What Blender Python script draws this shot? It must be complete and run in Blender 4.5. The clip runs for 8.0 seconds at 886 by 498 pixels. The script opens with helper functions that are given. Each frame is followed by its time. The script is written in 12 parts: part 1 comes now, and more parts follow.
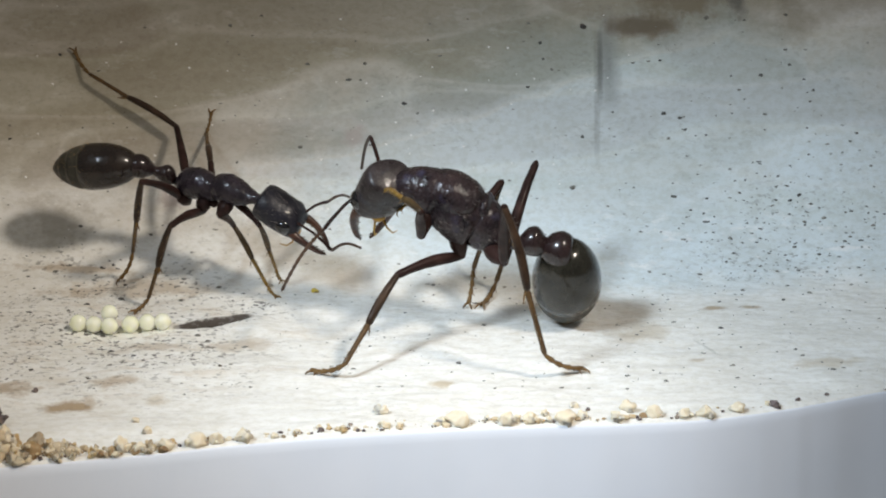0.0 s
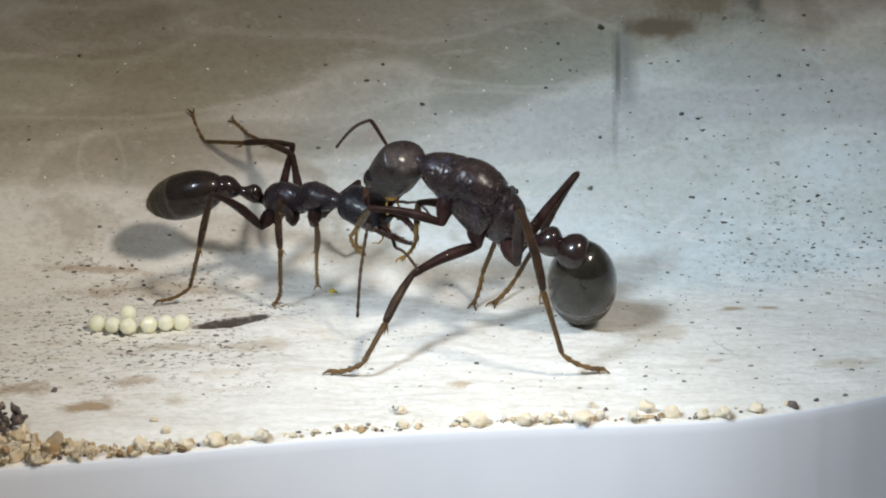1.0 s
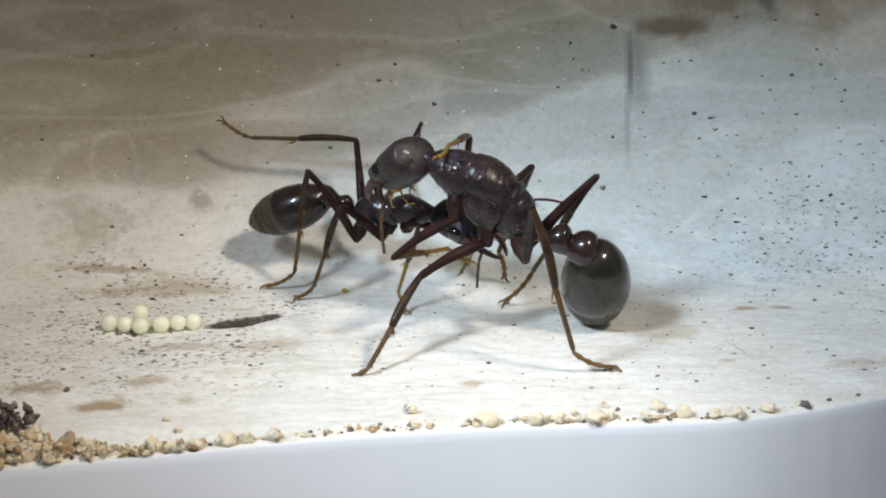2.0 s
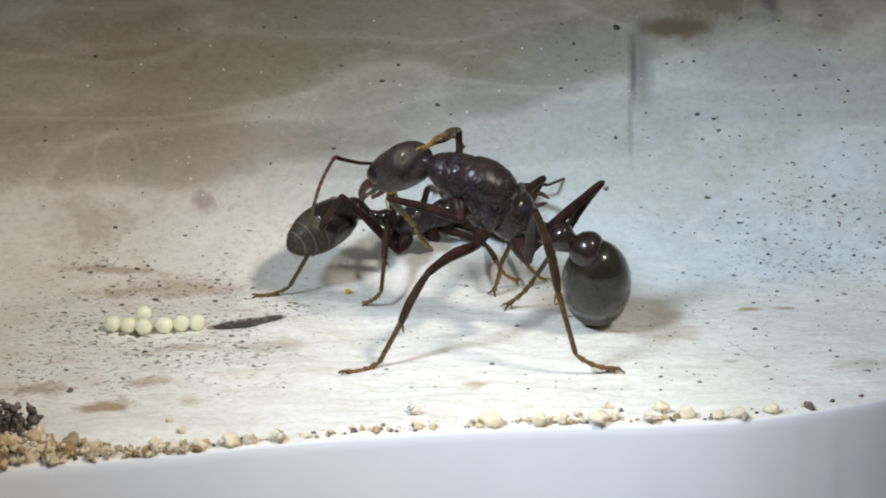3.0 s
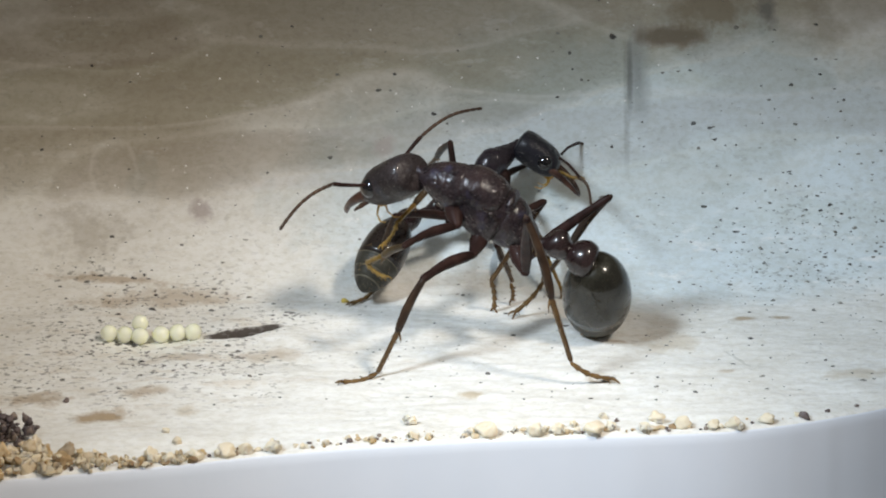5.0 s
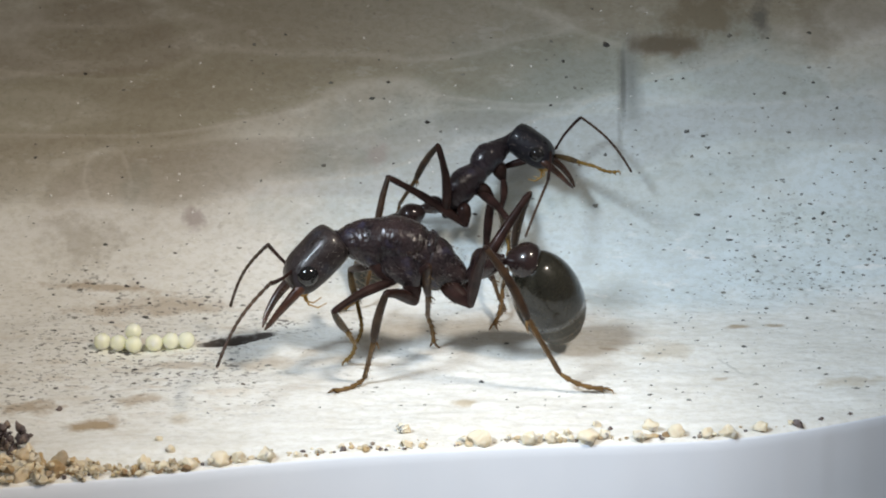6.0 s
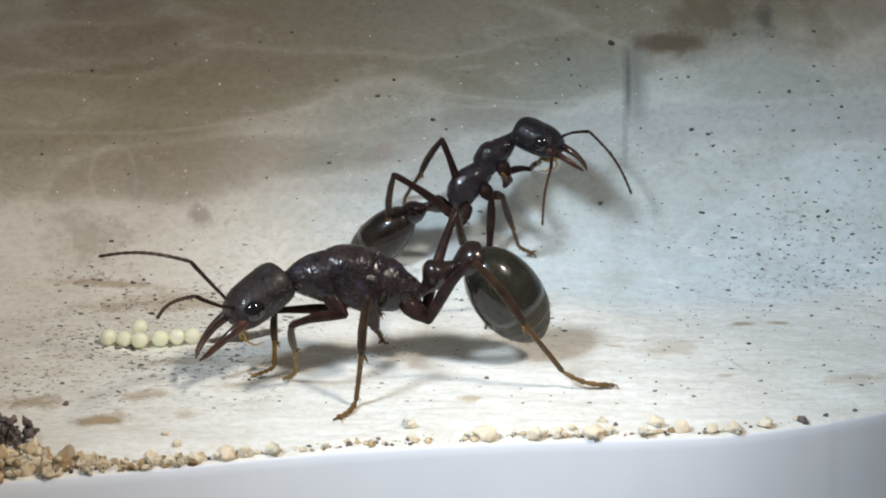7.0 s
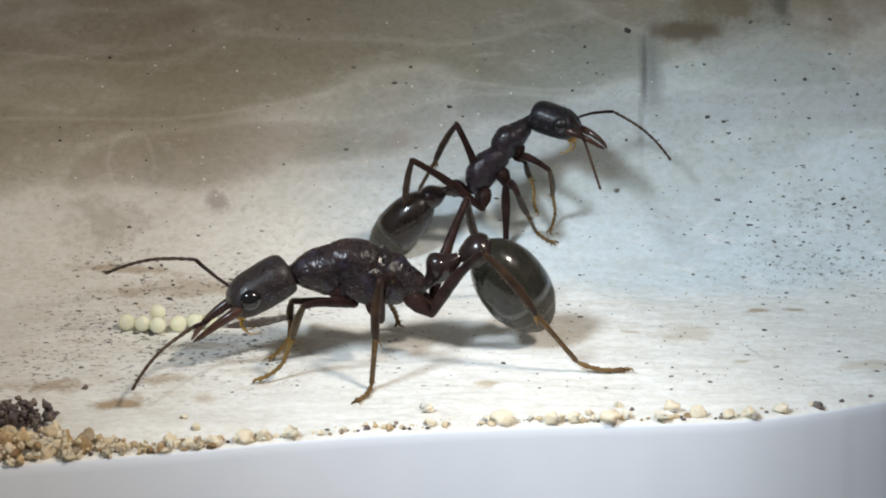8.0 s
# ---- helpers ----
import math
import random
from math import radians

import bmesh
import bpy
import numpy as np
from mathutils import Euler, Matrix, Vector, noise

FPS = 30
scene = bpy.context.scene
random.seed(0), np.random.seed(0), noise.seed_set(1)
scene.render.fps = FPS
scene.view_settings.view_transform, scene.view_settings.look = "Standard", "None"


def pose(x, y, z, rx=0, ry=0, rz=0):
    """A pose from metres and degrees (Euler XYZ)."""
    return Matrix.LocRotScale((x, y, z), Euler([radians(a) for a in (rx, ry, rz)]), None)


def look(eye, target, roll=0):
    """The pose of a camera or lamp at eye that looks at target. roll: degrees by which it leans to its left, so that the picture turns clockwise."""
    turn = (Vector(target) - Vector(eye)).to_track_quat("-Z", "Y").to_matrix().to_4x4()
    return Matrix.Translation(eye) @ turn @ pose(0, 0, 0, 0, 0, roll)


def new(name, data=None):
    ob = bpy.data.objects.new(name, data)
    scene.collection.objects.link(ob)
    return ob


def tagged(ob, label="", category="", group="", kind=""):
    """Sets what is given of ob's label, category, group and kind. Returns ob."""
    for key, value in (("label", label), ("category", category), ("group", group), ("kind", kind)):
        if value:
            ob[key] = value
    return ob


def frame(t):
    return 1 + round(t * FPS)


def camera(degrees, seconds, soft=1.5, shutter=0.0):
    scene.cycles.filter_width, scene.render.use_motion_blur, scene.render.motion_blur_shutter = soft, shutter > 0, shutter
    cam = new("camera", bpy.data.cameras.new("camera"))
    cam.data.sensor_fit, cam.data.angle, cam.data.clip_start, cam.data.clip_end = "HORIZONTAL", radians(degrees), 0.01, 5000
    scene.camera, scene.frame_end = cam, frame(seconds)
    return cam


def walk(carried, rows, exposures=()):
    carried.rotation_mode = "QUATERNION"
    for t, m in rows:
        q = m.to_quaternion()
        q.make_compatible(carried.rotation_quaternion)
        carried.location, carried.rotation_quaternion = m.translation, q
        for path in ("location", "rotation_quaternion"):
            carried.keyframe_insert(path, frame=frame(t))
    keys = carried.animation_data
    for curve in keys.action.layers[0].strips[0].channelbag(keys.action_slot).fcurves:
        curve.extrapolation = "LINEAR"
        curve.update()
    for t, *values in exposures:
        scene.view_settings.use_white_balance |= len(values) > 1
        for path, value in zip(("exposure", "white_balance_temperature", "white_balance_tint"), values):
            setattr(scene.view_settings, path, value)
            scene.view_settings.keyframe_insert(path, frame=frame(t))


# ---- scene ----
MM = 0.001


def at(x, y, z, rx=0, ry=0, rz=0):
    """A pose from millimetres and degrees."""
    return pose(x * MM, y * MM, z * MM, rx, ry, rz)


# the camera: a macro lens held a hand's width from the ants
cam = camera(28.0, 8.0, soft=2.0)
walk(cam, [
    (0, at(0.000, -103.200, 43.600, 70.000, -0.000, 0.000)),
    (0.5, at(0.030, -103.320, 43.604, 70.045, 0.110, 0.273)),
    (1, at(-0.054, -103.334, 43.515, 70.078, 0.169, 0.526)),
    (1.5, at(0.135, -103.293, 43.449, 70.092, 0.304, 0.816)),
    (3, at(0.050, -103.301, 43.518, 70.089, 0.366, 1.032)),
    (3.5, at(0.053, -103.301, 43.668, 70.078, 0.372, 1.037)),
    (4, at(0.017, -103.364, 43.627, 70.166, 0.351, 0.994)),
    (4.5, at(0.273, -103.291, 43.785, 70.178, 0.393, 1.070)),
    (6, at(0.271, -103.255, 43.953, 70.444, 0.308, 0.816)),
    (6.5, at(0.240, -103.321, 43.819, 70.585, 0.297, 0.801)),
    (7, at(0.014, -103.669, 43.615, 70.566, 0.207, 0.903)),
    (7.5, at(0.081, -103.761, 43.743, 70.386, 0.219, 1.039)),
    (8, at(-0.399, -104.245, 43.363, 70.331, 0.198, 1.257)),
])

# ---- world and lamps ----
world = bpy.data.worlds.new("room")
scene.world = world
world.use_nodes = True
world.node_tree.nodes["Background"].inputs["Color"].default_value = (1.0, 0.95, 0.86, 1)
world.node_tree.nodes["Background"].inputs["Strength"].default_value = 0.18


def spot(name, eye, target, watts, colour, angle, blend, radius):
    lamp = bpy.data.lights.new(name, "SPOT")
    lamp.energy, lamp.color = watts, colour
    lamp.spot_size, lamp.spot_blend, lamp.shadow_soft_size = radians(angle), blend, radius * MM
    ob = new(name, lamp)
    ob.matrix_world = look([v * MM for v in eye], [v * MM for v in target])
    return ob


# two small lamps beside and above the lens: a cool one and a warm one
spot("cool_lamp", (-57.6, -59, 86.4), (18.5, 5.5, -9), 0.60, (0.75, 0.88, 1.0), 31.5, 1.0, 11)
spot("warm_lamp", (66.6, -56.5, 117.7), (-18, -12, 1), 0.555, (1.0, 0.90, 0.78), 29.5, 0.65, 9.5)

# ---- materials ----
class Nodes:
    """A small helper that builds one node material."""

    def __init__(self, name):
        self.mat = bpy.data.materials.new(name)
        self.mat.use_nodes = True
        self.tree = self.mat.node_tree
        self.bsdf = self.tree.nodes["Principled BSDF"]
        self.coord = self.tree.nodes.new("ShaderNodeTexCoord")

    def set(self, **values):
        for key, value in values.items():
            socket = self.bsdf.inputs[key.replace("_", " ")]
            if hasattr(value, "links"):
                self.tree.links.new(value, socket)
            else:
                socket.default_value = value
        return self

    def link(self, a, b):
        self.tree.links.new(a, b)

    def noise(self, scale, detail=4, rough=0.55, stretch=(1, 1, 1), shift=(0, 0, 0)):
        m = self.tree.nodes.new("ShaderNodeMapping")
        m.inputs["Scale"].default_value = [s * scale for s in stretch]
        m.inputs["Location"].default_value = shift
        self.link(self.coord.outputs["Object"], m.inputs["Vector"])
        n = self.tree.nodes.new("ShaderNodeTexNoise")
        n.inputs["Scale"].default_value = 1
        n.inputs["Detail"].default_value, n.inputs["Roughness"].default_value = detail, rough
        self.link(m.outputs["Vector"], n.inputs["Vector"])
        return n.outputs["Fac"]

    def cells(self, scale, stretch=(1, 1, 1)):
        m = self.tree.nodes.new("ShaderNodeMapping")
        m.inputs["Scale"].default_value = [s * scale for s in stretch]
        self.link(self.coord.outputs["Object"], m.inputs["Vector"])
        n = self.tree.nodes.new("ShaderNodeTexVoronoi")
        n.inputs["Scale"].default_value = 1
        self.link(m.outputs["Vector"], n.inputs["Vector"])
        return n.outputs["Distance"]

    def ramp(self, fac, *stops):
        r = self.tree.nodes.new("ShaderNodeValToRGB")
        els = r.color_ramp.elements
        while len(els) < len(stops):
            els.new(0.5)
        for el, (pos, value) in zip(els, stops):
            el.position = pos
            el.color = (*value, 1) if isinstance(value, tuple) else (value, value, value, 1)
        self.link(fac, r.inputs["Fac"])
        return r.outputs["Color"]

    def mix(self, fac, a, b, mode="MIX"):
        n = self.tree.nodes.new("ShaderNodeMix")
        n.data_type, n.blend_type = "RGBA", mode
        for socket, value in zip((n.inputs["Factor"], n.inputs[6], n.inputs[7]), (fac, a, b)):
            if hasattr(value, "links"):
                self.link(value, socket)
            elif isinstance(value, tuple):
                socket.default_value = (*value, 1)
            else:
                socket.default_value = value
        return n.outputs[2]

    def maths(self, op, a, b):
        n = self.tree.nodes.new("ShaderNodeMath")
        n.operation = op
        for socket, value in zip(n.inputs, (a, b)):
            if hasattr(value, "links"):
                self.link(value, socket)
            else:
                socket.default_value = value
        return n.outputs[0]

    def bump(self, height, dist_mm, strength=1.0):
        n = self.tree.nodes.new("ShaderNodeBump")
        n.inputs["Strength"].default_value, n.inputs["Distance"].default_value = strength, dist_mm * MM
        self.link(height, n.inputs["Height"])
        self.link(n.outputs["Normal"], self.bsdf.inputs["Normal"])
        return self


def patch(n, place, size, turn=0, amount=1.0, rough=0.8, scale=900, soft=0.3):
    """How far a ragged patch covers the plaster: place and size in millimetres."""
    m = n.tree.nodes.new("ShaderNodeMapping")
    m.vector_type = "TEXTURE"
    m.inputs["Location"].default_value = [v * MM for v in place]
    m.inputs["Rotation"].default_value = (0, 0, radians(turn))
    m.inputs["Scale"].default_value = [v * MM for v in size]
    n.link(n.coord.outputs["Object"], m.inputs["Vector"])
    v = n.tree.nodes.new("ShaderNodeVectorMath")
    v.operation = "LENGTH"
    n.link(m.outputs["Vector"], v.inputs[0])
    d = n.maths("ADD", v.outputs["Value"], n.maths("MULTIPLY", n.maths("SUBTRACT", n.noise(scale, 4, 0.65), 0.5), rough))
    return n.ramp(d, (1.0 - soft, amount), (1.0, 0.0))


def plaster_material():
    n = Nodes("old_plaster")
    axes = n.tree.nodes.new("ShaderNodeSeparateXYZ")
    n.link(n.coord.outputs["Object"], axes.inputs[0])
    upper = n.ramp(n.maths("MULTIPLY", axes.outputs["Z"], 60.0), (0.12, 0.0), (0.36, 1.0))
    # thin uneven coats of paint
    col = n.ramp(n.noise(130, 5, 0.62), (0.36, (0.80, 0.785, 0.745)), (0.58, (0.86, 0.855, 0.83)))
    brush = n.ramp(n.noise(300, 6, 0.7, (0.5, 1.2, 0.7)), (0.50, 0.0), (0.72, 0.22))
    col = n.mix(brush, col, (0.60, 0.565, 0.49))
    # limewash on the cove with a streaky edge, painted with the cool lamp's blue
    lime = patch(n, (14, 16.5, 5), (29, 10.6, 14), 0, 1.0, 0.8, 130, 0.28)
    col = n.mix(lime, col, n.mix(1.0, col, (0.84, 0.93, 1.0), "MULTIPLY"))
    # olive-brown wash on the old wall paint, with the lamps' fall-off painted in
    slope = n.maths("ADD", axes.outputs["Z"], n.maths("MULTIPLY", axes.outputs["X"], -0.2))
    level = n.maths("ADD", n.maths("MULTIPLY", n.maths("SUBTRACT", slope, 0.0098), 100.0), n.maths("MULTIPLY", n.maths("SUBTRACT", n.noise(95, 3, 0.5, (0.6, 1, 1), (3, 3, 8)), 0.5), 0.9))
    wash_and_shade = n.ramp(level, (0.0, 0.0), (0.12, 0.7), (0.4, 1.0))
    col = n.mix(wash_and_shade, col, n.mix(1.0, col, (0.58, 0.535, 0.46), "MULTIPLY"))
    col = n.mix(n.ramp(level, (-0.0, 0.0), (0.02, 0.3), (0.06, 0.0)), col, (0.88, 0.86, 0.80))
    # old trowel coats on the wall, each with a pale raised edge
    for scale, stretch, shift, at_level, tint in ((56, (0.42, 1.0, 1.5), (2, 6, 3), 0.47, (0.70, 0.66, 0.58)), (76, (0.36, 1.1, 1.5), (7, 1, 5), 0.53, (0.82, 0.78, 0.80)),
                                                  (100, (0.3, 0.9, 1.7), (4, 4, 9), 0.55, (0.80, 0.81, 0.72))):
        coat = n.noise(scale, 1.8, 0.38, stretch, shift)
        over = n.maths("MULTIPLY", upper, n.ramp(coat, (at_level, 0.0), (at_level + 0.03, 0.42), (at_level + 0.16, 0.2)))
        col = n.mix(over, col, n.mix(1.0, col, tint, "MULTIPLY"))
        rim = n.maths("MULTIPLY", upper, n.ramp(coat, (at_level - 0.03, 0.0), (at_level - 0.003, 0.15), (at_level + 0.010, 0.0)))
        col = n.mix(rim, col, (0.88, 0.86, 0.80))
    fine = n.ramp(n.noise(2300, 4, 0.7, (0.7, 1.0, 1.0)), (0.40, (0.91, 0.90, 0.87)), (0.56, (1.0, 1.0, 1.0)))
    col = n.mix(1.0, col, fine, "MULTIPLY")
    tan = n.ramp(n.noise(420, 6, 0.74, (0.45, 1.2, 1.0), (3, 1, 7)), (0.52, 0.0), (0.66, 0.7))
    broad = n.mix(0.5, patch(n, (-20, 0, 0), (17, 12, 9), 0, 1.0, 2.2, 160, 0.7), patch(n, (6, 3, 0), (14, 6, 3), 0, 1.0, 2.2, 160, 0.7), "ADD")
    col = n.mix(n.maths("MULTIPLY", tan, n.maths("ADD", n.maths("MULTIPLY", broad, 0.6), 0.06)), col, (0.48, 0.345, 0.19))
    pale = n.ramp(n.noise(800, 4, 0.65, (0.6, 1.2, 1.2), (1, 8, 2)), (0.58, 0.0), (0.68, 0.65))
    col = n.mix(n.maths("MULTIPLY", pale, n.maths("SUBTRACT", 1.0, n.maths("MULTIPLY", upper, 0.75))), col, (0.89, 0.89, 0.88))
    brown, dun, grey, olive = (0.36, 0.245, 0.125), (0.50, 0.41, 0.28), (0.34, 0.34, 0.30), (0.24, 0.195, 0.13)
    floor_stains = (
        ((-21.7, -9.8, 0), (1.9, 1.0, 2), 14, brown, 0.85), ((-19.6, -6.6, 0), (1.4, 0.8, 2), 10, brown, 0.6),
        ((-26.3, -7.6, 0), (3.4, 1.2, 2), 5, brown, 0.65), ((0.2, -6.9, 0), (1.3, 0.7, 2), 20, dun, 0.8), ((-16.6, -9.0, 0), (0.7, 0.8, 2), 0, dun, 0.5),
        ((-18.7, -1.2, 0), (4.2, 0.9, 2), 6, brown, 0.45), ((-12.5, -0.6, 0), (2.2, 1.2, 2), 10, brown, 0.45), ((-21.0, 8.2, 0), (6.5, 1.3, 2), 3, brown, 0.5))
    wall_stains = (
        ((14.6, 21.0, 15.3), (3.8, 4, 1.1), 0, olive, 0.9), ((17.0, 22.4, 17.4), (3.8, 6, 2.0), 0, olive, 0.85), ((21.0, 21.9, 17.0), (1.0, 4, 1.6), 0, (0.15, 0.14, 0.12), 0.85), ((25.0, 21.5, 16), (1.6, 4, 2.6), 0, olive, 0.4),
        ((-23.6, 16.3, 6.1), (1.7, 3, 1.7), 0, grey, 0.35), ((-19.0, 15.1, 4.2), (0.9, 3, 1.0), 0, (0.36, 0.29, 0.28), 0.65), ((-27.0, 13.0, 3.2), (4.0, 4, 2.0), 0, olive, 0.35),
        ((-6.2, 17.4, 8.2), (0.8, 2, 0.9), 0, (0.40, 0.32, 0.30), 0.5), ((-25.2, 10.5, 0.8), (5.5, 0.6, 1.5), -4, brown, 0.6))
    cove_stains = (
        ((18.0, 5.1, 0), (1.0, 0.35, 2), 8, brown, 0.75), ((20.3, 5.6, 0), (1.0, 0.35, 2), 8, brown, 0.7), ((9.2, 1.3, 0), (0.9, 0.35, 2), 0, brown, 0.7), ((12.6, 1.2, 0), (2.6, 1.8, 2), 0, dun, 0.5),
        ((15.6, -3.4, 0), (0.7, 0.25, 2), 4, brown, 0.5), ((16.5, -1.2, 0), (0.13, 2.2, 2), 24, grey, 0.4), ((23.6, -3.6, 0), (2.4, 0.9, 2), 10, dun, 0.5))
    ring = n.maths("SUBTRACT", patch(n, (-25.4, 16.6, 6.6), (2.1, 3.5, 2.3), 0, 1.0, 1.1, 240, 0.16), patch(n, (-25.4, 16.6, 6.6), (1.85, 3.2, 2.0), 0, 1.0, 1.1, 240, 0.16))
    col = n.mix(n.maths("MULTIPLY", ring, 0.22), col, (0.86, 0.84, 0.78))
    for stains in (floor_stains, wall_stains, cove_stains):
        for place, size, turn, colour, amount in stains:
            col = n.mix(patch(n, place, size, turn, amount, 2.6, 560, 0.65), col, colour)
    # grey shade of the step's recess painted on, with its dark edge line
    col = n.mix(patch(n, (11.75, 19.3, 12.6), (1.1, 8, 4.2), 0, 0.8, 0.9, 500, 0.9), col, (0.25, 0.26, 0.25))
    col = n.mix(patch(n, (11.16, 19.3, 12.5), (0.26, 8, 3.1), 0, 0.7, 0.6, 500, 0.7), col, (0.13, 0.13, 0.12))
    col = n.mix(patch(n, (-14.7, 3.05, -0.5), (3.0, 0.66, 2), 22.7, 0.97, 0.7, 900, 0.25), col, (0.035, 0.023, 0.015))
    col = n.mix(patch(n, (14.2, 21.1, 15.3), (3.0, 5, 0.8), 0, 0.8, 1.1, 420, 0.5), col, (0.16, 0.125, 0.085))
    clump = n.ramp(n.noise(260, 3, 0.6, (0.6, 1, 1), (9, 2, 2)), (0.40, 0.25), (0.62, 1.0))
    fleck = n.maths("MULTIPLY", clump, n.ramp(n.noise(3600, 2, 0.5, (0.62, 1.0, 1.0)), (0.585, 0.0), (0.63, 0.95)))
    where = n.mix(1.0, patch(n, (-21, 1, 0), (13, 12, 3), 0, 1.0, 2.0, 200, 0.5), patch(n, (24, 13, 2), (8, 6, 5), 20, 0.25, 2.0, 200, 0.5), "ADD")
    col = n.mix(n.maths("MULTIPLY", fleck, n.maths("ADD", where, 0.16)), col, (0.12, 0.11, 0.10))
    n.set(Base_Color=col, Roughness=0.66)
    relief = n.mix(0.45, n.noise(420, 6, 0.65, (0.35, 1.3, 1.3)), n.noise(2000, 4, 0.65, (0.7, 1.1, 1.1)))
    return n.bump(relief, 0.22, 0.4).mat


def panel_material():
    n = Nodes("smooth_white_plastic")
    col = n.ramp(n.noise(120, 4, 0.5), (0.3, (0.70, 0.74, 0.82)), (0.7, (0.76, 0.79, 0.86)))
    n.set(Base_Color=col, Roughness=0.5)
    return n.bump(n.noise(500, 4), 0.05, 0.3).mat


def shell_material(name, dark, light, rough, coat=0.2, grain=3500, bump=0.05, sheen=None, rugged=False, dust_glint=0.0, gloss=0.25):
    """Insect cuticle: fine punctures, patches of colour, a thin waxy coat."""
    n = Nodes(name)
    col = n.ramp(n.noise(900, 4, 0.6), (0.35, dark), (0.72, light))
    # bluish sheen painted into the base colour in random patches
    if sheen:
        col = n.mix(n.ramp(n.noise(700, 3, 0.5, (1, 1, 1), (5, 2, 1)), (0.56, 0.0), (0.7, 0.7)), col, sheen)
    # pale specks: grey dust, and the glint of fine hairs painted in
    if dust_glint:
        col = n.mix(n.ramp(n.noise(7500, 4, 0.7, (1, 1, 1), (4, 4, 4)), (0.50, 0.0), (0.75, dust_glint)), col, (0.15, 0.13, 0.13))
    r = n.ramp(n.noise(1500, 4, 0.6), (0.3, max(0.05, rough - 0.1)), (0.7, rough + 0.12))
    n.set(Base_Color=col, Roughness=r, Coat_Weight=coat, Coat_Roughness=0.05)
    n.bsdf.inputs["Specular IOR Level"].default_value = gloss
    height = n.mix(0.45, n.noise(grain, 3, 0.6), n.cells(grain * 0.6))
    if rugged:
        height = n.mix(0.55, height, n.noise(1300, 5, 0.75, (0.7, 1.5, 1.2)))
    return n.bump(height, bump, 0.7).mat


PLASTER = plaster_material()
PANEL = panel_material()
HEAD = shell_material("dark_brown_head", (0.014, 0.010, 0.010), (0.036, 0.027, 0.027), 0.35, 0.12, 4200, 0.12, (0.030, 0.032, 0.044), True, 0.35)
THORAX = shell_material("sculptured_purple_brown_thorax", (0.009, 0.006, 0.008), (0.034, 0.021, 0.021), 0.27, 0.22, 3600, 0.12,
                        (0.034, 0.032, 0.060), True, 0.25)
WAIST = shell_material("polished_red_brown", (0.011, 0.006, 0.006), (0.023, 0.012, 0.012), 0.28, 0.6, 3000, 0.02)
GASTER = shell_material("glossy_olive_black", (0.011, 0.010, 0.007), (0.027, 0.025, 0.017), 0.24, 0.6, 5000, 0.012)
GASTER_B = shell_material("glossy_black_brown", (0.011, 0.007, 0.006), (0.024, 0.016, 0.012), 0.28, 0.55, 5000, 0.012)
HEAD_B = shell_material("blue_black_head", (0.005, 0.005, 0.008), (0.014, 0.013, 0.019), 0.34, 0.1, 3000, 0.16, None, True, 0.2)
THORAX_B = shell_material("satin_purple_brown", (0.011, 0.008, 0.011), (0.032, 0.023, 0.029), 0.3, 0.2, 2600, 0.10, (0.030, 0.026, 0.045), True, 0.15)
FEMUR = shell_material("dark_chestnut_leg", (0.015, 0.008, 0.007), (0.041, 0.021, 0.018), 0.40, 0.05, 4000, 0.02, gloss=0.07)
TIBIA = shell_material("brown_leg", (0.022, 0.013, 0.009), (0.060, 0.034, 0.020), 0.4, 0.06, 4000, 0.02, gloss=0.16)
OLIVE_LEG = shell_material("olive_brown_leg", (0.034, 0.022, 0.011), (0.09, 0.056, 0.022), 0.4, 0.2, 4000, 0.02)
TARSUS = shell_material("amber_foot", (0.10, 0.055, 0.018), (0.21, 0.12, 0.04), 0.45, 0.2, 4000, 0.02)
YELLOW_FOOT = shell_material("yellow_amber_foot", (0.13, 0.075, 0.016), (0.30, 0.18, 0.04), 0.42, 0.2, 4000, 0.02)
ANTENNA = shell_material("brown_antenna", (0.035, 0.02, 0.014), (0.085, 0.05, 0.032), 0.5, 0.1, 4000, 0.02)
JAW = shell_material("red_brown_jaw", (0.024, 0.010, 0.007), (0.085, 0.034, 0.020), 0.32, 0.35, 4000, 0.02)
TOOTH = shell_material("worn_brown_teeth", (0.05, 0.03, 0.02), (0.12, 0.08, 0.055), 0.4, 0.2, 4000, 0.02)
MOUTH = shell_material("amber_mouthparts", (0.35, 0.19, 0.03), (0.52, 0.33, 0.08), 0.4, 0.2, 4000, 0.02)
EYE = shell_material("black_eye", (0.003, 0.003, 0.004), (0.006, 0.006, 0.008), 0.08, 1.0, 8000, 0.002)
EGG = Nodes("pearly_egg").set(Base_Color=(0.96, 0.98, 0.68, 1), Roughness=0.16, Subsurface_Weight=1.0, Coat_Weight=0.4, Coat_Roughness=0.08, Subsurface_Scale=1.0).mat
EGG.node_tree.nodes["Principled BSDF"].inputs["Subsurface Radius"].default_value = (0.0009, 0.0009, 0.0007)


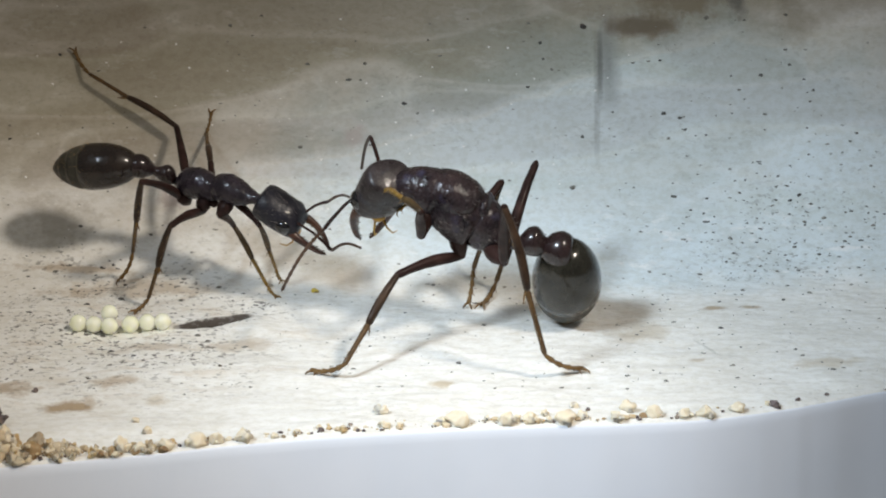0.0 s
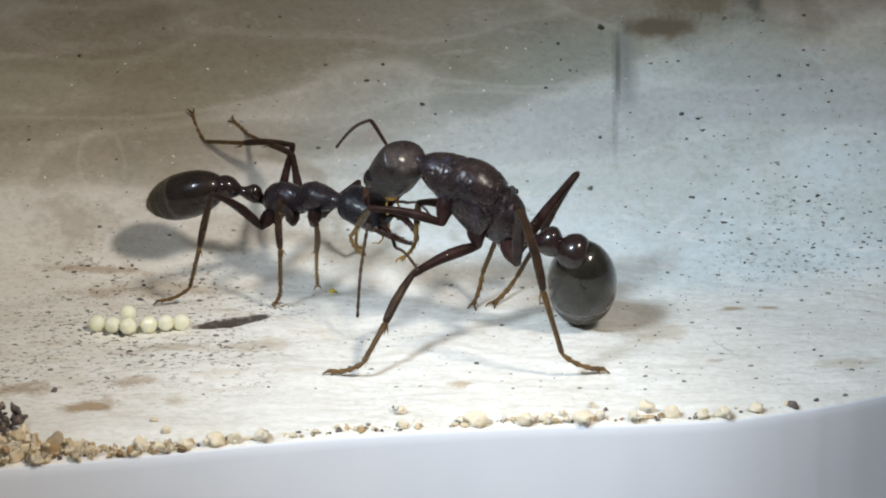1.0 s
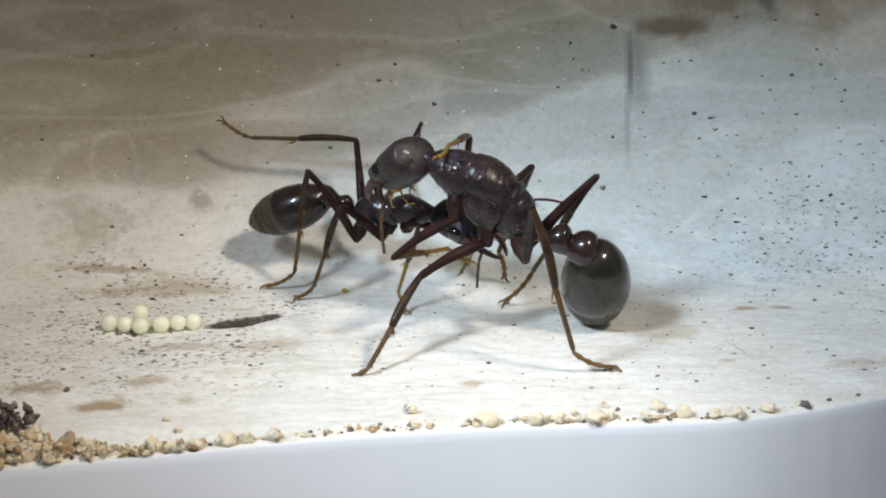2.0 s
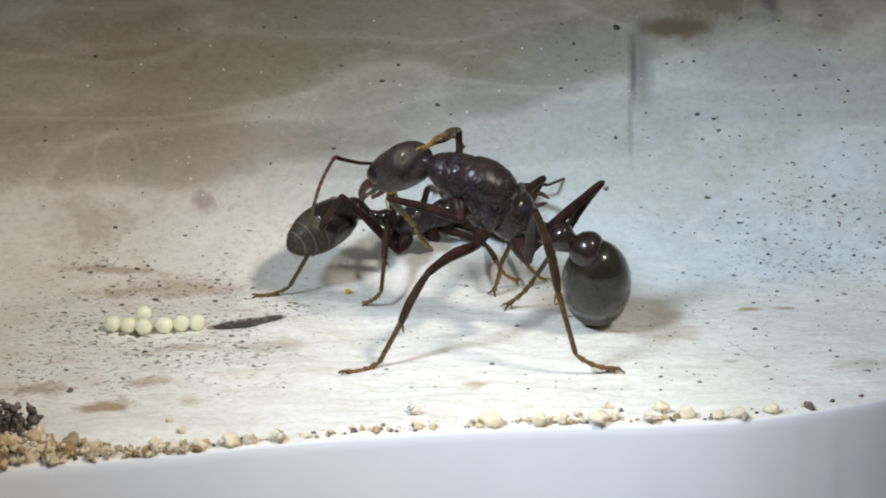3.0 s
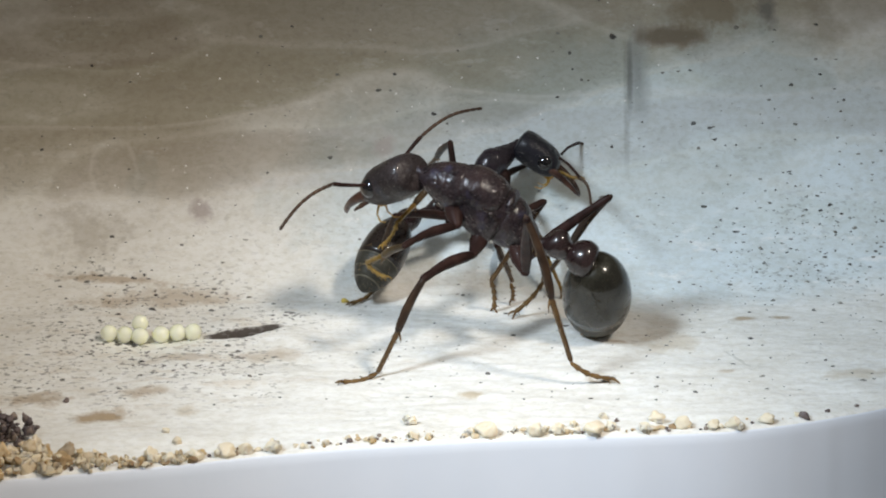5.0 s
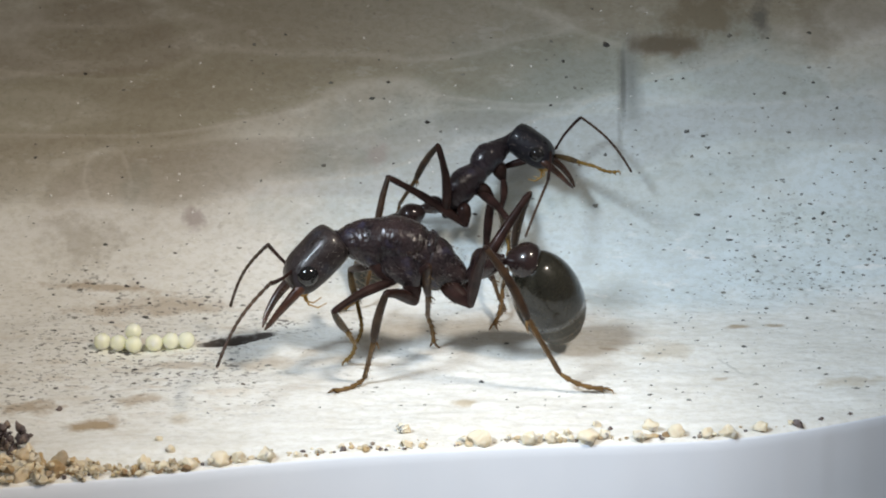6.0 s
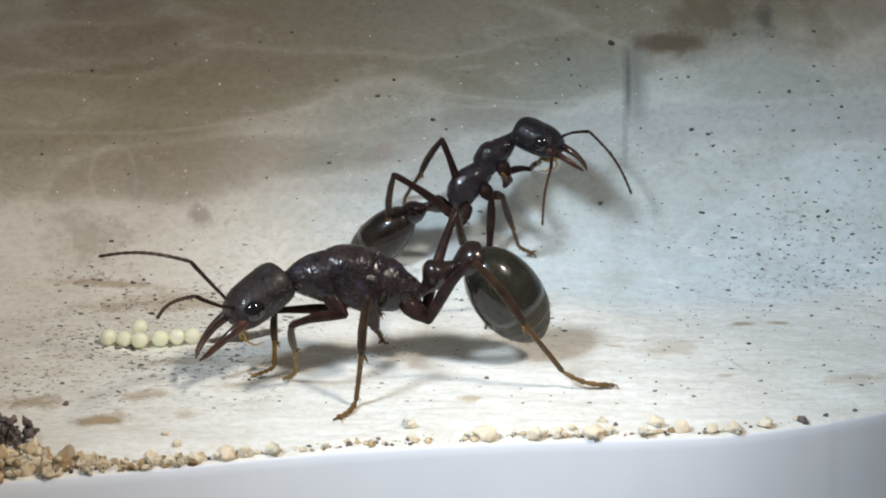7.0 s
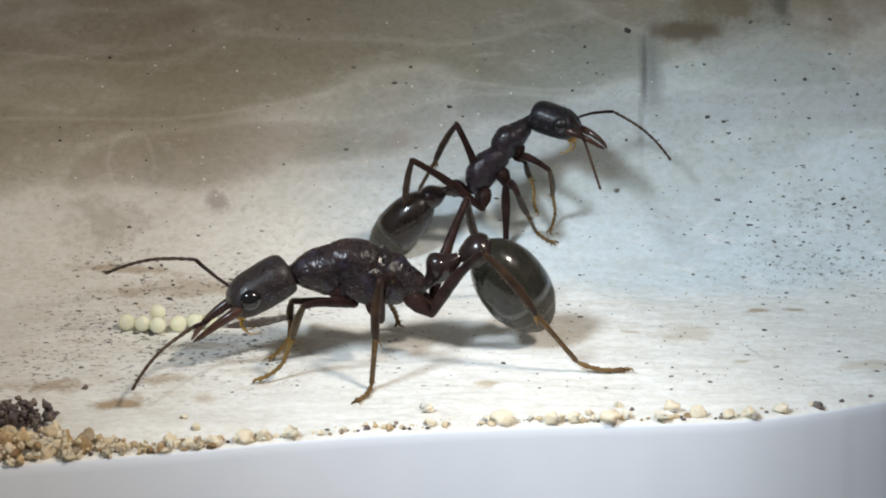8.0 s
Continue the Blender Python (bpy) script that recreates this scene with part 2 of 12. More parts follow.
def grain_material(name, clear, *colours):
    """Sand: each grain takes a colour of its own, stained unevenly."""
    n = Nodes(name)
    geo = n.tree.nodes.new("ShaderNodeNewGeometry")
    own = n.ramp(geo.outputs["Random Per Island"], *colours)
    col = n.mix(n.ramp(n.noise(1500, 4, 0.65), (0.54, 0.0), (0.78, 0.4)), own, (0.36, 0.24, 0.11))
    n.set(Base_Color=col, Roughness=0.55, Subsurface_Weight=clear, Subsurface_Scale=0.5)
    n.bsdf.inputs["Subsurface Radius"].default_value = (0.0005, 0.0005, 0.00045)
    return n.bump(n.noise(2500, 3), 0.06, 0.5).mat


SAND = grain_material("honey_sand", 1.0, (0.0, (0.22, 0.14, 0.07)), (0.16, (0.50, 0.36, 0.19)), (0.42, (0.68, 0.57, 0.41)), (0.62, (0.72, 0.63, 0.48)), (0.84, (0.62, 0.51, 0.35)), (1.0, (0.30, 0.23, 0.15)))
CLEAR_SAND = grain_material("pale_translucent_sand", 1.0, (0.0, (0.55, 0.40, 0.20)), (0.15, (0.80, 0.71, 0.54)), (0.40, (0.76, 0.67, 0.51)), (0.75, (0.78, 0.69, 0.54)), (0.92, (0.66, 0.54, 0.37)), (1.0, (0.34, 0.24, 0.14)))
DARK_SAND = grain_material("dark_grit", 0.0, (0.0, (0.05, 0.04, 0.045)), (0.6, (0.14, 0.105, 0.10)), (1.0, (0.30, 0.24, 0.19)))
SPECK = grain_material("dark_speck", 0.0, (0.0, (0.05, 0.045, 0.045)), (0.5, (0.13, 0.13, 0.12)), (1.0, (0.28, 0.27, 0.24)))
LIME = Nodes("white_lime").set(Base_Color=(0.93, 0.92, 0.90, 1), Roughness=0.4).mat
GASTER_TIP = shell_material("olive_grey_plate", (0.024, 0.022, 0.016), (0.066, 0.060, 0.044), 0.45, 0.06, 5000, 0.03, None, False, 0.35)
YELLOW = Nodes("yellow_crumb").set(Base_Color=(0.55, 0.40, 0.06, 1), Roughness=0.5).mat
BASITARSUS = shell_material("chestnut_shank", (0.055, 0.030, 0.012), (0.13, 0.072, 0.027), 0.4, 0.2, 4000, 0.02)
BAND = shell_material("pale_seam", (0.09, 0.08, 0.055), (0.18, 0.16, 0.115), 0.35, 0.3, 4000, 0.01)
PALE_HAIR = Nodes("pale_hair").set(Base_Color=(0.20, 0.17, 0.15, 1), Roughness=0.55).mat
HAIR = Nodes("golden_hair").set(Base_Color=(0.30, 0.20, 0.09, 1), Roughness=0.5).mat

# ---- the place: a plaster ledge that curves up into a wall ----
def part(name, bm, material, parent=None, label="", smooth=True):
    """Links a bmesh, drawn in millimetres, as one mesh object under a thing or a part."""
    bmesh.ops.scale(bm, vec=(MM, MM, MM), verts=bm.verts)
    bmesh.ops.recalc_face_normals(bm, faces=bm.faces)
    me = bpy.data.meshes.new(name)
    bm.to_mesh(me)
    bm.free()
    if smooth:
        me.polygons.foreach_set("use_smooth", [True] * len(me.polygons))
    me.materials.append(material)
    ob = new(name, me)
    if parent is not None:
        ob.parent = parent
    return tagged(ob, label)


def cove(y):
    """Height of the ledge and wall, in millimetres, at depth y."""
    s, r, end = y - 6.5, 11.0, 9.8
    if s <= 0:
        return 0.0
    if s <= end:
        return r - math.sqrt(r * r - s * s)
    root = math.sqrt(r * r - end * end)
    return r - root + end / root * (s - end)


BROW_X = (-60, -26, -16, -12, -6, 0, 4, 10, 15, 20, 25, 32, 60)
BROW_Y = (-24.6, -17.9, -15.9, -14.85, -13.7, -12.85, -12.4, -12.1, -11.6, -10.1, -8.0, -5.2, 6.0)


def brow(x):
    """Depth of the ledge's gently bowed front edge at x."""
    return sum(float(np.interp(x + d, BROW_X, BROW_Y)) for d in (-2.0, -1.0, 0.0, 1.0, 2.0)) / 5


def relief(x, y):
    """Unevenness of the trowelled plaster, with a gouge in the ledge and a crack along the wall's foot."""
    v = Vector((x * 0.16, y * 0.3, 1.7))
    h = 0.20 * noise.fractal(v, 1.0, 2.0, 4) + 0.06 * noise.fractal(Vector((x * 0.5, y * 1.8, 0)), 1.0, 2.0, 3)
    u = (x + 14.6) * 0.922 + (y - 2.9) * 0.386
    w = -(x + 14.6) * 0.386 + (y - 2.9) * 0.922
    if abs(u) < 2.9:
        half = 0.62 * (1 - (u / 2.9) ** 2)
        if -1.2 * half < w < half:
            h -= 2.6 * half * max(0.0, min(1.0, (w + 1.2 * half) / half, (half - w) / (0.4 * half)))
    if x < -16:
        c = 11.0 - 0.1 * (x + 26) + 0.25 * noise.noise((x * 0.6, 0, 9))
        h -= 0.22 * math.exp(-((y - c) / 0.25) ** 2) * min(1, (-16 - x) / 4)
    if 11.0 <= x < 12.4 and 16.4 < y < 21.4:
        h -= 0.4 * (1 - (x - 11.0) / 1.4) * min(1.0, y - 16.4, (21.4 - y) / 2)
    return h * max(0.0, min(1.0, (y - brow(x)) / 1.2))


def sheet(xs, rows, place):
    """A grid mesh: place(x, v) gives a point for each column x and row v."""
    bm = bmesh.new()
    grid = [[bm.verts.new(place(x, v)) for x in xs] for v in rows]
    for a, b in zip(grid, grid[1:]):
        for i in range(len(xs) - 1):
            bm.faces.new((a[i], a[i + 1], b[i + 1], b[i]))
    return bm


def lip(x):
    return brow(x) - 0.06 + 0.05 * noise.noise((x * 0.5, 0, 3)) + 0.03 * noise.noise((x * 2.1, 0, 5))


def floor_point(x, v):
    """v runs from 0 at the front edge to 1 at the foot of the wall."""
    y = lip(x) + v * (10.0 - lip(x))
    return x, y, cove(y) + relief(x, y) - 0.12 * (max(0, 0.02 - v) / 0.02) ** 2


def wall_point(x, v):
    y = 10.0 + v
    return x, y, cove(y) + relief(x, y)


XS = [-60 + i for i in range(30)] + [-30 + 0.2 * i for i in range(300)] + [30 + i for i in range(31)]
floor = part("floor", sheet(XS, [i / 130 for i in range(131)], floor_point), PLASTER)
tagged(floor, "stained off-white plaster ledge", "floor", kind="structure")
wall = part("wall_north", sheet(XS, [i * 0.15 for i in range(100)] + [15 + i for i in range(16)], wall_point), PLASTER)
tagged(wall, "speckled plaster wall curving up from the ledge", "wall", kind="structure")


def panel_point(x, v):
    return (x, brow(x) + 0.5, -0.16) if v < 0 else (x, lip(x) - 0.02 - 0.25 * v - 0.1 * min(1.0, v / 0.3), -0.11 - v)


panel = part("front_panel", sheet([-60 + 0.4 * i for i in range(301)], [-1, 0, 0.1, 0.3, 0.6, 1, 2, 4, 8, 16, 30, 60], panel_point), PANEL)
tagged(panel, "smooth white plastic front below the ledge", "panel", kind="structure")


# ---- ant sizes, in millimetres ----
LENGTHS_A = {'head': 3.95, 'thorax': 8.4, 'petiole': 2.2, 'postpetiole': 1.7, 'gaster': 6.6, 'scape': 3.4, 'funiculus': 6.0, 'f': (4.6, 4.4, 2.0), 'm': (4.8, 6.6, 2.5), 'h': (7.0, 9.6, 3.2), 'coxa': {'f': 1.7, 'm': 1.54, 'h': 1.8}}
LENGTHS_B = {'head': 3.45, 'thorax': 6.7, 'petiole': 1.9, 'postpetiole': 1.5, 'gaster': 5.6, 'scape': 2.8, 'funiculus': 5.2, 'f': (3.6, 4.6, 1.6), 'm': (4.2, 5.8, 1.7), 'h': (6.4, 7.4, 2.5), 'coxa': {'f': 1.02, 'm': 0.99, 'h': 1.24}}

# ---- ants ----
def loft(bm, rings, seg=20, square=2.0):
    """A closed body along +X. rings: (x, y, z, half width, half height)."""
    def turn(a):
        c, s = math.cos(a), math.sin(a)
        p = 2 / square
        return math.copysign(abs(c) ** p, c), math.copysign(abs(s) ** p, s)

    loops = []
    for x, y, z, w, h in rings:
        loops.append([bm.verts.new((x, y + w * c, z + h * s)) for c, s in (turn(2 * math.pi * k / seg) for k in range(seg))])
    for a, b in zip(loops, loops[1:]):
        for k in range(seg):
            bm.faces.new((a[k], a[(k + 1) % seg], b[(k + 1) % seg], b[k]))
    bm.faces.new(loops[0][::-1])
    bm.faces.new(loops[-1])
    return bm


def smooth_rings(rings, steps=5):
    """Catmull-Rom refinement of a short list of rings."""
    pts = [np.array(r, float) for r in rings]
    out = []
    for i in range(len(pts) - 1):
        p0, p1, p2, p3 = pts[max(i - 1, 0)], pts[i], pts[i + 1], pts[min(i + 2, len(pts) - 1)]
        for k in range(steps):
            u = k / steps
            out.append(0.5 * (2 * p1 + (p2 - p0) * u + (2 * p0 - 5 * p1 + 4 * p2 - p3) * u * u + (3 * p1 - p0 - 3 * p2 + p3) * u ** 3))
    out.append(pts[-1])
    for r in out:
        r[3:] = np.maximum(r[3:], 0.01)
    return out


def body(rings, seg=24, square=2.0, steps=5):
    return loft(bmesh.new(), smooth_rings(rings, steps), seg, square)


def wrinkle(bm, size, depth):
    """Roughens a body with ridges and pits, to give worn, sculptured armour."""
    bm.normal_update()
    for v in bm.verts:
        q = v.co * size
        k = noise.fractal(q, 0.8, 2.1, 4) - 0.7 * abs(noise.noise(q * 1.7 + Vector((3, 1, 4))))
        v.co += v.normal * depth * k
    return bm


def tube(bm, points, radii, seg=10):
    """A bent round rod through the points."""
    pts = [Vector(p) for p in points]
    loops = []
    for i, p in enumerate(pts):
        d = (pts[min(i + 1, len(pts) - 1)] - pts[max(i - 1, 0)]).normalized()
        side = d.orthogonal() if abs(d.y) > 0.95 else d.cross(Vector((0, 1, 0))).normalized()
        up = d.cross(side).normalized()
        side = side.normalized()
        loops.append([bm.verts.new(p + radii[i] * (math.cos(a) * side + math.sin(a) * up)) for a in (2 * math.pi * k / seg for k in range(seg))])
    for a, b in zip(loops, loops[1:]):
        for k in range(seg):
            bm.faces.new((a[k], a[(k + 1) % seg], b[(k + 1) % seg], b[k]))
    bm.faces.new(loops[0][::-1])
    bm.faces.new(loops[-1])
    return bm


def ball(bm, centre, radii, u=18, v=12):
    made = bmesh.ops.create_uvsphere(bm, u_segments=u, v_segments=v, radius=1)["verts"]
    for p in made:
        p.co = Vector([c + r * q for c, r, q in zip(centre, radii, p.co)])
    return bm


def armour(rings, seg, square, steps):
    return wrinkle(wrinkle(wrinkle(body(rings, int(seg * 2.0), square, int(steps * 1.8)), 1.7, 0.034), 4.5, 0.022), 10.0, 0.012)


def scuffed(rings):
    return wrinkle(body(rings, 40, 2.0, 9), 2.6, 0.05)


def pile(stretches, count):
    """Short leaning hairs over a body, given in stretches: (from x, to x, z, half width, half height)."""
    bm = bmesh.new()
    for i in range(count):
        a, b, z, w, h = stretches[i % len(stretches)]
        u, turn = random.random(), random.uniform(0, 2 * math.pi)
        k = 0.985 * (1 - 0.22 * (2 * u - 1) ** 4)
        way = Vector((0, math.cos(turn), math.sin(turn)))
        p = Vector((a + (b - a) * u, k * w * way.y, z + k * h * way.z))
        tube(bm, [p, p + 0.5 * way * 0.2 + Vector((-random.uniform(0.02, 0.14), 0, 0)), p + way * random.uniform(0.1, 0.2) + Vector((-0.2, 0, 0))], [0.012, 0.009, 0.003], 3)
    return bm


def ant_head(parent, shell, length, wide, tall, jaw, mouth=True):
    s, w, h = length, wide, tall
    head = part("head", wrinkle(body([(-0.03 * s, 0, 0.1, 0.3 * w, 0.3 * h), (0.0, 0, 0.05, 0.7 * w, 0.7 * h), (0.05 * s, 0, 0.06, 0.88 * w, 0.9 * h), (0.2 * s, 0, 0.06, 0.98 * w, 1.0 * h),
                                      (0.5 * s, 0, 0, w, h), (0.75 * s, 0, -0.04, 0.99 * w, 0.95 * h), (0.9 * s, 0, -0.1, 0.94 * w, 0.80 * h), (1.0 * s, 0, -0.15, 0.84 * w, 0.58 * h),
                                      (1.05 * s, 0, -0.18, 0.6 * w, 0.32 * h), (1.06 * s, 0, -0.18, 0.3 * w, 0.12 * h)], 48, 2.25, 9), 3.0, 0.01), shell, parent)
    for side in (1, -1):
        part("eye", ball(bmesh.new(), (0.74 * s, side * 0.83 * w, 0.02 * h), (0.18 * s, 0.32 * w, 0.48 * h), 24, 16), EYE, head, "glossy black compound eye")
        pts, rad = [], []
        for i in range(17):
            u = i / 16
            bow = 0.66 + 0.22 * math.sin(math.pi * u ** 0.8) - 0.36 * u - 0.9 * max(0.0, u - 0.8) ** 1.3
            pts.append((0.9 * s + jaw * (u - 0.06 * u * u), side * w * bow, -0.2 * h - 0.7 * u * u))
            rad.append((0.38 - 0.25 * u) * wide / 1.6 if u < 0.9 else 0.04 + 0.09 * (1 - u) * 10 * wide / 1.6)
        jawbone = part("mandible", tube(bmesh.new(), pts, rad, 10), JAW, head, "long toothed red-brown mandible")
        for i in range(3, 16, 1):
            p = Vector(pts[i])
            long = 0.24 if i in (5, 8, 11, 14) else 0.14
            part("tooth", tube(bmesh.new(), [p, p + Vector((0.05, -side * (rad[i] + 0.5 * long), 0)), p + Vector((0.1, -side * (rad[i] + long), 0))], [0.10, 0.06, 0.015], 5), TOOTH, jawbone)
    bm = bmesh.new()
    ball(bm, (0.95 * s, 0, -0.68 * h), (0.42, 0.5, 0.4), 12, 8)
    for side in (0.25, -0.25):
        tube(bm, [(0.97 * s, side, -0.8 * h), (1.04 * s, side * 1.8, -1.25 * h), (0.97 * s, side * 2.4, -1.62 * h), (0.82 * s, side * 2.8, -1.72 * h)], [0.09, 0.06, 0.05, 0.025], 6)
    part("mouthparts", bm, MOUTH, head, "amber mouthparts with palps")
    part("pile", pile(((0.05 * s, 0.85 * s, 0.02, w, h),), 160), PALE_HAIR, head, "fine pale grey hairs")
    return head


def ant_gaster(parent, g, r, shell):
    """The hind body: a big first plate and three overlapping ones behind it, with pale seams."""
    def girth(u):
        return r * max(0.0, 1 - abs((u - 0.46) / 0.56) ** 2.2) ** (0.58 if u < 0.46 else 0.66)

    def plate(a, b, grow):
        us = [a + (b - a) * i / 9 for i in range(10)]
        rings = [(u * g, 0, 0, max(0.05, girth(u) * grow), max(0.05, girth(u) * grow)) for u in us]
        rings.append((b * g + 0.02, 0, 0, 0.85 * rings[-1][3], 0.85 * rings[-1][4]))
        return loft(bmesh.new(), rings, 36)

    gaster = part("gaster", plate(-0.06, 0.60, 1.0), shell, parent)
    for a, b, grow in ((0.5, 0.76, 0.985), (0.68, 0.88, 0.97), (0.82, 0.96, 0.955), (0.9, 1.01, 0.93)):
        part("segment", plate(a, b, grow), GASTER_TIP, gaster, "olive-grey hind plate")
    for u, grow in ((0.60, 0.992), (0.76, 0.978), (0.88, 0.963)):
        k = girth(u) * grow
        part("seam", loft(bmesh.new(), [(u * g - 0.04, 0, 0, k * 1.004, k * 1.004), (u * g + 0.05, 0, 0, k, k), (u * g + 0.09, 0, 0, k * 0.96, k * 0.96)], 36), BAND, gaster, "pale seam between plates")
    bm = bmesh.new()
    for i in range(190):
        u = random.uniform(0.5, 1.0)
        a = random.uniform(0, 2 * math.pi)
        k = girth(min(u, 0.99)) * 0.97
        p = Vector((u * g, k * math.cos(a), k * math.sin(a)))
        d = Vector((0.8, 0.6 * math.cos(a), 0.6 * math.sin(a)))
        tube(bm, [p, p + d * random.uniform(0.1, 0.32)], [0.011, 0.003], 3)
    part("bristles", bm, HAIR, gaster, "fine golden bristles")
    return gaster


def ant_limb(parent, lengths, thick, shin=TIBIA, shank=BASITARSUS, foot=TARSUS):
    """One leg in three moving pieces."""
    lf, lt, ls = lengths
    k = thick
    femur = part("femur", tube(bmesh.new(), [(lf * u, 0, 0.05 * lf * math.sin(math.pi * u)) for u in (-0.03, 0, 0.08, 0.2, 0.4, 0.6, 0.8, 0.95, 1, 1.03)],
                               [k * r for r in (0.1, 0.24, 0.30, 0.36, 0.38, 0.32, 0.26, 0.26, 0.22, 0.08)]), FEMUR, parent)
    tibia = part("tibia", tube(bmesh.new(), [(lt * 0.56 * u, 0, 0.02 * lt * math.sin(math.pi * u)) for u in (-0.04, 0, 0.08, 0.3, 0.6, 0.85, 0.97, 1)],
                               [k * r for r in (0.06, 0.2, 0.22, 0.26, 0.29, 0.27, 0.22, 0.08)]), shin, parent)
    part("basitarsus", tube(bmesh.new(), [(lt * u, 0, 0) for u in (0.54, 0.57, 0.7, 0.9, 0.98, 1.01)], [k * r for r in (0.06, 0.19, 0.17, 0.16, 0.17, 0.06)], 8), shank, tibia)
    bm = bmesh.new()
    for side in (0.12, -0.12):
        tube(bm, [(lt * 0.55, 0, -0.1 * k), (lt * 0.6, side, -0.32 * k), (lt * 0.64, side * 1.5, -0.42 * k)], [0.07 * k, 0.05 * k, 0.01], 5)
    part("spur", bm, TARSUS, tibia, "pale tibial spur")
    bm = bmesh.new()
    for i in range(44):
        u, a = random.uniform(0.1, 1.0), random.uniform(0, 6.28)
        p = Vector((lt * u, 0.14 * k * math.cos(a), 0.14 * k * math.sin(a)))
        tube(bm, [p, p + Vector((0.22, 0.16 * math.cos(a), 0.16 * math.sin(a)))], [0.016, 0.004], 3)
    part("bristles", bm, HAIR, tibia, "short golden bristles")
    bm = bmesh.new()
    n, pts, rad = 4, [(-0.03, 0, 0)], [0.05 * k]
    for i in range(n):
        for f, r in ((0.05, 0.11), (0.7, 0.16), (0.9, 0.19)):
            pts.append((ls * 0.88 * (i + f) / n, 0, -0.07 * ls * math.sin(math.pi * (i + f) / n)))
            rad.append(k * r)
    pts.append((ls * 0.9, 0, 0))
    rad.append(0.06 * k)
    tube(bm, pts, rad, 8)
    tarsus = part("tarsus", bm, foot, parent)
    bm = bmesh.new()
    for i in range(n):
        b = ls * 0.88 * (i + 1) / n
        for side in (1, -1):
            tube(bm, [(b - 0.12, side * 0.08 * k, -0.08), (b + 0.06, side * 0.25 * k, -0.28 * k)], [0.05 * k, 0.01], 4)
    tagged(part("spines", bm, foot, tarsus), kind="stuff")
    for side in (1, -1):
        part("claw", tube(bmesh.new(), [(ls * 0.86, 0, 0), (ls * 0.95, side * 0.18 * k, 0.10), (ls * 1.04, side * 0.30 * k, 0.06), (ls * 1.08, side * 0.34 * k, -0.12)],
                          [k * r for r in (0.09, 0.08, 0.055, 0.01)], 6), foot, tarsus)
    return femur, tibia, tarsus


def ant_antenna(parent, scape, funiculus, k):
    a = part("scape", tube(bmesh.new(), [(scape * u, 0, 0.06 * scape * math.sin(math.pi * u)) for u in (-0.02, 0.02, 0.1, 0.4, 0.8, 0.97, 1.02)],
                           [k * r for r in (0.05, 0.13, 0.1, 0.11, 0.13, 0.14, 0.05)], 8), FEMUR, parent)
    bm = bmesh.new()
    n, pts, rad = 11, [], []
    for i in range(n):
        for f, r in ((0.0, 0.085), (0.2, 0.115), (0.75, 0.13)):
            u = (i + f) / n
            pts.append((funiculus * u, 0, 0.07 * funiculus * math.sin(math.pi * u)))
            rad.append(k * r * (1 - 0.15 * u))
    pts.append((funiculus, 0, 0))
    rad.append(0.03)
    tube(bm, pts, rad, 8)
    return a, part("funiculus", bm, ANTENNA, parent)


def finish_ant(root, moving, lengths, thick):
    """Legs and feelers: near ones (n) on the side that faces the lens, far ones (f) behind."""
    for s in "nf":
        moving[s + "a.scape"], moving[s + "a.funiculus"] = ant_antenna(root, lengths["scape"], lengths["funiculus"], thick)
        for leg in "fmh":
            c = lengths["coxa"][leg]
            size = 0.95 * thick
            moving[s + leg + ".coxa"] = part("coxa", tube(bmesh.new(), [(c * u, 0, 0) for u in (-0.25, -0.1, 0.15, 0.5, 0.8, 0.95, 1.05, 1.12)],
                                                          [size * r for r in (0.2, 0.5, 0.62, 0.6, 0.42, 0.33, 0.28, 0.1)], 14), FEMUR, root)
            if leg == "f":
                f, t, g = ant_limb(root, lengths[leg], thick * 0.85, OLIVE_LEG, YELLOW_FOOT, YELLOW_FOOT)
            else:
                f, t, g = ant_limb(root, lengths[leg], thick)
            moving[s + leg + ".femur"], moving[s + leg + ".tibia"], moving[s + leg + ".tarsus"] = f, t, g


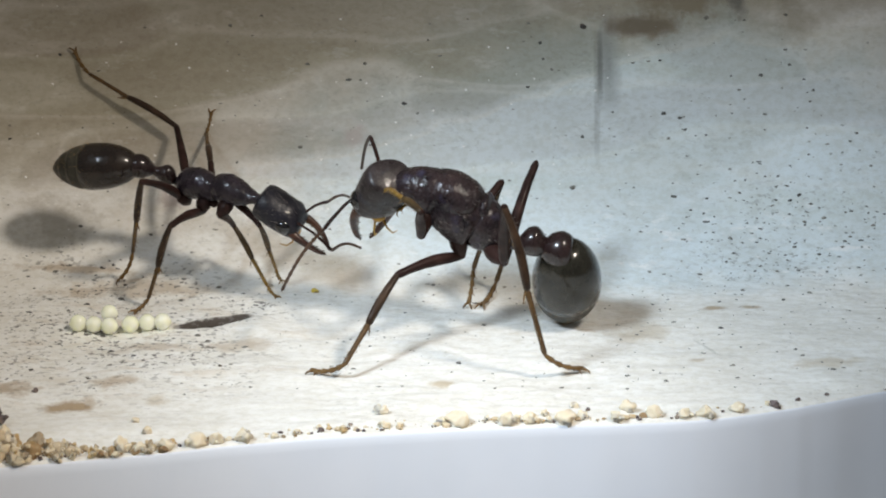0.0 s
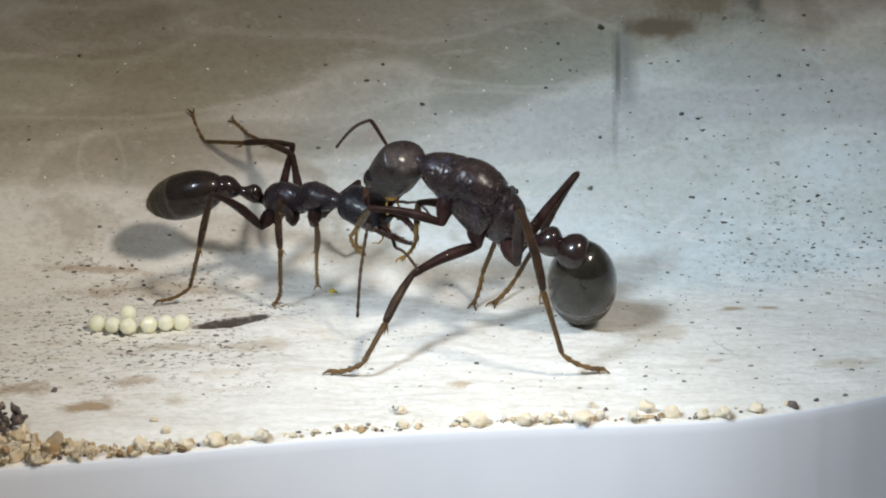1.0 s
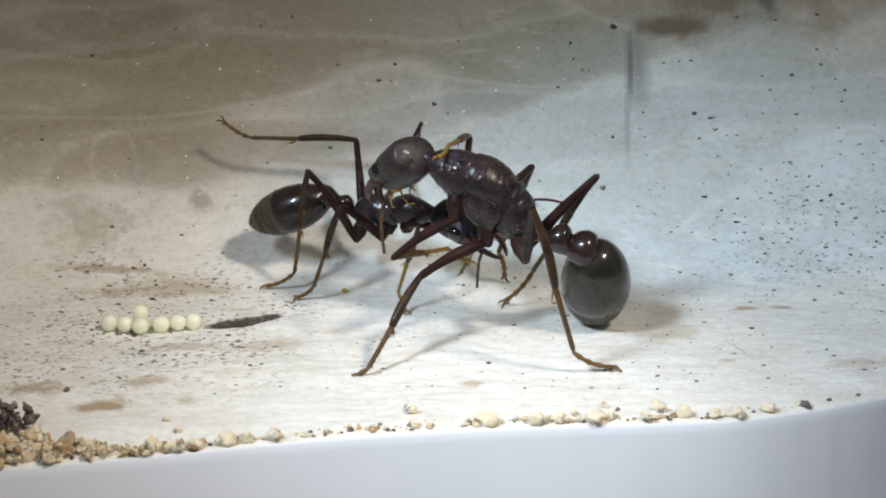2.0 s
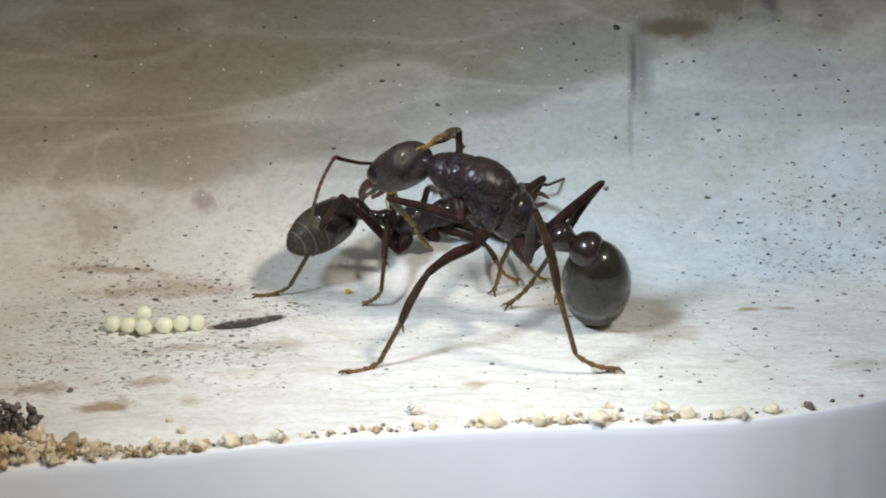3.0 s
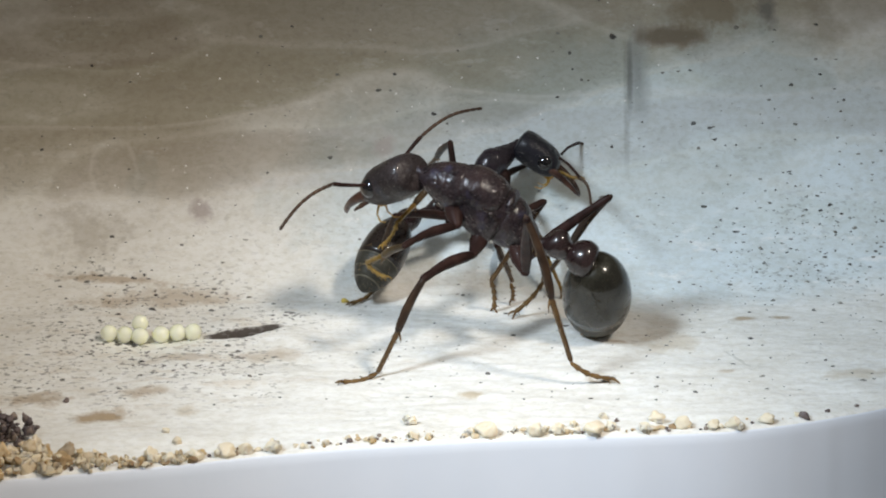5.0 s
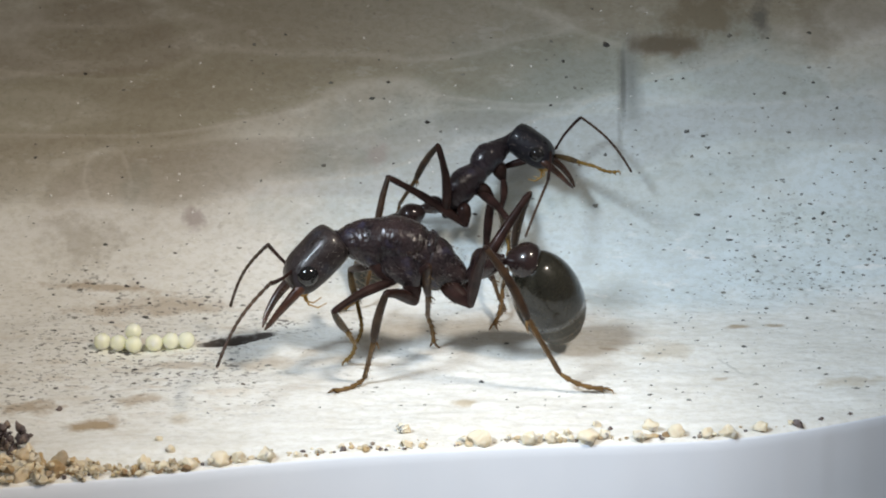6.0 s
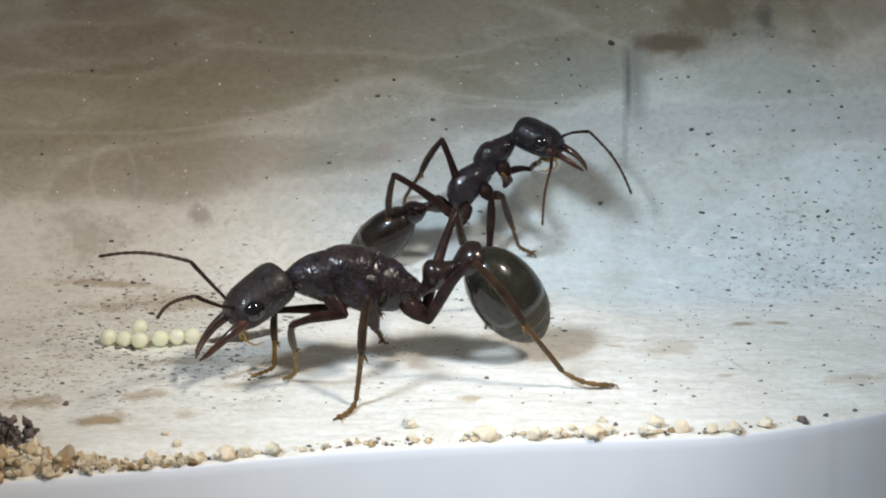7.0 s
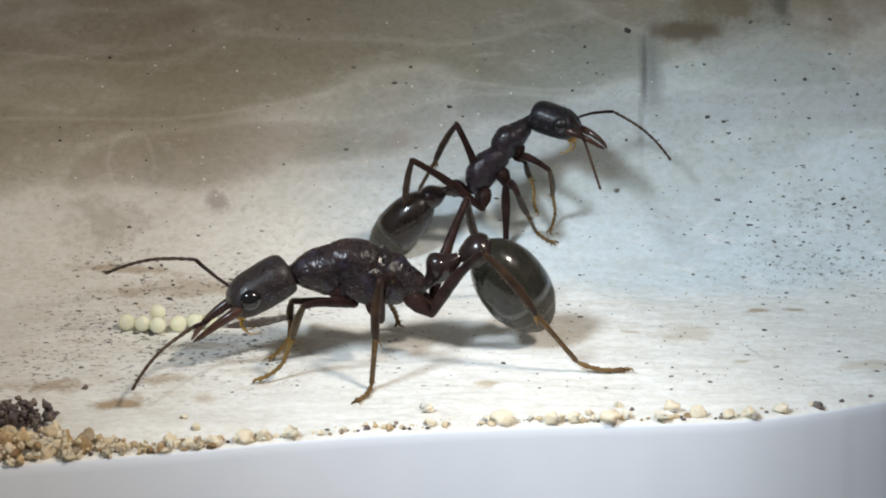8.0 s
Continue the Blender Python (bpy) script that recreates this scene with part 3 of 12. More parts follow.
def big_ant_thing():
    L = dict(LENGTHS_A)
    root = new("ant")
    tagged(root, "large dark brown bull ant with long mandibles on the ledge", "ant", "bull ants")
    moving = {"root": root}
    thorax = part("thorax", armour([(-0.15, 0, -0.1, 0.3, 0.3), (0.35, 0, 0, 0.8, 0.6), (1.2, 0, 0.1, 1.12, 1.2), (2.1, 0, 0.2, 1.26, 1.44), (2.9, 0, 0.4, 1.34, 1.6), (4.2, 0, 0.55, 1.42, 1.7), (5.3, 0, 0.55, 1.4, 1.6),
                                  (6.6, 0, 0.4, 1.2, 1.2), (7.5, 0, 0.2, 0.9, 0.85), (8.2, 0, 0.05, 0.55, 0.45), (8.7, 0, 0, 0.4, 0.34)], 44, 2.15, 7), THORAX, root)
    part("propodeum", armour([(-0.1, 0, -0.15, 0.35, 0.35), (0.2, 0, -0.05, 0.8, 0.65), (0.8, 0, 0.0, 1.12, 1.0), (1.5, 0, 0.12, 1.32, 1.5), (2.1, 0, 0.2, 1.4, 1.66), (2.48, 0, 0.24, 1.34, 1.58), (2.5, 0, 0.1, 0.9, 1.1)], 40, 2.2, 9), THORAX, thorax)
    part("scutum", armour([(2.9, 0, 1.2, 0.6, 0.5), (3.05, 0, 1.12, 1.15, 1.0), (3.6, 0, 1.05, 1.48, 1.28), (4.4, 0, 1.0, 1.58, 1.42), (5.2, 0, 0.95, 1.52, 1.38), (5.9, 0, 0.85, 1.3, 1.18), (6.2, 0, 0.75, 0.8, 0.7)], 44, 2.2, 9), THORAX, thorax)
    part("scutellum", armour([(2.1, 0, 1.25, 0.4, 0.2), (2.2, 0, 1.25, 1.0, 0.5), (2.5, 0, 1.38, 1.16, 0.66), (2.8, 0, 1.44, 1.08, 0.72), (2.96, 0, 1.4, 0.7, 0.45)], 32, 2.4, 8), THORAX, thorax, "raised rough-edged scutellum")
    part("pronotum", armour([(5.2, 0, 0.3, 1.0, 1.1), (5.35, 0, 0.36, 1.45, 1.5), (6.0, 0, 0.38, 1.5, 1.58), (6.8, 0, 0.34, 1.36, 1.34), (7.5, 0, 0.22, 1.12, 1.04), (8.05, 0, 0.08, 0.8, 0.66), (8.3, 0, 0, 0.5, 0.4)], 44, 2.0, 9), THORAX, thorax)
    for side in (1, -1):
        part("side_plate", armour([(2.55, side * 1.0, -0.2, 0.2, 0.5), (2.68, side * 1.08, -0.16, 0.42, 1.05), (3.4, side * 1.12, -0.12, 0.48, 1.22), (4.2, side * 1.12, -0.08, 0.48, 1.12), (5.0, side * 1.06, 0.0, 0.42, 0.95), (5.25, side * 1.0, 0.0, 0.2, 0.5)], 32, 2.3, 8), THORAX, thorax)
        bm = bmesh.new()
        for x, z, r in ((3.35, 0.72, 0.26), (3.8, 0.86, 0.32), (4.3, 0.84, 0.24), (3.0, 0.6, 0.2)):
            ball(bm, (x, side * 1.36, z), (r, 0.22, 0.6 * r), 14, 10)
        part("wing_scar", wrinkle(bm, 6.0, 0.06), WAIST, thorax, "knobbly scar where a wing was shed")
    part("pile", pile(((0.3, 2.4, 0.05, 1.28, 1.4), (3.0, 5.8, 1.1, 1.42, 1.26), (5.3, 7.8, 0.08, 1.3, 1.3), (2.7, 5.1, -0.3, 1.6, 1.1)), 520), PALE_HAIR, thorax, "fine pale grey hairs")
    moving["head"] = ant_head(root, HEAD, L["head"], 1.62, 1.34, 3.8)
    moving["petiole"] = part("petiole", body([(-0.2, 0, -0.1, 0.3, 0.3), (0.4, 0, 0, 0.42, 0.45), (0.9, 0, 0.25, 0.8, 0.85), (1.5, 0, 0.32, 0.9, 0.95), (2.1, 0, 0.1, 0.6, 0.6), (2.5, 0, 0, 0.4, 0.4), (2.7, 0, 0, 0.3, 0.3)]), WAIST, root)
    moving["postpetiole"] = part("postpetiole", body([(-0.1, 0, 0, 0.3, 0.3), (0.15, 0, 0, 0.6, 0.6), (0.6, 0, 0.05, 1.0, 1.0), (1.2, 0, 0.05, 1.2, 1.2), (1.75, 0, 0, 1.05, 1.05), (1.9, 0, 0, 0.7, 0.7)]), WAIST, root)
    moving["gaster"] = ant_gaster(root, L["gaster"], 2.2, GASTER)
    finish_ant(root, moving, L, 1.0)
    return moving


def small_ant_thing():
    L = dict(LENGTHS_B)
    root = new("ant")
    tagged(root, "smaller slender black ant walking on the curved wall foot", "ant", "bull ants")
    moving = {"root": root}
    thorax = part("thorax", scuffed([(-0.1, 0, 0, 0.25, 0.25), (0.25, 0, 0.12, 0.66, 0.72), (1.0, 0, 0.25, 0.92, 1.08), (2.0, 0, 0.27, 0.95, 1.1), (2.9, 0, 0.15, 0.78, 0.88), (3.2, 0, 0.1, 0.68, 0.78)]), THORAX_B, root)
    part("pronotum", scuffed([(3.0, 0, 0.1, 0.5, 0.6), (3.4, 0, 0.25, 0.82, 0.92), (4.4, 0, 0.3, 0.98, 1.02), (5.3, 0, 0.12, 0.8, 0.76), (6.1, 0, 0, 0.48, 0.44), (6.8, 0, 0, 0.3, 0.28)]), THORAX_B, thorax)
    moving["head"] = ant_head(root, HEAD_B, 0.9 * L["head"], 1.3, 1.1, 2.9)
    moving["petiole"] = part("petiole", body([(-0.2, 0, -0.1, 0.2, 0.2), (0.3, 0, 0, 0.26, 0.28), (0.7, 0, 0.15, 0.5, 0.55), (1.2, 0, 0.2, 0.56, 0.62), (1.7, 0, 0.05, 0.36, 0.36), (2.1, 0, 0, 0.28, 0.28), (2.3, 0, 0, 0.2, 0.2)]), WAIST, root)
    moving["postpetiole"] = part("postpetiole", body([(-0.1, 0, 0, 0.25, 0.25), (0.15, 0, 0, 0.45, 0.45), (0.6, 0, 0.03, 0.74, 0.74), (1.1, 0, 0.03, 0.82, 0.82), (1.5, 0, 0, 0.7, 0.7), (1.65, 0, 0, 0.5, 0.5)]), WAIST, root)
    moving["gaster"] = ant_gaster(root, L["gaster"], 1.58, GASTER_B)
    finish_ant(root, moving, L, 0.85)
    return moving


big_ant = big_ant_thing()
small_ant = small_ant_thing()


# ---- small things on the ledge ----
def ground_z(x, y):
    return cove(y) + relief(x, y)


def egg(x, y, lift=0.0):
    r = random.uniform(0.54, 0.57)
    bm = ball(bmesh.new(), (0, 0, 0), (r, r, r * random.uniform(0.98, 1.08)), 24, 16)
    ob = part("egg", bm, EGG)
    ob.matrix_basis = at(x, y, ground_z(x, y) + r * 0.93 + lift, random.uniform(0, 40), random.uniform(0, 40), 0)
    return tagged(ob, "round pearly cream-white ant egg in a small row", "egg", "ant eggs")


for x, y, lift in ((-23.2, 1.3, 0), (-22.2, 1.35, 0), (-21.2, 1.2, 0), (-21.25, 1.75, 0.66), (-19.9, 1.45, 0), (-18.85, 1.6, 0), (-17.9, 1.8, -0.05)):
    egg(x, y, lift)


def shard(bm, centre, size, seed, sub=2, sharp=0.42):
    """A broken, angular crumb with a few flat sides."""
    made = bmesh.ops.create_icosphere(bm, subdivisions=sub, radius=1)["verts"]
    cuts = [(Vector([random.gauss(0, 1) for _ in range(3)]).normalized(), random.uniform(0.45, 0.85)) for _ in range(6)]
    for p in made:
        q = p.co.copy()
        for normal, depth in cuts:
            over = q.dot(normal) - depth
            if over > 0:
                q -= normal * over * 0.9
        q *= 1 + sharp * noise.noise(p.co * 1.7 + Vector((seed * 3.7, 1, 2)))
        p.co = Vector([c + r * v for c, r, v in zip(centre, size, q)])
    return bm


def grain(x, y, size, material, label, category="sand grain", pieces=3):
    bm = shard(bmesh.new(), (0, 0, 0.3 * size), (size * random.uniform(0.6, 0.8), size * 0.6, size * random.uniform(0.5, 0.75)), x, 3, 0.4)
    for i in range(pieces):
        a, r = random.uniform(0, 6.28), random.uniform(0.22, 0.48) * size
        shard(bm, (0.55 * size * math.cos(a), 0.4 * size * math.sin(a), 0.25 * r + random.random() * 0.4 * size), (r * random.uniform(0.7, 1.2), r * 0.8, r * random.uniform(0.6, 1.1)), x + i, 2, 0.4)
    ob = part("sand_grain", bm, material)
    ob.matrix_basis = at(x, y, ground_z(x, y), 0, 0, random.uniform(-35, 35))
    return tagged(ob, label, category, "loose grains")


# larger grains along the lip of the ledge: place and half size
for x, y, size in ((-0.1, -12.1, 0.45), (0.8, -12.2, 0.95), (2.5, -11.8, 0.36), (3.7, -12.1, 0.8), (5.0, -12.0, 0.6), (6.0, -12.0, 0.32), (6.9, -11.9, 0.9), (7.9, -11.6, 0.5), (9.8, -11.8, 0.6),
                   (10.6, -10.5, 0.6), (12.0, -11.2, 0.65), (13.8, -11.4, 0.55), (14.9, -11.3, 0.7), (16.9, -10.6, 0.6), (-17.6, -15.5, 0.75), (-16.6, -15.7, 0.5), (-15.2, -15.3, 0.6), (-13.6, -14.9, 0.8),
                   (-12.5, -14.6, 0.6), (-11.1, -14.3, 0.75), (-9.4, -14.0, 0.36), (-3.5, -11.1, 0.55)):
    grain(x, max(y, brow(x) + 0.3), size, CLEAR_SAND, "pale honey translucent sand grain on the ledge lip")
for x, y, size in ((5.8, -11.2, 0.36), (7.6, -10.2, 0.36), (-17.4, -12.1, 0.3), (-16.5, -13.5, 0.36), (-8.2, -13.6, 0.3), (-3.3, -12.7, 0.5), (-2.4, -12.6, 0.3)):
    grain(x, max(y, brow(x) + 0.3), size, SAND, "small honey-brown sand grain near the ledge lip")
for x, y, size in ((19.1, -10.0, 0.42), (20.6, -9.2, 0.22), (-6.8, -13.3, 0.28), (13.5, -11.2, 0.3), (7.2, -11.9, 0.28), (8.3, -10.6, 0.2), (22.5, -8.3, 0.2)):
    grain(x, max(y, brow(x) + 0.3), size, DARK_SAND, "dark grit grain on the ledge lip")
grain(-24.0, -7.8, 0.28, DARK_SAND, "dark round crumb lying on the plaster", "crumb", 0)
grain(-8.6, 7.8, 0.36, YELLOW, "small yellow crumb lying on the plaster", "crumb", 2)


def heap():
    """Sand heaped along the edge, thick at the left end and thin further on."""
    bm = bmesh.new()
    for i in range(230):
        x = -31.5 + 16.5 * random.random() ** 1.2
        deep = max(0.2, min(1, (-17.0 - x) / 8))
        r = (random.uniform(0.14, 0.42) if i < 120 else random.uniform(0.42, 0.8)) * deep ** 0.6
        y = brow(x) + random.uniform(-0.05, 0.5 + 2.6 * deep)
        shard(bm, (x, y, relief(x, y) + 0.25 * r + random.random() * (0.4 + 0.7 * noise.noise((x * 0.8, 5, 0))) * deep), (r * random.uniform(0.6, 1.2), r * random.uniform(0.6, 1.0), r * random.uniform(0.5, 1.0)), i, 3, 0.5)
    for i in range(260):
        x = -32 + 16.5 * random.random() ** 1.15
        tall = 1.5 * max(0.1, min(1, (-16.5 - x) / 6.5)) * (0.75 + 0.9 * noise.noise((x * 0.9, 2, 0)))
        b = random.uniform(-0.1, 1.2 + 1.4 * max(0, min(1, (-19 - x) / 6)))
        r = random.uniform(0.06, 0.2)
        y = brow(x) + b
        z = relief(x, y) + random.random() * max(0.05, tall * (1 - 0.3 * b))
        shard(bm, (x, y, z), (r * random.uniform(0.6, 1.2), r * random.uniform(0.5, 1), r * random.uniform(0.7, 1.5)), i, 1)
    for i in range(120):
        x = random.uniform(-18, 20)
        b = 0.25 + abs(random.gauss(0.25, 0.32))
        r = random.choice((0.04, 0.05, 0.06, 0.08, 0.12, 0.2, 0.26))
        y = brow(x) + b
        shard(bm, (x, y, relief(x, y) + r * 0.25), (r * random.uniform(0.8, 1.6), r * 0.9, r * 0.7), i, 2 if r > 0.1 else 1)
    return bm


tagged(part("sand", heap(), SAND), "coarse honey-brown sand heaped along the ledge edge", "sand", kind="stuff")


def grit():
    bm = bmesh.new()
    for i in range(75):
        x = random.choice((random.uniform(-30, -17), random.uniform(-29, 22)))
        y = brow(x) + 0.2 + abs(random.gauss(0.2, 0.3))
        r = random.uniform(0.05, 0.17)
        shard(bm, (x, y, relief(x, y) + r * 0.3), (r * random.uniform(0.8, 1.5), r * 0.8, r * random.uniform(0.5, 1.1)), i, 1)
    for i in range(120):
        x, y = -26.6 + random.gauss(0, 0.85), -13.2 + random.gauss(0, 0.55)
        r = random.uniform(0.09, 0.30)
        tall = max(0.1, 1.3 * (1 - ((x + 26.4) / 2.4) ** 2))
        shard(bm, (x, y, relief(x, y) + random.random() * tall + 0.1), (r, r * 0.9, r * random.uniform(0.7, 1.3)), i, 2, 0.7)
    return bm


tagged(part("grit", grit(), DARK_SAND), "purplish black grit among the sand", "grit", kind="stuff")


def specks():
    """Dark specks stuck to the wall and the ledge."""
    bm = bmesh.new()
    for x, y, r in ((-15.1, 21.06, 0.16), (-12.9, 21.35, 0.14), (-2.8, 18.51, 0.19), (-10.1, 17.13, 0.17), (9.9, 21.06, 0.26), (9.1, 15.67, 0.27), (26.2, 18.90, 0.13), (-1.8, 18.21, 0.12), (-14.5, 16.54, 0.14),
                    (-23.3, 10.6, 0.2), (-22.6, 10.9, 0.14), (-25.6, 10.9, 0.16), (-20.4, 9.6, 0.12), (15.6, 18.11, 0.18), (16.7, 18.01, 0.16), (17.1, 17.62, 0.14), (15.9, 17.33, 0.16), (9.8, 17.33, 0.15), (6.9, 20.47, 0.15), (7.1, 19.93, 0.13), (7.7, 19.59, 0.12), (6.0, 19.00, 0.12), (22.5, 19.39, 0.18),
                    (23.6, 16.15, 0.12), (25.0, 15.33, 0.18), (-26.4, 10.07, 0.18), (11.2, -0.00, 0.1), (-17.4, 6.60, 0.17), (-21.4, 6.79, 0.22), (-27.2, 20.08, 0.14), (18.7, 21.26, 0.2)):
        shard(bm, (x, y, ground_z(x, y)), (r * random.uniform(0.8, 1.2), r * 0.6, r * 0.8), x, 2, 0.8)
    for i in range(1250):
        kind = random.random()
        if kind < 0.3:
            x, y = random.gauss(23, 5), random.gauss(13.5, 3)
        elif kind < 0.5:
            x, y = random.gauss(-21, 5), random.gauss(3, 5)
        else:
            x, y = random.uniform(-32, 32), random.uniform(-8, 26)
        if abs(x) > 34 or y < -8.5:
            continue
        r = min(0.17, 0.046 + random.expovariate(30))
        shard(bm, (x, y, ground_z(x, y)), (r * random.uniform(1, 1.8), r * 0.7, r * 0.7), i, 1, 0.8)
    return bm


tagged(part("specks", specks(), SPECK), "tiny dark specks stuck to the plaster", "specks", kind="stuff")


def lime_specks():
    bm = bmesh.new()
    for i in range(130):
        x, y = random.uniform(-30, 14), random.uniform(13.5, 24)
        r = random.choice((0.04, 0.05, 0.06, 0.08, 0.12))
        shard(bm, (x, y, ground_z(x, y)), (r, r * 0.6, r * 0.9), i, 1, 0.6)
    return bm


tagged(part("lime_specks", lime_specks(), LIME), "tiny white lime specks on the wall", "specks", kind="stuff")


# ---- how the ants move ----
def motions():
    walk(big_ant["root"], [
        (0, at(4.24, 0.5, 6.27, -8.86, -27.95, 171.77)),
        (0.2, at(4.2, 0.5, 6.36, -8.91, -28.79, 171.51)),
        (0.5, at(4.12, 0.5, 6.4, -9.03, -30.49, 170.96)),
        (0.7, at(4.18, 0.5, 6.39, -9.22, -32.92, 169.95)),
        (1, at(4.18, 0.5, 6.54, -9.34, -34.38, 169.43)),
        (1.2, at(4.07, 0.5, 6.6, -9.4, -35.03, 169.12)),
        (1.5, at(4.01, 0.5, 6.67, -9.34, -34.34, 169.44)),
        (1.7, at(4.08, 0.5, 6.75, -9.3, -33.96, 169.58)),
        (2.8, at(3.99, 0.5, 6.89, -9.15, -31.98, 170.53)),
        (3, at(3.92, 0.5, 6.82, -9.16, -32.1, 170.47)),
        (3.5, at(3.91, 0.5, 6.93, -9.11, -31.5, 170.66)),
        (4, at(3.97, 0.5, 6.94, -9, -29.91, 171.35)),
        (4.5, at(3.95, 0.5, 7.01, -8.99, -29.87, 171.31)),
        (4.7, at(4.02, 0.5, 7.03, -8.99, -29.83, 171.35)),
        (5.8, at(2.7, -0.5, 7.34, -8.83, -27.02, 173.07)),
        (6, at(-0.01, -1, 5.88, -1.05, -17.04, 178.29)),
        (6.2, at(-0.7, -1.5, 6.01, 6.22, -15.34, 179.37)),
        (6.5, at(-1.97, -1.88, 5.32, 6.04, -7.56, -177.12)),
        (7, at(-3.06, -2.5, 5.24, 6.02, -6.86, -176.1)),
        (7.5, at(-3.5, -2.5, 4.95, 6.04, -7.66, -176.25)),
        (8, at(-3.87, -2.5, 4.73, 6.02, -6.53, -175.64)),
    ])
    walk(big_ant["head"], [
        (0, at(8.52, 0.44, 0.24, -39.48, 60.96, -87.41)),
        (0.2, at(8.56, 0.47, 0.18, -40.16, 59.76, -88.3)),
        (0.5, at(8.56, 0.6, -0.04, -44.31, 61.53, -90.47)),
        (0.7, at(8.79, 0.6, -0.04, -48.28, 62.66, -91.48)),
        (1, at(9.09, 0.62, -0.07, -45.44, 60.11, -86.92)),
        (1.2, at(8.98, 0.62, -0.07, -43.01, 58.52, -83.11)),
        (1.5, at(9.02, 0.6, -0.02, -40.08, 57.81, -79.7)),
        (1.7, at(9.03, 0.59, -0.01, -38.25, 57.67, -77.16)),
        (2.8, at(8.93, 0.6, -0.03, -27.11, 54.02, -61.99)),
        (3, at(8.93, 0.61, -0.05, -27.23, 54.16, -61.98)),
        (3.5, at(8.89, 0.69, -0.19, -26.26, 53.32, -61.39)),
        (4, at(8.9, 0.66, -0.14, -25.94, 53.57, -63.05)),
        (4.5, at(8.7, 0.66, -0.14, -25.48, 53.7, -62.15)),
        (4.7, at(8.76, 0.63, -0.1, -26.33, 53.31, -64.07)),
        (5.25, at(8.38, 0.31, 0.01, -2, 54, -12)),
        (5.8, at(8, -0.01, 0.11, 18, 60, 34)),
        (6, at(8.13, 0, 0, 20.58, 52.59, 34.43)),
        (6.2, at(8.19, 0, 0, 9.32, 54.54, 23.97)),
        (6.5, at(8.2, 0, 0, 6.78, 42.5, 35.54)),
        (7, at(8.36, 0, 0, 4.71, 34.5, 28.47)),
        (7.5, at(8.3, 0, 0, 5.47, 24.5, 32)),
        (8, at(8.3, 0, 0, 2.8, 30.5, 13.97)),
    ])
    walk(big_ant["petiole"], [
        (0, at(0, 0, 0, -10.6, -20.29, -174.21)),
        (0.2, at(0, 0, 0, -10.46, -19.58, -174.72)),
        (0.5, at(0, 0, 0, -11.07, -21.11, -173.74)),
        (0.7, at(0, 0, 0, -11.46, -21.19, -173.5)),
        (1, at(0, 0, 0, -10.63, -17.95, -175.55)),
        (1.2, at(0, 0, 0, -10.28, -16.37, -176.39)),
        (1.5, at(0, 0, 0, -9.56, -14.31, -177.73)),
        (1.7, at(0, 0, 0, -8.8, -11.88, -179.21)),
        (2.8, at(0, 0, 0, -9.39, -14.45, -177.74)),
        (3, at(0, 0, 0, -10.32, -17.79, -175.75)),
        (3.5, at(0, 0, 0, -9.78, -16.05, -176.81)),
        (4, at(0, 0, 0, -8.74, -12.61, -178.91)),
        (4.5, at(0, 0, 0, -8.46, -11.35, -179.55)),
        (4.7, at(0, 0, 0, -8.36, -11.15, -179.77)),
        (5.8, at(0, 0, 0, -12.18, -26.61, -170.34)),
        (6, at(0, 0, 0, -4.56, -38.76, -168.88)),
        (6.2, at(0, 0, 0, 4.83, -41.86, -173.91)),
        (6.5, at(0, 0, 0, 6.09, -45.24, -171.98)),
        (7, at(0, 0, 0, 6.2, -41.96, -173.17)),
        (7.5, at(0, 0, 0, 5.99, -43, -172.58)),
        (8, at(0, 0, 0, 6.23, -43.08, -172.44)),
    ])
    walk(big_ant["postpetiole"], [
        (0, at(-1.75, -0.18, 0.65, -9.89, -19.42, -175.78)),
        (0.2, at(-1.84, -0.17, 0.66, -10.05, -19.78, -175.57)),
        (0.5, at(-1.81, -0.2, 0.7, -10.17, -19.86, -175.6)),
        (0.7, at(-1.76, -0.2, 0.69, -11.22, -22.28, -173.88)),
        (1, at(-1.71, -0.13, 0.56, -11.12, -21.36, -174.4)),
        (1.2, at(-1.72, -0.11, 0.51, -11.63, -22.4, -173.56)),
        (1.5, at(-1.79, -0.07, 0.46, -11.43, -22.24, -173.78)),
        (1.7, at(-1.8, -0.02, 0.38, -12.05, -24.32, -172.44)),
        (2.8, at(-1.72, -0.07, 0.44, -9.12, -15.89, -178.11)),
        (3, at(-1.83, -0.14, 0.59, -8.67, -14.14, -179.08)),
        (3.5, at(-1.93, -0.11, 0.56, -8.41, -13.22, -179.58)),
        (4, at(-1.84, -0.03, 0.41, -7.81, -11.37, 179.21)),
        (4.5, at(-1.83, -0.01, 0.37, -7.92, -11.64, 179.43)),
        (4.7, at(-1.91, -0.01, 0.38, -7.15, -8.81, 177.73)),
        (5.8, at(-1.83, -0.31, 0.93, -7.88, -12.35, 179.47)),
        (6, at(-2.16, -0.43, 1.77, 0.32, -6.01, 175.52)),
        (6.2, at(-1.95, -0.21, 1.76, 7.62, -4.21, 174.26)),
        (6.5, at(-2.08, -0.29, 2.12, 6.78, -1.88, 173.94)),
        (7, at(-1.9, -0.23, 1.72, 6.34, -18.75, 178.13)),
        (7.5, at(-1.94, -0.25, 1.83, 6.29, -23.02, 179.35)),
        (8, at(-2.01, -0.27, 1.9, 6.37, -14.48, 177.09)),
    ])
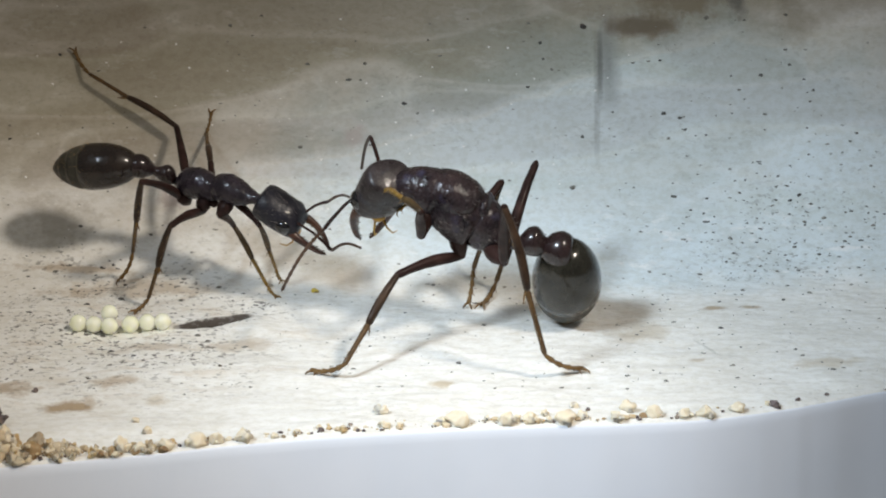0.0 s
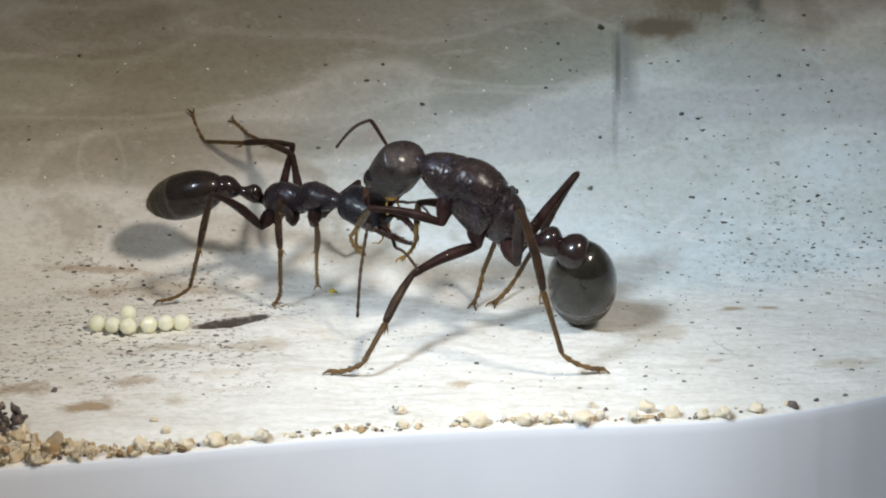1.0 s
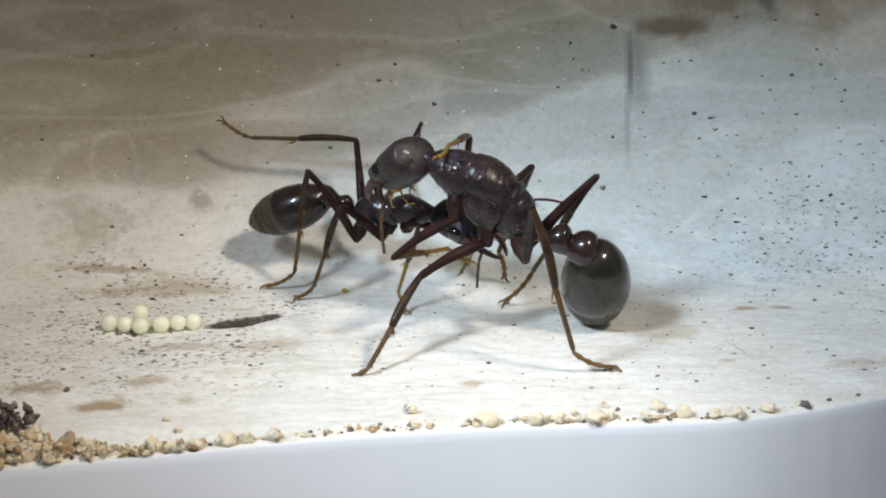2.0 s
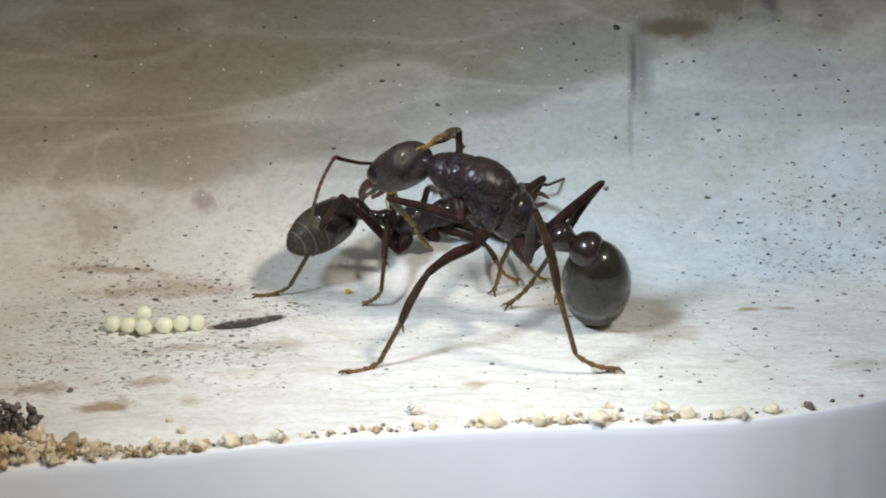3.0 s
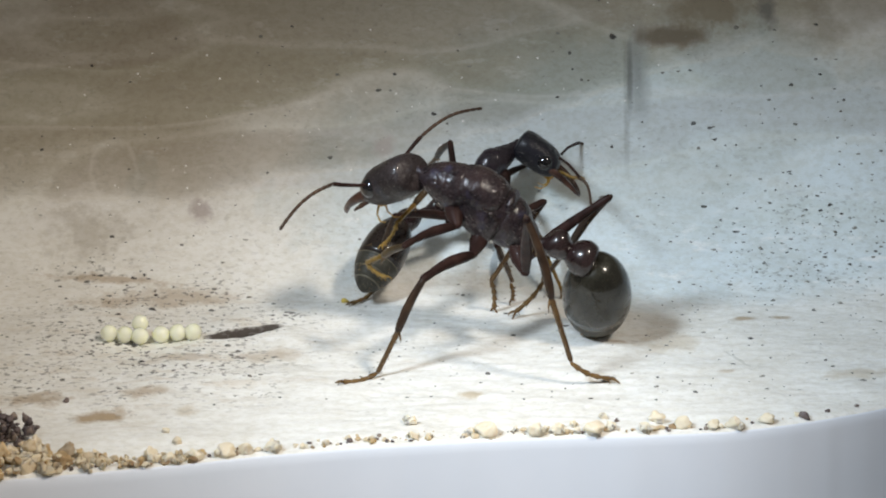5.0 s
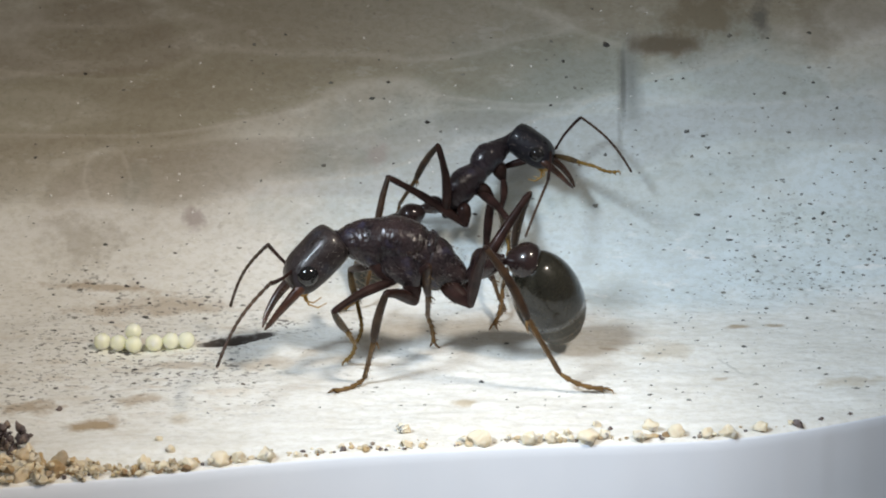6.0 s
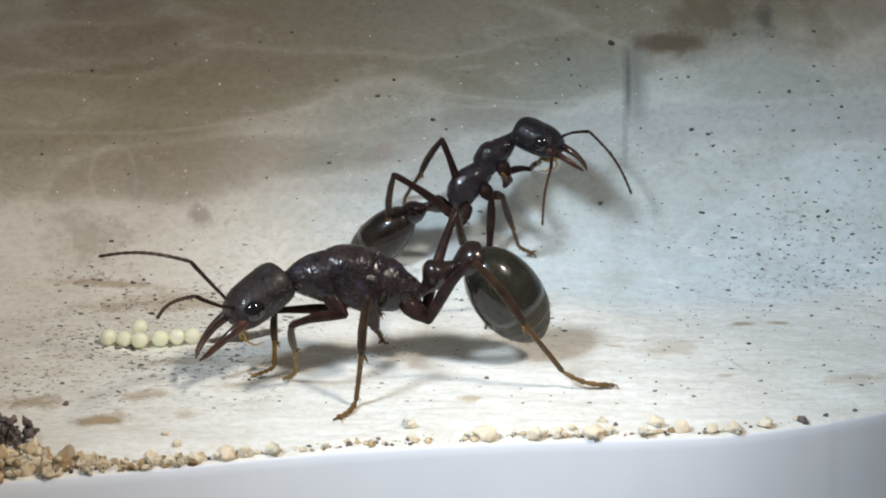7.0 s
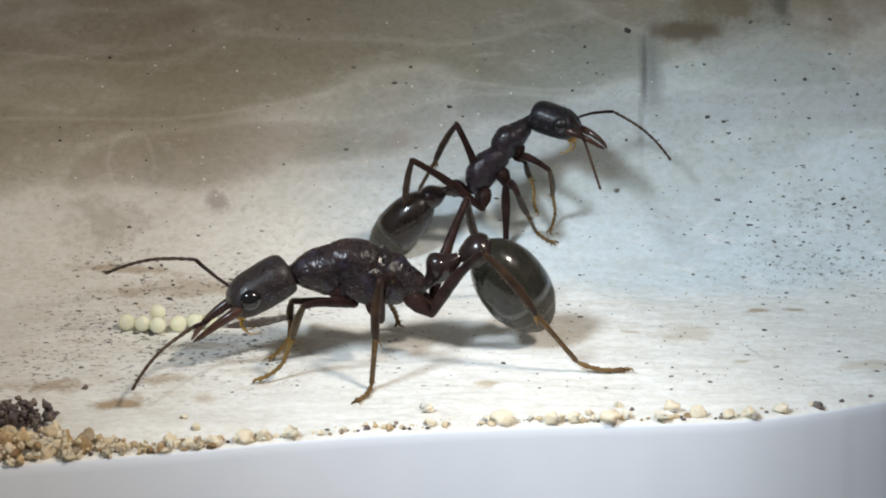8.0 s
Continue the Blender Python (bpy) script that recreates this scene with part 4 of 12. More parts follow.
    walk(big_ant["gaster"], [
        (0, at(-3.25, -0.29, 1.18, -52.2, 56.08, -132.46)),
        (0.2, at(-3.27, -0.28, 1.17, -55.4, 56.63, -133.73)),
        (0.5, at(-3.36, -0.32, 1.26, -57.1, 55.42, -133.95)),
        (0.7, at(-3.31, -0.37, 1.32, -62.26, 54.95, -136.76)),
        (1, at(-3.25, -0.28, 1.16, -61.02, 52.79, -136.03)),
        (1.2, at(-3.3, -0.29, 1.16, -62.82, 52.84, -137.56)),
        (1.5, at(-3.44, -0.25, 1.13, -62.96, 53.71, -136.67)),
        (1.7, at(-3.5, -0.25, 1.15, -63.73, 54.42, -137.37)),
        (2.8, at(-3.62, -0.13, 0.99, -61.29, 55.57, -135.7)),
        (3, at(-3.56, -0.16, 1.02, -59.76, 54.7, -136.48)),
        (3.5, at(-3.63, -0.12, 0.96, -59.9, 55.46, -136.38)),
        (4, at(-3.71, -0.01, 0.79, -57.04, 56.01, -134.7)),
        (4.5, at(-3.73, 0, 0.76, -58.5, 56.71, -135.56)),
        (4.7, at(-3.83, 0.07, 0.67, -55.51, 55.39, -133.75)),
        (5.8, at(-4.12, -0.29, 1.43, -68.28, 62.77, -141.52)),
        (5.9, at(-3.93, -0.3, 1.68, -31.64, 55.06, -142.96)),
        (6, at(-3.74, -0.3, 1.94, -0.12, 49.08, -151)),
        (6.2, at(-4.12, 0.01, 1.92, 12.94, 45.45, -146.82)),
        (6.5, at(-3.81, -0.11, 2.18, 21.32, 44.54, -157.4)),
        (7, at(-3.4, -0.18, 2.23, 24.91, 47.02, -166.58)),
        (7.5, at(-3.43, -0.24, 2.46, 25.31, 45.33, -174.34)),
        (8, at(-3.6, -0.19, 2.31, 23.86, 46.82, -162.16)),
    ])
    walk(big_ant["na.scape"], [
        (0, at(9.66, -1.25, -2.68, 38.84, 54.29, 61.69)),
        (0.2, at(9.67, -1.29, -2.71, 50, 57.02, 75.48)),
        (0.5, at(9.6, -1.04, -3.02, 67.64, 57.41, 96.98)),
        (0.7, at(9.81, -0.93, -3.09, 89.05, 52.12, 124.27)),
        (0.85, at(10.02, -0.97, -3.06, 92.85, 49.64, 129.34)),
        (1, at(10.23, -1.01, -3.02, 96.12, 46.97, 133.91)),
        (1.2, at(10.25, -1.04, -2.95, 102.47, 42.61, 143.18)),
        (1.5, at(10.4, -1.07, -2.85, 102.67, 42.69, 143.49)),
        (1.7, at(10.48, -1.05, -2.82, 104.68, 40.66, 146.55)),
        (1.81, at(10.52, -1.04, -2.8, 107.88, 31.88, 138)),
        (1.92, at(10.56, -1.03, -2.77, 112.23, 23.58, 129.59)),
        (2.03, at(10.6, -1.01, -2.75, 117.59, 15.93, 120.96)),
        (2.14, at(10.64, -1, -2.73, 123.89, 9.16, 111.89)),
        (2.25, at(10.68, -0.99, -2.71, 131.11, 3.47, 102.24)),
        (2.36, at(10.72, -0.98, -2.68, 139.16, -0.88, 91.97)),
        (2.47, at(10.76, -0.96, -2.66, 147.87, -3.7, 81.18)),
        (2.58, at(10.8, -0.95, -2.64, 156.98, -4.8, 70.06)),
        (2.69, at(10.84, -0.94, -2.61, 166.13, -4.12, 58.9)),
        (2.8, at(10.88, -0.92, -2.59, 174.97, -1.71, 48)),
        (3, at(10.88, -0.91, -2.62, 175.02, -3.21, 46.22)),
        (3.5, at(10.87, -0.85, -2.71, 174.63, -17.57, 50.38)),
        (4, at(10.84, -0.93, -2.67, 172.59, -6.59, 56.85)),
        (4.5, at(10.65, -0.91, -2.67, 173.26, 4.67, 50.17)),
        (4.7, at(10.67, -1, -2.62, 172.95, 5.96, 46.17)),
        (5.067, at(10.02, 0.46, -1.98, 172.73, 6.65, 43.6)),
        (5.433, at(9.37, 1.92, -1.34, 172.48, 7.34, 41.03)),
        (5.8, at(8.71, 3.38, -0.7, 172.2, 8.01, 38.46)),
        (5.9, at(9.46, 2.67, -1.41, 176.02, 2.98, 56.2)),
        (6, at(10.22, 1.96, -2.11, 178.14, -2.96, 73.58)),
        (6.1, at(10.3, 1.81, -2.19, 177.89, 9.58, 74.47)),
        (6.2, at(10.38, 1.65, -2.27, 177.84, 22.13, 75.36)),
        (6.35, at(10.24, 1.93, -2.13, -179.96, 16.07, 80.51)),
        (6.5, at(10.09, 2.21, -1.98, -178.37, 9.86, 85.29)),
        (6.625, at(10.27, 2.18, -1.87, 177.37, 3.84, 72.91)),
        (6.75, at(10.44, 2.16, -1.76, 174.5, -2.94, 61.02)),
        (6.875, at(10.62, 2.13, -1.64, 173.07, -10.16, 49.31)),
        (7, at(10.79, 2.1, -1.53, 173.16, -17.51, 37.41)),
        (7.125, at(10.73, 2.16, -1.48, 177.28, -7.64, 29.99)),
        (7.25, at(10.68, 2.22, -1.42, -179.93, 2.65, 23.35)),
        (7.375, at(10.62, 2.28, -1.36, -178.29, 13.19, 17.05)),
        (7.5, at(10.56, 2.34, -1.31, -177.83, 23.84, 10.68)),
        (8, at(11.13, 1.47, -1.38, -175.73, 35.56, 15.66)),
    ])
    walk(big_ant["na.funiculus"], [
        (0, at(10.6, 0.5, -5.44, 30.75, 17.49, 86.48)),
        (0.2, at(10.13, 0.51, -5.56, 34.18, 22.91, 97.99)),
        (0.5, at(9.38, 0.78, -5.89, 35.2, 29.26, 100.06)),
        (0.7, at(8.63, 0.8, -5.78, 42.27, 29.16, 116.2)),
        (0.85, at(8.62, 0.74, -5.65, 46.61, 37.19, 123.76)),
        (1, at(8.63, 0.67, -5.51, 52.93, 44.61, 133.08)),
        (1.1, at(8.44, 0.56, -5.38, 49.7, 14.81, 111.85)),
        (1.2, at(8.25, 0.46, -5.25, 57.34, -14.15, 92.33)),
        (1.5, at(8.39, 0.42, -5.16, 51.88, -12.22, 110.72)),
        (1.7, at(8.33, 0.37, -5.04, 52.62, -17.75, 108.37)),
        (1.81, at(8.38, 0.89, -4.59, 53.23, -14.63, 107.19)),
        (1.92, at(8.58, 1.38, -4.13, 53.76, -11.5, 106.06)),
        (2.03, at(8.92, 1.79, -3.69, 54.22, -8.37, 104.97)),
        (2.14, at(9.39, 2.11, -3.27, 54.63, -5.22, 103.91)),
        (2.25, at(9.96, 2.33, -2.91, 54.97, -2.07, 102.88)),
        (2.36, at(10.6, 2.42, -2.63, 55.26, 1.08, 101.86)),
        (2.47, at(11.28, 2.39, -2.44, 55.49, 4.24, 100.86)),
        (2.58, at(11.96, 2.23, -2.35, 55.66, 7.41, 99.87)),
        (2.69, at(12.59, 1.97, -2.37, 55.78, 10.58, 98.87)),
        (2.8, at(13.15, 1.6, -2.49, 55.85, 13.75, 97.88)),
        (3, at(13.23, 1.54, -2.42, 57.61, 19.48, 103.59)),
        (3.5, at(12.94, 1.65, -1.69, 49.06, 22.32, 84.04)),
        (4, at(12.68, 1.89, -2.28, 43.67, 29.51, 72.42)),
        (4.5, at(12.83, 1.69, -2.95, 46.52, 16, 77.96)),
        (4.7, at(13.02, 1.44, -2.97, 48.14, 6.47, 85.84)),
        (5.067, at(12.47, 2.79, -2.37, 46.03, 11.4, 77.13)),
        (5.433, at(11.91, 4.13, -1.77, 43.13, 15.96, 68.06)),
        (5.8, at(11.35, 5.47, -1.17, 39.43, 20, 58.53)),
        (5.9, at(11.35, 5.49, -1.58, 42.68, 33.9, 62.37)),
        (6, at(11.18, 5.22, -1.94, 48.04, 47.51, 68.26)),
        (6.1, at(11.2, 5.04, -2.76, 43.93, 55.8, 62.44)),
        (6.2, at(11.18, 4.7, -3.55, 36.83, 63.71, 53.7)),
        (6.35, at(10.78, 5.15, -3.07, 56.25, 55.46, 76.93)),
        (6.5, at(10.37, 5.55, -2.57, 66.61, 44.55, 91.3)),
        (6.625, at(11.26, 5.43, -2.1, 66.33, 33.07, 86.58)),
        (6.75, at(12.09, 5.13, -1.58, 67.08, 21.6, 82.39)),
        (6.875, at(12.8, 4.67, -1.05, 68.64, 10.21, 78.27)),
        (7, at(13.37, 4.07, -0.51, 70.99, -1.04, 73.92)),
        (7.125, at(13.65, 3.84, -1.02, 70.37, 2.17, 69.1)),
        (7.25, at(13.8, 3.57, -1.58, 69.49, 5.31, 64.24)),
        (7.375, at(13.78, 3.25, -2.14, 68.33, 8.36, 59.3)),
        (7.5, at(13.62, 2.92, -2.68, 66.9, 11.3, 54.25)),
        (8, at(13.79, 2.21, -3.36, 68.55, 27.19, 56.31)),
    ])
    walk(big_ant["nf.coxa"], [
        (0, at(5.6, 0.65, -0.5, 42.17, 43.67, 112.41)),
        (0.2, at(5.6, 0.65, -0.5, 44.34, 56.75, 114.26)),
        (0.5, at(5.6, 0.65, -0.5, 48.76, 55.02, 119.64)),
        (0.7, at(5.6, 0.65, -0.5, 62.73, 46.38, 138.35)),
        (1, at(5.6, 0.65, -0.5, 53.72, 51.81, 126.81)),
        (1.2, at(5.6, 0.65, -0.5, 33.52, 56.35, 102.92)),
        (1.5, at(5.6, 0.65, -0.5, 51.8, 50.98, 126.3)),
        (1.7, at(5.6, 0.65, -0.5, 54, 49.5, 129.17)),
        (2.8, at(5.6, 0.65, -0.5, 56.88, 22.49, 128.77)),
        (3, at(5.6, 0.65, -0.5, 56.09, 17.11, 126.06)),
        (3.5, at(5.6, 0.65, -0.5, 55.41, 16.26, 123.71)),
        (4, at(5.6, 0.65, -0.5, 54.53, 6.77, 117.41)),
        (4.5, at(5.6, 0.65, -0.5, 54.57, 5.56, 117.71)),
        (4.7, at(5.6, 0.65, -0.5, 54.2, 5.23, 114.31)),
        (5.8, at(5.6, 0.65, -0.5, 67.75, 29, 159.01)),
        (6, at(5.6, 0.65, -0.5, 72.2, 30.37, 168.19)),
        (6.2, at(5.6, 0.65, -0.5, 77.09, 16.88, -175.87)),
        (6.5, at(5.6, 0.65, -0.5, 70.55, 23.15, 168.41)),
        (7, at(5.6, 0.65, -0.5, 55.46, 40.75, 144.67)),
        (7.5, at(5.6, 0.65, -0.5, 71.11, 32.86, 175.17)),
        (8, at(5.6, 0.65, -0.5, 67.86, 32.76, 169.28)),
    ])
    walk(big_ant["nf.femur"], [
        (0, at(5.13, 1.79, -1.67, 38.1, -45.43, 75.42)),
        (0.2, at(5.22, 1.5, -1.92, 37.58, -46.6, 76.16)),
        (0.35, at(5.17, 1.5, -1.91, 53.71, -31.39, 45.81)),
        (0.5, at(5.12, 1.5, -1.89, 58.67, -12.29, 23.87)),
        (0.7, at(4.72, 1.43, -1.73, 61.17, 10.64, 31.66)),
        (0.8, at(4.81, 1.45, -1.77, 60.64, 11.24, 29.31)),
        (0.9, at(4.89, 1.47, -1.8, 60.1, 11.82, 26.94)),
        (1, at(4.97, 1.49, -1.84, 59.52, 12.38, 24.56)),
        (1.2, at(5.39, 1.57, -1.92, 63.28, 35.43, 28.03)),
        (1.3, at(5.25, 1.55, -1.88, 68.91, 41.78, 35.87)),
        (1.4, at(5.11, 1.53, -1.85, 76.36, 47.4, 45.43)),
        (1.5, at(4.97, 1.51, -1.82, 86.02, 51.94, 57.13)),
        (1.7, at(4.9, 1.51, -1.79, 103.32, 53.9, 78.32)),
        (1.883, at(4.85, 1.57, -1.69, 97.97, 45.18, 66.77)),
        (2.067, at(4.81, 1.63, -1.58, 95.52, 35.97, 57.71)),
        (2.25, at(4.76, 1.69, -1.47, 94.95, 26.6, 49.95)),
        (2.433, at(4.71, 1.75, -1.36, 95.73, 17.24, 42.79)),
        (2.617, at(4.66, 1.81, -1.26, 97.66, 8.04, 35.75)),
        (2.8, at(4.62, 1.88, -1.15, 100.67, -0.86, 28.48)),
        (2.9, at(4.63, 1.92, -1.08, 99.05, 6.89, 19.12)),
        (3, at(4.64, 1.96, -1, 96.11, 14.27, 9.3)),
        (3.125, at(4.66, 1.98, -0.99, 96.17, 14.63, 9.55)),
        (3.25, at(4.67, 1.99, -0.99, 96.24, 14.99, 9.81)),
        (3.375, at(4.68, 2, -0.98, 96.31, 15.35, 10.07)),
        (3.5, at(4.69, 2.01, -0.98, 96.38, 15.71, 10.32)),
        (3.667, at(4.74, 2.06, -0.88, 97.02, 9.86, 18.01)),
        (3.833, at(4.78, 2.1, -0.79, 96.86, 3.99, 25.54)),
        (4, at(4.82, 2.15, -0.7, 95.93, -1.81, 33.08)),
        (4.167, at(4.82, 2.15, -0.69, 94.03, -6.2, 44.64)),
        (4.333, at(4.82, 2.15, -0.68, 91.26, -10.11, 56.47)),
        (4.5, at(4.81, 2.15, -0.66, 87.7, -13.36, 68.63)),
        (4.6, at(4.86, 2.17, -0.66, 87.8, -14.7, 68.26)),
        (4.7, at(4.9, 2.19, -0.66, 87.91, -16.03, 67.88)),
        (4.81, at(4.83, 2.09, -0.72, 85.92, -5.81, 65.42)),
        (4.92, at(4.76, 1.99, -0.79, 83.5, 4.31, 62.62)),
        (5.03, at(4.7, 1.89, -0.86, 80.5, 14.28, 59.29)),
        (5.14, at(4.63, 1.79, -0.92, 76.69, 24.05, 55.2)),
        (5.25, at(4.56, 1.69, -0.99, 71.7, 33.49, 49.95)),
        (5.36, at(4.49, 1.59, -1.06, 64.89, 42.42, 42.91)),
        (5.47, at(4.42, 1.49, -1.12, 55.3, 50.47, 33.09)),
        (5.58, at(4.35, 1.38, -1.19, 41.54, 57.01, 19.13)),
        (5.69, at(4.28, 1.28, -1.26, 22.77, 60.98, 0.16)),
        (5.8, at(4.21, 1.18, -1.32, 1.13, 61.3, -21.68)),
        (5.9, at(4.19, 1.07, -1.34, 41.49, 46.4, 24.78)),
        (6, at(4.16, 0.95, -1.36, 55.52, 21.46, 45.96)),
        (6.1, at(4.07, 0.74, -1.18, 53.22, 22.95, 40.49)),
        (6.2, at(3.98, 0.53, -0.99, 50.74, 24.23, 34.91)),
        (6.35, at(4.02, 0.75, -1.08, 52.68, 15.97, 39.83)),
        (6.5, at(4.07, 0.96, -1.17, 53.85, 7.59, 44.33)),
        (6.625, at(4.19, 1.07, -1.28, 53.98, 5.61, 45.08)),
        (6.75, at(4.31, 1.18, -1.39, 54.08, 3.62, 45.82)),
        (6.875, at(4.43, 1.29, -1.5, 54.15, 1.64, 46.56)),
        (7, at(4.55, 1.4, -1.61, 54.2, -0.35, 47.3)),
        (7.1, at(4.47, 1.27, -1.57, 54.2, -0.55, 46.63)),
        (7.2, at(4.4, 1.15, -1.54, 54.2, -0.74, 45.96)),
        (7.3, at(4.33, 1.02, -1.5, 54.2, -0.93, 45.29)),
        (7.4, at(4.25, 0.9, -1.46, 54.21, -1.13, 44.62)),
        (7.5, at(4.18, 0.77, -1.42, 54.22, -1.32, 43.95)),
        (8, at(4.19, 0.92, -1.42, 54.03, -6.9, 47.11)),
    ])
    walk(big_ant["nf.tibia"], [
        (0, at(5.94, 4.91, 1.6, -18.46, 21.46, -56.61)),
        (0.2, at(5.97, 4.57, 1.42, -19.69, 24.1, -59.95)),
        (0.35, at(7.9, 4.31, 0.49, -26.85, 31.62, -92.7)),
        (0.5, at(9.23, 3.32, -0.91, -38.12, 34.28, -128.24)),
        (0.7, at(8.57, 3.8, -2.58, -22.95, 18.42, -101.45)),
        (0.8, at(8.74, 3.66, -2.66, -24.41, 32.91, -98.27)),
        (0.9, at(8.9, 3.51, -2.74, -25.03, 47.45, -94.87)),
        (1, at(9.06, 3.36, -2.82, -24.12, 61.99, -90.3)),
        (1.2, at(8.7, 3.33, -4.58, -58.02, 26.47, -132.56)),
        (1.3, at(8.03, 3.56, -4.95, -61.23, 11.15, -136.99)),
        (1.4, at(7.29, 3.75, -5.24, -63.21, -4.34, -140.5)),
        (1.5, at(6.5, 3.89, -5.44, -64.31, -19.92, -143.65)),
        (1.7, at(5.45, 4.16, -5.51, -70.51, -26.8, -128.45)),
        (1.883, at(6.13, 4.55, -4.95, -72.35, -15.97, -126.61)),
        (2.067, at(6.8, 4.78, -4.28, -73.78, -5.1, -125.18)),
        (2.25, at(7.41, 4.84, -3.53, -74.94, 5.8, -124.02)),
        (2.433, at(7.94, 4.74, -2.73, -75.91, 16.72, -123.05)),
        (2.617, at(8.36, 4.47, -1.9, -76.76, 27.65, -122.2)),
        (2.8, at(8.66, 4.07, -1.08, -77.51, 38.59, -121.45)),
        (2.9, at(8.94, 3.42, -1.63, -79.6, 35.57, -125.14)),
        (3, at(9.04, 2.68, -2.13, -81.37, 32.44, -128.57)),
        (3.125, at(9.05, 2.71, -2.16, -74.86, 38.13, -119.86)),
        (3.25, at(9.05, 2.74, -2.18, -66.74, 42.86, -109.64)),
        (3.375, at(9.05, 2.77, -2.2, -56.95, 46.33, -97.82)),
        (3.5, at(9.05, 2.8, -2.22, -45.82, 48.21, -84.7)),
        (3.667, at(9.05, 3.46, -1.67, -45.08, 48.35, -83.71)),
        (3.833, at(8.92, 4.08, -1.11, -44.33, 48.49, -82.73)),
        (4, at(8.68, 4.66, -0.56, -43.58, 48.61, -81.73)),
        (4.167, at(8.07, 5.36, -0.19, -40.97, 46.04, -78.19)),
        (4.333, at(7.32, 5.92, 0.13, -38.7, 43.38, -74.97)),
        (4.5, at(6.44, 6.32, 0.4, -36.72, 40.63, -72.02)),
        (4.6, at(6.51, 6.3, 0.51, -34.33, 38.25, -68.34)),
        (4.7, at(6.57, 6.29, 0.62, -32.2, 35.76, -64.9)),
        (4.81, at(6.74, 6.25, -0.26, -33.46, 43.36, -61.5)),
        (4.92, at(6.87, 6.06, -1.13, -34.2, 51, -57.84)),
        (5.03, at(6.97, 5.72, -1.99, -34.16, 58.66, -53.6)),
        (5.14, at(7.02, 5.24, -2.8, -32.7, 66.29, -48.09)),
        (5.25, at(7.03, 4.62, -3.53, -27.98, 73.78, -39.44)),
        (5.36, at(6.97, 3.9, -4.16, -12.72, 80.72, -20.32)),
        (5.47, at(6.87, 3.08, -4.67, 42.94, 84.34, 39.17)),
        (5.58, at(6.72, 2.21, -5.05, 92.08, 79.93, 92.14)),
        (5.69, at(6.51, 1.29, -5.28, 105.09, 72.87, 109.02)),
        (5.8, at(6.26, 0.37, -5.36, 109.21, 65.34, 117.08)),
        (5.9, at(7.07, 2.4, -4.67, -159.78, 68.54, -154.07)),
        (6, at(7.14, 4.03, -3.04, -127.74, 40.83, -124.36)),
        (6.1, at(7.29, 3.49, -2.97, -113.12, 60.04, -110.59)),
        (6.2, at(7.42, 2.93, -2.88, -68.49, 73.19, -66.75)),
        (6.35, at(7.42, 3.58, -2.35, -83.22, 65.64, -83.03)),
        (6.5, at(7.33, 4.15, -1.78, -90.37, 57.2, -91.8)),
        (6.625, at(7.42, 4.31, -1.73, -92.61, 55.24, -94.62)),
        (6.75, at(7.51, 4.47, -1.68, -94.58, 53.22, -97.18)),
        (6.875, at(7.59, 4.63, -1.63, -96.32, 51.16, -99.52)),
        (7, at(7.67, 4.78, -1.58, -97.85, 49.05, -101.66)),
        (7.1, at(7.63, 4.61, -1.53, -92.81, 55.44, -96.57)),
        (7.2, at(7.6, 4.45, -1.48, -85.64, 61.46, -89.35)),
        (7.3, at(7.56, 4.29, -1.42, -74.98, 66.83, -78.65)),
        (7.4, at(7.52, 4.13, -1.37, -58.93, 71, -62.56)),
        (7.5, at(7.49, 3.96, -1.32, -36.8, 73.05, -40.39)),
        (8, at(7.3, 4.26, -0.87, -53.03, 67.04, -57.61)),
    ])
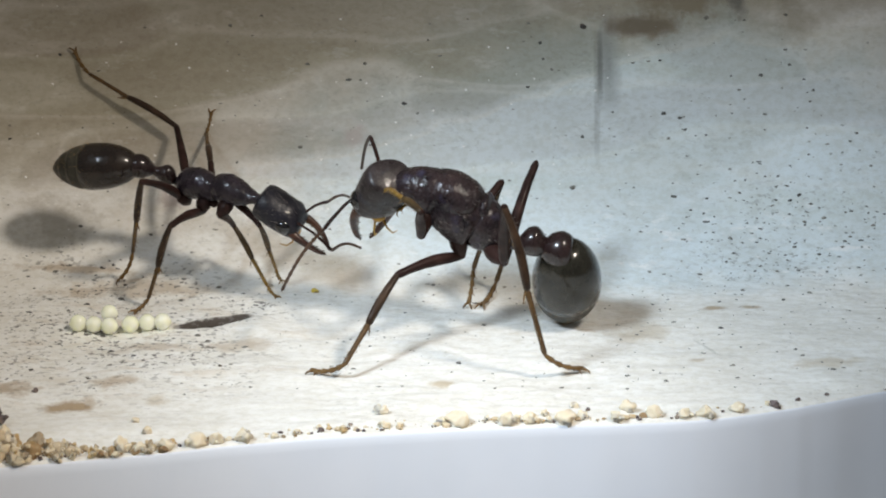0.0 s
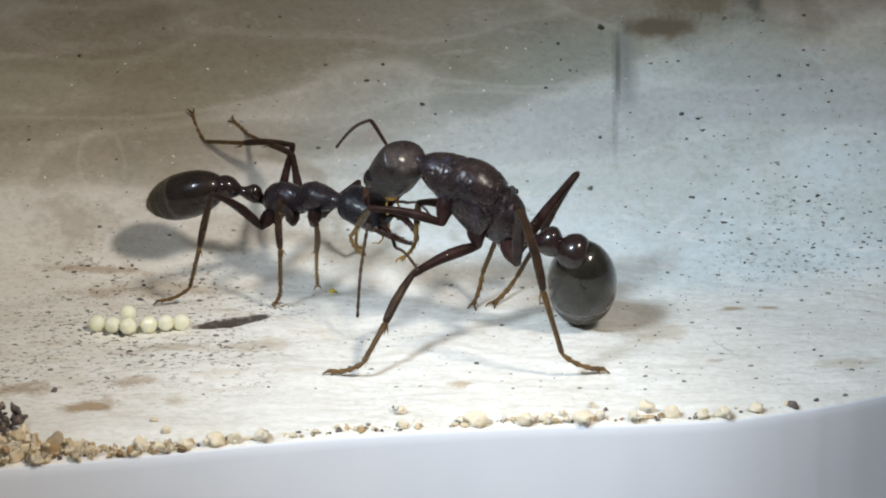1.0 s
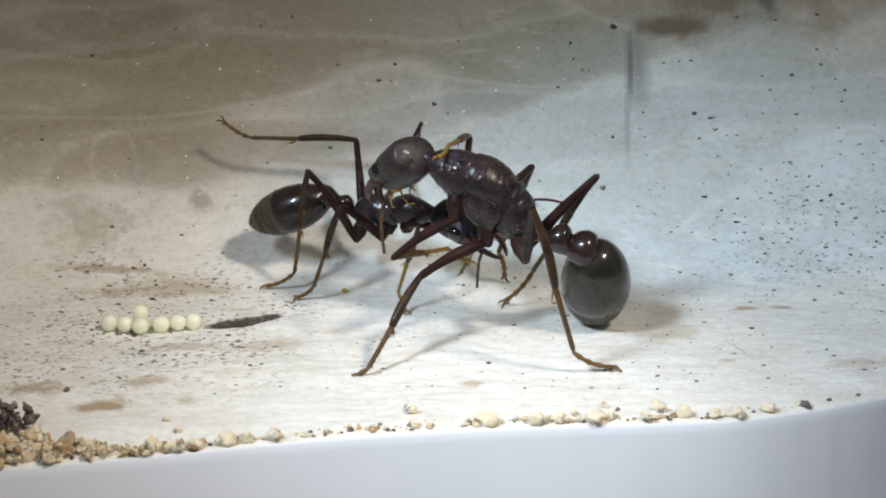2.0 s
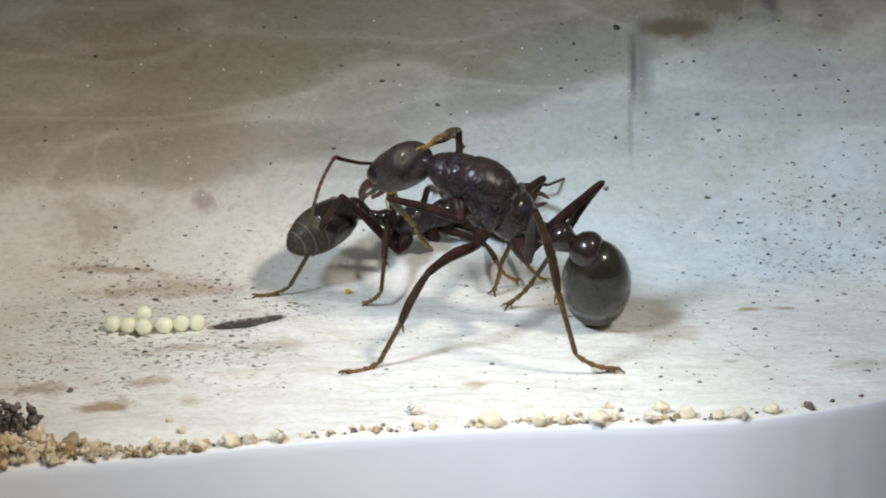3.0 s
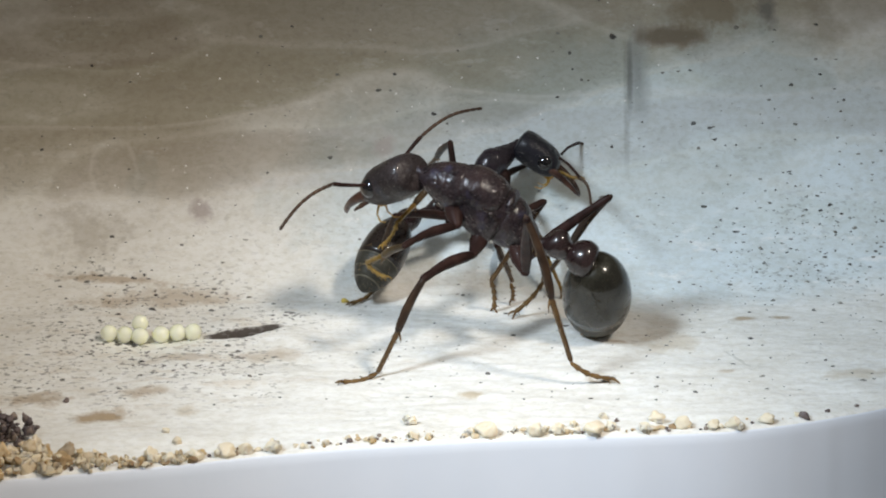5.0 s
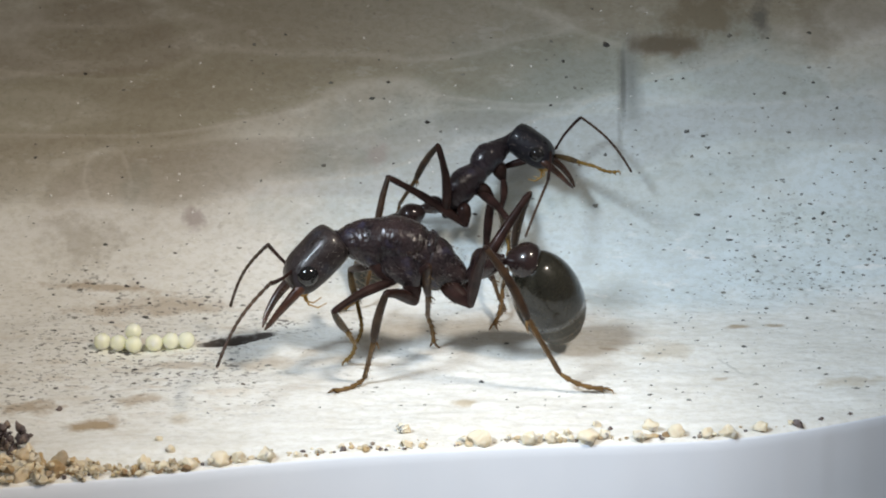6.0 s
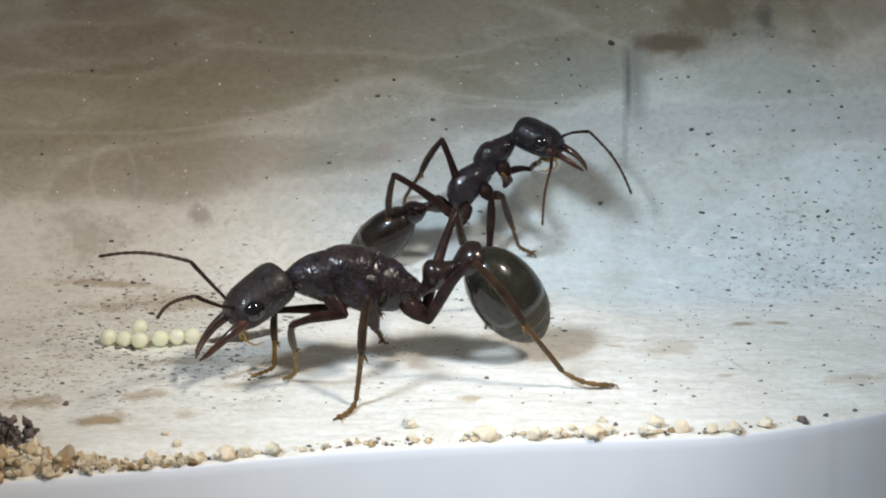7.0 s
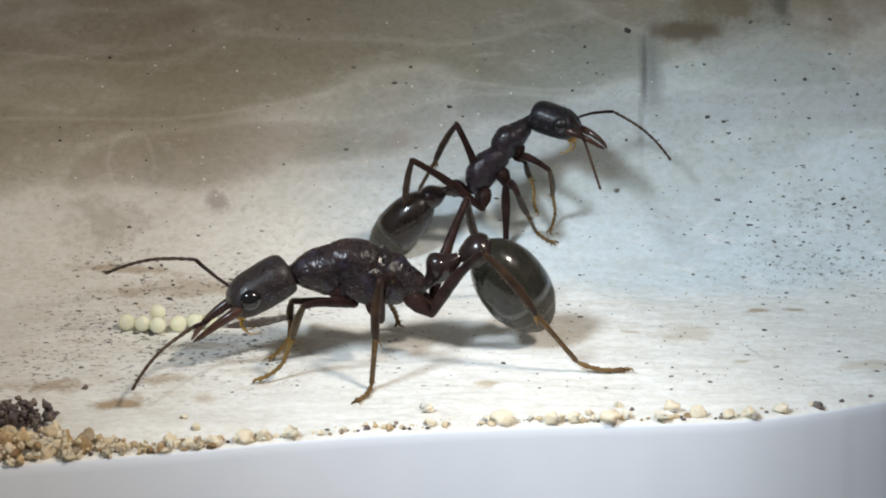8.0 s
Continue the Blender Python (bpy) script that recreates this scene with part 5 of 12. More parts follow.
    walk(big_ant["nf.tarsus"], [
        (0, at(8.2, 1.49, -0.01, -11.68, 38.35, -40.2)),
        (0.2, at(7.98, 1.09, -0.38, -6.89, 29.6, -32.42)),
        (0.35, at(7.73, 0.57, -1.82, -24.24, 16.95, -70.21)),
        (0.5, at(6.98, 0.46, -3.39, -30.24, -2.46, -101.82)),
        (0.7, at(7.74, -0.29, -3.97, -29.92, 6.44, -113.99)),
        (0.8, at(8.21, 0, -5.05, -31.16, 17.22, -121.55)),
        (0.9, at(8.65, 0.55, -5.99, -34.07, 27.74, -129.98)),
        (1, at(9.05, 1.29, -6.71, -39.24, 37.68, -140.09)),
        (1.2, at(6.03, 0.43, -6.54, -38.01, 13.27, -132.58)),
        (1.3, at(4.87, 0.62, -5.8, -36.96, 12.99, -128.76)),
        (1.4, at(3.91, 0.96, -4.91, -35.93, 12.64, -124.95)),
        (1.5, at(3.17, 1.44, -3.94, -34.93, 12.23, -121.15)),
        (1.6, at(3.09, 1.26, -3.74, -33.84, 1.79, -150.48)),
        (1.7, at(3.01, 1.08, -3.53, -27.74, -6.76, 179.79)),
        (1.883, at(3.61, 1.15, -3.74, -29.68, 0.57, -171.28)),
        (2.067, at(4.27, 1.19, -3.89, -30.47, 8.1, -162.52)),
        (2.25, at(4.96, 1.21, -3.98, -30.08, 15.67, -153.62)),
        (2.433, at(5.64, 1.2, -3.99, -28.4, 23.08, -144.25)),
        (2.617, at(6.28, 1.18, -3.94, -25.26, 30.12, -134.01)),
        (2.8, at(6.86, 1.13, -3.83, -20.36, 36.5, -122.5)),
        (2.9, at(6.88, 0.49, -4.19, -30.49, 37.12, -142.42)),
        (3, at(6.73, -0.22, -4.49, -40.19, 34.97, -161.97)),
        (3.125, at(7.32, -0.29, -4.87, -33.33, 44.68, -149.68)),
        (3.25, at(7.96, -0.29, -5.17, -21.93, 52.79, -133.19)),
        (3.375, at(8.64, -0.24, -5.38, -4.69, 57.98, -111.07)),
        (3.5, at(9.32, -0.12, -5.5, 16.39, 58.72, -85.19)),
        (3.667, at(9.37, 0.55, -4.96, 16.66, 58.29, -84.87)),
        (3.833, at(9.29, 1.19, -4.41, 16.92, 57.86, -84.57)),
        (4, at(9.09, 1.78, -3.86, 17.18, 57.42, -84.26)),
        (4.167, at(8.7, 2.37, -3.36, 0.06, 51.5, -102.81)),
        (4.333, at(8.15, 2.84, -2.89, -11.67, 43.11, -116.02)),
        (4.5, at(7.47, 3.14, -2.47, -19.49, 33.33, -125.45)),
        (4.6, at(7.78, 3.09, -2.22, -33.77, 17.47, -155.46)),
        (4.7, at(8.08, 3.06, -1.96, -38.08, -2.49, -179.83)),
        (4.81, at(8.26, 3.44, -3.28, -26.75, -9.52, 167.79)),
        (4.92, at(8.35, 3.72, -4.55, -13.92, -13.81, 153.99)),
        (5.03, at(8.33, 3.88, -5.75, -0.26, -14.87, 139.39)),
        (5.14, at(8.21, 3.92, -6.83, 13.2, -12.57, 124.99)),
        (5.25, at(7.97, 3.84, -7.75, 25.52, -7.2, 111.67)),
        (5.36, at(7.64, 3.65, -8.5, 36.22, 0.69, 99.87)),
        (5.47, at(7.21, 3.36, -9.05, 45.23, 10.48, 89.56)),
        (5.58, at(6.69, 2.97, -9.38, 52.72, 21.64, 80.45)),
        (5.69, at(6.09, 2.52, -9.48, 58.85, 33.77, 72.12)),
        (5.8, at(5.43, 2, -9.36, 63.61, 46.54, 64.01)),
        (5.9, at(5.62, 1.69, -8.77, 27.38, 73.66, 21.64)),
        (6, at(5.26, 1.28, -5.92, -63.1, 62.82, -74.72)),
        (6.1, at(6.52, 1.44, -6.78, -14.02, 69.53, -24.57)),
        (6.2, at(7.92, 1.76, -7.09, 27.65, 59.1, 18.17)),
        (6.35, at(7.64, 1.78, -6.36, 16.66, 47.94, 5.41)),
        (6.5, at(7.26, 1.77, -5.47, 10.71, 35.83, -2.46)),
        (6.625, at(7.22, 1.81, -5.34, 2.2, 40.07, -18.42)),
        (6.75, at(7.18, 1.86, -5.2, -7.94, 42.2, -35.82)),
        (6.875, at(7.13, 1.9, -5.06, -18.62, 41.9, -53.7)),
        (7, at(7.09, 1.95, -4.91, -28.45, 39.24, -70.83)),
        (7.1, at(7.35, 2.13, -5.15, -17.79, 42.38, -55.91)),
        (7.2, at(7.62, 2.35, -5.34, -6.05, 43.25, -39.97)),
        (7.3, at(7.9, 2.59, -5.47, 5.5, 41.73, -24.21)),
        (7.4, at(8.18, 2.85, -5.53, 15.71, 38.04, -9.71)),
        (7.5, at(8.46, 3.13, -5.53, 23.97, 32.61, 3.02)),
        (8, at(8.22, 2.81, -4.92, 28.55, 36.93, 11.5)),
    ])
    walk(big_ant["nm.coxa"], [
        (0, at(3.2, 0.85, -0.9, -51.68, 53.77, -172.35)),
        (0.1, at(3.2, 0.85, -0.9, -98.07, 57.17, 128.66)),
        (0.2, at(3.2, 0.85, -0.9, -126.39, 38.85, 87.06)),
        (0.5, at(3.2, 0.85, -0.9, -120.2, 48.05, 95.46)),
        (0.7, at(3.2, 0.85, -0.9, -122.39, 43.41, 92.26)),
        (0.85, at(3.2, 0.85, -0.9, -82.29, 61.01, 134.16)),
        (1, at(3.2, 0.85, -0.9, -28.53, 52.9, -170.33)),
        (1.2, at(3.2, 0.85, -0.9, -29.09, 45.37, -170.78)),
        (1.5, at(3.2, 0.85, -0.9, -27.88, 52.72, -168.87)),
        (1.7, at(3.2, 0.85, -0.9, -31.06, 46.69, -172.8)),
        (2.8, at(3.2, 0.85, -0.9, -90.45, 52.37, 102.21)),
        (3, at(3.2, 0.85, -0.9, -86.74, 54.85, 106.73)),
        (3.5, at(3.2, 0.85, -0.9, -84.99, 56.31, 108.84)),
        (4, at(3.2, 0.85, -0.9, -87.46, 55.91, 105.86)),
        (4.5, at(3.2, 0.85, -0.9, -77.64, 61.13, 117.04)),
        (4.7, at(3.2, 0.85, -0.9, -87.65, 56.92, 105.1)),
        (5.8, at(3.2, 0.85, -0.9, -44.4, 65, 151.15)),
        (6, at(3.2, 0.85, -0.9, -15.39, 64.04, -177.66)),
        (6.2, at(3.2, 0.85, -0.9, -24.55, 64.93, 172.11)),
        (6.5, at(3.2, 0.85, -0.9, -2.01, 65.05, -163.3)),
        (7, at(3.2, 0.85, -0.9, -46.31, 62.14, 146.52)),
        (7.5, at(3.2, 0.85, -0.9, -46.07, 61.81, 146.79)),
        (8, at(3.2, 0.85, -0.9, -54.84, 55.25, 136.54)),
    ])
    walk(big_ant["nm.femur"], [
        (0, at(2.3, 0.73, -2.15, 26.51, 16.02, 49.8)),
        (0.1, at(2.78, 1.39, -2.01, 28.55, 10.55, 57.75)),
        (0.2, at(3.26, 2.05, -1.87, 29.79, 4.86, 65.41)),
        (0.5, at(3.1, 1.88, -2.05, 29.9, 5.01, 66.78)),
        (0.7, at(3.16, 1.97, -1.96, 30.18, 7.46, 69.73)),
        (0.8, at(2.86, 1.54, -2.02, 30.11, 14.22, 65.64)),
        (0.9, at(2.57, 1.12, -2.07, 29.52, 20.94, 61.39)),
        (1, at(2.28, 0.69, -2.13, 28.33, 27.61, 56.83)),
        (1.2, at(2.13, 0.68, -2, 25.34, 39.95, 50.07)),
        (1.5, at(2.28, 0.67, -2.13, 30.86, 27.26, 58.45)),
        (1.7, at(2.15, 0.72, -2.02, 26.79, 41.51, 49.48)),
        (1.975, at(2.36, 0.98, -2.05, 32.03, 33.92, 56.05)),
        (2.25, at(2.58, 1.24, -2.07, 35.89, 25.95, 61.33)),
        (2.525, at(2.79, 1.51, -2.1, 38.75, 17.72, 65.75)),
        (2.8, at(3, 1.77, -2.12, 40.86, 9.32, 69.61)),
        (3, at(2.94, 1.7, -2.16, 40.83, 8.18, 69.35)),
        (3.5, at(2.92, 1.66, -2.18, 40.76, 8.74, 68.86)),
        (4, at(2.96, 1.68, -2.18, 40.39, 8.04, 66.5)),
        (4.5, at(2.86, 1.51, -2.25, 40.13, 9.46, 64.79)),
        (4.7, at(2.98, 1.66, -2.19, 40.11, 9.76, 64.68)),
        (5.8, at(2.63, 1.16, -2.3, 40.67, 1.14, 67.19)),
        (5.9, at(2.58, 0.99, -2.29, 41.73, -9.55, 65.71)),
        (6, at(2.52, 0.82, -2.29, 43.13, -20.21, 63.96)),
        (6.2, at(2.55, 0.94, -2.3, 42.89, -17.42, 64.78)),
        (6.5, at(2.58, 0.66, -2.3, 41.85, -33.82, 69.82)),
        (6.75, at(2.59, 0.96, -2.28, 39.56, -35.84, 73.76)),
        (7, at(2.6, 1.25, -2.26, 37.04, -37.72, 77.9)),
        (7.1, at(2.6, 1.25, -2.26, 36.67, -38.07, 78.5)),
        (7.2, at(2.59, 1.25, -2.26, 36.3, -38.42, 79.1)),
        (7.3, at(2.59, 1.25, -2.26, 35.92, -38.77, 79.71)),
        (7.4, at(2.59, 1.25, -2.26, 35.53, -39.11, 80.33)),
        (7.5, at(2.59, 1.25, -2.26, 35.14, -39.45, 80.95)),
        (7.6, at(2.58, 1.29, -2.24, 35.01, -40.58, 81.18)),
        (7.7, at(2.58, 1.33, -2.22, 34.89, -41.72, 81.42)),
        (7.8, at(2.57, 1.37, -2.21, 34.75, -42.85, 81.67)),
        (7.9, at(2.57, 1.41, -2.19, 34.6, -43.98, 81.93)),
        (8, at(2.56, 1.46, -2.17, 34.44, -45.11, 82.19)),
    ])
    walk(big_ant["nm.tibia"], [
        (0, at(5.27, 4.25, -3.47, 37.35, 37.63, 87.31)),
        (0.1, at(5.3, 5.38, -2.89, 41.68, 59.69, 87.13)),
        (0.2, at(5.25, 6.4, -2.28, 56.23, 81.56, 97.62)),
        (0.5, at(4.99, 6.27, -2.47, 56.66, 78.6, 98.03)),
        (0.7, at(4.8, 6.43, -2.58, 69.81, 78.53, 111.47)),
        (0.8, at(4.78, 5.78, -3.2, 64.61, 63.3, 102.8)),
        (0.9, at(4.72, 5.05, -3.79, 64.53, 47.99, 99.02)),
        (1, at(4.61, 4.25, -4.36, 65.65, 32.7, 96.04)),
        (1.2, at(4.49, 3.5, -5.08, 66.19, 26.48, 96.94)),
        (1.5, at(4.51, 4.31, -4.33, 66.39, 33.2, 97.05)),
        (1.7, at(4.48, 3.45, -5.2, 65.81, 25.77, 95.39)),
        (1.975, at(4.59, 4.28, -4.73, 68.28, 38.78, 95.61)),
        (2.25, at(4.65, 5.03, -4.17, 71.48, 51.78, 96.78)),
        (2.525, at(4.67, 5.68, -3.56, 76.72, 64.68, 100.15)),
        (2.8, at(4.65, 6.21, -2.9, 90.33, 77.17, 111.97)),
        (3, at(4.62, 6.15, -2.84, 87.73, 75.04, 109.28)),
        (3.5, at(4.63, 6.09, -2.91, 85.43, 75.13, 106.9)),
        (4, at(4.86, 6.04, -2.85, 82.33, 75.25, 103.69)),
        (4.5, at(4.88, 5.8, -3.04, 78.5, 73.4, 99.7)),
        (4.7, at(5, 5.94, -3.01, 83.71, 73.91, 105.13)),
        (5.8, at(4.49, 5.59, -2.39, 101.73, 82.11, 123.25)),
        (5.9, at(4.52, 5.31, -1.5, -157.58, 85.02, -136.24)),
        (6, at(4.5, 4.87, -0.63, -123.22, 76.21, -102.04)),
        (6.2, at(4.5, 5.08, -0.86, -124.09, 62.72, -103.78)),
        (6.5, at(3.95, 4.41, 0.37, -115.84, 62.24, -94.39)),
        (6.75, at(3.68, 4.69, 0.53, -113.56, 74.03, -93.02)),
        (7, at(3.39, 4.96, 0.67, -101.29, 85.72, -81.64)),
        (7.1, at(3.35, 4.95, 0.7, 62.92, 86.1, 81.69)),
        (7.2, at(3.31, 4.94, 0.72, 69.1, 78.03, 87)),
        (7.3, at(3.26, 4.93, 0.74, 70.66, 69.93, 87.68)),
        (7.4, at(3.22, 4.92, 0.77, 71.6, 61.83, 87.7)),
        (7.5, at(3.17, 4.91, 0.79, 72.34, 53.74, 87.5)),
        (7.6, at(3.14, 4.89, 0.88, 73.09, 61.82, 87.41)),
        (7.7, at(3.11, 4.87, 0.97, 74.09, 69.9, 87.59)),
        (7.8, at(3.08, 4.86, 1.06, 75.86, 77.97, 88.56)),
        (7.9, at(3.05, 4.83, 1.15, 83.14, 86.02, 95.06)),
        (8, at(3.02, 4.81, 1.23, -116.41, 85.78, -105.27)),
    ])
    walk(big_ant["nm.tarsus"], [
        (0, at(5.52, 9.47, -7.5, 1.75, 50.05, -12.83)),
        (0.1, at(5.46, 8.71, -8.58, 28.03, 38.47, 20.85)),
        (0.2, at(5.12, 7.36, -8.8, 41.02, 19.65, 42.34)),
        (0.5, at(4.8, 7.56, -8.94, 42.49, 18.28, 47.08)),
        (0.7, at(4.32, 7.66, -9.05, 43.74, 18.62, 51.25)),
        (0.8, at(4.13, 8.68, -9.09, 40.51, 32.69, 39.95)),
        (0.9, at(4.03, 9.42, -8.69, 32.75, 45.75, 25.13)),
        (1, at(4.02, 9.78, -7.92, 17.1, 56.29, 3)),
        (1.2, at(3.78, 9.36, -8.02, 27.05, 55.11, 15.14)),
        (1.5, at(3.84, 9.79, -7.94, 16.68, 56.29, 2.71)),
        (1.7, at(3.93, 9.37, -8.07, 28.56, 54.57, 17.25)),
        (1.975, at(4.08, 9.41, -8.86, 38.89, 46.77, 29.45)),
        (2.25, at(4.16, 9.09, -9.36, 45.68, 37.91, 38.21)),
        (2.525, at(4.17, 8.46, -9.52, 50.2, 28.47, 44.88)),
        (2.8, at(4.1, 7.57, -9.34, 53.22, 18.69, 50.27)),
        (3, at(4.06, 7.75, -9.22, 52.76, 19.26, 48.87)),
        (3.5, at(4.14, 7.71, -9.29, 52.8, 18.93, 48.97)),
        (4, at(4.46, 7.67, -9.23, 52.15, 18.41, 47)),
        (4.5, at(4.56, 7.66, -9.37, 52.77, 17.04, 49.08)),
        (4.7, at(4.53, 7.71, -9.35, 51.72, 19.03, 45.81)),
        (5.8, at(3.99, 6.35, -8.93, 50.59, 23.01, 42.64)),
        (5.9, at(4.11, 4.91, -8.07, 51.01, 19.47, 43.54)),
        (6, at(4.17, 3.33, -7.04, 51.36, 15.92, 44.41)),
        (6.2, at(3.78, 2.15, -6.73, 47.76, 31.53, 34.35)),
        (6.5, at(3.72, 1.34, -5.47, 50.14, 19.34, 38.66)),
        (6.75, at(3.58, 2.88, -5.82, 52.64, 16.1, 50.84)),
        (7, at(3.47, 4.47, -5.91, 54.34, 12.44, 62.69)),
        (7.1, at(3.42, 5.4, -5.89, 48.98, 30.3, 47.81)),
        (7.2, at(3.38, 6.31, -5.74, 35.97, 45.81, 26.79)),
        (7.3, at(3.35, 7.19, -5.46, 10.52, 55.13, -5.93)),
        (7.4, at(3.34, 8.03, -5.05, -21.15, 53.04, -44.71)),
        (7.5, at(3.34, 8.81, -4.53, -42.05, 40.99, -73.06)),
        (7.6, at(3.28, 8.01, -4.94, -20.62, 53.64, -43.85)),
        (7.7, at(3.21, 7.14, -5.23, 12.56, 55.63, -3.24)),
        (7.8, at(3.12, 6.23, -5.4, 38.39, 45.48, 30.21)),
        (7.9, at(3.01, 5.29, -5.44, 50.92, 29.1, 51.19)),
        (8, at(2.89, 4.34, -5.35, 55.66, 10.5, 66.11)),
    ])
    walk(big_ant["nh.coxa"], [
        (0, at(0.9, 0.75, -0.7, 19.25, -16.52, 121.57)),
        (0.2, at(0.9, 0.75, -0.7, 18.52, -12.97, 124.25)),
        (0.5, at(0.9, 0.75, -0.7, 18.41, -14.75, 124.76)),
        (0.7, at(0.9, 0.75, -0.7, 18.35, -11.31, 125.12)),
        (1, at(0.9, 0.75, -0.7, 18.35, -4.97, 125.69)),
        (1.2, at(0.9, 0.75, -0.7, 17.89, -0.39, 131.19)),
        (1.5, at(0.9, 0.75, -0.7, 17.96, -6.31, 123.31)),
        (1.7, at(0.9, 0.75, -0.7, 17.89, 1.81, 125.61)),
        (2.8, at(0.9, 0.75, -0.7, 17.91, 3.27, 126.14)),
        (3, at(0.9, 0.75, -0.7, 17.94, -0.35, 126.01)),
        (3.5, at(0.9, 0.75, -0.7, 17.96, -2.82, 125.19)),
        (4, at(0.9, 0.75, -0.7, 18.02, 3.88, 126.46)),
        (4.5, at(0.9, 0.75, -0.7, 18.08, 2.11, 127.21)),
        (4.7, at(0.9, 0.75, -0.7, 18.21, 8.81, 127.61)),
        (5.8, at(0.9, 0.75, -0.7, 21.14, 18.17, 166.17)),
        (6, at(0.9, 0.75, -0.7, 19.45, 15.67, 160.85)),
        (6.2, at(0.9, 0.75, -0.7, 22.53, 16.02, 173.87)),
        (6.5, at(0.9, 0.75, -0.7, 23.99, 18.72, 179.24)),
        (7, at(0.9, 0.75, -0.7, 24.84, 31.12, -179.8)),
        (7.5, at(0.9, 0.75, -0.7, 23.84, 26.29, 178.09)),
        (8, at(0.9, 0.75, -0.7, 28.1, 34.26, -172.84)),
    ])
    walk(big_ant["nh.femur"], [
        (0, at(-0.01, 2.22, -0.19, 44.76, -50.98, 64.02)),
        (0.2, at(-0.09, 2.2, -0.3, 46.19, -50.39, 62.16)),
        (0.5, at(-0.09, 2.18, -0.24, 45.49, -49.94, 63.07)),
        (0.7, at(-0.12, 2.2, -0.35, 47.24, -49.97, 60.78)),
        (1, at(-0.15, 2.21, -0.54, 47.95, -49.85, 59.85)),
        (1.2, at(-0.29, 2.11, -0.69, 49.45, -52.03, 57.94)),
        (1.5, at(-0.08, 2.25, -0.5, 42.67, -50.4, 66.49)),
        (1.7, at(-0.15, 2.22, -0.76, 44.72, -51.28, 63.83)),
        (2.8, at(-0.16, 2.2, -0.8, 41.74, -51.22, 67.61)),
        (3, at(-0.16, 2.21, -0.69, 42.02, -50.85, 67.26)),
        (3.5, at(-0.14, 2.22, -0.61, 39.82, -49.71, 70.11)),
        (4, at(-0.17, 2.2, -0.82, 42.37, -51.03, 66.77)),
        (4.5, at(-0.19, 2.19, -0.77, 41.39, -49.71, 68.06)),
        (4.7, at(-0.19, 2.16, -0.98, 43.97, -50, 64.65)),
        (5.8, at(-0.76, 1.16, -1.26, 40.87, -50.36, 68.65)),
        (6, at(-0.74, 1.32, -1.19, 29.44, -50.3, 83.02)),
        (6.2, at(-0.82, 0.94, -1.2, 23.54, -40.49, 91.16)),
        (6.5, at(-0.81, 0.77, -1.28, 19.79, -43.38, 96.85)),
        (7, at(-0.64, 0.74, -1.63, 9.94, -46.01, 110.8)),
        (7.5, at(-0.72, 0.8, -1.5, 9.23, -45.57, 111.8)),
        (8, at(-0.58, 0.56, -1.72, 5.31, -46.91, 117.26)),
    ])
    walk(big_ant["nh.tibia"], [
        (0, at(1.93, 6.18, 5.25, -19.29, 46.79, 174.05)),
        (0.2, at(1.99, 6.15, 5.1, -15.15, 46.71, 179.68)),
        (0.5, at(1.95, 6.2, 5.12, -16.59, 44.29, 177.71)),
        (0.7, at(2.08, 6.13, 5.01, -13.86, 42.53, -178.4)),
        (1, at(2.12, 6.11, 4.81, -16.86, 39.61, 177.14)),
        (1.2, at(2, 5.76, 4.83, -15.45, 40.44, 179.34)),
        (1.5, at(1.7, 6.34, 4.89, -14.83, 42.13, -179.7)),
        (1.7, at(1.78, 6.15, 4.7, -13.74, 42.05, -178.08)),
        (2.8, at(1.51, 6.26, 4.65, -16, 44.04, 178.56)),
        (3, at(1.55, 6.28, 4.74, -15.16, 43.72, 179.76)),
        (3.5, at(1.4, 6.48, 4.73, -14.16, 44.59, -178.79)),
        (4, at(1.57, 6.24, 4.62, -16.84, 44.8, 177.37)),
        (4.5, at(1.5, 6.38, 4.57, -16.43, 45, 177.95)),
        (4.7, at(1.74, 6.23, 4.39, -16.64, 43.88, 177.65)),
        (5.8, at(0.86, 5.32, 4.13, -15.6, 45.17, 179.16)),
        (6, at(-0.2, 5.76, 4.2, -6.87, 44.8, -168.73)),
        (6.2, at(-0.93, 6.26, 3.35, -0.67, 44.62, -159.98)),
        (6.5, at(-1.41, 5.82, 3.53, -7.52, 46.75, -169.74)),
        (7, at(-2.37, 5.29, 3.4, -2.04, 45.32, -162.25)),
        (7.5, at(-2.54, 5.35, 3.5, -5.2, 44.67, -166.69)),
        (8, at(-2.77, 4.81, 3.4, -4.48, 44.19, -165.67)),
    ])
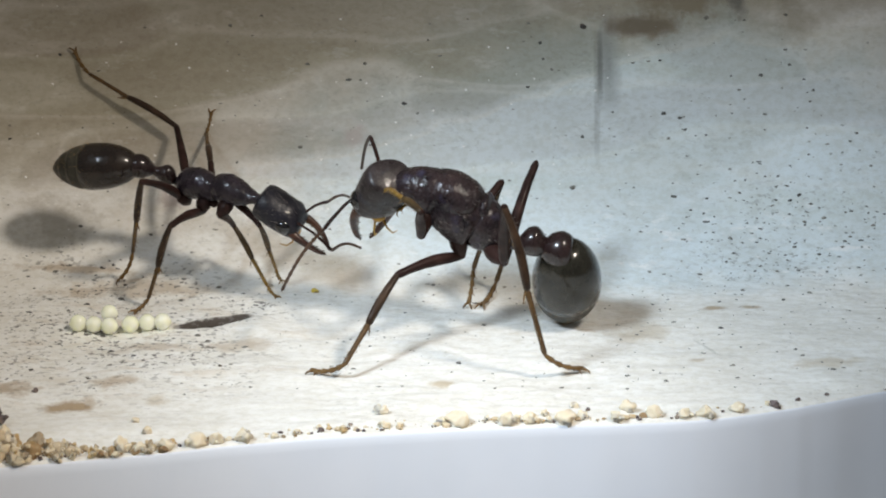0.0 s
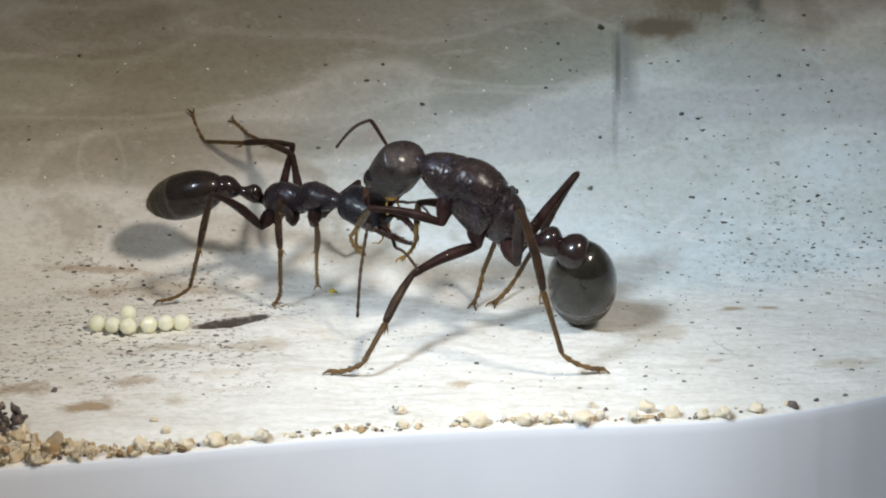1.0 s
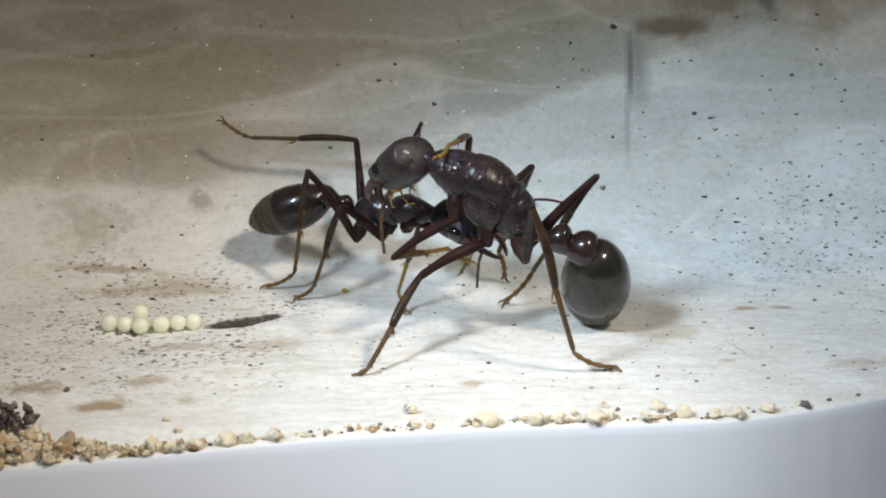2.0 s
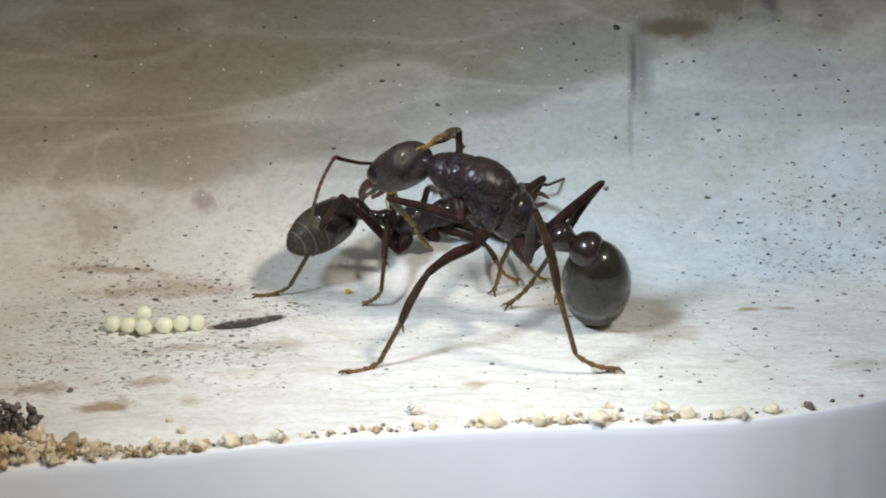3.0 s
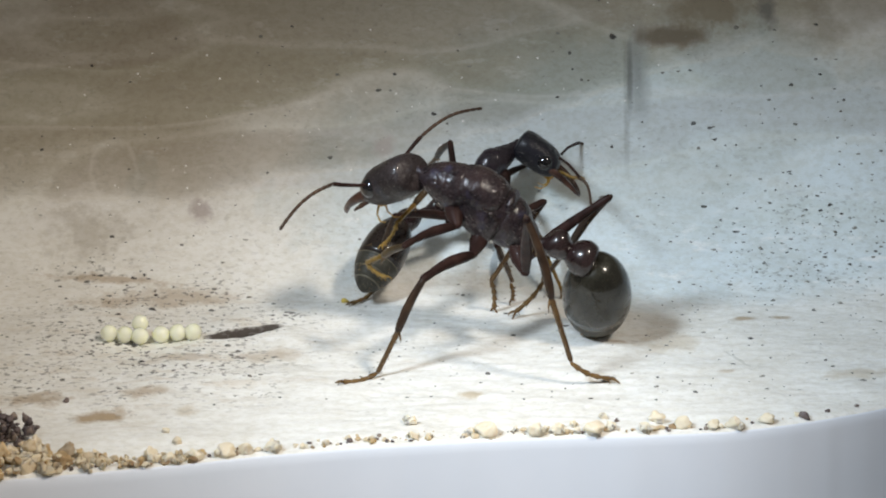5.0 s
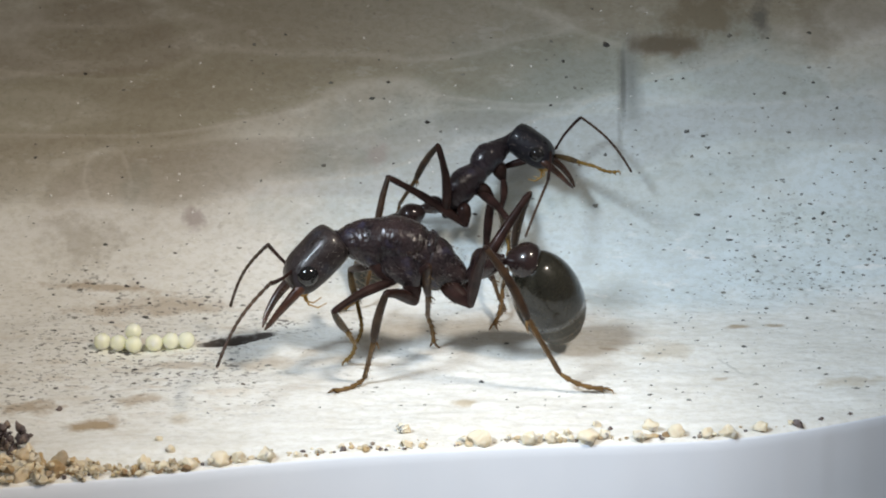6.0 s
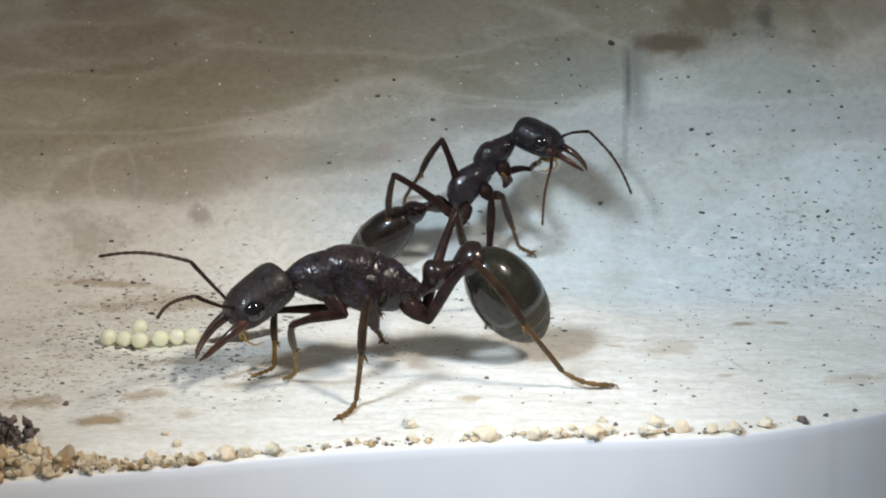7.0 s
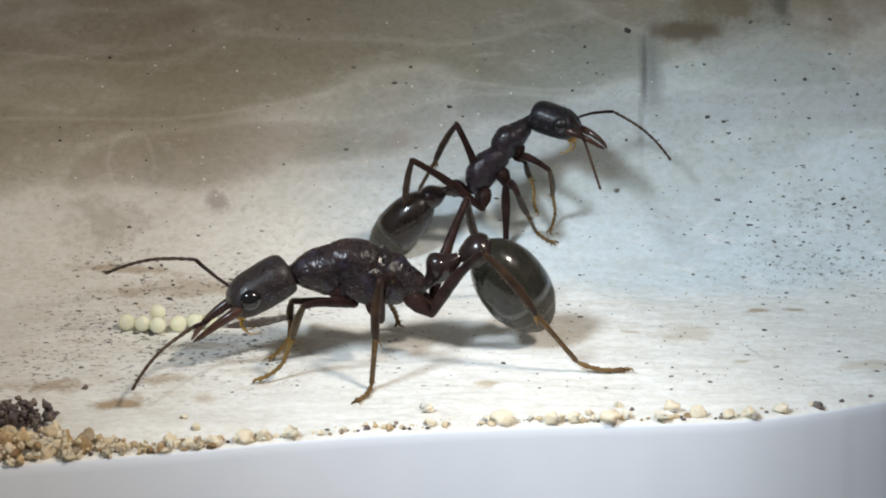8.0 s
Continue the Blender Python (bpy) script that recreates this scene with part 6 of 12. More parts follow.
    walk(big_ant["nh.tarsus"], [
        (0, at(-4.61, 6.87, -1.74, -23.19, 9.34, -151.2)),
        (0.2, at(-4.59, 6.19, -1.89, -24.6, 4.64, -163.26)),
        (0.5, at(-4.92, 6.47, -1.59, -23.53, 6.54, -154.01)),
        (0.7, at(-4.99, 5.93, -1.48, -24.07, 1.52, -159.6)),
        (1, at(-5.27, 6.48, -1.31, -23.76, 2.03, -153.12)),
        (1.2, at(-5.31, 5.84, -1.4, -23.82, -1.12, -160.01)),
        (1.5, at(-5.42, 6.3, -1.55, -23.84, -1.22, -155.06)),
        (1.7, at(-5.34, 5.91, -1.73, -23.68, -1.65, -159.46)),
        (2.8, at(-5.39, 6.43, -2.02, -23.73, 0.53, -154.74)),
        (3, at(-5.39, 6.31, -1.89, -23.73, 0.83, -156.13)),
        (3.5, at(-5.43, 6.33, -2.01, -23.75, 1.52, -157.29)),
        (4, at(-5.24, 6.56, -2.14, -23.8, 3.71, -158.31)),
        (4.5, at(-5.28, 6.63, -2.21, -23.8, 3.33, -158.34)),
        (4.7, at(-5.17, 6.51, -2.27, -23.8, 4.17, -158.25)),
        (5.8, at(-5.91, 5.42, -2.68, -24.13, 2.8, -165.35)),
        (6, at(-6.88, 4.43, -2.57, -24.38, 5.23, -174.97)),
        (6.2, at(-7.35, 3.92, -3.4, -23.93, 3.93, -170.51)),
        (6.5, at(-7.89, 4.65, -3.46, -23.66, 13.69, -165.32)),
        (7, at(-8.8, 3.23, -3.42, -26.36, 11.52, -179.88)),
        (7.5, at(-9.18, 3.78, -3.25, -25.48, 6.02, -174.92)),
        (8, at(-9.44, 3.11, -3.29, -26.02, 4.05, 177.98)),
    ])
    walk(big_ant["fa.scape"], [
        (0, at(8.54, -2.14, -2.22, -12.23, -40.16, -25.29)),
        (0.2, at(8.55, -2.15, -2.22, -17.42, -31.31, -17.32)),
        (0.5, at(8.52, -1.95, -2.53, -22.53, -17.36, -7.8)),
        (0.7, at(8.78, -1.9, -2.58, -22.95, -14.9, -6.42)),
        (1, at(9.23, -1.99, -2.49, -21.69, -22.47, -11.36)),
        (1.2, at(9.27, -2.04, -2.41, -21.36, -23.43, -12.23)),
        (1.3, at(9.32, -2.06, -2.39, -16.41, -22.41, -22.53)),
        (1.4, at(9.37, -2.07, -2.36, -11.77, -20.59, -32.59)),
        (1.5, at(9.41, -2.08, -2.34, -7.6, -18.06, -42.34)),
        (1.7, at(9.51, -2.08, -2.32, -0.61, -8.05, -63.85)),
        (1.857, at(9.57, -2.07, -2.3, -2.75, -13.57, -74.17)),
        (2.014, at(9.64, -2.07, -2.29, -3.86, -19.38, -84.58)),
        (2.171, at(9.7, -2.06, -2.27, -3.85, -25.29, -95.31)),
        (2.329, at(9.77, -2.06, -2.25, -2.55, -31.09, -106.65)),
        (2.486, at(9.83, -2.05, -2.23, 0.22, -36.53, -118.92)),
        (2.643, at(9.9, -2.05, -2.21, 4.67, -41.32, -132.44)),
        (2.8, at(9.96, -2.04, -2.19, 10.89, -45.11, -147.42)),
        (3, at(9.96, -2.02, -2.21, 9.84, -46.42, -145.95)),
        (3.25, at(9.95, -1.99, -2.27, 0.57, -39.59, -133.99)),
        (3.5, at(9.95, -1.96, -2.32, -6.06, -31.63, -124.51)),
        (3.625, at(9.93, -1.98, -2.31, -6.39, -38.35, -124.1)),
        (3.75, at(9.91, -1.99, -2.3, -6.82, -45.08, -123.59)),
        (3.875, at(9.89, -2, -2.29, -7.41, -51.8, -122.92)),
        (4, at(9.87, -2.02, -2.28, -8.26, -58.51, -122.01)),
        (4.167, at(9.82, -2.01, -2.29, -14.48, -48.46, -115.98)),
        (4.333, at(9.76, -2.01, -2.29, -18.37, -38.14, -112.29)),
        (4.5, at(9.7, -2, -2.29, -21.09, -27.69, -109.81)),
        (4.6, at(9.7, -2.03, -2.26, -21.45, -43.67, -112.6)),
        (4.7, at(9.7, -2.07, -2.22, -20.45, -59.64, -116.4)),
        (4.92, at(9.71, -1.13, -2.07, -34.13, -53.14, -101.13)),
        (5.14, at(9.73, -0.18, -1.92, -43.17, -45.13, -90.43)),
        (5.36, at(9.74, 0.76, -1.77, -49.18, -36.29, -82.65)),
        (5.58, at(9.76, 1.7, -1.61, -53.25, -26.97, -76.67)),
        (5.8, at(9.77, 2.64, -1.46, -56.02, -17.36, -71.78)),
        (5.9, at(10.22, 1.61, -1.95, -57.46, -6.31, -66.79)),
        (6, at(10.67, 0.57, -2.43, -57.94, 4.82, -62.1)),
        (6.2, at(10.8, 0.22, -2.41, -58.6, 14.51, -63.53)),
        (6.35, at(10.83, 0.57, -2.26, -63.44, -9.9, -37.29)),
        (6.5, at(10.85, 0.92, -2.1, -80.51, -28.96, -5.04)),
        (7, at(11.44, 0.75, -1.63, -77.98, -40.38, -9.25)),
        (7.125, at(11.4, 0.82, -1.58, -76.91, -29.21, -16.14)),
        (7.25, at(11.37, 0.9, -1.52, -77.34, -18.02, -22.26)),
        (7.375, at(11.34, 0.97, -1.47, -78.94, -6.92, -28.19)),
        (7.5, at(11.31, 1.05, -1.42, -81.66, 3.94, -34.41)),
        (7.667, at(11.36, 0.7, -1.43, -82.14, -4.96, -33.62)),
        (7.833, at(11.4, 0.35, -1.43, -82.76, -13.85, -32.74)),
        (8, at(11.45, 0, -1.44, -83.55, -22.73, -31.71)),
    ])
    walk(big_ant["fa.funiculus"], [
        (0, at(10.89, -3.25, -0.03, -37.26, 49.62, -95.95)),
        (0.2, at(11.32, -3.02, -0.46, -33.22, 47.9, -90.66)),
        (0.5, at(11.74, -2.39, -1.51, -22.55, 58.4, -76.7)),
        (0.7, at(12.05, -2.27, -1.7, -40.78, 64.59, -97.92)),
        (1, at(12.31, -2.61, -1.19, -17.8, 57.34, -72.66)),
        (1.2, at(12.32, -2.7, -1.06, -33.72, 64.16, -91.37)),
        (1.3, at(12.22, -3.26, -1.09, -32.12, 62.49, -89.57)),
        (1.4, at(12.05, -3.78, -1.17, -30.72, 60.8, -87.96)),
        (1.5, at(11.8, -4.26, -1.28, -29.48, 59.09, -86.52)),
        (1.7, at(10.99, -5.1, -1.85, -35.85, 46.4, -93.51)),
        (1.857, at(10.47, -5.25, -1.51, -37.18, 43.72, -95.07)),
        (2.014, at(9.94, -5.26, -1.16, -38.37, 41.02, -96.48)),
        (2.171, at(9.42, -5.12, -0.81, -39.42, 38.3, -97.77)),
        (2.329, at(8.93, -4.85, -0.49, -40.35, 35.57, -98.95)),
        (2.486, at(8.51, -4.44, -0.2, -41.19, 32.82, -100.04)),
        (2.643, at(8.17, -3.93, 0.04, -41.95, 30.05, -101.05)),
        (2.8, at(7.94, -3.33, 0.22, -42.63, 27.28, -102)),
        (3, at(8.02, -3.34, 0.25, -43.33, 26.31, -103.54)),
        (3.25, at(8.13, -3.88, -0.1, -42.91, 28.29, -102.57)),
        (3.5, at(8.31, -4.35, -0.53, -42.45, 30.26, -101.57)),
        (3.625, at(8.43, -4.18, -0.2, -46, 18.79, -104.44)),
        (3.75, at(8.58, -3.99, 0.11, -48.81, 7.2, -106.46)),
        (3.875, at(8.75, -3.77, 0.38, -51.19, -4.48, -107.9)),
        (4, at(8.93, -3.52, 0.61, -53.36, -16.2, -108.89)),
        (4.167, at(8.83, -4.04, 0.26, -54.89, -6.23, -103.8)),
        (4.333, at(8.74, -4.48, -0.19, -55.52, 3.82, -98.98)),
        (4.5, at(8.68, -4.83, -0.71, -55.3, 13.9, -94.15)),
        (4.6, at(8.75, -4.31, 0.09, -55.66, -5.64, -109.45)),
        (4.7, at(8.93, -3.61, 0.71, -50.48, -24.54, -126.1)),
        (4.92, at(9.32, -3.13, 0.65, -53.13, -14.79, -117.28)),
        (5.14, at(9.71, -2.58, 0.49, -54.19, -4.79, -109.18)),
        (5.36, at(10.09, -1.96, 0.25, -53.83, 5.27, -101.26)),
        (5.58, at(10.46, -1.25, -0.07, -52.04, 15.17, -93.02)),
        (5.8, at(10.79, -0.44, -0.45, -48.59, 24.69, -83.92)),
        (5.9, at(11.55, -1.5, -1.57, -46.46, 47.57, -73.83)),
        (6, at(12.25, -2.43, -2.72, -31.29, 69.25, -51.84)),
        (6.2, at(12.27, -2.73, -3.26, -51.66, 83.85, -71.85)),
        (6.35, at(13.49, -1.46, -1.67, -17.2, 48.39, -31.66)),
        (6.5, at(13.81, 0.66, -0.46, -17.94, 11.73, -25.01)),
        (7, at(13.99, 0.33, 0.58, -16.56, 6.53, -18.19)),
        (7.125, at(14.26, 0, 0.08, -16.86, 17.29, -23.36)),
        (7.25, at(14.37, -0.33, -0.47, -18.28, 27.98, -29.03)),
        (7.375, at(14.32, -0.62, -1.06, -21.21, 38.46, -35.76)),
        (7.5, at(14.11, -0.87, -1.66, -26.5, 48.53, -44.53)),
        (7.667, at(14.18, -1.18, -1.13, -15.2, 39.23, -31.07)),
        (7.833, at(14.18, -1.44, -0.62, -7.83, 28.51, -21.35)),
        (8, at(14.12, -1.65, -0.13, -3.01, 17, -13.88)),
    ])
    walk(big_ant["ff.coxa"], [
        (0, at(5.6, -0.65, -0.5, -60.56, 55.92, -162.38)),
        (0.2, at(5.6, -0.65, -0.5, -57.55, 55.4, -158.75)),
        (0.5, at(5.6, -0.65, -0.5, -57.55, 55.4, -158.75)),
        (0.7, at(5.6, -0.65, -0.5, -57.55, 55.4, -158.75)),
        (1, at(5.6, -0.65, -0.5, -57.55, 55.4, -158.75)),
        (1.2, at(5.6, -0.65, -0.5, -57.55, 55.4, -158.75)),
        (1.5, at(5.6, -0.65, -0.5, -57.55, 55.4, -158.75)),
        (1.7, at(5.6, -0.65, -0.5, -57.55, 55.4, -158.75)),
        (2.8, at(5.6, -0.65, -0.5, -57.55, 55.4, -158.75)),
        (3, at(5.6, -0.65, -0.5, -34.17, 51.14, -131.15)),
        (3.5, at(5.6, -0.65, -0.5, -55.34, 55.4, -158.75)),
        (4, at(5.6, -0.65, -0.5, -55.34, 55.4, -158.75)),
        (4.5, at(5.6, -0.65, -0.5, -55.34, 55.4, -158.75)),
        (4.7, at(5.6, -0.65, -0.5, -55.34, 55.4, -158.75)),
        (5.8, at(5.6, -0.65, -0.5, 11.91, 56.12, -86.2)),
        (6, at(5.6, -0.65, -0.5, 4.35, 48.19, -95.32)),
        (6.2, at(5.6, -0.65, -0.5, -48.18, 49.03, -171.2)),
        (6.5, at(5.6, -0.65, -0.5, -54.09, 46.61, -179.35)),
        (7, at(5.6, -0.65, -0.5, -44.18, 49.84, -166.49)),
        (7.5, at(5.6, -0.65, -0.5, -42.93, 52.22, -164.85)),
        (8, at(5.6, -0.65, -0.5, -34.85, 56.43, -154.96)),
    ])
    walk(big_ant["ff.femur"], [
        (0, at(4.69, -0.94, -1.91, -28.01, -7.14, -82.78)),
        (0.1, at(4.7, -0.97, -1.9, -30.15, -22.8, -80.03)),
        (0.2, at(4.7, -1, -1.9, -33.61, -38.31, -76.07)),
        (0.35, at(4.7, -1, -1.9, -39.53, -12.72, -76.19)),
        (0.5, at(4.7, -1, -1.9, -45.51, 12.73, -78.94)),
        (0.7, at(4.7, -1, -1.9, -43, 25.26, -70.05)),
        (0.85, at(4.7, -1, -1.9, -39.69, 32.97, -62.72)),
        (1, at(4.7, -1, -1.9, -34.79, 40.2, -54.08)),
        (1.2, at(4.7, -1, -1.9, -38.92, 35.19, -60.74)),
        (1.5, at(4.7, -1, -1.9, -42.4, 23.83, -66.71)),
        (1.7, at(4.7, -1, -1.9, -53.61, -23.66, -62.78)),
        (2.25, at(4.7, -1, -1.9, -58.38, -31.83, -53.5)),
        (2.8, at(4.7, -1, -1.9, -65.26, -39.15, -42.46)),
        (3, at(4.9, -1.45, -1.82, -73.35, -44.15, -30.53)),
        (3.125, at(4.85, -1.34, -1.84, -71.72, -32.82, -38.04)),
        (3.25, at(4.8, -1.23, -1.86, -71.84, -21.41, -44.47)),
        (3.375, at(4.75, -1.11, -1.88, -73.24, -10.08, -50.58)),
        (3.5, at(4.7, -1, -1.9, -75.81, 1.04, -56.86)),
        (4, at(4.7, -1, -1.9, -75.82, -2.54, -57.39)),
        (4.5, at(4.7, -1, -1.9, -75.75, -2.2, -59)),
        (4.7, at(4.7, -1, -1.9, -75.76, -1.96, -58.67)),
        (4.857, at(4.84, -1.09, -1.9, -76.92, 5.51, -59.35)),
        (5.014, at(4.98, -1.17, -1.9, -78.19, 12.97, -60.19)),
        (5.171, at(5.11, -1.26, -1.91, -79.63, 20.41, -61.25)),
        (5.329, at(5.25, -1.34, -1.91, -81.31, 27.82, -62.57)),
        (5.486, at(5.39, -1.43, -1.91, -83.33, 35.19, -64.27)),
        (5.643, at(5.53, -1.51, -1.91, -85.87, 42.49, -66.51)),
        (5.8, at(5.66, -1.6, -1.91, -89.21, 49.69, -69.55)),
        (5.9, at(5.58, -1.69, -1.84, -89.61, 39.72, -70.21)),
        (6, at(5.49, -1.78, -1.77, -89.83, 29.75, -70.71)),
        (6.1, at(5, -1.3, -1.78, -83.37, 23.8, -53.34)),
        (6.2, at(4.5, -0.82, -1.78, -79.29, 16.45, -37.48)),
        (6.35, at(4.46, -0.74, -1.76, -79.87, 12.47, -40.47)),
        (6.5, at(4.43, -0.66, -1.74, -80.24, 8.46, -43.39)),
        (6.625, at(4.46, -0.72, -1.75, -79.04, 9.61, -38.07)),
        (6.75, at(4.48, -0.78, -1.77, -77.73, 10.63, -32.71)),
        (6.875, at(4.51, -0.85, -1.78, -76.33, 11.54, -27.31)),
        (7, at(4.53, -0.91, -1.8, -74.84, 12.31, -21.88)),
        (7.5, at(4.59, -0.92, -1.84, -77.41, 15.6, -32.18)),
        (8, at(4.75, -1.05, -1.92, -79.89, 12.83, -44.16)),
    ])
    walk(big_ant["ff.tibia"], [
        (0, at(5.27, -5.47, -1.34, 29.63, -9.27, 69.89)),
        (0.1, at(5.43, -5.15, -0.12, 29.33, -6.81, 71.85)),
        (0.2, at(5.57, -4.5, 0.95, 29.12, -4.35, 73.78)),
        (0.35, at(5.77, -5.36, -0.89, 28.64, -3.48, 78.22)),
        (0.5, at(5.56, -5.4, -2.91, 28.23, -2.57, 82.66)),
        (0.7, at(6.12, -4.91, -3.86, 27.43, -2.43, 92.56)),
        (0.85, at(6.47, -4.43, -4.4, 26.78, -1.69, 99.56)),
        (1, at(6.76, -3.85, -4.87, 26.23, -0.88, 106.54)),
        (1.2, at(6.54, -4.28, -4.55, 26.24, 0.61, 104.56)),
        (1.5, at(6.36, -4.86, -3.76, 26.15, 3.91, 100.69)),
        (1.7, at(6.63, -4.75, -0.05, 26.08, -13.76, 83.84)),
        (2.25, at(7.02, -4.14, 0.53, 27.16, -12.59, 78.62)),
        (2.8, at(7.33, -3.41, 1, 28.12, -11.33, 73.45)),
        (3, at(7.74, -3.13, 1.38, 27.33, -11.64, 77.2)),
        (3.125, at(7.89, -3.72, 0.65, 27.1, -10.41, 78.28)),
        (3.25, at(7.86, -4.23, -0.18, 26.9, -9.17, 79.34)),
        (3.375, at(7.63, -4.61, -1.08, 26.72, -7.93, 80.4)),
        (3.5, at(7.21, -4.85, -1.98, 26.57, -6.69, 81.46)),
        (4, at(7.18, -4.87, -1.7, 26.54, -4.74, 81.8)),
        (4.5, at(7.07, -4.94, -1.72, 26.47, -2.96, 82.81)),
        (4.7, at(7.09, -4.93, -1.74, 26.46, -2.23, 83.16)),
        (4.857, at(7.17, -5.02, -2.34, 32.51, 9.84, 80.44)),
        (5.014, at(7.2, -5.06, -2.94, 38.32, 22.12, 78.93)),
        (5.171, at(7.19, -5.03, -3.51, 44.46, 34.48, 78.73)),
        (5.329, at(7.12, -4.95, -4.05, 51.79, 46.78, 80.41)),
        (5.486, at(7.02, -4.81, -4.56, 62.2, 58.75, 85.62)),
        (5.643, at(6.88, -4.62, -5.02, 81.06, 69.6, 99.58)),
        (5.8, at(6.7, -4.38, -5.42, 122.64, 76.17, 136.4)),
        (5.9, at(6.78, -5.02, -4.78, 103.44, 49.05, 116.64)),
        (6, at(6.81, -5.55, -4.05, 99.71, 21.02, 112.23)),
        (6.1, at(7.51, -4.68, -3.63, 97.84, 32.15, 109.74)),
        (6.2, at(8, -3.5, -3.09, 95.02, 43.19, 106.34)),
        (6.35, at(7.88, -3.66, -2.75, 93.85, 35.87, 104.31)),
        (6.5, at(7.74, -3.79, -2.41, 93.07, 28.52, 102.6)),
        (6.625, at(8.03, -3.52, -2.52, 92, 30.22, 100.63)),
        (6.75, at(8.29, -3.23, -2.62, 90.85, 31.88, 98.59)),
        (6.875, at(8.51, -2.91, -2.7, 89.6, 33.51, 96.47)),
        (7, at(8.7, -2.58, -2.78, 88.26, 35.1, 94.26)),
        (7.5, at(8.34, -3.28, -3.08, 87.38, 22.79, 91.9)),
        (8, at(7.97, -4.17, -2.94, 86.92, 15.34, 90.08)),
    ])
    walk(big_ant["ff.tarsus"], [
        (0, at(6.76, -1.39, -0.63, 45.73, 58.58, 71.05)),
        (0.1, at(6.79, -0.99, 0.4, 46.28, 42.9, 68.92)),
        (0.2, at(6.79, -0.29, 1.29, 47.38, 27.25, 67)),
        (0.35, at(6.67, -1.06, -0.62, 51.68, 8.73, 72.57)),
        (0.5, at(6.12, -1.04, -2.72, 54.19, -10.06, 76.76)),
        (0.7, at(5.92, -0.52, -3.68, 54.2, -1, 80.47)),
        (0.85, at(5.74, -0.09, -4.27, 54.94, 7.08, 82.88)),
        (1, at(5.51, 0.37, -4.8, 56.04, 15.11, 85.46)),
        (1.2, at(5.43, -0.02, -4.6, 56.26, 7.49, 85.37)),
        (1.5, at(5.55, -0.55, -4.06, 56.62, -2.17, 84.08)),
        (1.7, at(7.09, -0.5, 0.99, 56.84, 3.87, 87.56)),
        (2.25, at(7.87, 0.07, 1.49, 56.81, 1.56, 86.01)),
        (2.8, at(8.56, 0.73, 1.87, 56.85, -0.75, 84.45)),
        (3, at(8.7, 1.07, 2.27, 56.73, 2.49, 80.52)),
        (3.125, at(8.77, 0.52, 1.44, 57.43, 7.24, 83.92)),
        (3.25, at(8.66, 0.04, 0.52, 58.43, 11.95, 87.42)),
        (3.375, at(8.35, -0.31, -0.47, 59.74, 16.58, 91.08)),
        (3.5, at(7.86, -0.53, -1.47, 61.41, 21.12, 94.96)),
        (4, at(7.8, -0.53, -1.33, 60.87, 21.62, 93.51)),
        (4.5, at(7.62, -0.58, -1.5, 60.86, 21.66, 93.47)),
        (4.7, at(7.61, -0.56, -1.57, 60.84, 21.67, 93.41)),
        (4.857, at(7.89, -0.75, -3.1, 62.25, 32.43, 91.04)),
        (5.014, at(7.99, -1.06, -4.59, 63.29, 43.23, 88.66)),
        (5.171, at(7.9, -1.48, -6, 63.81, 54.05, 86.03)),
        (5.329, at(7.63, -1.98, -7.26, 63.36, 64.87, 82.63)),
        (5.486, at(7.19, -2.54, -8.32, 60.03, 75.65, 76.47)),
        (5.643, at(6.62, -3.11, -9.14, 31.95, 85.8, 45.62)),
        (5.8, at(5.94, -3.66, -9.69, -86.97, 81.84, -76.05)),
        (5.9, at(5.48, -2.44, -8.1, -105.35, 77.64, -94.97)),
        (6, at(5.26, -1.75, -5.63, -113.85, 72.82, -104)),
        (6.1, at(6.25, -1.17, -5.97, -105.65, 73.21, -95.41)),
        (6.2, at(7.1, -0.43, -6.1, -97.24, 73.23, -86.61)),
        (6.35, at(7, -0.2, -5.33, -102.49, 61.96, -93.15)),
        (6.5, at(6.89, -0.02, -4.51, -104.35, 50.57, -96.37)),
        (6.625, at(7.33, 0.22, -4.73, -91.33, 49.19, -77.72)),
        (6.75, at(7.73, 0.47, -4.94, -80.18, 45.32, -60.84)),
        (6.875, at(8.1, 0.73, -5.13, -71.73, 39.56, -46.44)),
        (7, at(8.44, 1.01, -5.31, -65.85, 32.52, -34.3)),
        (7.5, at(8.21, 0.77, -4.79, -60.48, 45.1, -25.84)),
        (8, at(7.96, 0.07, -4.1, -39.98, 54.1, -0.56)),
    ])
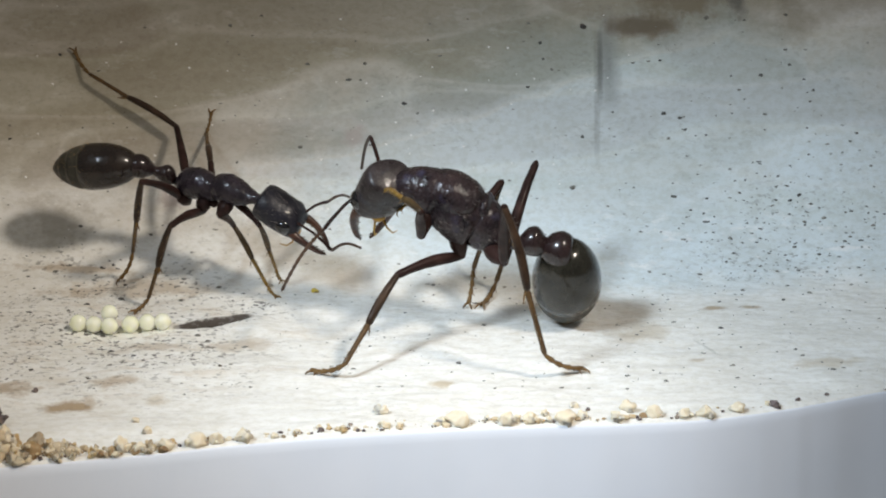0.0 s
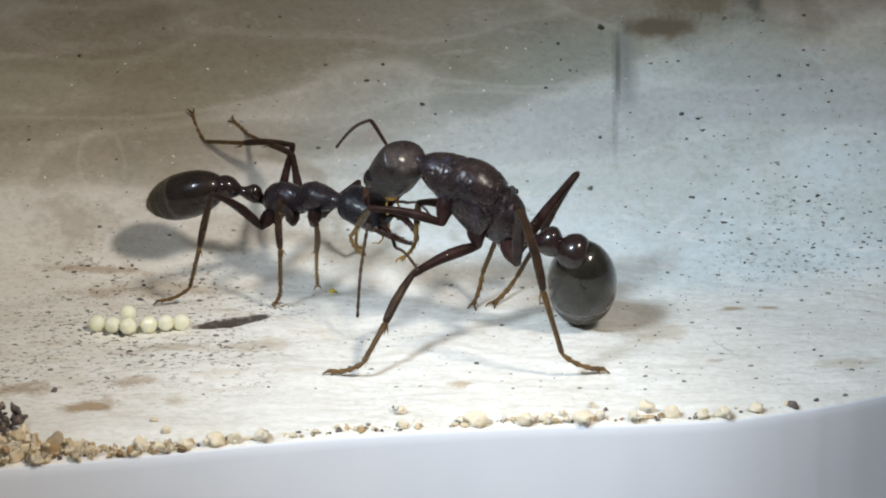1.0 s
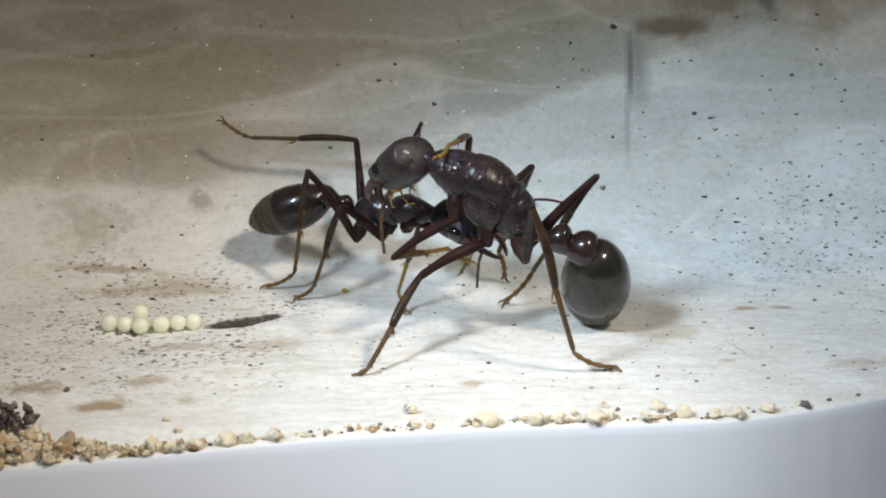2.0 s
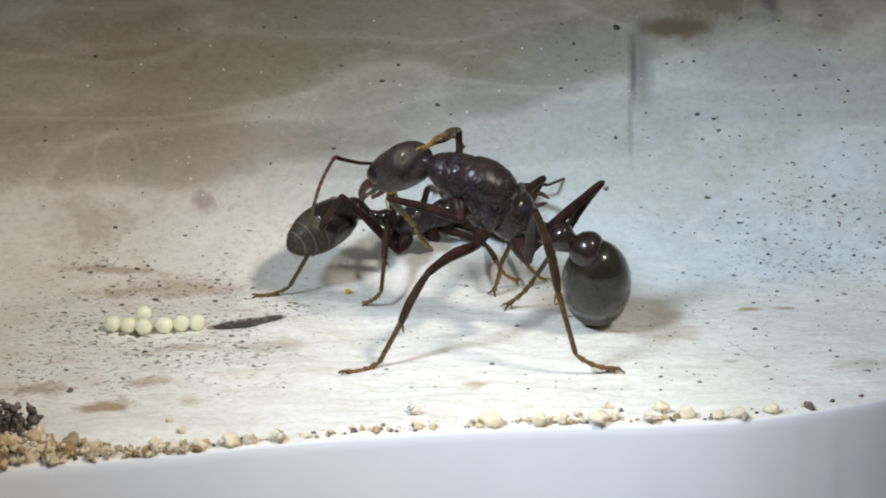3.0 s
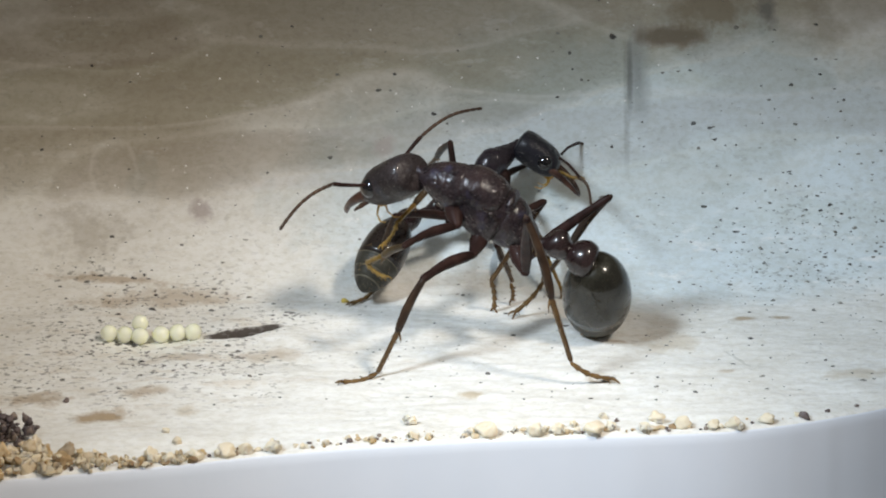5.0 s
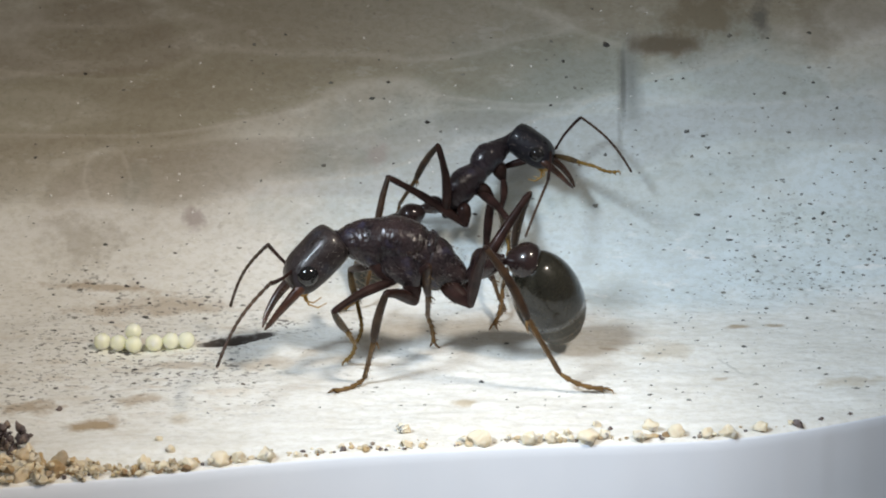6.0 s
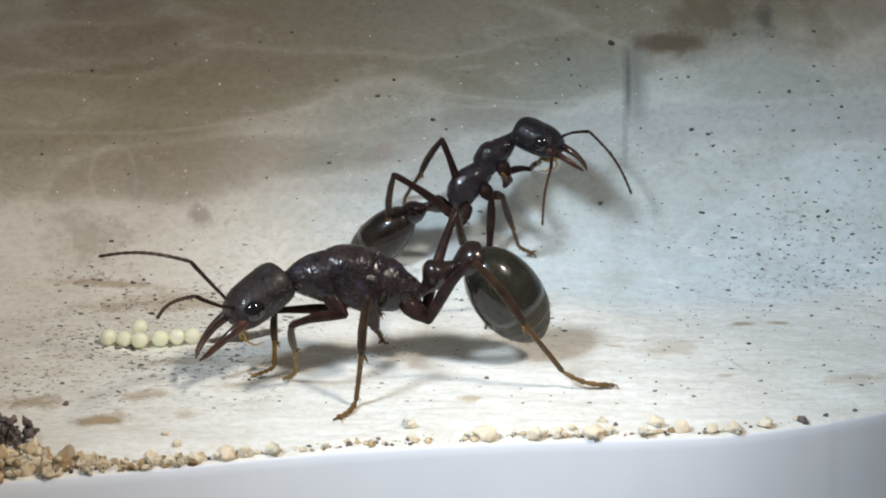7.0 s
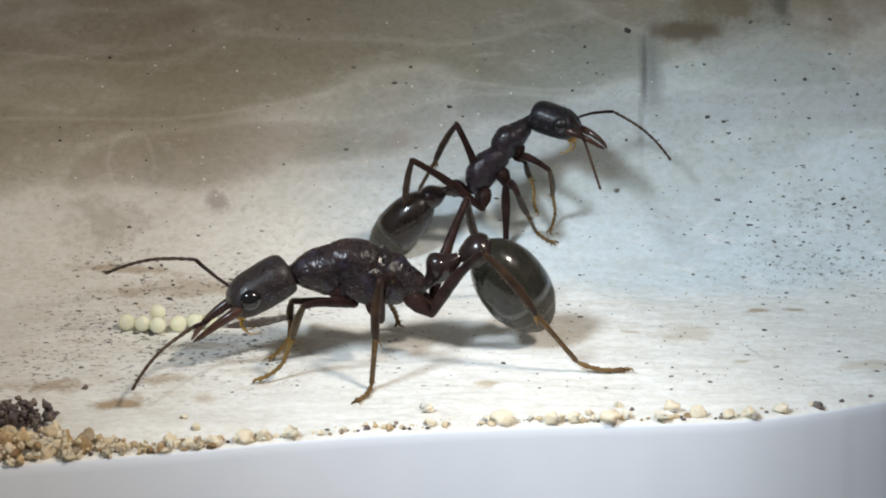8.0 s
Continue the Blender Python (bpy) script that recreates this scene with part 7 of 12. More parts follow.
    walk(big_ant["fm.coxa"], [
        (0, at(3.2, -0.85, -0.9, -78.35, 63.47, -153.67)),
        (0.2, at(3.2, -0.85, -0.9, -104.51, 70.01, 178.66)),
        (0.5, at(3.2, -0.85, -0.9, -75.75, 61.62, -149.01)),
        (0.7, at(3.2, -0.85, -0.9, -79.62, 63.51, -153.34)),
        (1, at(3.2, -0.85, -0.9, -157.72, 66.9, 127.31)),
        (1.2, at(3.2, -0.85, -0.9, -129.04, 72.09, 158.35)),
        (1.5, at(3.2, -0.85, -0.9, -80.88, 59.64, -146.92)),
        (1.6, at(3.2, -0.85, -0.9, -69.79, 33.99, -119.42)),
        (1.7, at(3.2, -0.85, -0.9, -72.81, 7.46, -101.32)),
        (2.8, at(3.2, -0.85, -0.9, -81.91, 28.73, -119.57)),
        (3, at(3.2, -0.85, -0.9, -82.89, 27.62, -121.69)),
        (3.5, at(3.2, -0.85, -0.9, -83.65, 29.34, -123.24)),
        (4, at(3.2, -0.85, -0.9, -86.24, 33.16, -127.96)),
        (4.5, at(3.2, -0.85, -0.9, -87.11, 33.5, -129.55)),
        (4.7, at(3.2, -0.85, -0.9, -99.61, 53.72, -144.74)),
        (5.8, at(3.2, -0.85, -0.9, -143.83, 75.19, 169.15)),
        (6, at(3.2, -0.85, -0.9, -113.33, 65.07, -158.3)),
        (6.2, at(3.2, -0.85, -0.9, -82.8, 31.5, -107.77)),
        (6.5, at(3.2, -0.85, -0.9, -100.72, 56.77, -128.24)),
        (7, at(3.2, -0.85, -0.9, -94.26, 61.12, -120.87)),
        (7.5, at(3.2, -0.85, -0.9, -97, 63.32, -123.95)),
        (8, at(3.2, -0.85, -0.9, -105.8, 64.79, -133.64)),
    ])
    walk(big_ant["fm.femur"], [
        (0, at(2.58, -1.16, -2.28, -39.27, -42.53, -96.68)),
        (0.2, at(2.67, -0.84, -2.35, -41.32, -37.58, -93.65)),
        (0.5, at(2.57, -1.23, -2.26, -40.85, -36.21, -94.43)),
        (0.7, at(2.58, -1.16, -2.28, -39.73, -36, -96.32)),
        (0.8, at(2.67, -0.9, -2.29, -39.35, -32.08, -97.31)),
        (0.9, at(2.75, -0.63, -2.31, -39.07, -28.15, -98.22)),
        (1, at(2.83, -0.37, -2.32, -38.86, -24.21, -99.09)),
        (1.2, at(2.76, -0.67, -2.37, -36.88, -27.43, -103.63)),
        (1.5, at(2.55, -1.28, -2.23, -36.11, -24.53, -105.42)),
        (1.7, at(2.9, -2.35, -1.1, -40.28, -11.45, -93.62)),
        (2.25, at(2.72, -2.19, -1.37, -39.51, -15.78, -97.31)),
        (2.8, at(2.53, -2.03, -1.64, -38.43, -20.05, -101.14)),
        (3, at(2.48, -2.01, -1.62, -37.37, -21.6, -104.08)),
        (3.5, at(2.46, -1.98, -1.66, -37.06, -22.29, -104.91)),
        (4, at(2.41, -1.87, -1.74, -35.59, -24.31, -108.59)),
        (4.5, at(2.38, -1.84, -1.75, -34.41, -22.32, -111.5)),
        (4.6, at(2.42, -1.61, -1.95, -33.69, -26.92, -113.7)),
        (4.7, at(2.45, -1.38, -2.14, -32.73, -31.48, -116.08)),
        (5.067, at(2.57, -1.18, -2.23, -31.75, -26.4, -118.41)),
        (5.433, at(2.69, -0.98, -2.31, -31.02, -21.29, -120.55)),
        (5.8, at(2.81, -0.78, -2.39, -30.51, -16.15, -122.56)),
        (5.85, at(2.76, -0.85, -2.37, -26.94, -34.16, -147.97)),
        (5.9, at(2.7, -0.93, -2.35, -11.31, -48.27, 177.75)),
        (5.95, at(2.65, -1.01, -2.32, 16.83, -51.54, 132.17)),
        (6, at(2.6, -1.09, -2.3, 39.18, -41.44, 91.93)),
        (6.1, at(2.7, -1.6, -2, 44.58, -30.52, 84.21)),
        (6.2, at(2.8, -2.1, -1.71, 47.94, -19.17, 78.25)),
        (6.5, at(2.68, -1.51, -2.19, 49.2, -32.94, 77.28)),
        (7, at(2.82, -1.49, -2.25, 37.19, -36.14, 96.52)),
        (7.5, at(2.81, -1.42, -2.28, 32.23, -32.54, 104.91)),
        (8, at(2.75, -1.33, -2.3, 36.44, -42.23, 98.17)),
    ])
    walk(big_ant["fm.tibia"], [
        (0, at(2.17, -4.67, 0.96, 179.12, 78.12, 163.29)),
        (0.2, at(2.43, -4.63, 0.58, -167.78, 77.21, 176.68)),
        (0.5, at(2.27, -5.09, 0.58, -178.05, 76.09, 166.15)),
        (0.7, at(2.16, -5.02, 0.54, 151.16, 73, 134.35)),
        (0.8, at(2.15, -4.93, 0.25, 161.51, 74.76, 145.15)),
        (0.9, at(2.14, -4.82, -0.04, 174.03, 75.88, 158.13)),
        (1, at(2.14, -4.69, -0.35, -172.07, 76.22, 172.49)),
        (1.2, at(1.75, -4.82, -0.16, 163.1, 78, 146.94)),
        (1.5, at(1.39, -5.49, -0.24, 175.1, 78.7, 159.18)),
        (1.7, at(2.6, -7.05, -0.15, 175.03, 74.19, 159.13)),
        (2.25, at(2.13, -6.77, -0.07, 160.45, 75.79, 143.89)),
        (2.8, at(1.66, -6.45, 0, 143.57, 76.26, 126.35)),
        (3, at(1.4, -6.34, 0.15, 138.06, 75.18, 120.66)),
        (3.5, at(1.32, -6.27, 0.16, 142.92, 79.81, 125.73)),
        (4, at(1.01, -6.01, 0.23, 128.46, 80.48, 111.04)),
        (4.5, at(0.75, -5.97, 0.07, 122.51, 76.95, 105.01)),
        (4.6, at(0.7, -5.53, 0.22, 118.55, 75.04, 100.93)),
        (4.7, at(0.65, -5.05, 0.36, 115.5, 73.07, 97.77)),
        (5.067, at(0.53, -4.96, -0.09, 88.32, 81.24, 71.31)),
        (5.433, at(0.42, -4.83, -0.57, 15.32, 82.02, -0.97)),
        (5.8, at(0.33, -4.66, -1.06, -17.21, 74.26, -32.78)),
        (5.9, at(-0.49, -0.81, 1.24, -65.3, 65, -85.51)),
        (6, at(2.47, 2.51, 0.88, -80.12, 48.38, -105.25)),
        (6.1, at(3.11, 2.52, 0.43, -77.78, 43.61, -101.65)),
        (6.2, at(3.72, 2.34, -0.13, -75.99, 38.76, -98.56)),
        (6.5, at(3.56, 2.41, 0.42, -73.71, 36.47, -94.75)),
        (7, at(2.38, 2.36, 0.58, -70.46, 38.58, -89.59)),
        (7.5, at(1.77, 2.49, 0.3, -72, 30.69, -92.23)),
        (8, at(2.24, 2.19, 0.93, -73.64, 31.9, -95.36)),
    ])
    walk(big_ant["fm.tarsus"], [
        (0, at(0.87, -4.28, -5.5, 55.44, 53.72, 126.98)),
        (0.2, at(0.97, -4.55, -5.86, 49.79, 52.13, 119.97)),
        (0.5, at(0.73, -4.71, -5.83, 54.34, 54.28, 125.67)),
        (0.7, at(0.81, -3.64, -5.77, 112.17, 66.22, -171.73)),
        (0.8, at(0.73, -3.94, -6.11, 80.34, 61.25, 149.74)),
        (0.9, at(0.65, -4.22, -6.44, 63.61, 49.82, 126.04)),
        (1, at(0.58, -4.49, -6.76, 56.5, 36.01, 111.34)),
        (1.2, at(0.6, -4.07, -6.61, 60.79, 39.96, 118.26)),
        (1.5, at(0.18, -5.03, -6.71, 58.78, 32.61, 114.41)),
        (1.6, at(0.55, -5.72, -6.6, 92.32, 49.67, 155.45)),
        (1.7, at(0.92, -6.41, -6.5, 135.31, 42.77, -154.39)),
        (2.25, at(0.82, -5.82, -6.46, 131.98, 55.53, -156.87)),
        (2.8, at(0.73, -5.19, -6.41, 125.44, 68.11, -162.61)),
        (3, at(0.54, -4.89, -6.23, 121.6, 72.16, -166.61)),
        (3.5, at(0.64, -5.32, -6.33, 104.14, 68.61, 174.65)),
        (4, at(0.62, -5, -6.28, 130.55, 71.04, -157.72)),
        (4.5, at(0.37, -4.53, -6.36, 161.13, 69.98, -125.88)),
        (4.6, at(0.37, -3.86, -6.15, 135.89, 64.43, -153.36)),
        (4.7, at(0.39, -3.15, -5.95, 121.87, 55.72, -169.69)),
        (5.067, at(0.85, -4.01, -6.62, 129.47, 57.04, -160.95)),
        (5.433, at(1.34, -4.84, -7.1, 137.56, 57.69, -151.74)),
        (5.8, at(1.84, -5.63, -7.41, 145.8, 57.62, -142.37)),
        (5.9, at(-0.27, -3.59, -4.75, 146.95, 57.48, -141.01)),
        (6, at(1.32, -1.72, -4.06, 148.09, 57.32, -139.67)),
        (6.1, at(2.15, -2.16, -4.12, 159.07, 51.22, -126.93)),
        (6.2, at(2.95, -2.75, -4.26, 166.67, 44.01, -117.5)),
        (6.5, at(3.12, -2.87, -3.5, 176.53, 39.32, -103.5)),
        (7, at(2.41, -2.8, -3.54, 172.19, 31.57, -110.29)),
        (7.5, at(1.55, -3.19, -3.07, 173.36, 33.62, -108.04)),
        (8, at(1.72, -3.39, -2.56, 170.07, 41.7, -113.83)),
    ])
    walk(big_ant["fh.coxa"], [
        (0, at(0.9, -0.75, -0.7, -32.5, 46.02, -174.82)),
        (0.2, at(0.9, -0.75, -0.7, -43.68, 52.05, 169.9)),
        (0.5, at(0.9, -0.75, -0.7, -45.13, 52.79, 168.07)),
        (0.7, at(0.9, -0.75, -0.7, -45.17, 54.28, 168.04)),
        (1, at(0.9, -0.75, -0.7, -48.03, 56.09, 164.55)),
        (1.2, at(0.9, -0.75, -0.7, -24.99, 56.89, -168.99)),
        (1.5, at(0.9, -0.75, -0.7, -24.47, 62.03, -168.28)),
        (1.7, at(0.9, -0.75, -0.7, -25.23, 60.68, -169.13)),
        (2.8, at(0.9, -0.75, -0.7, -21.6, 55.86, -164.88)),
        (3, at(0.9, -0.75, -0.7, -21.27, 51.35, -164.4)),
        (3.5, at(0.9, -0.75, -0.7, -20.64, 50.46, -163.59)),
        (4, at(0.9, -0.75, -0.7, -20.17, 49.97, -162.98)),
        (4.5, at(0.9, -0.75, -0.7, -21.04, 44.8, -164.03)),
        (4.7, at(0.9, -0.75, -0.7, -20.38, 50.41, -162.98)),
        (5.8, at(0.9, -0.75, -0.7, -25.23, 56.48, -169.08)),
        (6, at(0.9, -0.75, -0.7, -21, 20.33, -159.07)),
        (6.2, at(0.9, -0.75, -0.7, -21.62, 23.47, -160.76)),
        (6.5, at(0.9, -0.75, -0.7, -21.28, 22.55, -159.9)),
        (7, at(0.9, -0.75, -0.7, -23.57, 38.68, -163.42)),
        (7.5, at(0.9, -0.75, -0.7, -23.95, 39.87, -164.04)),
        (8, at(0.9, -0.75, -0.7, -21.72, 28.07, -159.8)),
    ])
    walk(big_ant["fh.femur"], [
        (0, at(-0.35, -0.86, -2, -40.7, -41.55, -77.15)),
        (0.2, at(-0.19, -0.56, -2.12, -39.41, -46.39, -79.16)),
        (0.5, at(-0.17, -0.52, -2.14, -36.68, -45.47, -82.91)),
        (0.7, at(-0.13, -0.53, -2.16, -36.78, -49.64, -82.87)),
        (1, at(-0.07, -0.48, -2.2, -28.98, -46.97, -93.01)),
        (1.2, at(-0.07, -0.94, -2.21, -25.38, -82.5, -102.58)),
        (1.5, at(0.07, -0.92, -2.29, 5.97, -83.13, -134.16)),
        (1.7, at(0.03, -0.92, -2.27, 0.93, -81.04, -129.09)),
        (2.8, at(-0.08, -1.01, -2.19, 36.7, -79.74, -165.37)),
        (3, at(-0.18, -1.05, -2.11, 46.22, -80.56, -175.05)),
        (3.5, at(-0.2, -1.07, -2.09, 60.57, -78.49, 170.34)),
        (4, at(-0.21, -1.09, -2.08, 67.94, -75.83, 162.78)),
        (4.5, at(-0.33, -1.1, -1.97, 76.47, -74.35, 153.91)),
        (4.7, at(-0.2, -1.09, -2.09, 62.22, -73.38, 168.73)),
        (5.25, at(-0.14, -1.01, -2.15, 34.9, -68.45, -162.93)),
        (5.8, at(-0.08, -0.94, -2.2, 20, -60.61, -146.97)),
        (5.9, at(-0.38, -1.15, -1.77, 12.94, -63.58, -138.83)),
        (6, at(-0.68, -1.35, -1.33, 4.18, -65.99, -129)),
        (6.2, at(-0.66, -1.3, -1.42, 8.55, -67.96, -133.78)),
        (6.5, at(-0.66, -1.32, -1.39, 7.16, -65.1, -132.27)),
        (7, at(-0.45, -1.15, -1.83, -5.74, -62.19, -118.08)),
        (7.5, at(-0.43, -1.13, -1.86, -6.23, -63.84, -117.53)),
        (8, at(-0.59, -1.3, -1.55, -0.28, -62.41, -124.15)),
    ])
    walk(big_ant["fh.tibia"], [
        (0, at(0.82, -5.97, 2.65, -137.79, 78.57, -168.44)),
        (0.2, at(0.72, -5.3, 2.95, -118.4, 77.95, -148.57)),
        (0.5, at(0.44, -5.4, 2.85, -122.99, 78.39, -153.26)),
        (0.7, at(0.43, -5.03, 3.17, -105.33, 79.31, -135.24)),
        (1, at(-0.32, -5.25, 2.92, -109.73, 80.46, -139.7)),
        (1.2, at(-0.27, -1.83, 4.73, -88.89, 76.3, -118.3)),
        (1.5, at(-0.51, -1.52, 4.66, -83.18, 74.85, -112.39)),
        (1.7, at(-0.65, -1.76, 4.64, -81.93, 76.24, -111.09)),
        (2.8, at(-1.28, -1.33, 4.7, -70.03, 78.4, -98.96)),
        (3, at(-1.33, -1.15, 4.8, -69.51, 77.35, -98.42)),
        (3.5, at(-1.58, -0.84, 4.77, -65.62, 76.83, -94.43)),
        (4, at(-1.85, -0.58, 4.71, -58, 75.85, -86.59)),
        (4.5, at(-2.03, -0.27, 4.77, -50.69, 74.47, -79.03)),
        (4.7, at(-2.16, -0.7, 4.62, -55.23, 73.31, -83.76)),
        (5.25, at(-2.6, -1.77, 4.36, -54.35, 72.1, -82.82)),
        (5.8, at(-2.96, -2.81, 3.9, -53.59, 70.89, -82.01)),
        (5.9, at(-2.72, -3.2, 4.5, -63.33, 65.92, -92.55)),
        (6, at(-2.47, -3.57, 5.07, -69.5, 60.48, -99.55)),
        (6.2, at(-2.48, -3.19, 5.07, -73.98, 51.78, -104.94)),
        (6.5, at(-2.65, -3.5, 4.96, -79.68, 50.44, -112.36)),
        (7, at(-1.99, -4.03, 4.36, -82.33, 47.81, -115.93)),
        (7.5, at(-1.86, -3.87, 4.43, -84.67, 47.17, -119.13)),
        (8, at(-2.41, -3.98, 4.66, -82.28, 47.24, -115.89)),
    ])
    walk(big_ant["fh.tarsus"], [
        (0, at(-1.05, -6.35, -6.76, 29.27, 6.86, 84.51)),
        (0.2, at(-0.99, -6.34, -6.44, 28.82, 19.73, 78.98)),
        (0.5, at(-1.29, -6.27, -6.55, 30.89, 13.01, 85.56)),
        (0.7, at(-0.83, -6.28, -6.26, 32.24, 25.64, 88.2)),
        (1, at(-1.53, -6.28, -6.55, 29.87, 20.14, 82.41)),
        (1.2, at(-1.34, -3.83, -4.6, 41.33, 71.96, 80.29)),
        (1.5, at(-1.47, -3.84, -4.61, 35.69, 71.63, 74.37)),
        (1.7, at(-1.48, -3.89, -4.68, 32.82, 73.91, 71.34)),
        (2.8, at(-1.58, -3.24, -4.71, -28.3, 81.49, 8.47)),
        (3, at(-1.64, -3.23, -4.57, -13.86, 81.43, 23.05)),
        (3.5, at(-1.75, -3.02, -4.58, -17.02, 81.02, 19.86)),
        (4, at(-1.71, -2.92, -4.6, -48.67, 80.23, -12.3)),
        (4.5, at(-1.54, -2.8, -4.48, -37.27, 87.34, -0.63)),
        (4.7, at(-1.86, -3.43, -4.58, 16, 76.4, 52.38)),
        (5.25, at(-2.23, -4.69, -4.77, 23.97, 68.37, 60.11)),
        (5.8, at(-2.52, -5.92, -5.18, 27.7, 60.16, 63.59)),
        (5.9, at(-2.9, -7.11, -4.26, 42.74, 48.35, 80.74)),
        (6, at(-3.26, -8.23, -3.29, 50.46, 34.87, 90.76)),
        (6.2, at(-4.01, -8.93, -2.47, 50.48, 35.68, 90.77)),
        (6.5, at(-4.97, -9.16, -2.44, 53.69, 27.03, 96.72)),
        (7, at(-4.81, -9.83, -2.75, 54.47, 19.71, 98.21)),
        (7.5, at(-5.03, -9.57, -2.61, 55.03, 15.27, 99.9)),
        (8, at(-5.26, -9.85, -2.39, 54.71, 16.2, 98.75)),
    ])
    walk(small_ant["root"], [
        (0, at(-17.54, 9.5, 7.23, 12.85, -0.89, -31.85)),
        (0.2, at(-16.51, 9.5, 7.06, 12.81, -3.51, -32.92)),
        (0.5, at(-15.55, 9.5, 6.3, 13.83, -6.54, -25.79)),
        (0.7, at(-14.58, 9.5, 6.38, 13.71, -7.28, -27.25)),
        (1, at(-13, 9.5, 5.97, 13.34, -11.15, -32.49)),
        (1.2, at(-11.57, 9.5, 6.08, 12.45, -7.06, -36.75)),
        (1.5, at(-10.17, 9.5, 5.39, 11.4, -12.58, -45.32)),
        (1.7, at(-8.92, 9.5, 5.28, 11.42, -13.66, -45.68)),
        (2.25, at(-7.15, 9.75, 4.71, 7.22, -2.84, -1.72)),
        (2.8, at(-5.38, 10, 4.14, 11.67, 7.85, 41.83)),
        (3, at(-5.27, 10.08, 4.03, 11.7, 1.35, 39.71)),
        (3.5, at(-4.14, 10.29, 3.95, 9.4, -10.61, 20.92)),
        (4, at(-2.81, 10.5, 4.14, 4.8, -18.25, 22.87)),
        (4.5, at(-1.53, 10.86, 4.9, 0, -26.31, 6.61)),
        (4.7, at(-1.46, 11, 5.24, -2.09, -30.85, 27.55)),
        (5.8, at(-1.05, 12, 6.2, -4.62, -33.82, 42.49)),
        (6, at(-1.09, 12, 6.22, -5.08, -35.96, 37.75)),
        (6.2, at(-1.09, 12, 5.88, -5.74, -41.8, 35.18)),
        (6.5, at(-1.16, 12, 5.86, -6.07, -42.84, 31.45)),
        (7, at(-1.21, 12, 5.93, -7.24, -47.23, 16.08)),
        (7.5, at(-1.24, 12, 5.94, -7.33, -47.88, 16.47)),
        (8, at(-1.08, 12, 6.09, -6.79, -45.93, 24.37)),
    ])
    walk(small_ant["head"], [
        (0, at(6.7, 0, 0, 7.16, 34.25, 12.02)),
        (0.2, at(6.7, 0, 0, 5.83, 32.37, 5.22)),
        (0.5, at(6.7, 0, 0, 1.68, 15.26, -11.11)),
        (0.7, at(6.7, 0, 0, 1.65, 16.08, -10.29)),
        (1, at(6.7, 0, 0, 3.15, 24.03, -3.35)),
        (1.2, at(6.7, 0, 0, 9.96, 45.79, 15.01)),
        (1.5, at(6.7, 0, 0, 14.81, 37.09, 25.35)),
        (1.7, at(6.7, 0, 0, 6.91, 34, 6.88)),
        (2.25, at(6.7, 0, 0, 3.32, -4.39, -24.74)),
        (2.8, at(6.7, 0, 0, 23.58, -38.24, -63.15)),
        (3, at(6.7, 0, 0, 16.15, -32.63, -61.94)),
        (3.5, at(6.7, 0, 0, -2.69, 4.32, -50.66)),
        (4, at(6.7, 0, 0, -10.4, 29.59, -42.53)),
        (4.5, at(6.74, 0, 0, -12.94, 47.36, -25.33)),
        (4.7, at(6.7, 0, 0, -34.12, 47.21, -63.6)),
        (5.8, at(6.7, 0, 0, -46.89, 47.91, -78.44)),
        (6, at(6.7, 0, 0, -47.56, 44.34, -79.88)),
        (6.2, at(6.7, 0, 0, -54.49, 54.12, -76.51)),
        (6.5, at(6.7, 0, 0, -47.87, 33.29, -75.65)),
        (7, at(6.78, 0, 0, -46.72, 45.17, -64.38)),
        (7.5, at(6.82, 0, 0, -43.3, 38.23, -59.22)),
        (8, at(6.7, 0, 0, -44.6, 41.58, -62.08)),
    ])
    walk(small_ant["petiole"], [
        (0, at(0, 0, 0, 12.8, -35.29, -154.99)),
        (0.2, at(0, 0, 0, 10.39, -33.72, -151.31)),
        (0.5, at(0, 0, 0, 11.49, -34.56, -159.73)),
        (0.7, at(0, 0, 0, 10.42, -33.87, -157.42)),
        (1, at(0, 0, 0, 7.39, -40.36, -153.72)),
        (1.2, at(0, 0, 0, 8.95, -41.94, -153.14)),
        (1.5, at(0, 0, 0, 2.36, -52.07, -145.11)),
        (1.7, at(0, 0, 0, 0.99, -50.82, -143.54)),
        (2.25, at(0, 0, 0, 9.47, -33.75, 168.83)),
        (2.8, at(0, 0, 0, 1.71, -16.98, 130.35)),
        (3, at(0, 0, 0, 7.53, -16.33, 131.94)),
        (3.5, at(0, 0, 0, 15.07, -28.75, 145.41)),
        (4, at(0, 0, 0, 13.02, -25.28, 151.06)),
        (4.5, at(0, 0, 0, 1.92, -24.38, 175.66)),
        (4.7, at(0, 0, 0, 10.89, -23.54, 155.04)),
        (5.8, at(0, 0, 0, 16.48, -18.12, 143.45)),
        (6, at(0, 0, 0, 15.79, -24.12, 146)),
        (6.2, at(0, 0, 0, 22.5, -39.62, 138.88)),
        (6.5, at(0, 0, 0, 20.85, -42.95, 142.24)),
        (7, at(0, 0, 0, 4.34, -45.75, 167.47)),
        (7.5, at(0, 0, 0, 6.87, -50.44, 164.21)),
        (8, at(0, 0, 0, 12.68, -42.97, 155.81)),
    ])
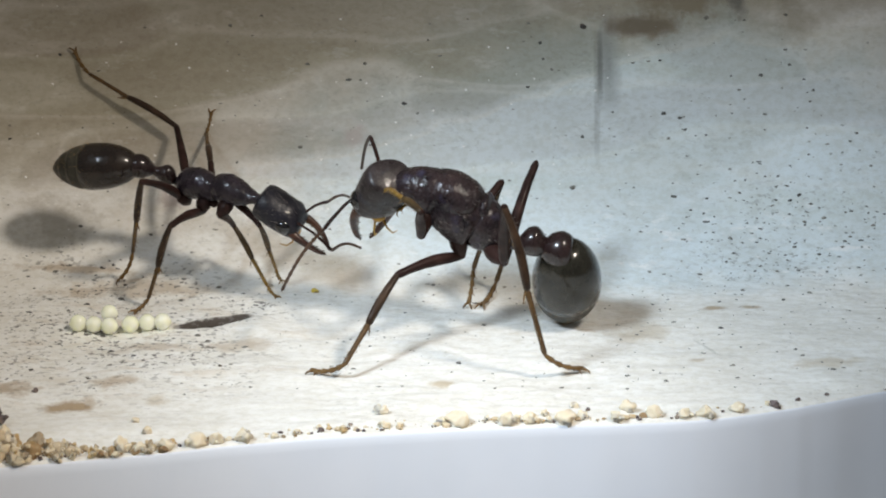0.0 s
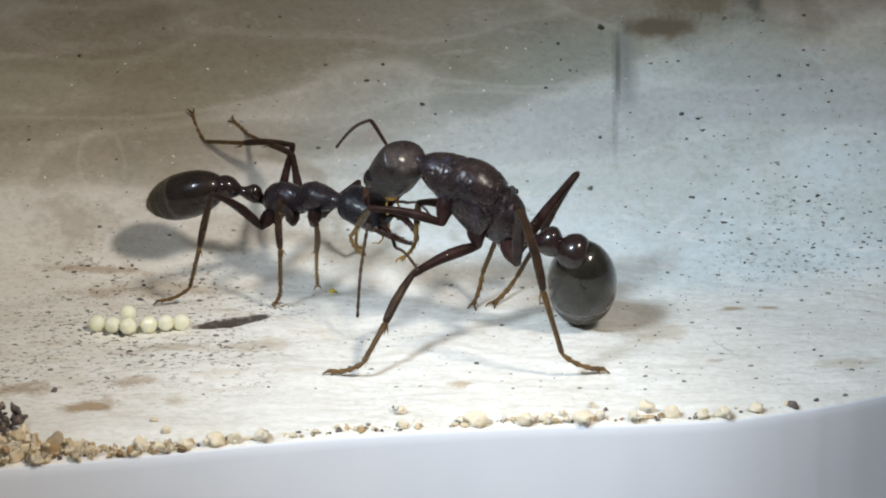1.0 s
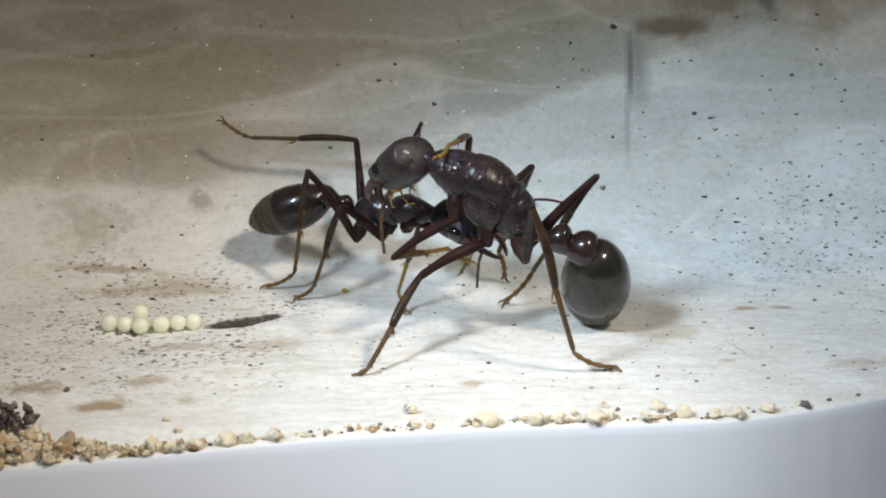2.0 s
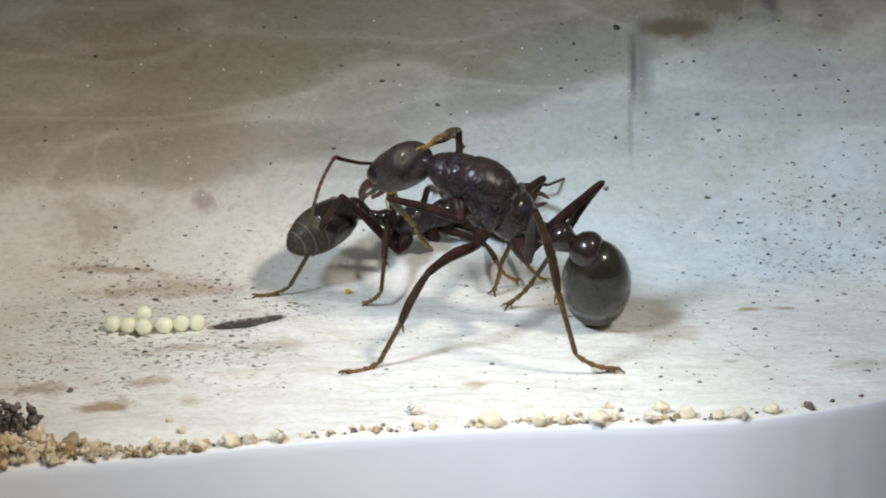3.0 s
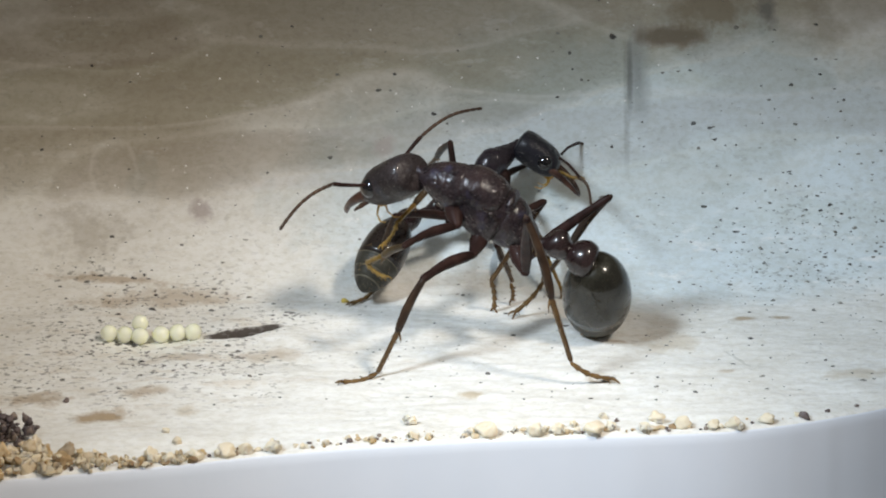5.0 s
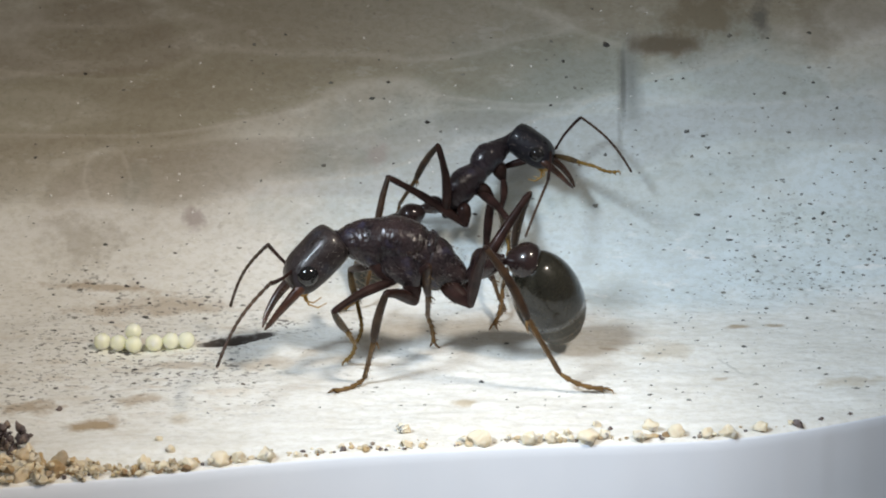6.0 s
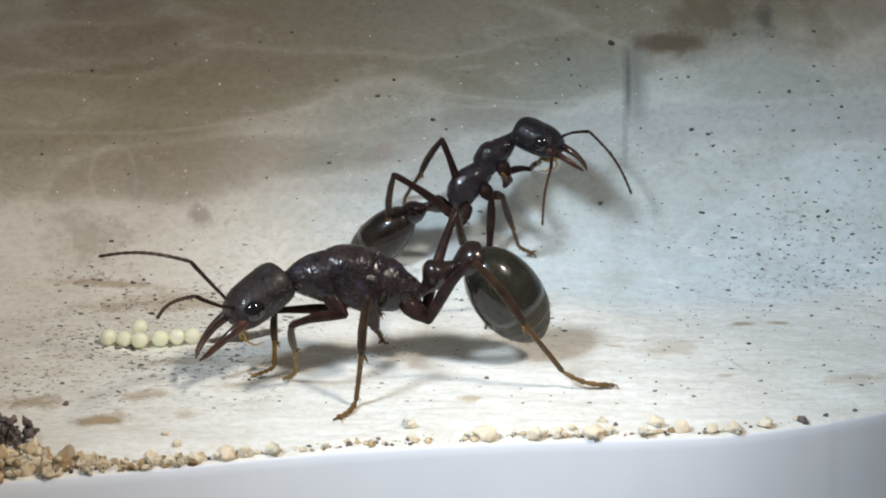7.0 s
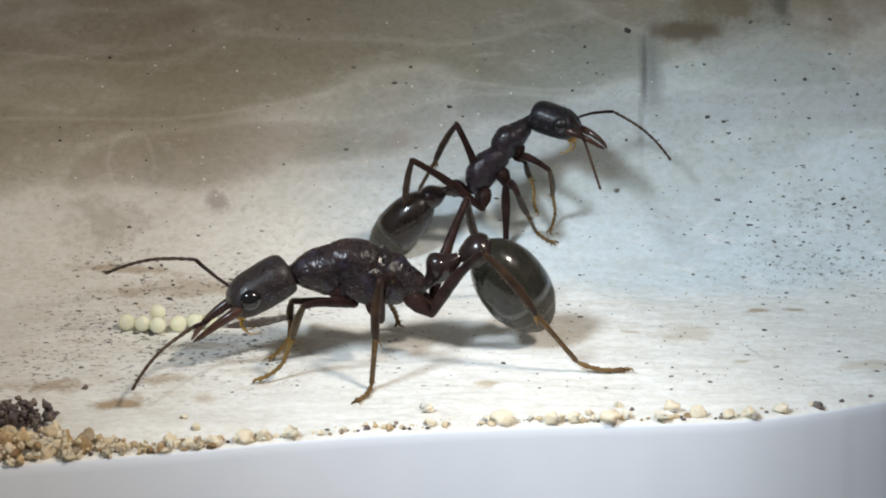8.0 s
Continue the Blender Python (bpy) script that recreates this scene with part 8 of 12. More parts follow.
    walk(small_ant["postpetiole"], [
        (0, at(-1.41, -0.66, 1.1, 10.89, -25.98, -147.71)),
        (0.2, at(-1.44, -0.79, 1.09, 7.71, -16.92, -141.01)),
        (0.5, at(-1.43, -0.53, 1.05, 9.74, -27.27, -153.96)),
        (0.7, at(-1.53, -0.63, 1.11, 8.21, -23.2, -150.14)),
        (1, at(-1.31, -0.65, 1.24, 5.01, -30.47, -147.08)),
        (1.2, at(-1.29, -0.65, 1.29, 4.7, -18.59, -139.21)),
        (1.5, at(-0.89, -0.62, 1.39, -1.11, -34.46, -134.83)),
        (1.7, at(-0.87, -0.65, 1.33, -2.13, -32.76, -134.04)),
        (2.25, at(-1.16, 0.53, 1.01, 9.19, -13.61, -178.69)),
        (2.8, at(-1.44, 1.7, 0.68, 4.13, 7.56, 141.46)),
        (3, at(-1.45, 1.61, 0.63, 8.15, -3.45, 139.45)),
        (3.5, at(-1.31, 0.9, 0.87, 14.61, -26.8, 147.84)),
        (4, at(-1.94, 1.08, 1.05, 14.38, -31.69, 147.26)),
        (4.5, at(-2.27, 0.17, 1.03, 4.78, -39, 169.45)),
        (4.7, at(-1.99, 0.93, 0.96, 8.64, -16.61, 159.97)),
        (5.8, at(-1.57, 1.16, 0.64, 9.57, 4.18, 159.46)),
        (6, at(-1.39, 0.94, 0.75, 10.54, -9.26, 156.84)),
        (6.2, at(-1.05, 0.92, 1.16, 9.21, -11.52, 161.65)),
        (6.5, at(-1.05, 0.81, 1.24, 6.96, -13.86, 164.58)),
        (7, at(-1.34, 0.3, 1.41, -3.36, -24.36, 177.52)),
        (7.5, at(-1.21, 0.34, 1.52, -4.49, -20.59, 178.75)),
        (8, at(-1.3, 0.58, 1.32, 3.83, -23.49, 168.58)),
    ])
    walk(small_ant["gaster"], [
        (0, at(-2.46, -1.32, 1.71, 11.68, 0.36, -158.64)),
        (0.2, at(-2.4, -1.57, 1.47, 10.9, -0.59, -160.25)),
        (0.5, at(-2.65, -1.12, 1.75, 11.37, 5.92, -161.51)),
        (0.7, at(-2.67, -1.29, 1.67, 11.36, 7.34, -162.79)),
        (1, at(-2.36, -1.33, 1.98, 9.67, 5.07, -162.62)),
        (1.2, at(-2.31, -1.53, 1.75, 10.86, 7.3, -166.82)),
        (1.5, at(-1.66, -1.4, 2.14, 6.18, -1.98, -159.54)),
        (1.7, at(-1.6, -1.4, 2.01, 4.49, 1.69, -154.9)),
        (2.8, at(-2.51, 2.55, 0.5, 12.5, 21.23, -175.66)),
        (3, at(-2.33, 2.36, 0.7, 12.21, 15.44, -172.32)),
        (3.5, at(-2.31, 1.53, 1.47, 3.32, 1.62, -152.11)),
        (4, at(-3.01, 1.76, 1.83, -8.21, -4.37, -140.22)),
        (4.5, at(-3.32, 0.37, 1.9, -22.32, 1.63, -124.56)),
        (4.7, at(-3.34, 1.42, 1.39, -21.96, 4.06, -142.93)),
        (5.25, at(-3.24, 1.58, 0.95, -3.3, 8.99, -171.6)),
        (5.8, at(-3.13, 1.75, 0.52, 11.34, 22.03, 161.54)),
        (6, at(-2.89, 1.58, 1.02, 6.72, 20.75, 166.81)),
        (6.2, at(-2.54, 1.41, 1.48, 14.19, 14.07, 161.43)),
        (6.5, at(-2.45, 1.2, 1.6, 26.33, 14.08, 149.85)),
        (7, at(-2.59, 0.35, 1.98, 12.76, -1.76, 161.04)),
        (7.5, at(-2.67, 0.37, 2.07, 14.54, -0.09, 160.04)),
        (8, at(-2.56, 0.84, 1.88, 14.64, 4.19, 160.16)),
    ])
    walk(small_ant["na.scape"], [
        (0, at(9.56, -0.13, -1.26, -15.76, 41.12, 9.39)),
        (0.1, at(9.56, -0.29, -1.21, -29.64, 31.38, -12.56)),
        (0.2, at(9.57, -0.45, -1.16, -37.69, 18.48, -29.67)),
        (0.5, at(9.56, -1.24, -0.23, -41.81, 17.78, -46.16)),
        (0.7, at(9.58, -1.2, -0.27, -43.41, 33.84, -47.25)),
        (1, at(9.62, -0.85, -0.71, -39.91, 32.55, -41.07)),
        (1.2, at(9.24, -0.09, -1.82, -34.79, 63.13, -28.69)),
        (1.3, at(9.3, 0.08, -1.7, -30.46, 48.19, -21.25)),
        (1.4, at(9.36, 0.25, -1.59, -29.31, 33.08, -16.67)),
        (1.5, at(9.42, 0.43, -1.48, -29.55, 17.95, -12.95)),
        (1.7, at(9.54, -0.38, -1.25, -38.37, 36.37, -34.92)),
        (1.92, at(9.02, -0.77, -0.58, -41.17, 31.41, -39.22)),
        (2.14, at(8.5, -1.16, 0.08, -43.42, 26.3, -43.04)),
        (2.36, at(7.98, -1.54, 0.75, -45.22, 21.08, -46.5)),
        (2.58, at(7.46, -1.93, 1.42, -46.63, 15.77, -49.69)),
        (2.8, at(6.94, -2.32, 2.08, -47.71, 10.4, -52.67)),
        (3, at(7.09, -2.41, 1.95, -49.96, 23.14, -58.12)),
        (3.1, at(7.3, -2.48, 1.64, -46.77, 19.8, -51.07)),
        (3.2, at(7.51, -2.55, 1.33, -44.1, 16.13, -44.37)),
        (3.3, at(7.72, -2.61, 1.02, -41.93, 12.19, -37.96)),
        (3.4, at(7.93, -2.68, 0.71, -40.25, 8.05, -31.78)),
        (3.5, at(8.15, -2.74, 0.4, -39.03, 3.75, -25.78)),
        (4, at(8.52, -2.39, -0.87, -39.13, 1.9, -36.25)),
        (4.167, at(8.63, -2.11, -1.15, -39.67, 8.15, -39.62)),
        (4.333, at(8.74, -1.83, -1.43, -40.61, 14.36, -43.14)),
        (4.5, at(8.85, -1.55, -1.71, -41.99, 20.5, -46.88)),
        (4.6, at(8.28, -2.02, -1.66, -44.96, 14.63, -70.07)),
        (4.7, at(7.71, -2.48, -1.62, -45.3, 8.13, -92.43)),
        (4.975, at(7.59, -2.51, -1.62, -44.93, 10.95, -104.11)),
        (5.25, at(7.47, -2.55, -1.62, -45.14, 13.79, -115.9)),
        (5.525, at(7.35, -2.58, -1.63, -45.96, 16.52, -127.85)),
        (5.8, at(7.23, -2.61, -1.63, -47.37, 19.03, -140.02)),
        (6, at(7.19, -2.72, -1.46, -48.58, 4.49, -141.54)),
        (6.2, at(7.38, -2.38, -1.92, -49.38, -8.01, -136.74)),
        (6.5, at(7.45, -2.9, -0.91, -49.46, 3.67, -123.04)),
        (6.625, at(7.58, -2.79, -1.06, -49.61, 5.6, -124.34)),
        (6.75, at(7.7, -2.69, -1.21, -49.81, 7.53, -125.64)),
        (6.875, at(7.83, -2.58, -1.35, -50.06, 9.46, -126.96)),
        (7, at(7.96, -2.48, -1.5, -50.35, 11.38, -128.3)),
        (7.5, at(8.25, -2.53, -1.16, -50.3, 2.06, -124.72)),
        (8, at(7.99, -2.52, -1.33, -47.93, 14.01, -110.87)),
    ])
    walk(small_ant["na.funiculus"], [
        (0, at(11.64, 0.22, -3.1, -12.5, -25.55, -28.04)),
        (0.1, at(11.9, -0.81, -2.67, -7.32, -12.57, -38.1)),
        (0.2, at(11.88, -1.76, -2.05, -4.59, 1.02, -46.73)),
        (0.5, at(11.41, -3.17, -1.08, -4.71, -10.21, -48.78)),
        (0.7, at(11.15, -2.91, -1.83, -5.56, 0.39, -44.39)),
        (1, at(11.4, -2.4, -2.21, -5.53, -4.04, -40.38)),
        (1.2, at(10.35, -0.7, -4.31, -6.19, 17.22, -36.66)),
        (1.3, at(11.04, -0.59, -3.79, -5.13, 10.71, -33.83)),
        (1.4, at(11.61, -0.42, -3.12, -4.42, 4.16, -31.18)),
        (1.5, at(12.02, -0.17, -2.34, -4.01, -2.42, -28.6)),
        (1.7, at(11.39, -1.67, -2.91, -3.06, 3.63, -47.06)),
        (1.92, at(10.87, -2.28, -2.04, -4.79, 0.93, -60.43)),
        (2.14, at(10.33, -2.87, -1.16, -5.85, -2.1, -73.73)),
        (2.36, at(9.78, -3.44, -0.26, -6.18, -5.29, -87.01)),
        (2.58, at(9.2, -3.99, 0.66, -5.77, -8.48, -100.37)),
        (2.8, at(8.61, -4.51, 1.58, -4.61, -11.48, -113.88)),
        (3, at(8.45, -4.6, 0.85, -5.67, -13.96, -108.5)),
        (3.1, at(8.96, -4.53, 0.69, -10.92, -8.89, -93.65)),
        (3.2, at(9.44, -4.43, 0.55, -14.64, -2.69, -79.46)),
        (3.3, at(9.88, -4.3, 0.43, -16.74, 4.23, -65.68)),
        (3.4, at(10.29, -4.14, 0.32, -17.14, 11.44, -51.92)),
        (3.5, at(10.66, -3.96, 0.22, -15.74, 18.54, -37.74)),
        (4, at(10.78, -4.05, -0.96, -17.17, 23.48, -42.09)),
        (4.167, at(10.77, -3.88, -1.55, -18.59, 33.83, -44.21)),
        (4.333, at(10.72, -3.69, -2.12, -20.75, 44.13, -47.02)),
        (4.5, at(10.64, -3.46, -2.69, -24.28, 54.3, -51.14)),
        (4.6, at(9.2, -4.56, -2.37, -52.73, 25.36, -88.4)),
        (4.7, at(7.59, -5.25, -2.01, -58.75, -9.91, -107.46)),
        (4.975, at(6.92, -5.18, -2.15, -54.99, -11.89, -117.52)),
        (5.25, at(6.28, -4.99, -2.29, -50.91, -13.18, -127.75)),
        (5.525, at(5.7, -4.7, -2.43, -46.64, -13.74, -138.09)),
        (5.8, at(5.2, -4.32, -2.55, -42.34, -13.55, -148.45)),
        (6, at(5, -4.46, -1.68, -42.46, 0.26, -153.25)),
        (6.2, at(5.36, -4.28, -1.53, -42.29, -2.26, -158.58)),
        (6.5, at(5.93, -5.24, -1.09, -42.63, 7.54, -169.07)),
        (6.625, at(6.01, -5.09, -1.33, -39.22, 8.65, -158.48)),
        (6.75, at(6.09, -4.94, -1.57, -35.65, 9.13, -147.83)),
        (6.875, at(6.17, -4.79, -1.81, -32.06, 8.94, -137.16)),
        (7, at(6.25, -4.63, -2.06, -28.57, 8.1, -126.54)),
        (7.5, at(6.65, -4.83, -1.26, -28.67, 4.07, -126.84)),
        (8, at(7.02, -5.06, -2.01, -27.08, 8.88, -114.4)),
    ])
    walk(small_ant["nf.coxa"], [
        (0, at(4.3, -0.45, -0.5, 2.43, 29.57, -102.08)),
        (0.2, at(4.3, -0.45, -0.5, -11.52, 56.84, -127.8)),
        (0.5, at(4.3, -0.45, -0.5, -10.99, 56.7, -127.17)),
        (0.7, at(4.3, -0.45, -0.5, 7.45, 45.93, -105.39)),
        (1, at(4.3, -0.45, -0.5, -24.16, 62.34, -147.99)),
        (1.1, at(4.3, -0.45, -0.5, -57.38, 41.14, 169.52)),
        (1.2, at(4.3, -0.45, -0.5, -65.27, 13.04, 150.14)),
        (1.5, at(4.3, -0.45, -0.5, -63.43, 14.84, 156.93)),
        (1.7, at(4.3, -0.45, -0.5, -69.88, 35.46, 147.2)),
        (2.8, at(4.3, -0.45, -0.5, -56.38, 43.52, 166.42)),
        (3, at(4.3, -0.45, -0.5, -63.61, 21.27, 154)),
        (3.5, at(4.3, -0.45, -0.5, -69.75, -14.05, 178.5)),
        (4, at(4.3, -0.45, -0.5, -76.02, 35.01, 179.26)),
        (4.5, at(4.3, -0.45, -0.5, -50.29, 63.48, -150.24)),
        (4.7, at(4.3, -0.45, -0.5, -45.63, 64.47, -145.07)),
        (5.8, at(4.3, -0.45, -0.5, -46.82, 61.6, -146.37)),
        (6, at(4.3, -0.45, -0.5, -52.96, 69.42, -152.81)),
        (6.2, at(4.3, -0.45, -0.5, -41.64, 26.5, -128.91)),
        (6.5, at(4.3, -0.45, -0.5, -67.3, 65.32, -152.89)),
        (7, at(4.3, -0.45, -0.5, -62.95, 62.34, -147.99)),
        (7.5, at(4.3, -0.45, -0.5, -62.95, 62.34, -147.99)),
        (7.75, at(4.3, -0.45, -0.5, -88.05, 37.89, 153.89)),
        (8, at(4.3, -0.45, -0.5, -81.13, 9.7, 118.48)),
    ])
    walk(small_ant["nf.femur"], [
        (0, at(4.12, -1.31, -1, 7.39, 41.36, 116)),
        (0.2, at(3.96, -0.89, -1.35, 9.71, 33.79, 119.41)),
        (0.35, at(3.96, -0.89, -1.35, 8.86, 31.26, 117.91)),
        (0.5, at(3.96, -0.89, -1.35, 8.11, 28.71, 116.48)),
        (0.7, at(4.11, -1.13, -1.23, 9.47, 24.71, 119.29)),
        (0.8, at(4.04, -0.99, -1.29, -15.49, 21.6, 59.41)),
        (0.9, at(3.97, -0.84, -1.34, -25.94, 0.84, 7.41)),
        (1, at(3.9, -0.7, -1.4, -15.95, -20.12, -44.22)),
        (1.2, at(3.44, 0.04, -0.73, -19.57, 0.16, -35.74)),
        (1.5, at(3.4, -0.07, -0.76, -19.46, -3.68, -27.64)),
        (1.7, at(3.6, 0, -1.09, -19.66, -26.14, -36.75)),
        (1.857, at(3.6, -0.04, -1.11, -19.63, -23.12, -37.12)),
        (2.014, at(3.6, -0.08, -1.12, -19.63, -20.09, -37.48)),
        (2.171, at(3.6, -0.12, -1.14, -19.65, -17.06, -37.83)),
        (2.329, at(3.59, -0.16, -1.15, -19.68, -14.03, -38.17)),
        (2.486, at(3.59, -0.2, -1.17, -19.74, -11, -38.52)),
        (2.643, at(3.59, -0.24, -1.18, -19.81, -7.97, -38.86)),
        (2.8, at(3.58, -0.28, -1.2, -19.9, -4.94, -39.21)),
        (3, at(3.45, -0.03, -0.87, -20.45, 10.76, -41.77)),
        (3.125, at(3.42, -0.13, -0.71, -21.81, 21.88, -37.16)),
        (3.25, at(3.38, -0.23, -0.56, -22.26, 33.08, -32.38)),
        (3.375, at(3.35, -0.33, -0.41, -21.49, 44.27, -26.9)),
        (3.5, at(3.31, -0.42, -0.25, -18.66, 55.32, -19.74)),
        (3.667, at(3.37, -0.43, -0.53, -27.48, 57.16, -31)),
        (3.833, at(3.42, -0.43, -0.81, -37.13, 57.96, -43.07)),
        (4, at(3.47, -0.44, -1.08, -46.94, 57.66, -55.3)),
        (4.125, at(3.58, -0.5, -1.16, -48.93, 70.66, -54.02)),
        (4.25, at(3.69, -0.56, -1.25, -52.28, 83.68, -54.23)),
        (4.375, at(3.8, -0.62, -1.33, 131.28, 83.29, 132.44)),
        (4.5, at(3.91, -0.68, -1.41, 128.06, 70.27, 132.37)),
        (4.6, at(3.92, -0.69, -1.41, 174.54, 73.07, 179.8)),
        (4.7, at(3.94, -0.7, -1.42, -150.38, 65.14, -144.15)),
        (4.838, at(3.94, -0.7, -1.41, -131.15, 55.34, -124.19)),
        (4.975, at(3.93, -0.7, -1.41, -121.01, 43.45, -113.28)),
        (5.112, at(3.92, -0.71, -1.41, -115.12, 30.71, -106.54)),
        (5.25, at(3.92, -0.71, -1.41, -111.39, 17.57, -101.84)),
        (5.388, at(3.91, -0.71, -1.4, -108.9, 4.22, -98.2)),
        (5.525, at(3.91, -0.71, -1.4, -107.24, -9.25, -95.11)),
        (5.662, at(3.9, -0.72, -1.4, -106.24, -22.79, -92.22)),
        (5.8, at(3.9, -0.72, -1.39, -105.94, -36.36, -89.21)),
        (5.9, at(3.94, -0.67, -1.42, -101.52, -18.99, -113.93)),
        (6, at(3.98, -0.61, -1.45, -104.83, -1.49, -135.97)),
        (6.1, at(3.86, -0.89, -1.2, -105.76, -4.03, -128.14)),
        (6.2, at(3.73, -1.16, -0.95, -107.02, -6.42, -120.23)),
        (6.35, at(3.83, -0.9, -1.19, -106.55, 4.58, -120.99)),
        (6.5, at(3.92, -0.64, -1.42, -106.2, 15.58, -121.68)),
        (6.6, at(3.92, -0.65, -1.42, -106.04, 9.63, -117.01)),
        (6.7, at(3.91, -0.67, -1.41, -106.37, 3.7, -112.41)),
        (6.8, at(3.91, -0.68, -1.41, -107.17, -2.2, -107.79)),
        (6.9, at(3.9, -0.69, -1.4, -108.46, -8, -103.04)),
        (7, at(3.9, -0.7, -1.4, -110.26, -13.68, -98.07)),
        (7.1, at(3.9, -0.7, -1.4, -109.66, -7.31, -95.9)),
        (7.2, at(3.9, -0.7, -1.4, -108.84, -0.97, -93.68)),
        (7.3, at(3.9, -0.7, -1.4, -107.76, 5.34, -91.36)),
        (7.4, at(3.9, -0.7, -1.4, -106.4, 11.59, -88.88)),
        (7.5, at(3.9, -0.7, -1.4, -104.73, 17.78, -86.18)),
        (7.6, at(3.88, -0.47, -1.25, -104.34, 19.43, -85.21)),
        (7.7, at(3.87, -0.25, -1.11, -103.92, 21.08, -84.22)),
        (7.8, at(3.85, -0.02, -0.96, -103.46, 22.72, -83.21)),
        (7.9, at(3.84, 0.2, -0.82, -102.97, 24.36, -82.16)),
        (8, at(3.82, 0.43, -0.67, -102.43, 25.99, -81.09)),
    ])
    walk(small_ant["nf.tibia"], [
        (0, at(2.93, 1.11, -3.38, -21.71, 52.99, -18.76)),
        (0.2, at(2.49, 1.72, -3.35, -42.23, 55.02, -45.25)),
        (0.35, at(2.52, 1.83, -3.22, -53.71, 50.66, -60.43)),
        (0.5, at(2.55, 1.93, -3.08, -62.19, 44.77, -72.72)),
        (0.7, at(2.51, 1.72, -2.73, -72.52, 50.78, -86.36)),
        (0.8, at(5.74, 1.89, -2.61, -98.11, 66.95, -109.29)),
        (0.9, at(7.54, -0.38, -1.4, -157.06, 71.22, -165.69)),
        (1, at(6.32, -3.06, -0.16, 163.4, 58.34, 157.36)),
        (1.2, at(6.36, -2.06, -0.74, 114.03, 71.46, 101.68)),
        (1.5, at(6.58, -1.73, -0.53, 154.72, 68.09, 143.9)),
        (1.7, at(6.19, -1.94, 0.5, -166.47, 75.27, -174.79)),
        (1.857, at(6.24, -2.04, 0.31, -135.5, 67.78, -143.83)),
        (2.014, at(6.28, -2.14, 0.12, -121.93, 57.34, -130.27)),
        (2.171, at(6.31, -2.23, -0.08, -115, 46, -123.34)),
        (2.329, at(6.34, -2.32, -0.28, -110.83, 34.31, -119.18)),
        (2.486, at(6.35, -2.4, -0.48, -108.02, 22.45, -116.37)),
        (2.643, at(6.36, -2.47, -0.68, -105.97, 10.51, -114.33)),
        (2.8, at(6.36, -2.54, -0.89, -104.37, -1.5, -112.74)),
        (3, at(6.09, -2.39, -1.54, -104.3, -3.73, -113.85)),
        (3.125, at(6.08, -2.15, -2.06, -104.91, -3.99, -108.73)),
        (3.25, at(5.93, -1.85, -2.53, -105.54, -4.2, -103.6)),
        (3.375, at(5.65, -1.49, -2.92, -106.19, -4.35, -98.48)),
        (3.5, at(5.24, -1.12, -3.21, -106.85, -4.44, -93.35)),
        (3.667, at(5.04, -1.43, -3.55, -106.66, -4.32, -98.38)),
        (3.833, at(4.81, -1.74, -3.86, -106.48, -4.18, -103.42)),
        (4, at(4.56, -2.02, -4.12, -106.32, -4.03, -108.45)),
        (4.125, at(4.28, -1.46, -4.56, -106.43, -2.33, -104.84)),
        (4.25, at(3.92, -0.88, -4.82, -106.44, -0.62, -101.24)),
        (4.375, at(3.51, -0.31, -4.9, -106.34, 1.08, -97.64)),
        (4.5, at(3.09, 0.22, -4.8, -106.13, 2.78, -94.04)),
        (4.6, at(2.88, -0.68, -4.86, -107.09, 2.04, -105.3)),
        (4.7, at(2.71, -1.59, -4.68, -107.89, 1.12, -116.54)),
        (4.838, at(2.79, -2.4, -4.38, -105.94, 14.59, -118.98)),
        (4.975, at(2.9, -3.11, -3.89, -104.45, 28.12, -121.14)),
        (5.112, at(3.04, -3.67, -3.25, -103.37, 41.69, -123.23)),
        (5.25, at(3.22, -4.07, -2.49, -102.81, 55.29, -125.52)),
        (5.388, at(3.4, -4.26, -1.67, -103.42, 68.89, -128.77)),
        (5.525, at(3.59, -4.25, -0.82, -110.87, 82.4, -138.76)),
        (5.662, at(3.77, -4.03, 0, 99.72, 83.5, 69.35)),
        (5.8, at(3.94, -3.62, 0.74, 90.18, 70.03, 57.28)),
        (5.9, at(2.56, -3.78, -0.25, 104.32, 61.31, 73.91)),
        (6, at(1.39, -3.11, -1.36, 111.06, 51.56, 83.25)),
        (6.1, at(1.64, -3.71, -0.95, 119.12, 51.69, 93.19)),
        (6.2, at(1.93, -4.25, -0.55, 127.06, 50.97, 103)),
        (6.35, at(1.98, -3.98, -1.48, 123.94, 44.82, 99.02)),
        (6.5, at(2.1, -3.59, -2.39, 121.66, 38.56, 95.85)),
        (6.6, at(2.31, -3.82, -2.02, 119.36, 32.23, 92.25)),
        (6.7, at(2.54, -3.99, -1.65, 117.64, 25.81, 89.15)),
        (6.8, at(2.81, -4.1, -1.27, 116.37, 19.31, 86.4)),
        (6.9, at(3.1, -4.16, -0.9, 115.46, 12.77, 83.89)),
        (7, at(3.41, -4.16, -0.55, 114.86, 6.2, 81.53)),
        (7.1, at(3.53, -4.25, -0.94, 116.29, 10.66, 86.52)),
        (7.2, at(3.67, -4.29, -1.34, 118.15, 14.99, 91.72)),
        (7.3, at(3.81, -4.28, -1.73, 120.46, 19.13, 97.19)),
        (7.4, at(3.97, -4.23, -2.12, 123.24, 23.03, 102.98)),
        (7.5, at(4.13, -4.12, -2.5, 126.54, 26.64, 109.15)),
        (7.6, at(4.17, -3.86, -2.45, 127.29, 31.22, 111.25)),
        (7.7, at(4.21, -3.59, -2.4, 128.28, 35.77, 113.53)),
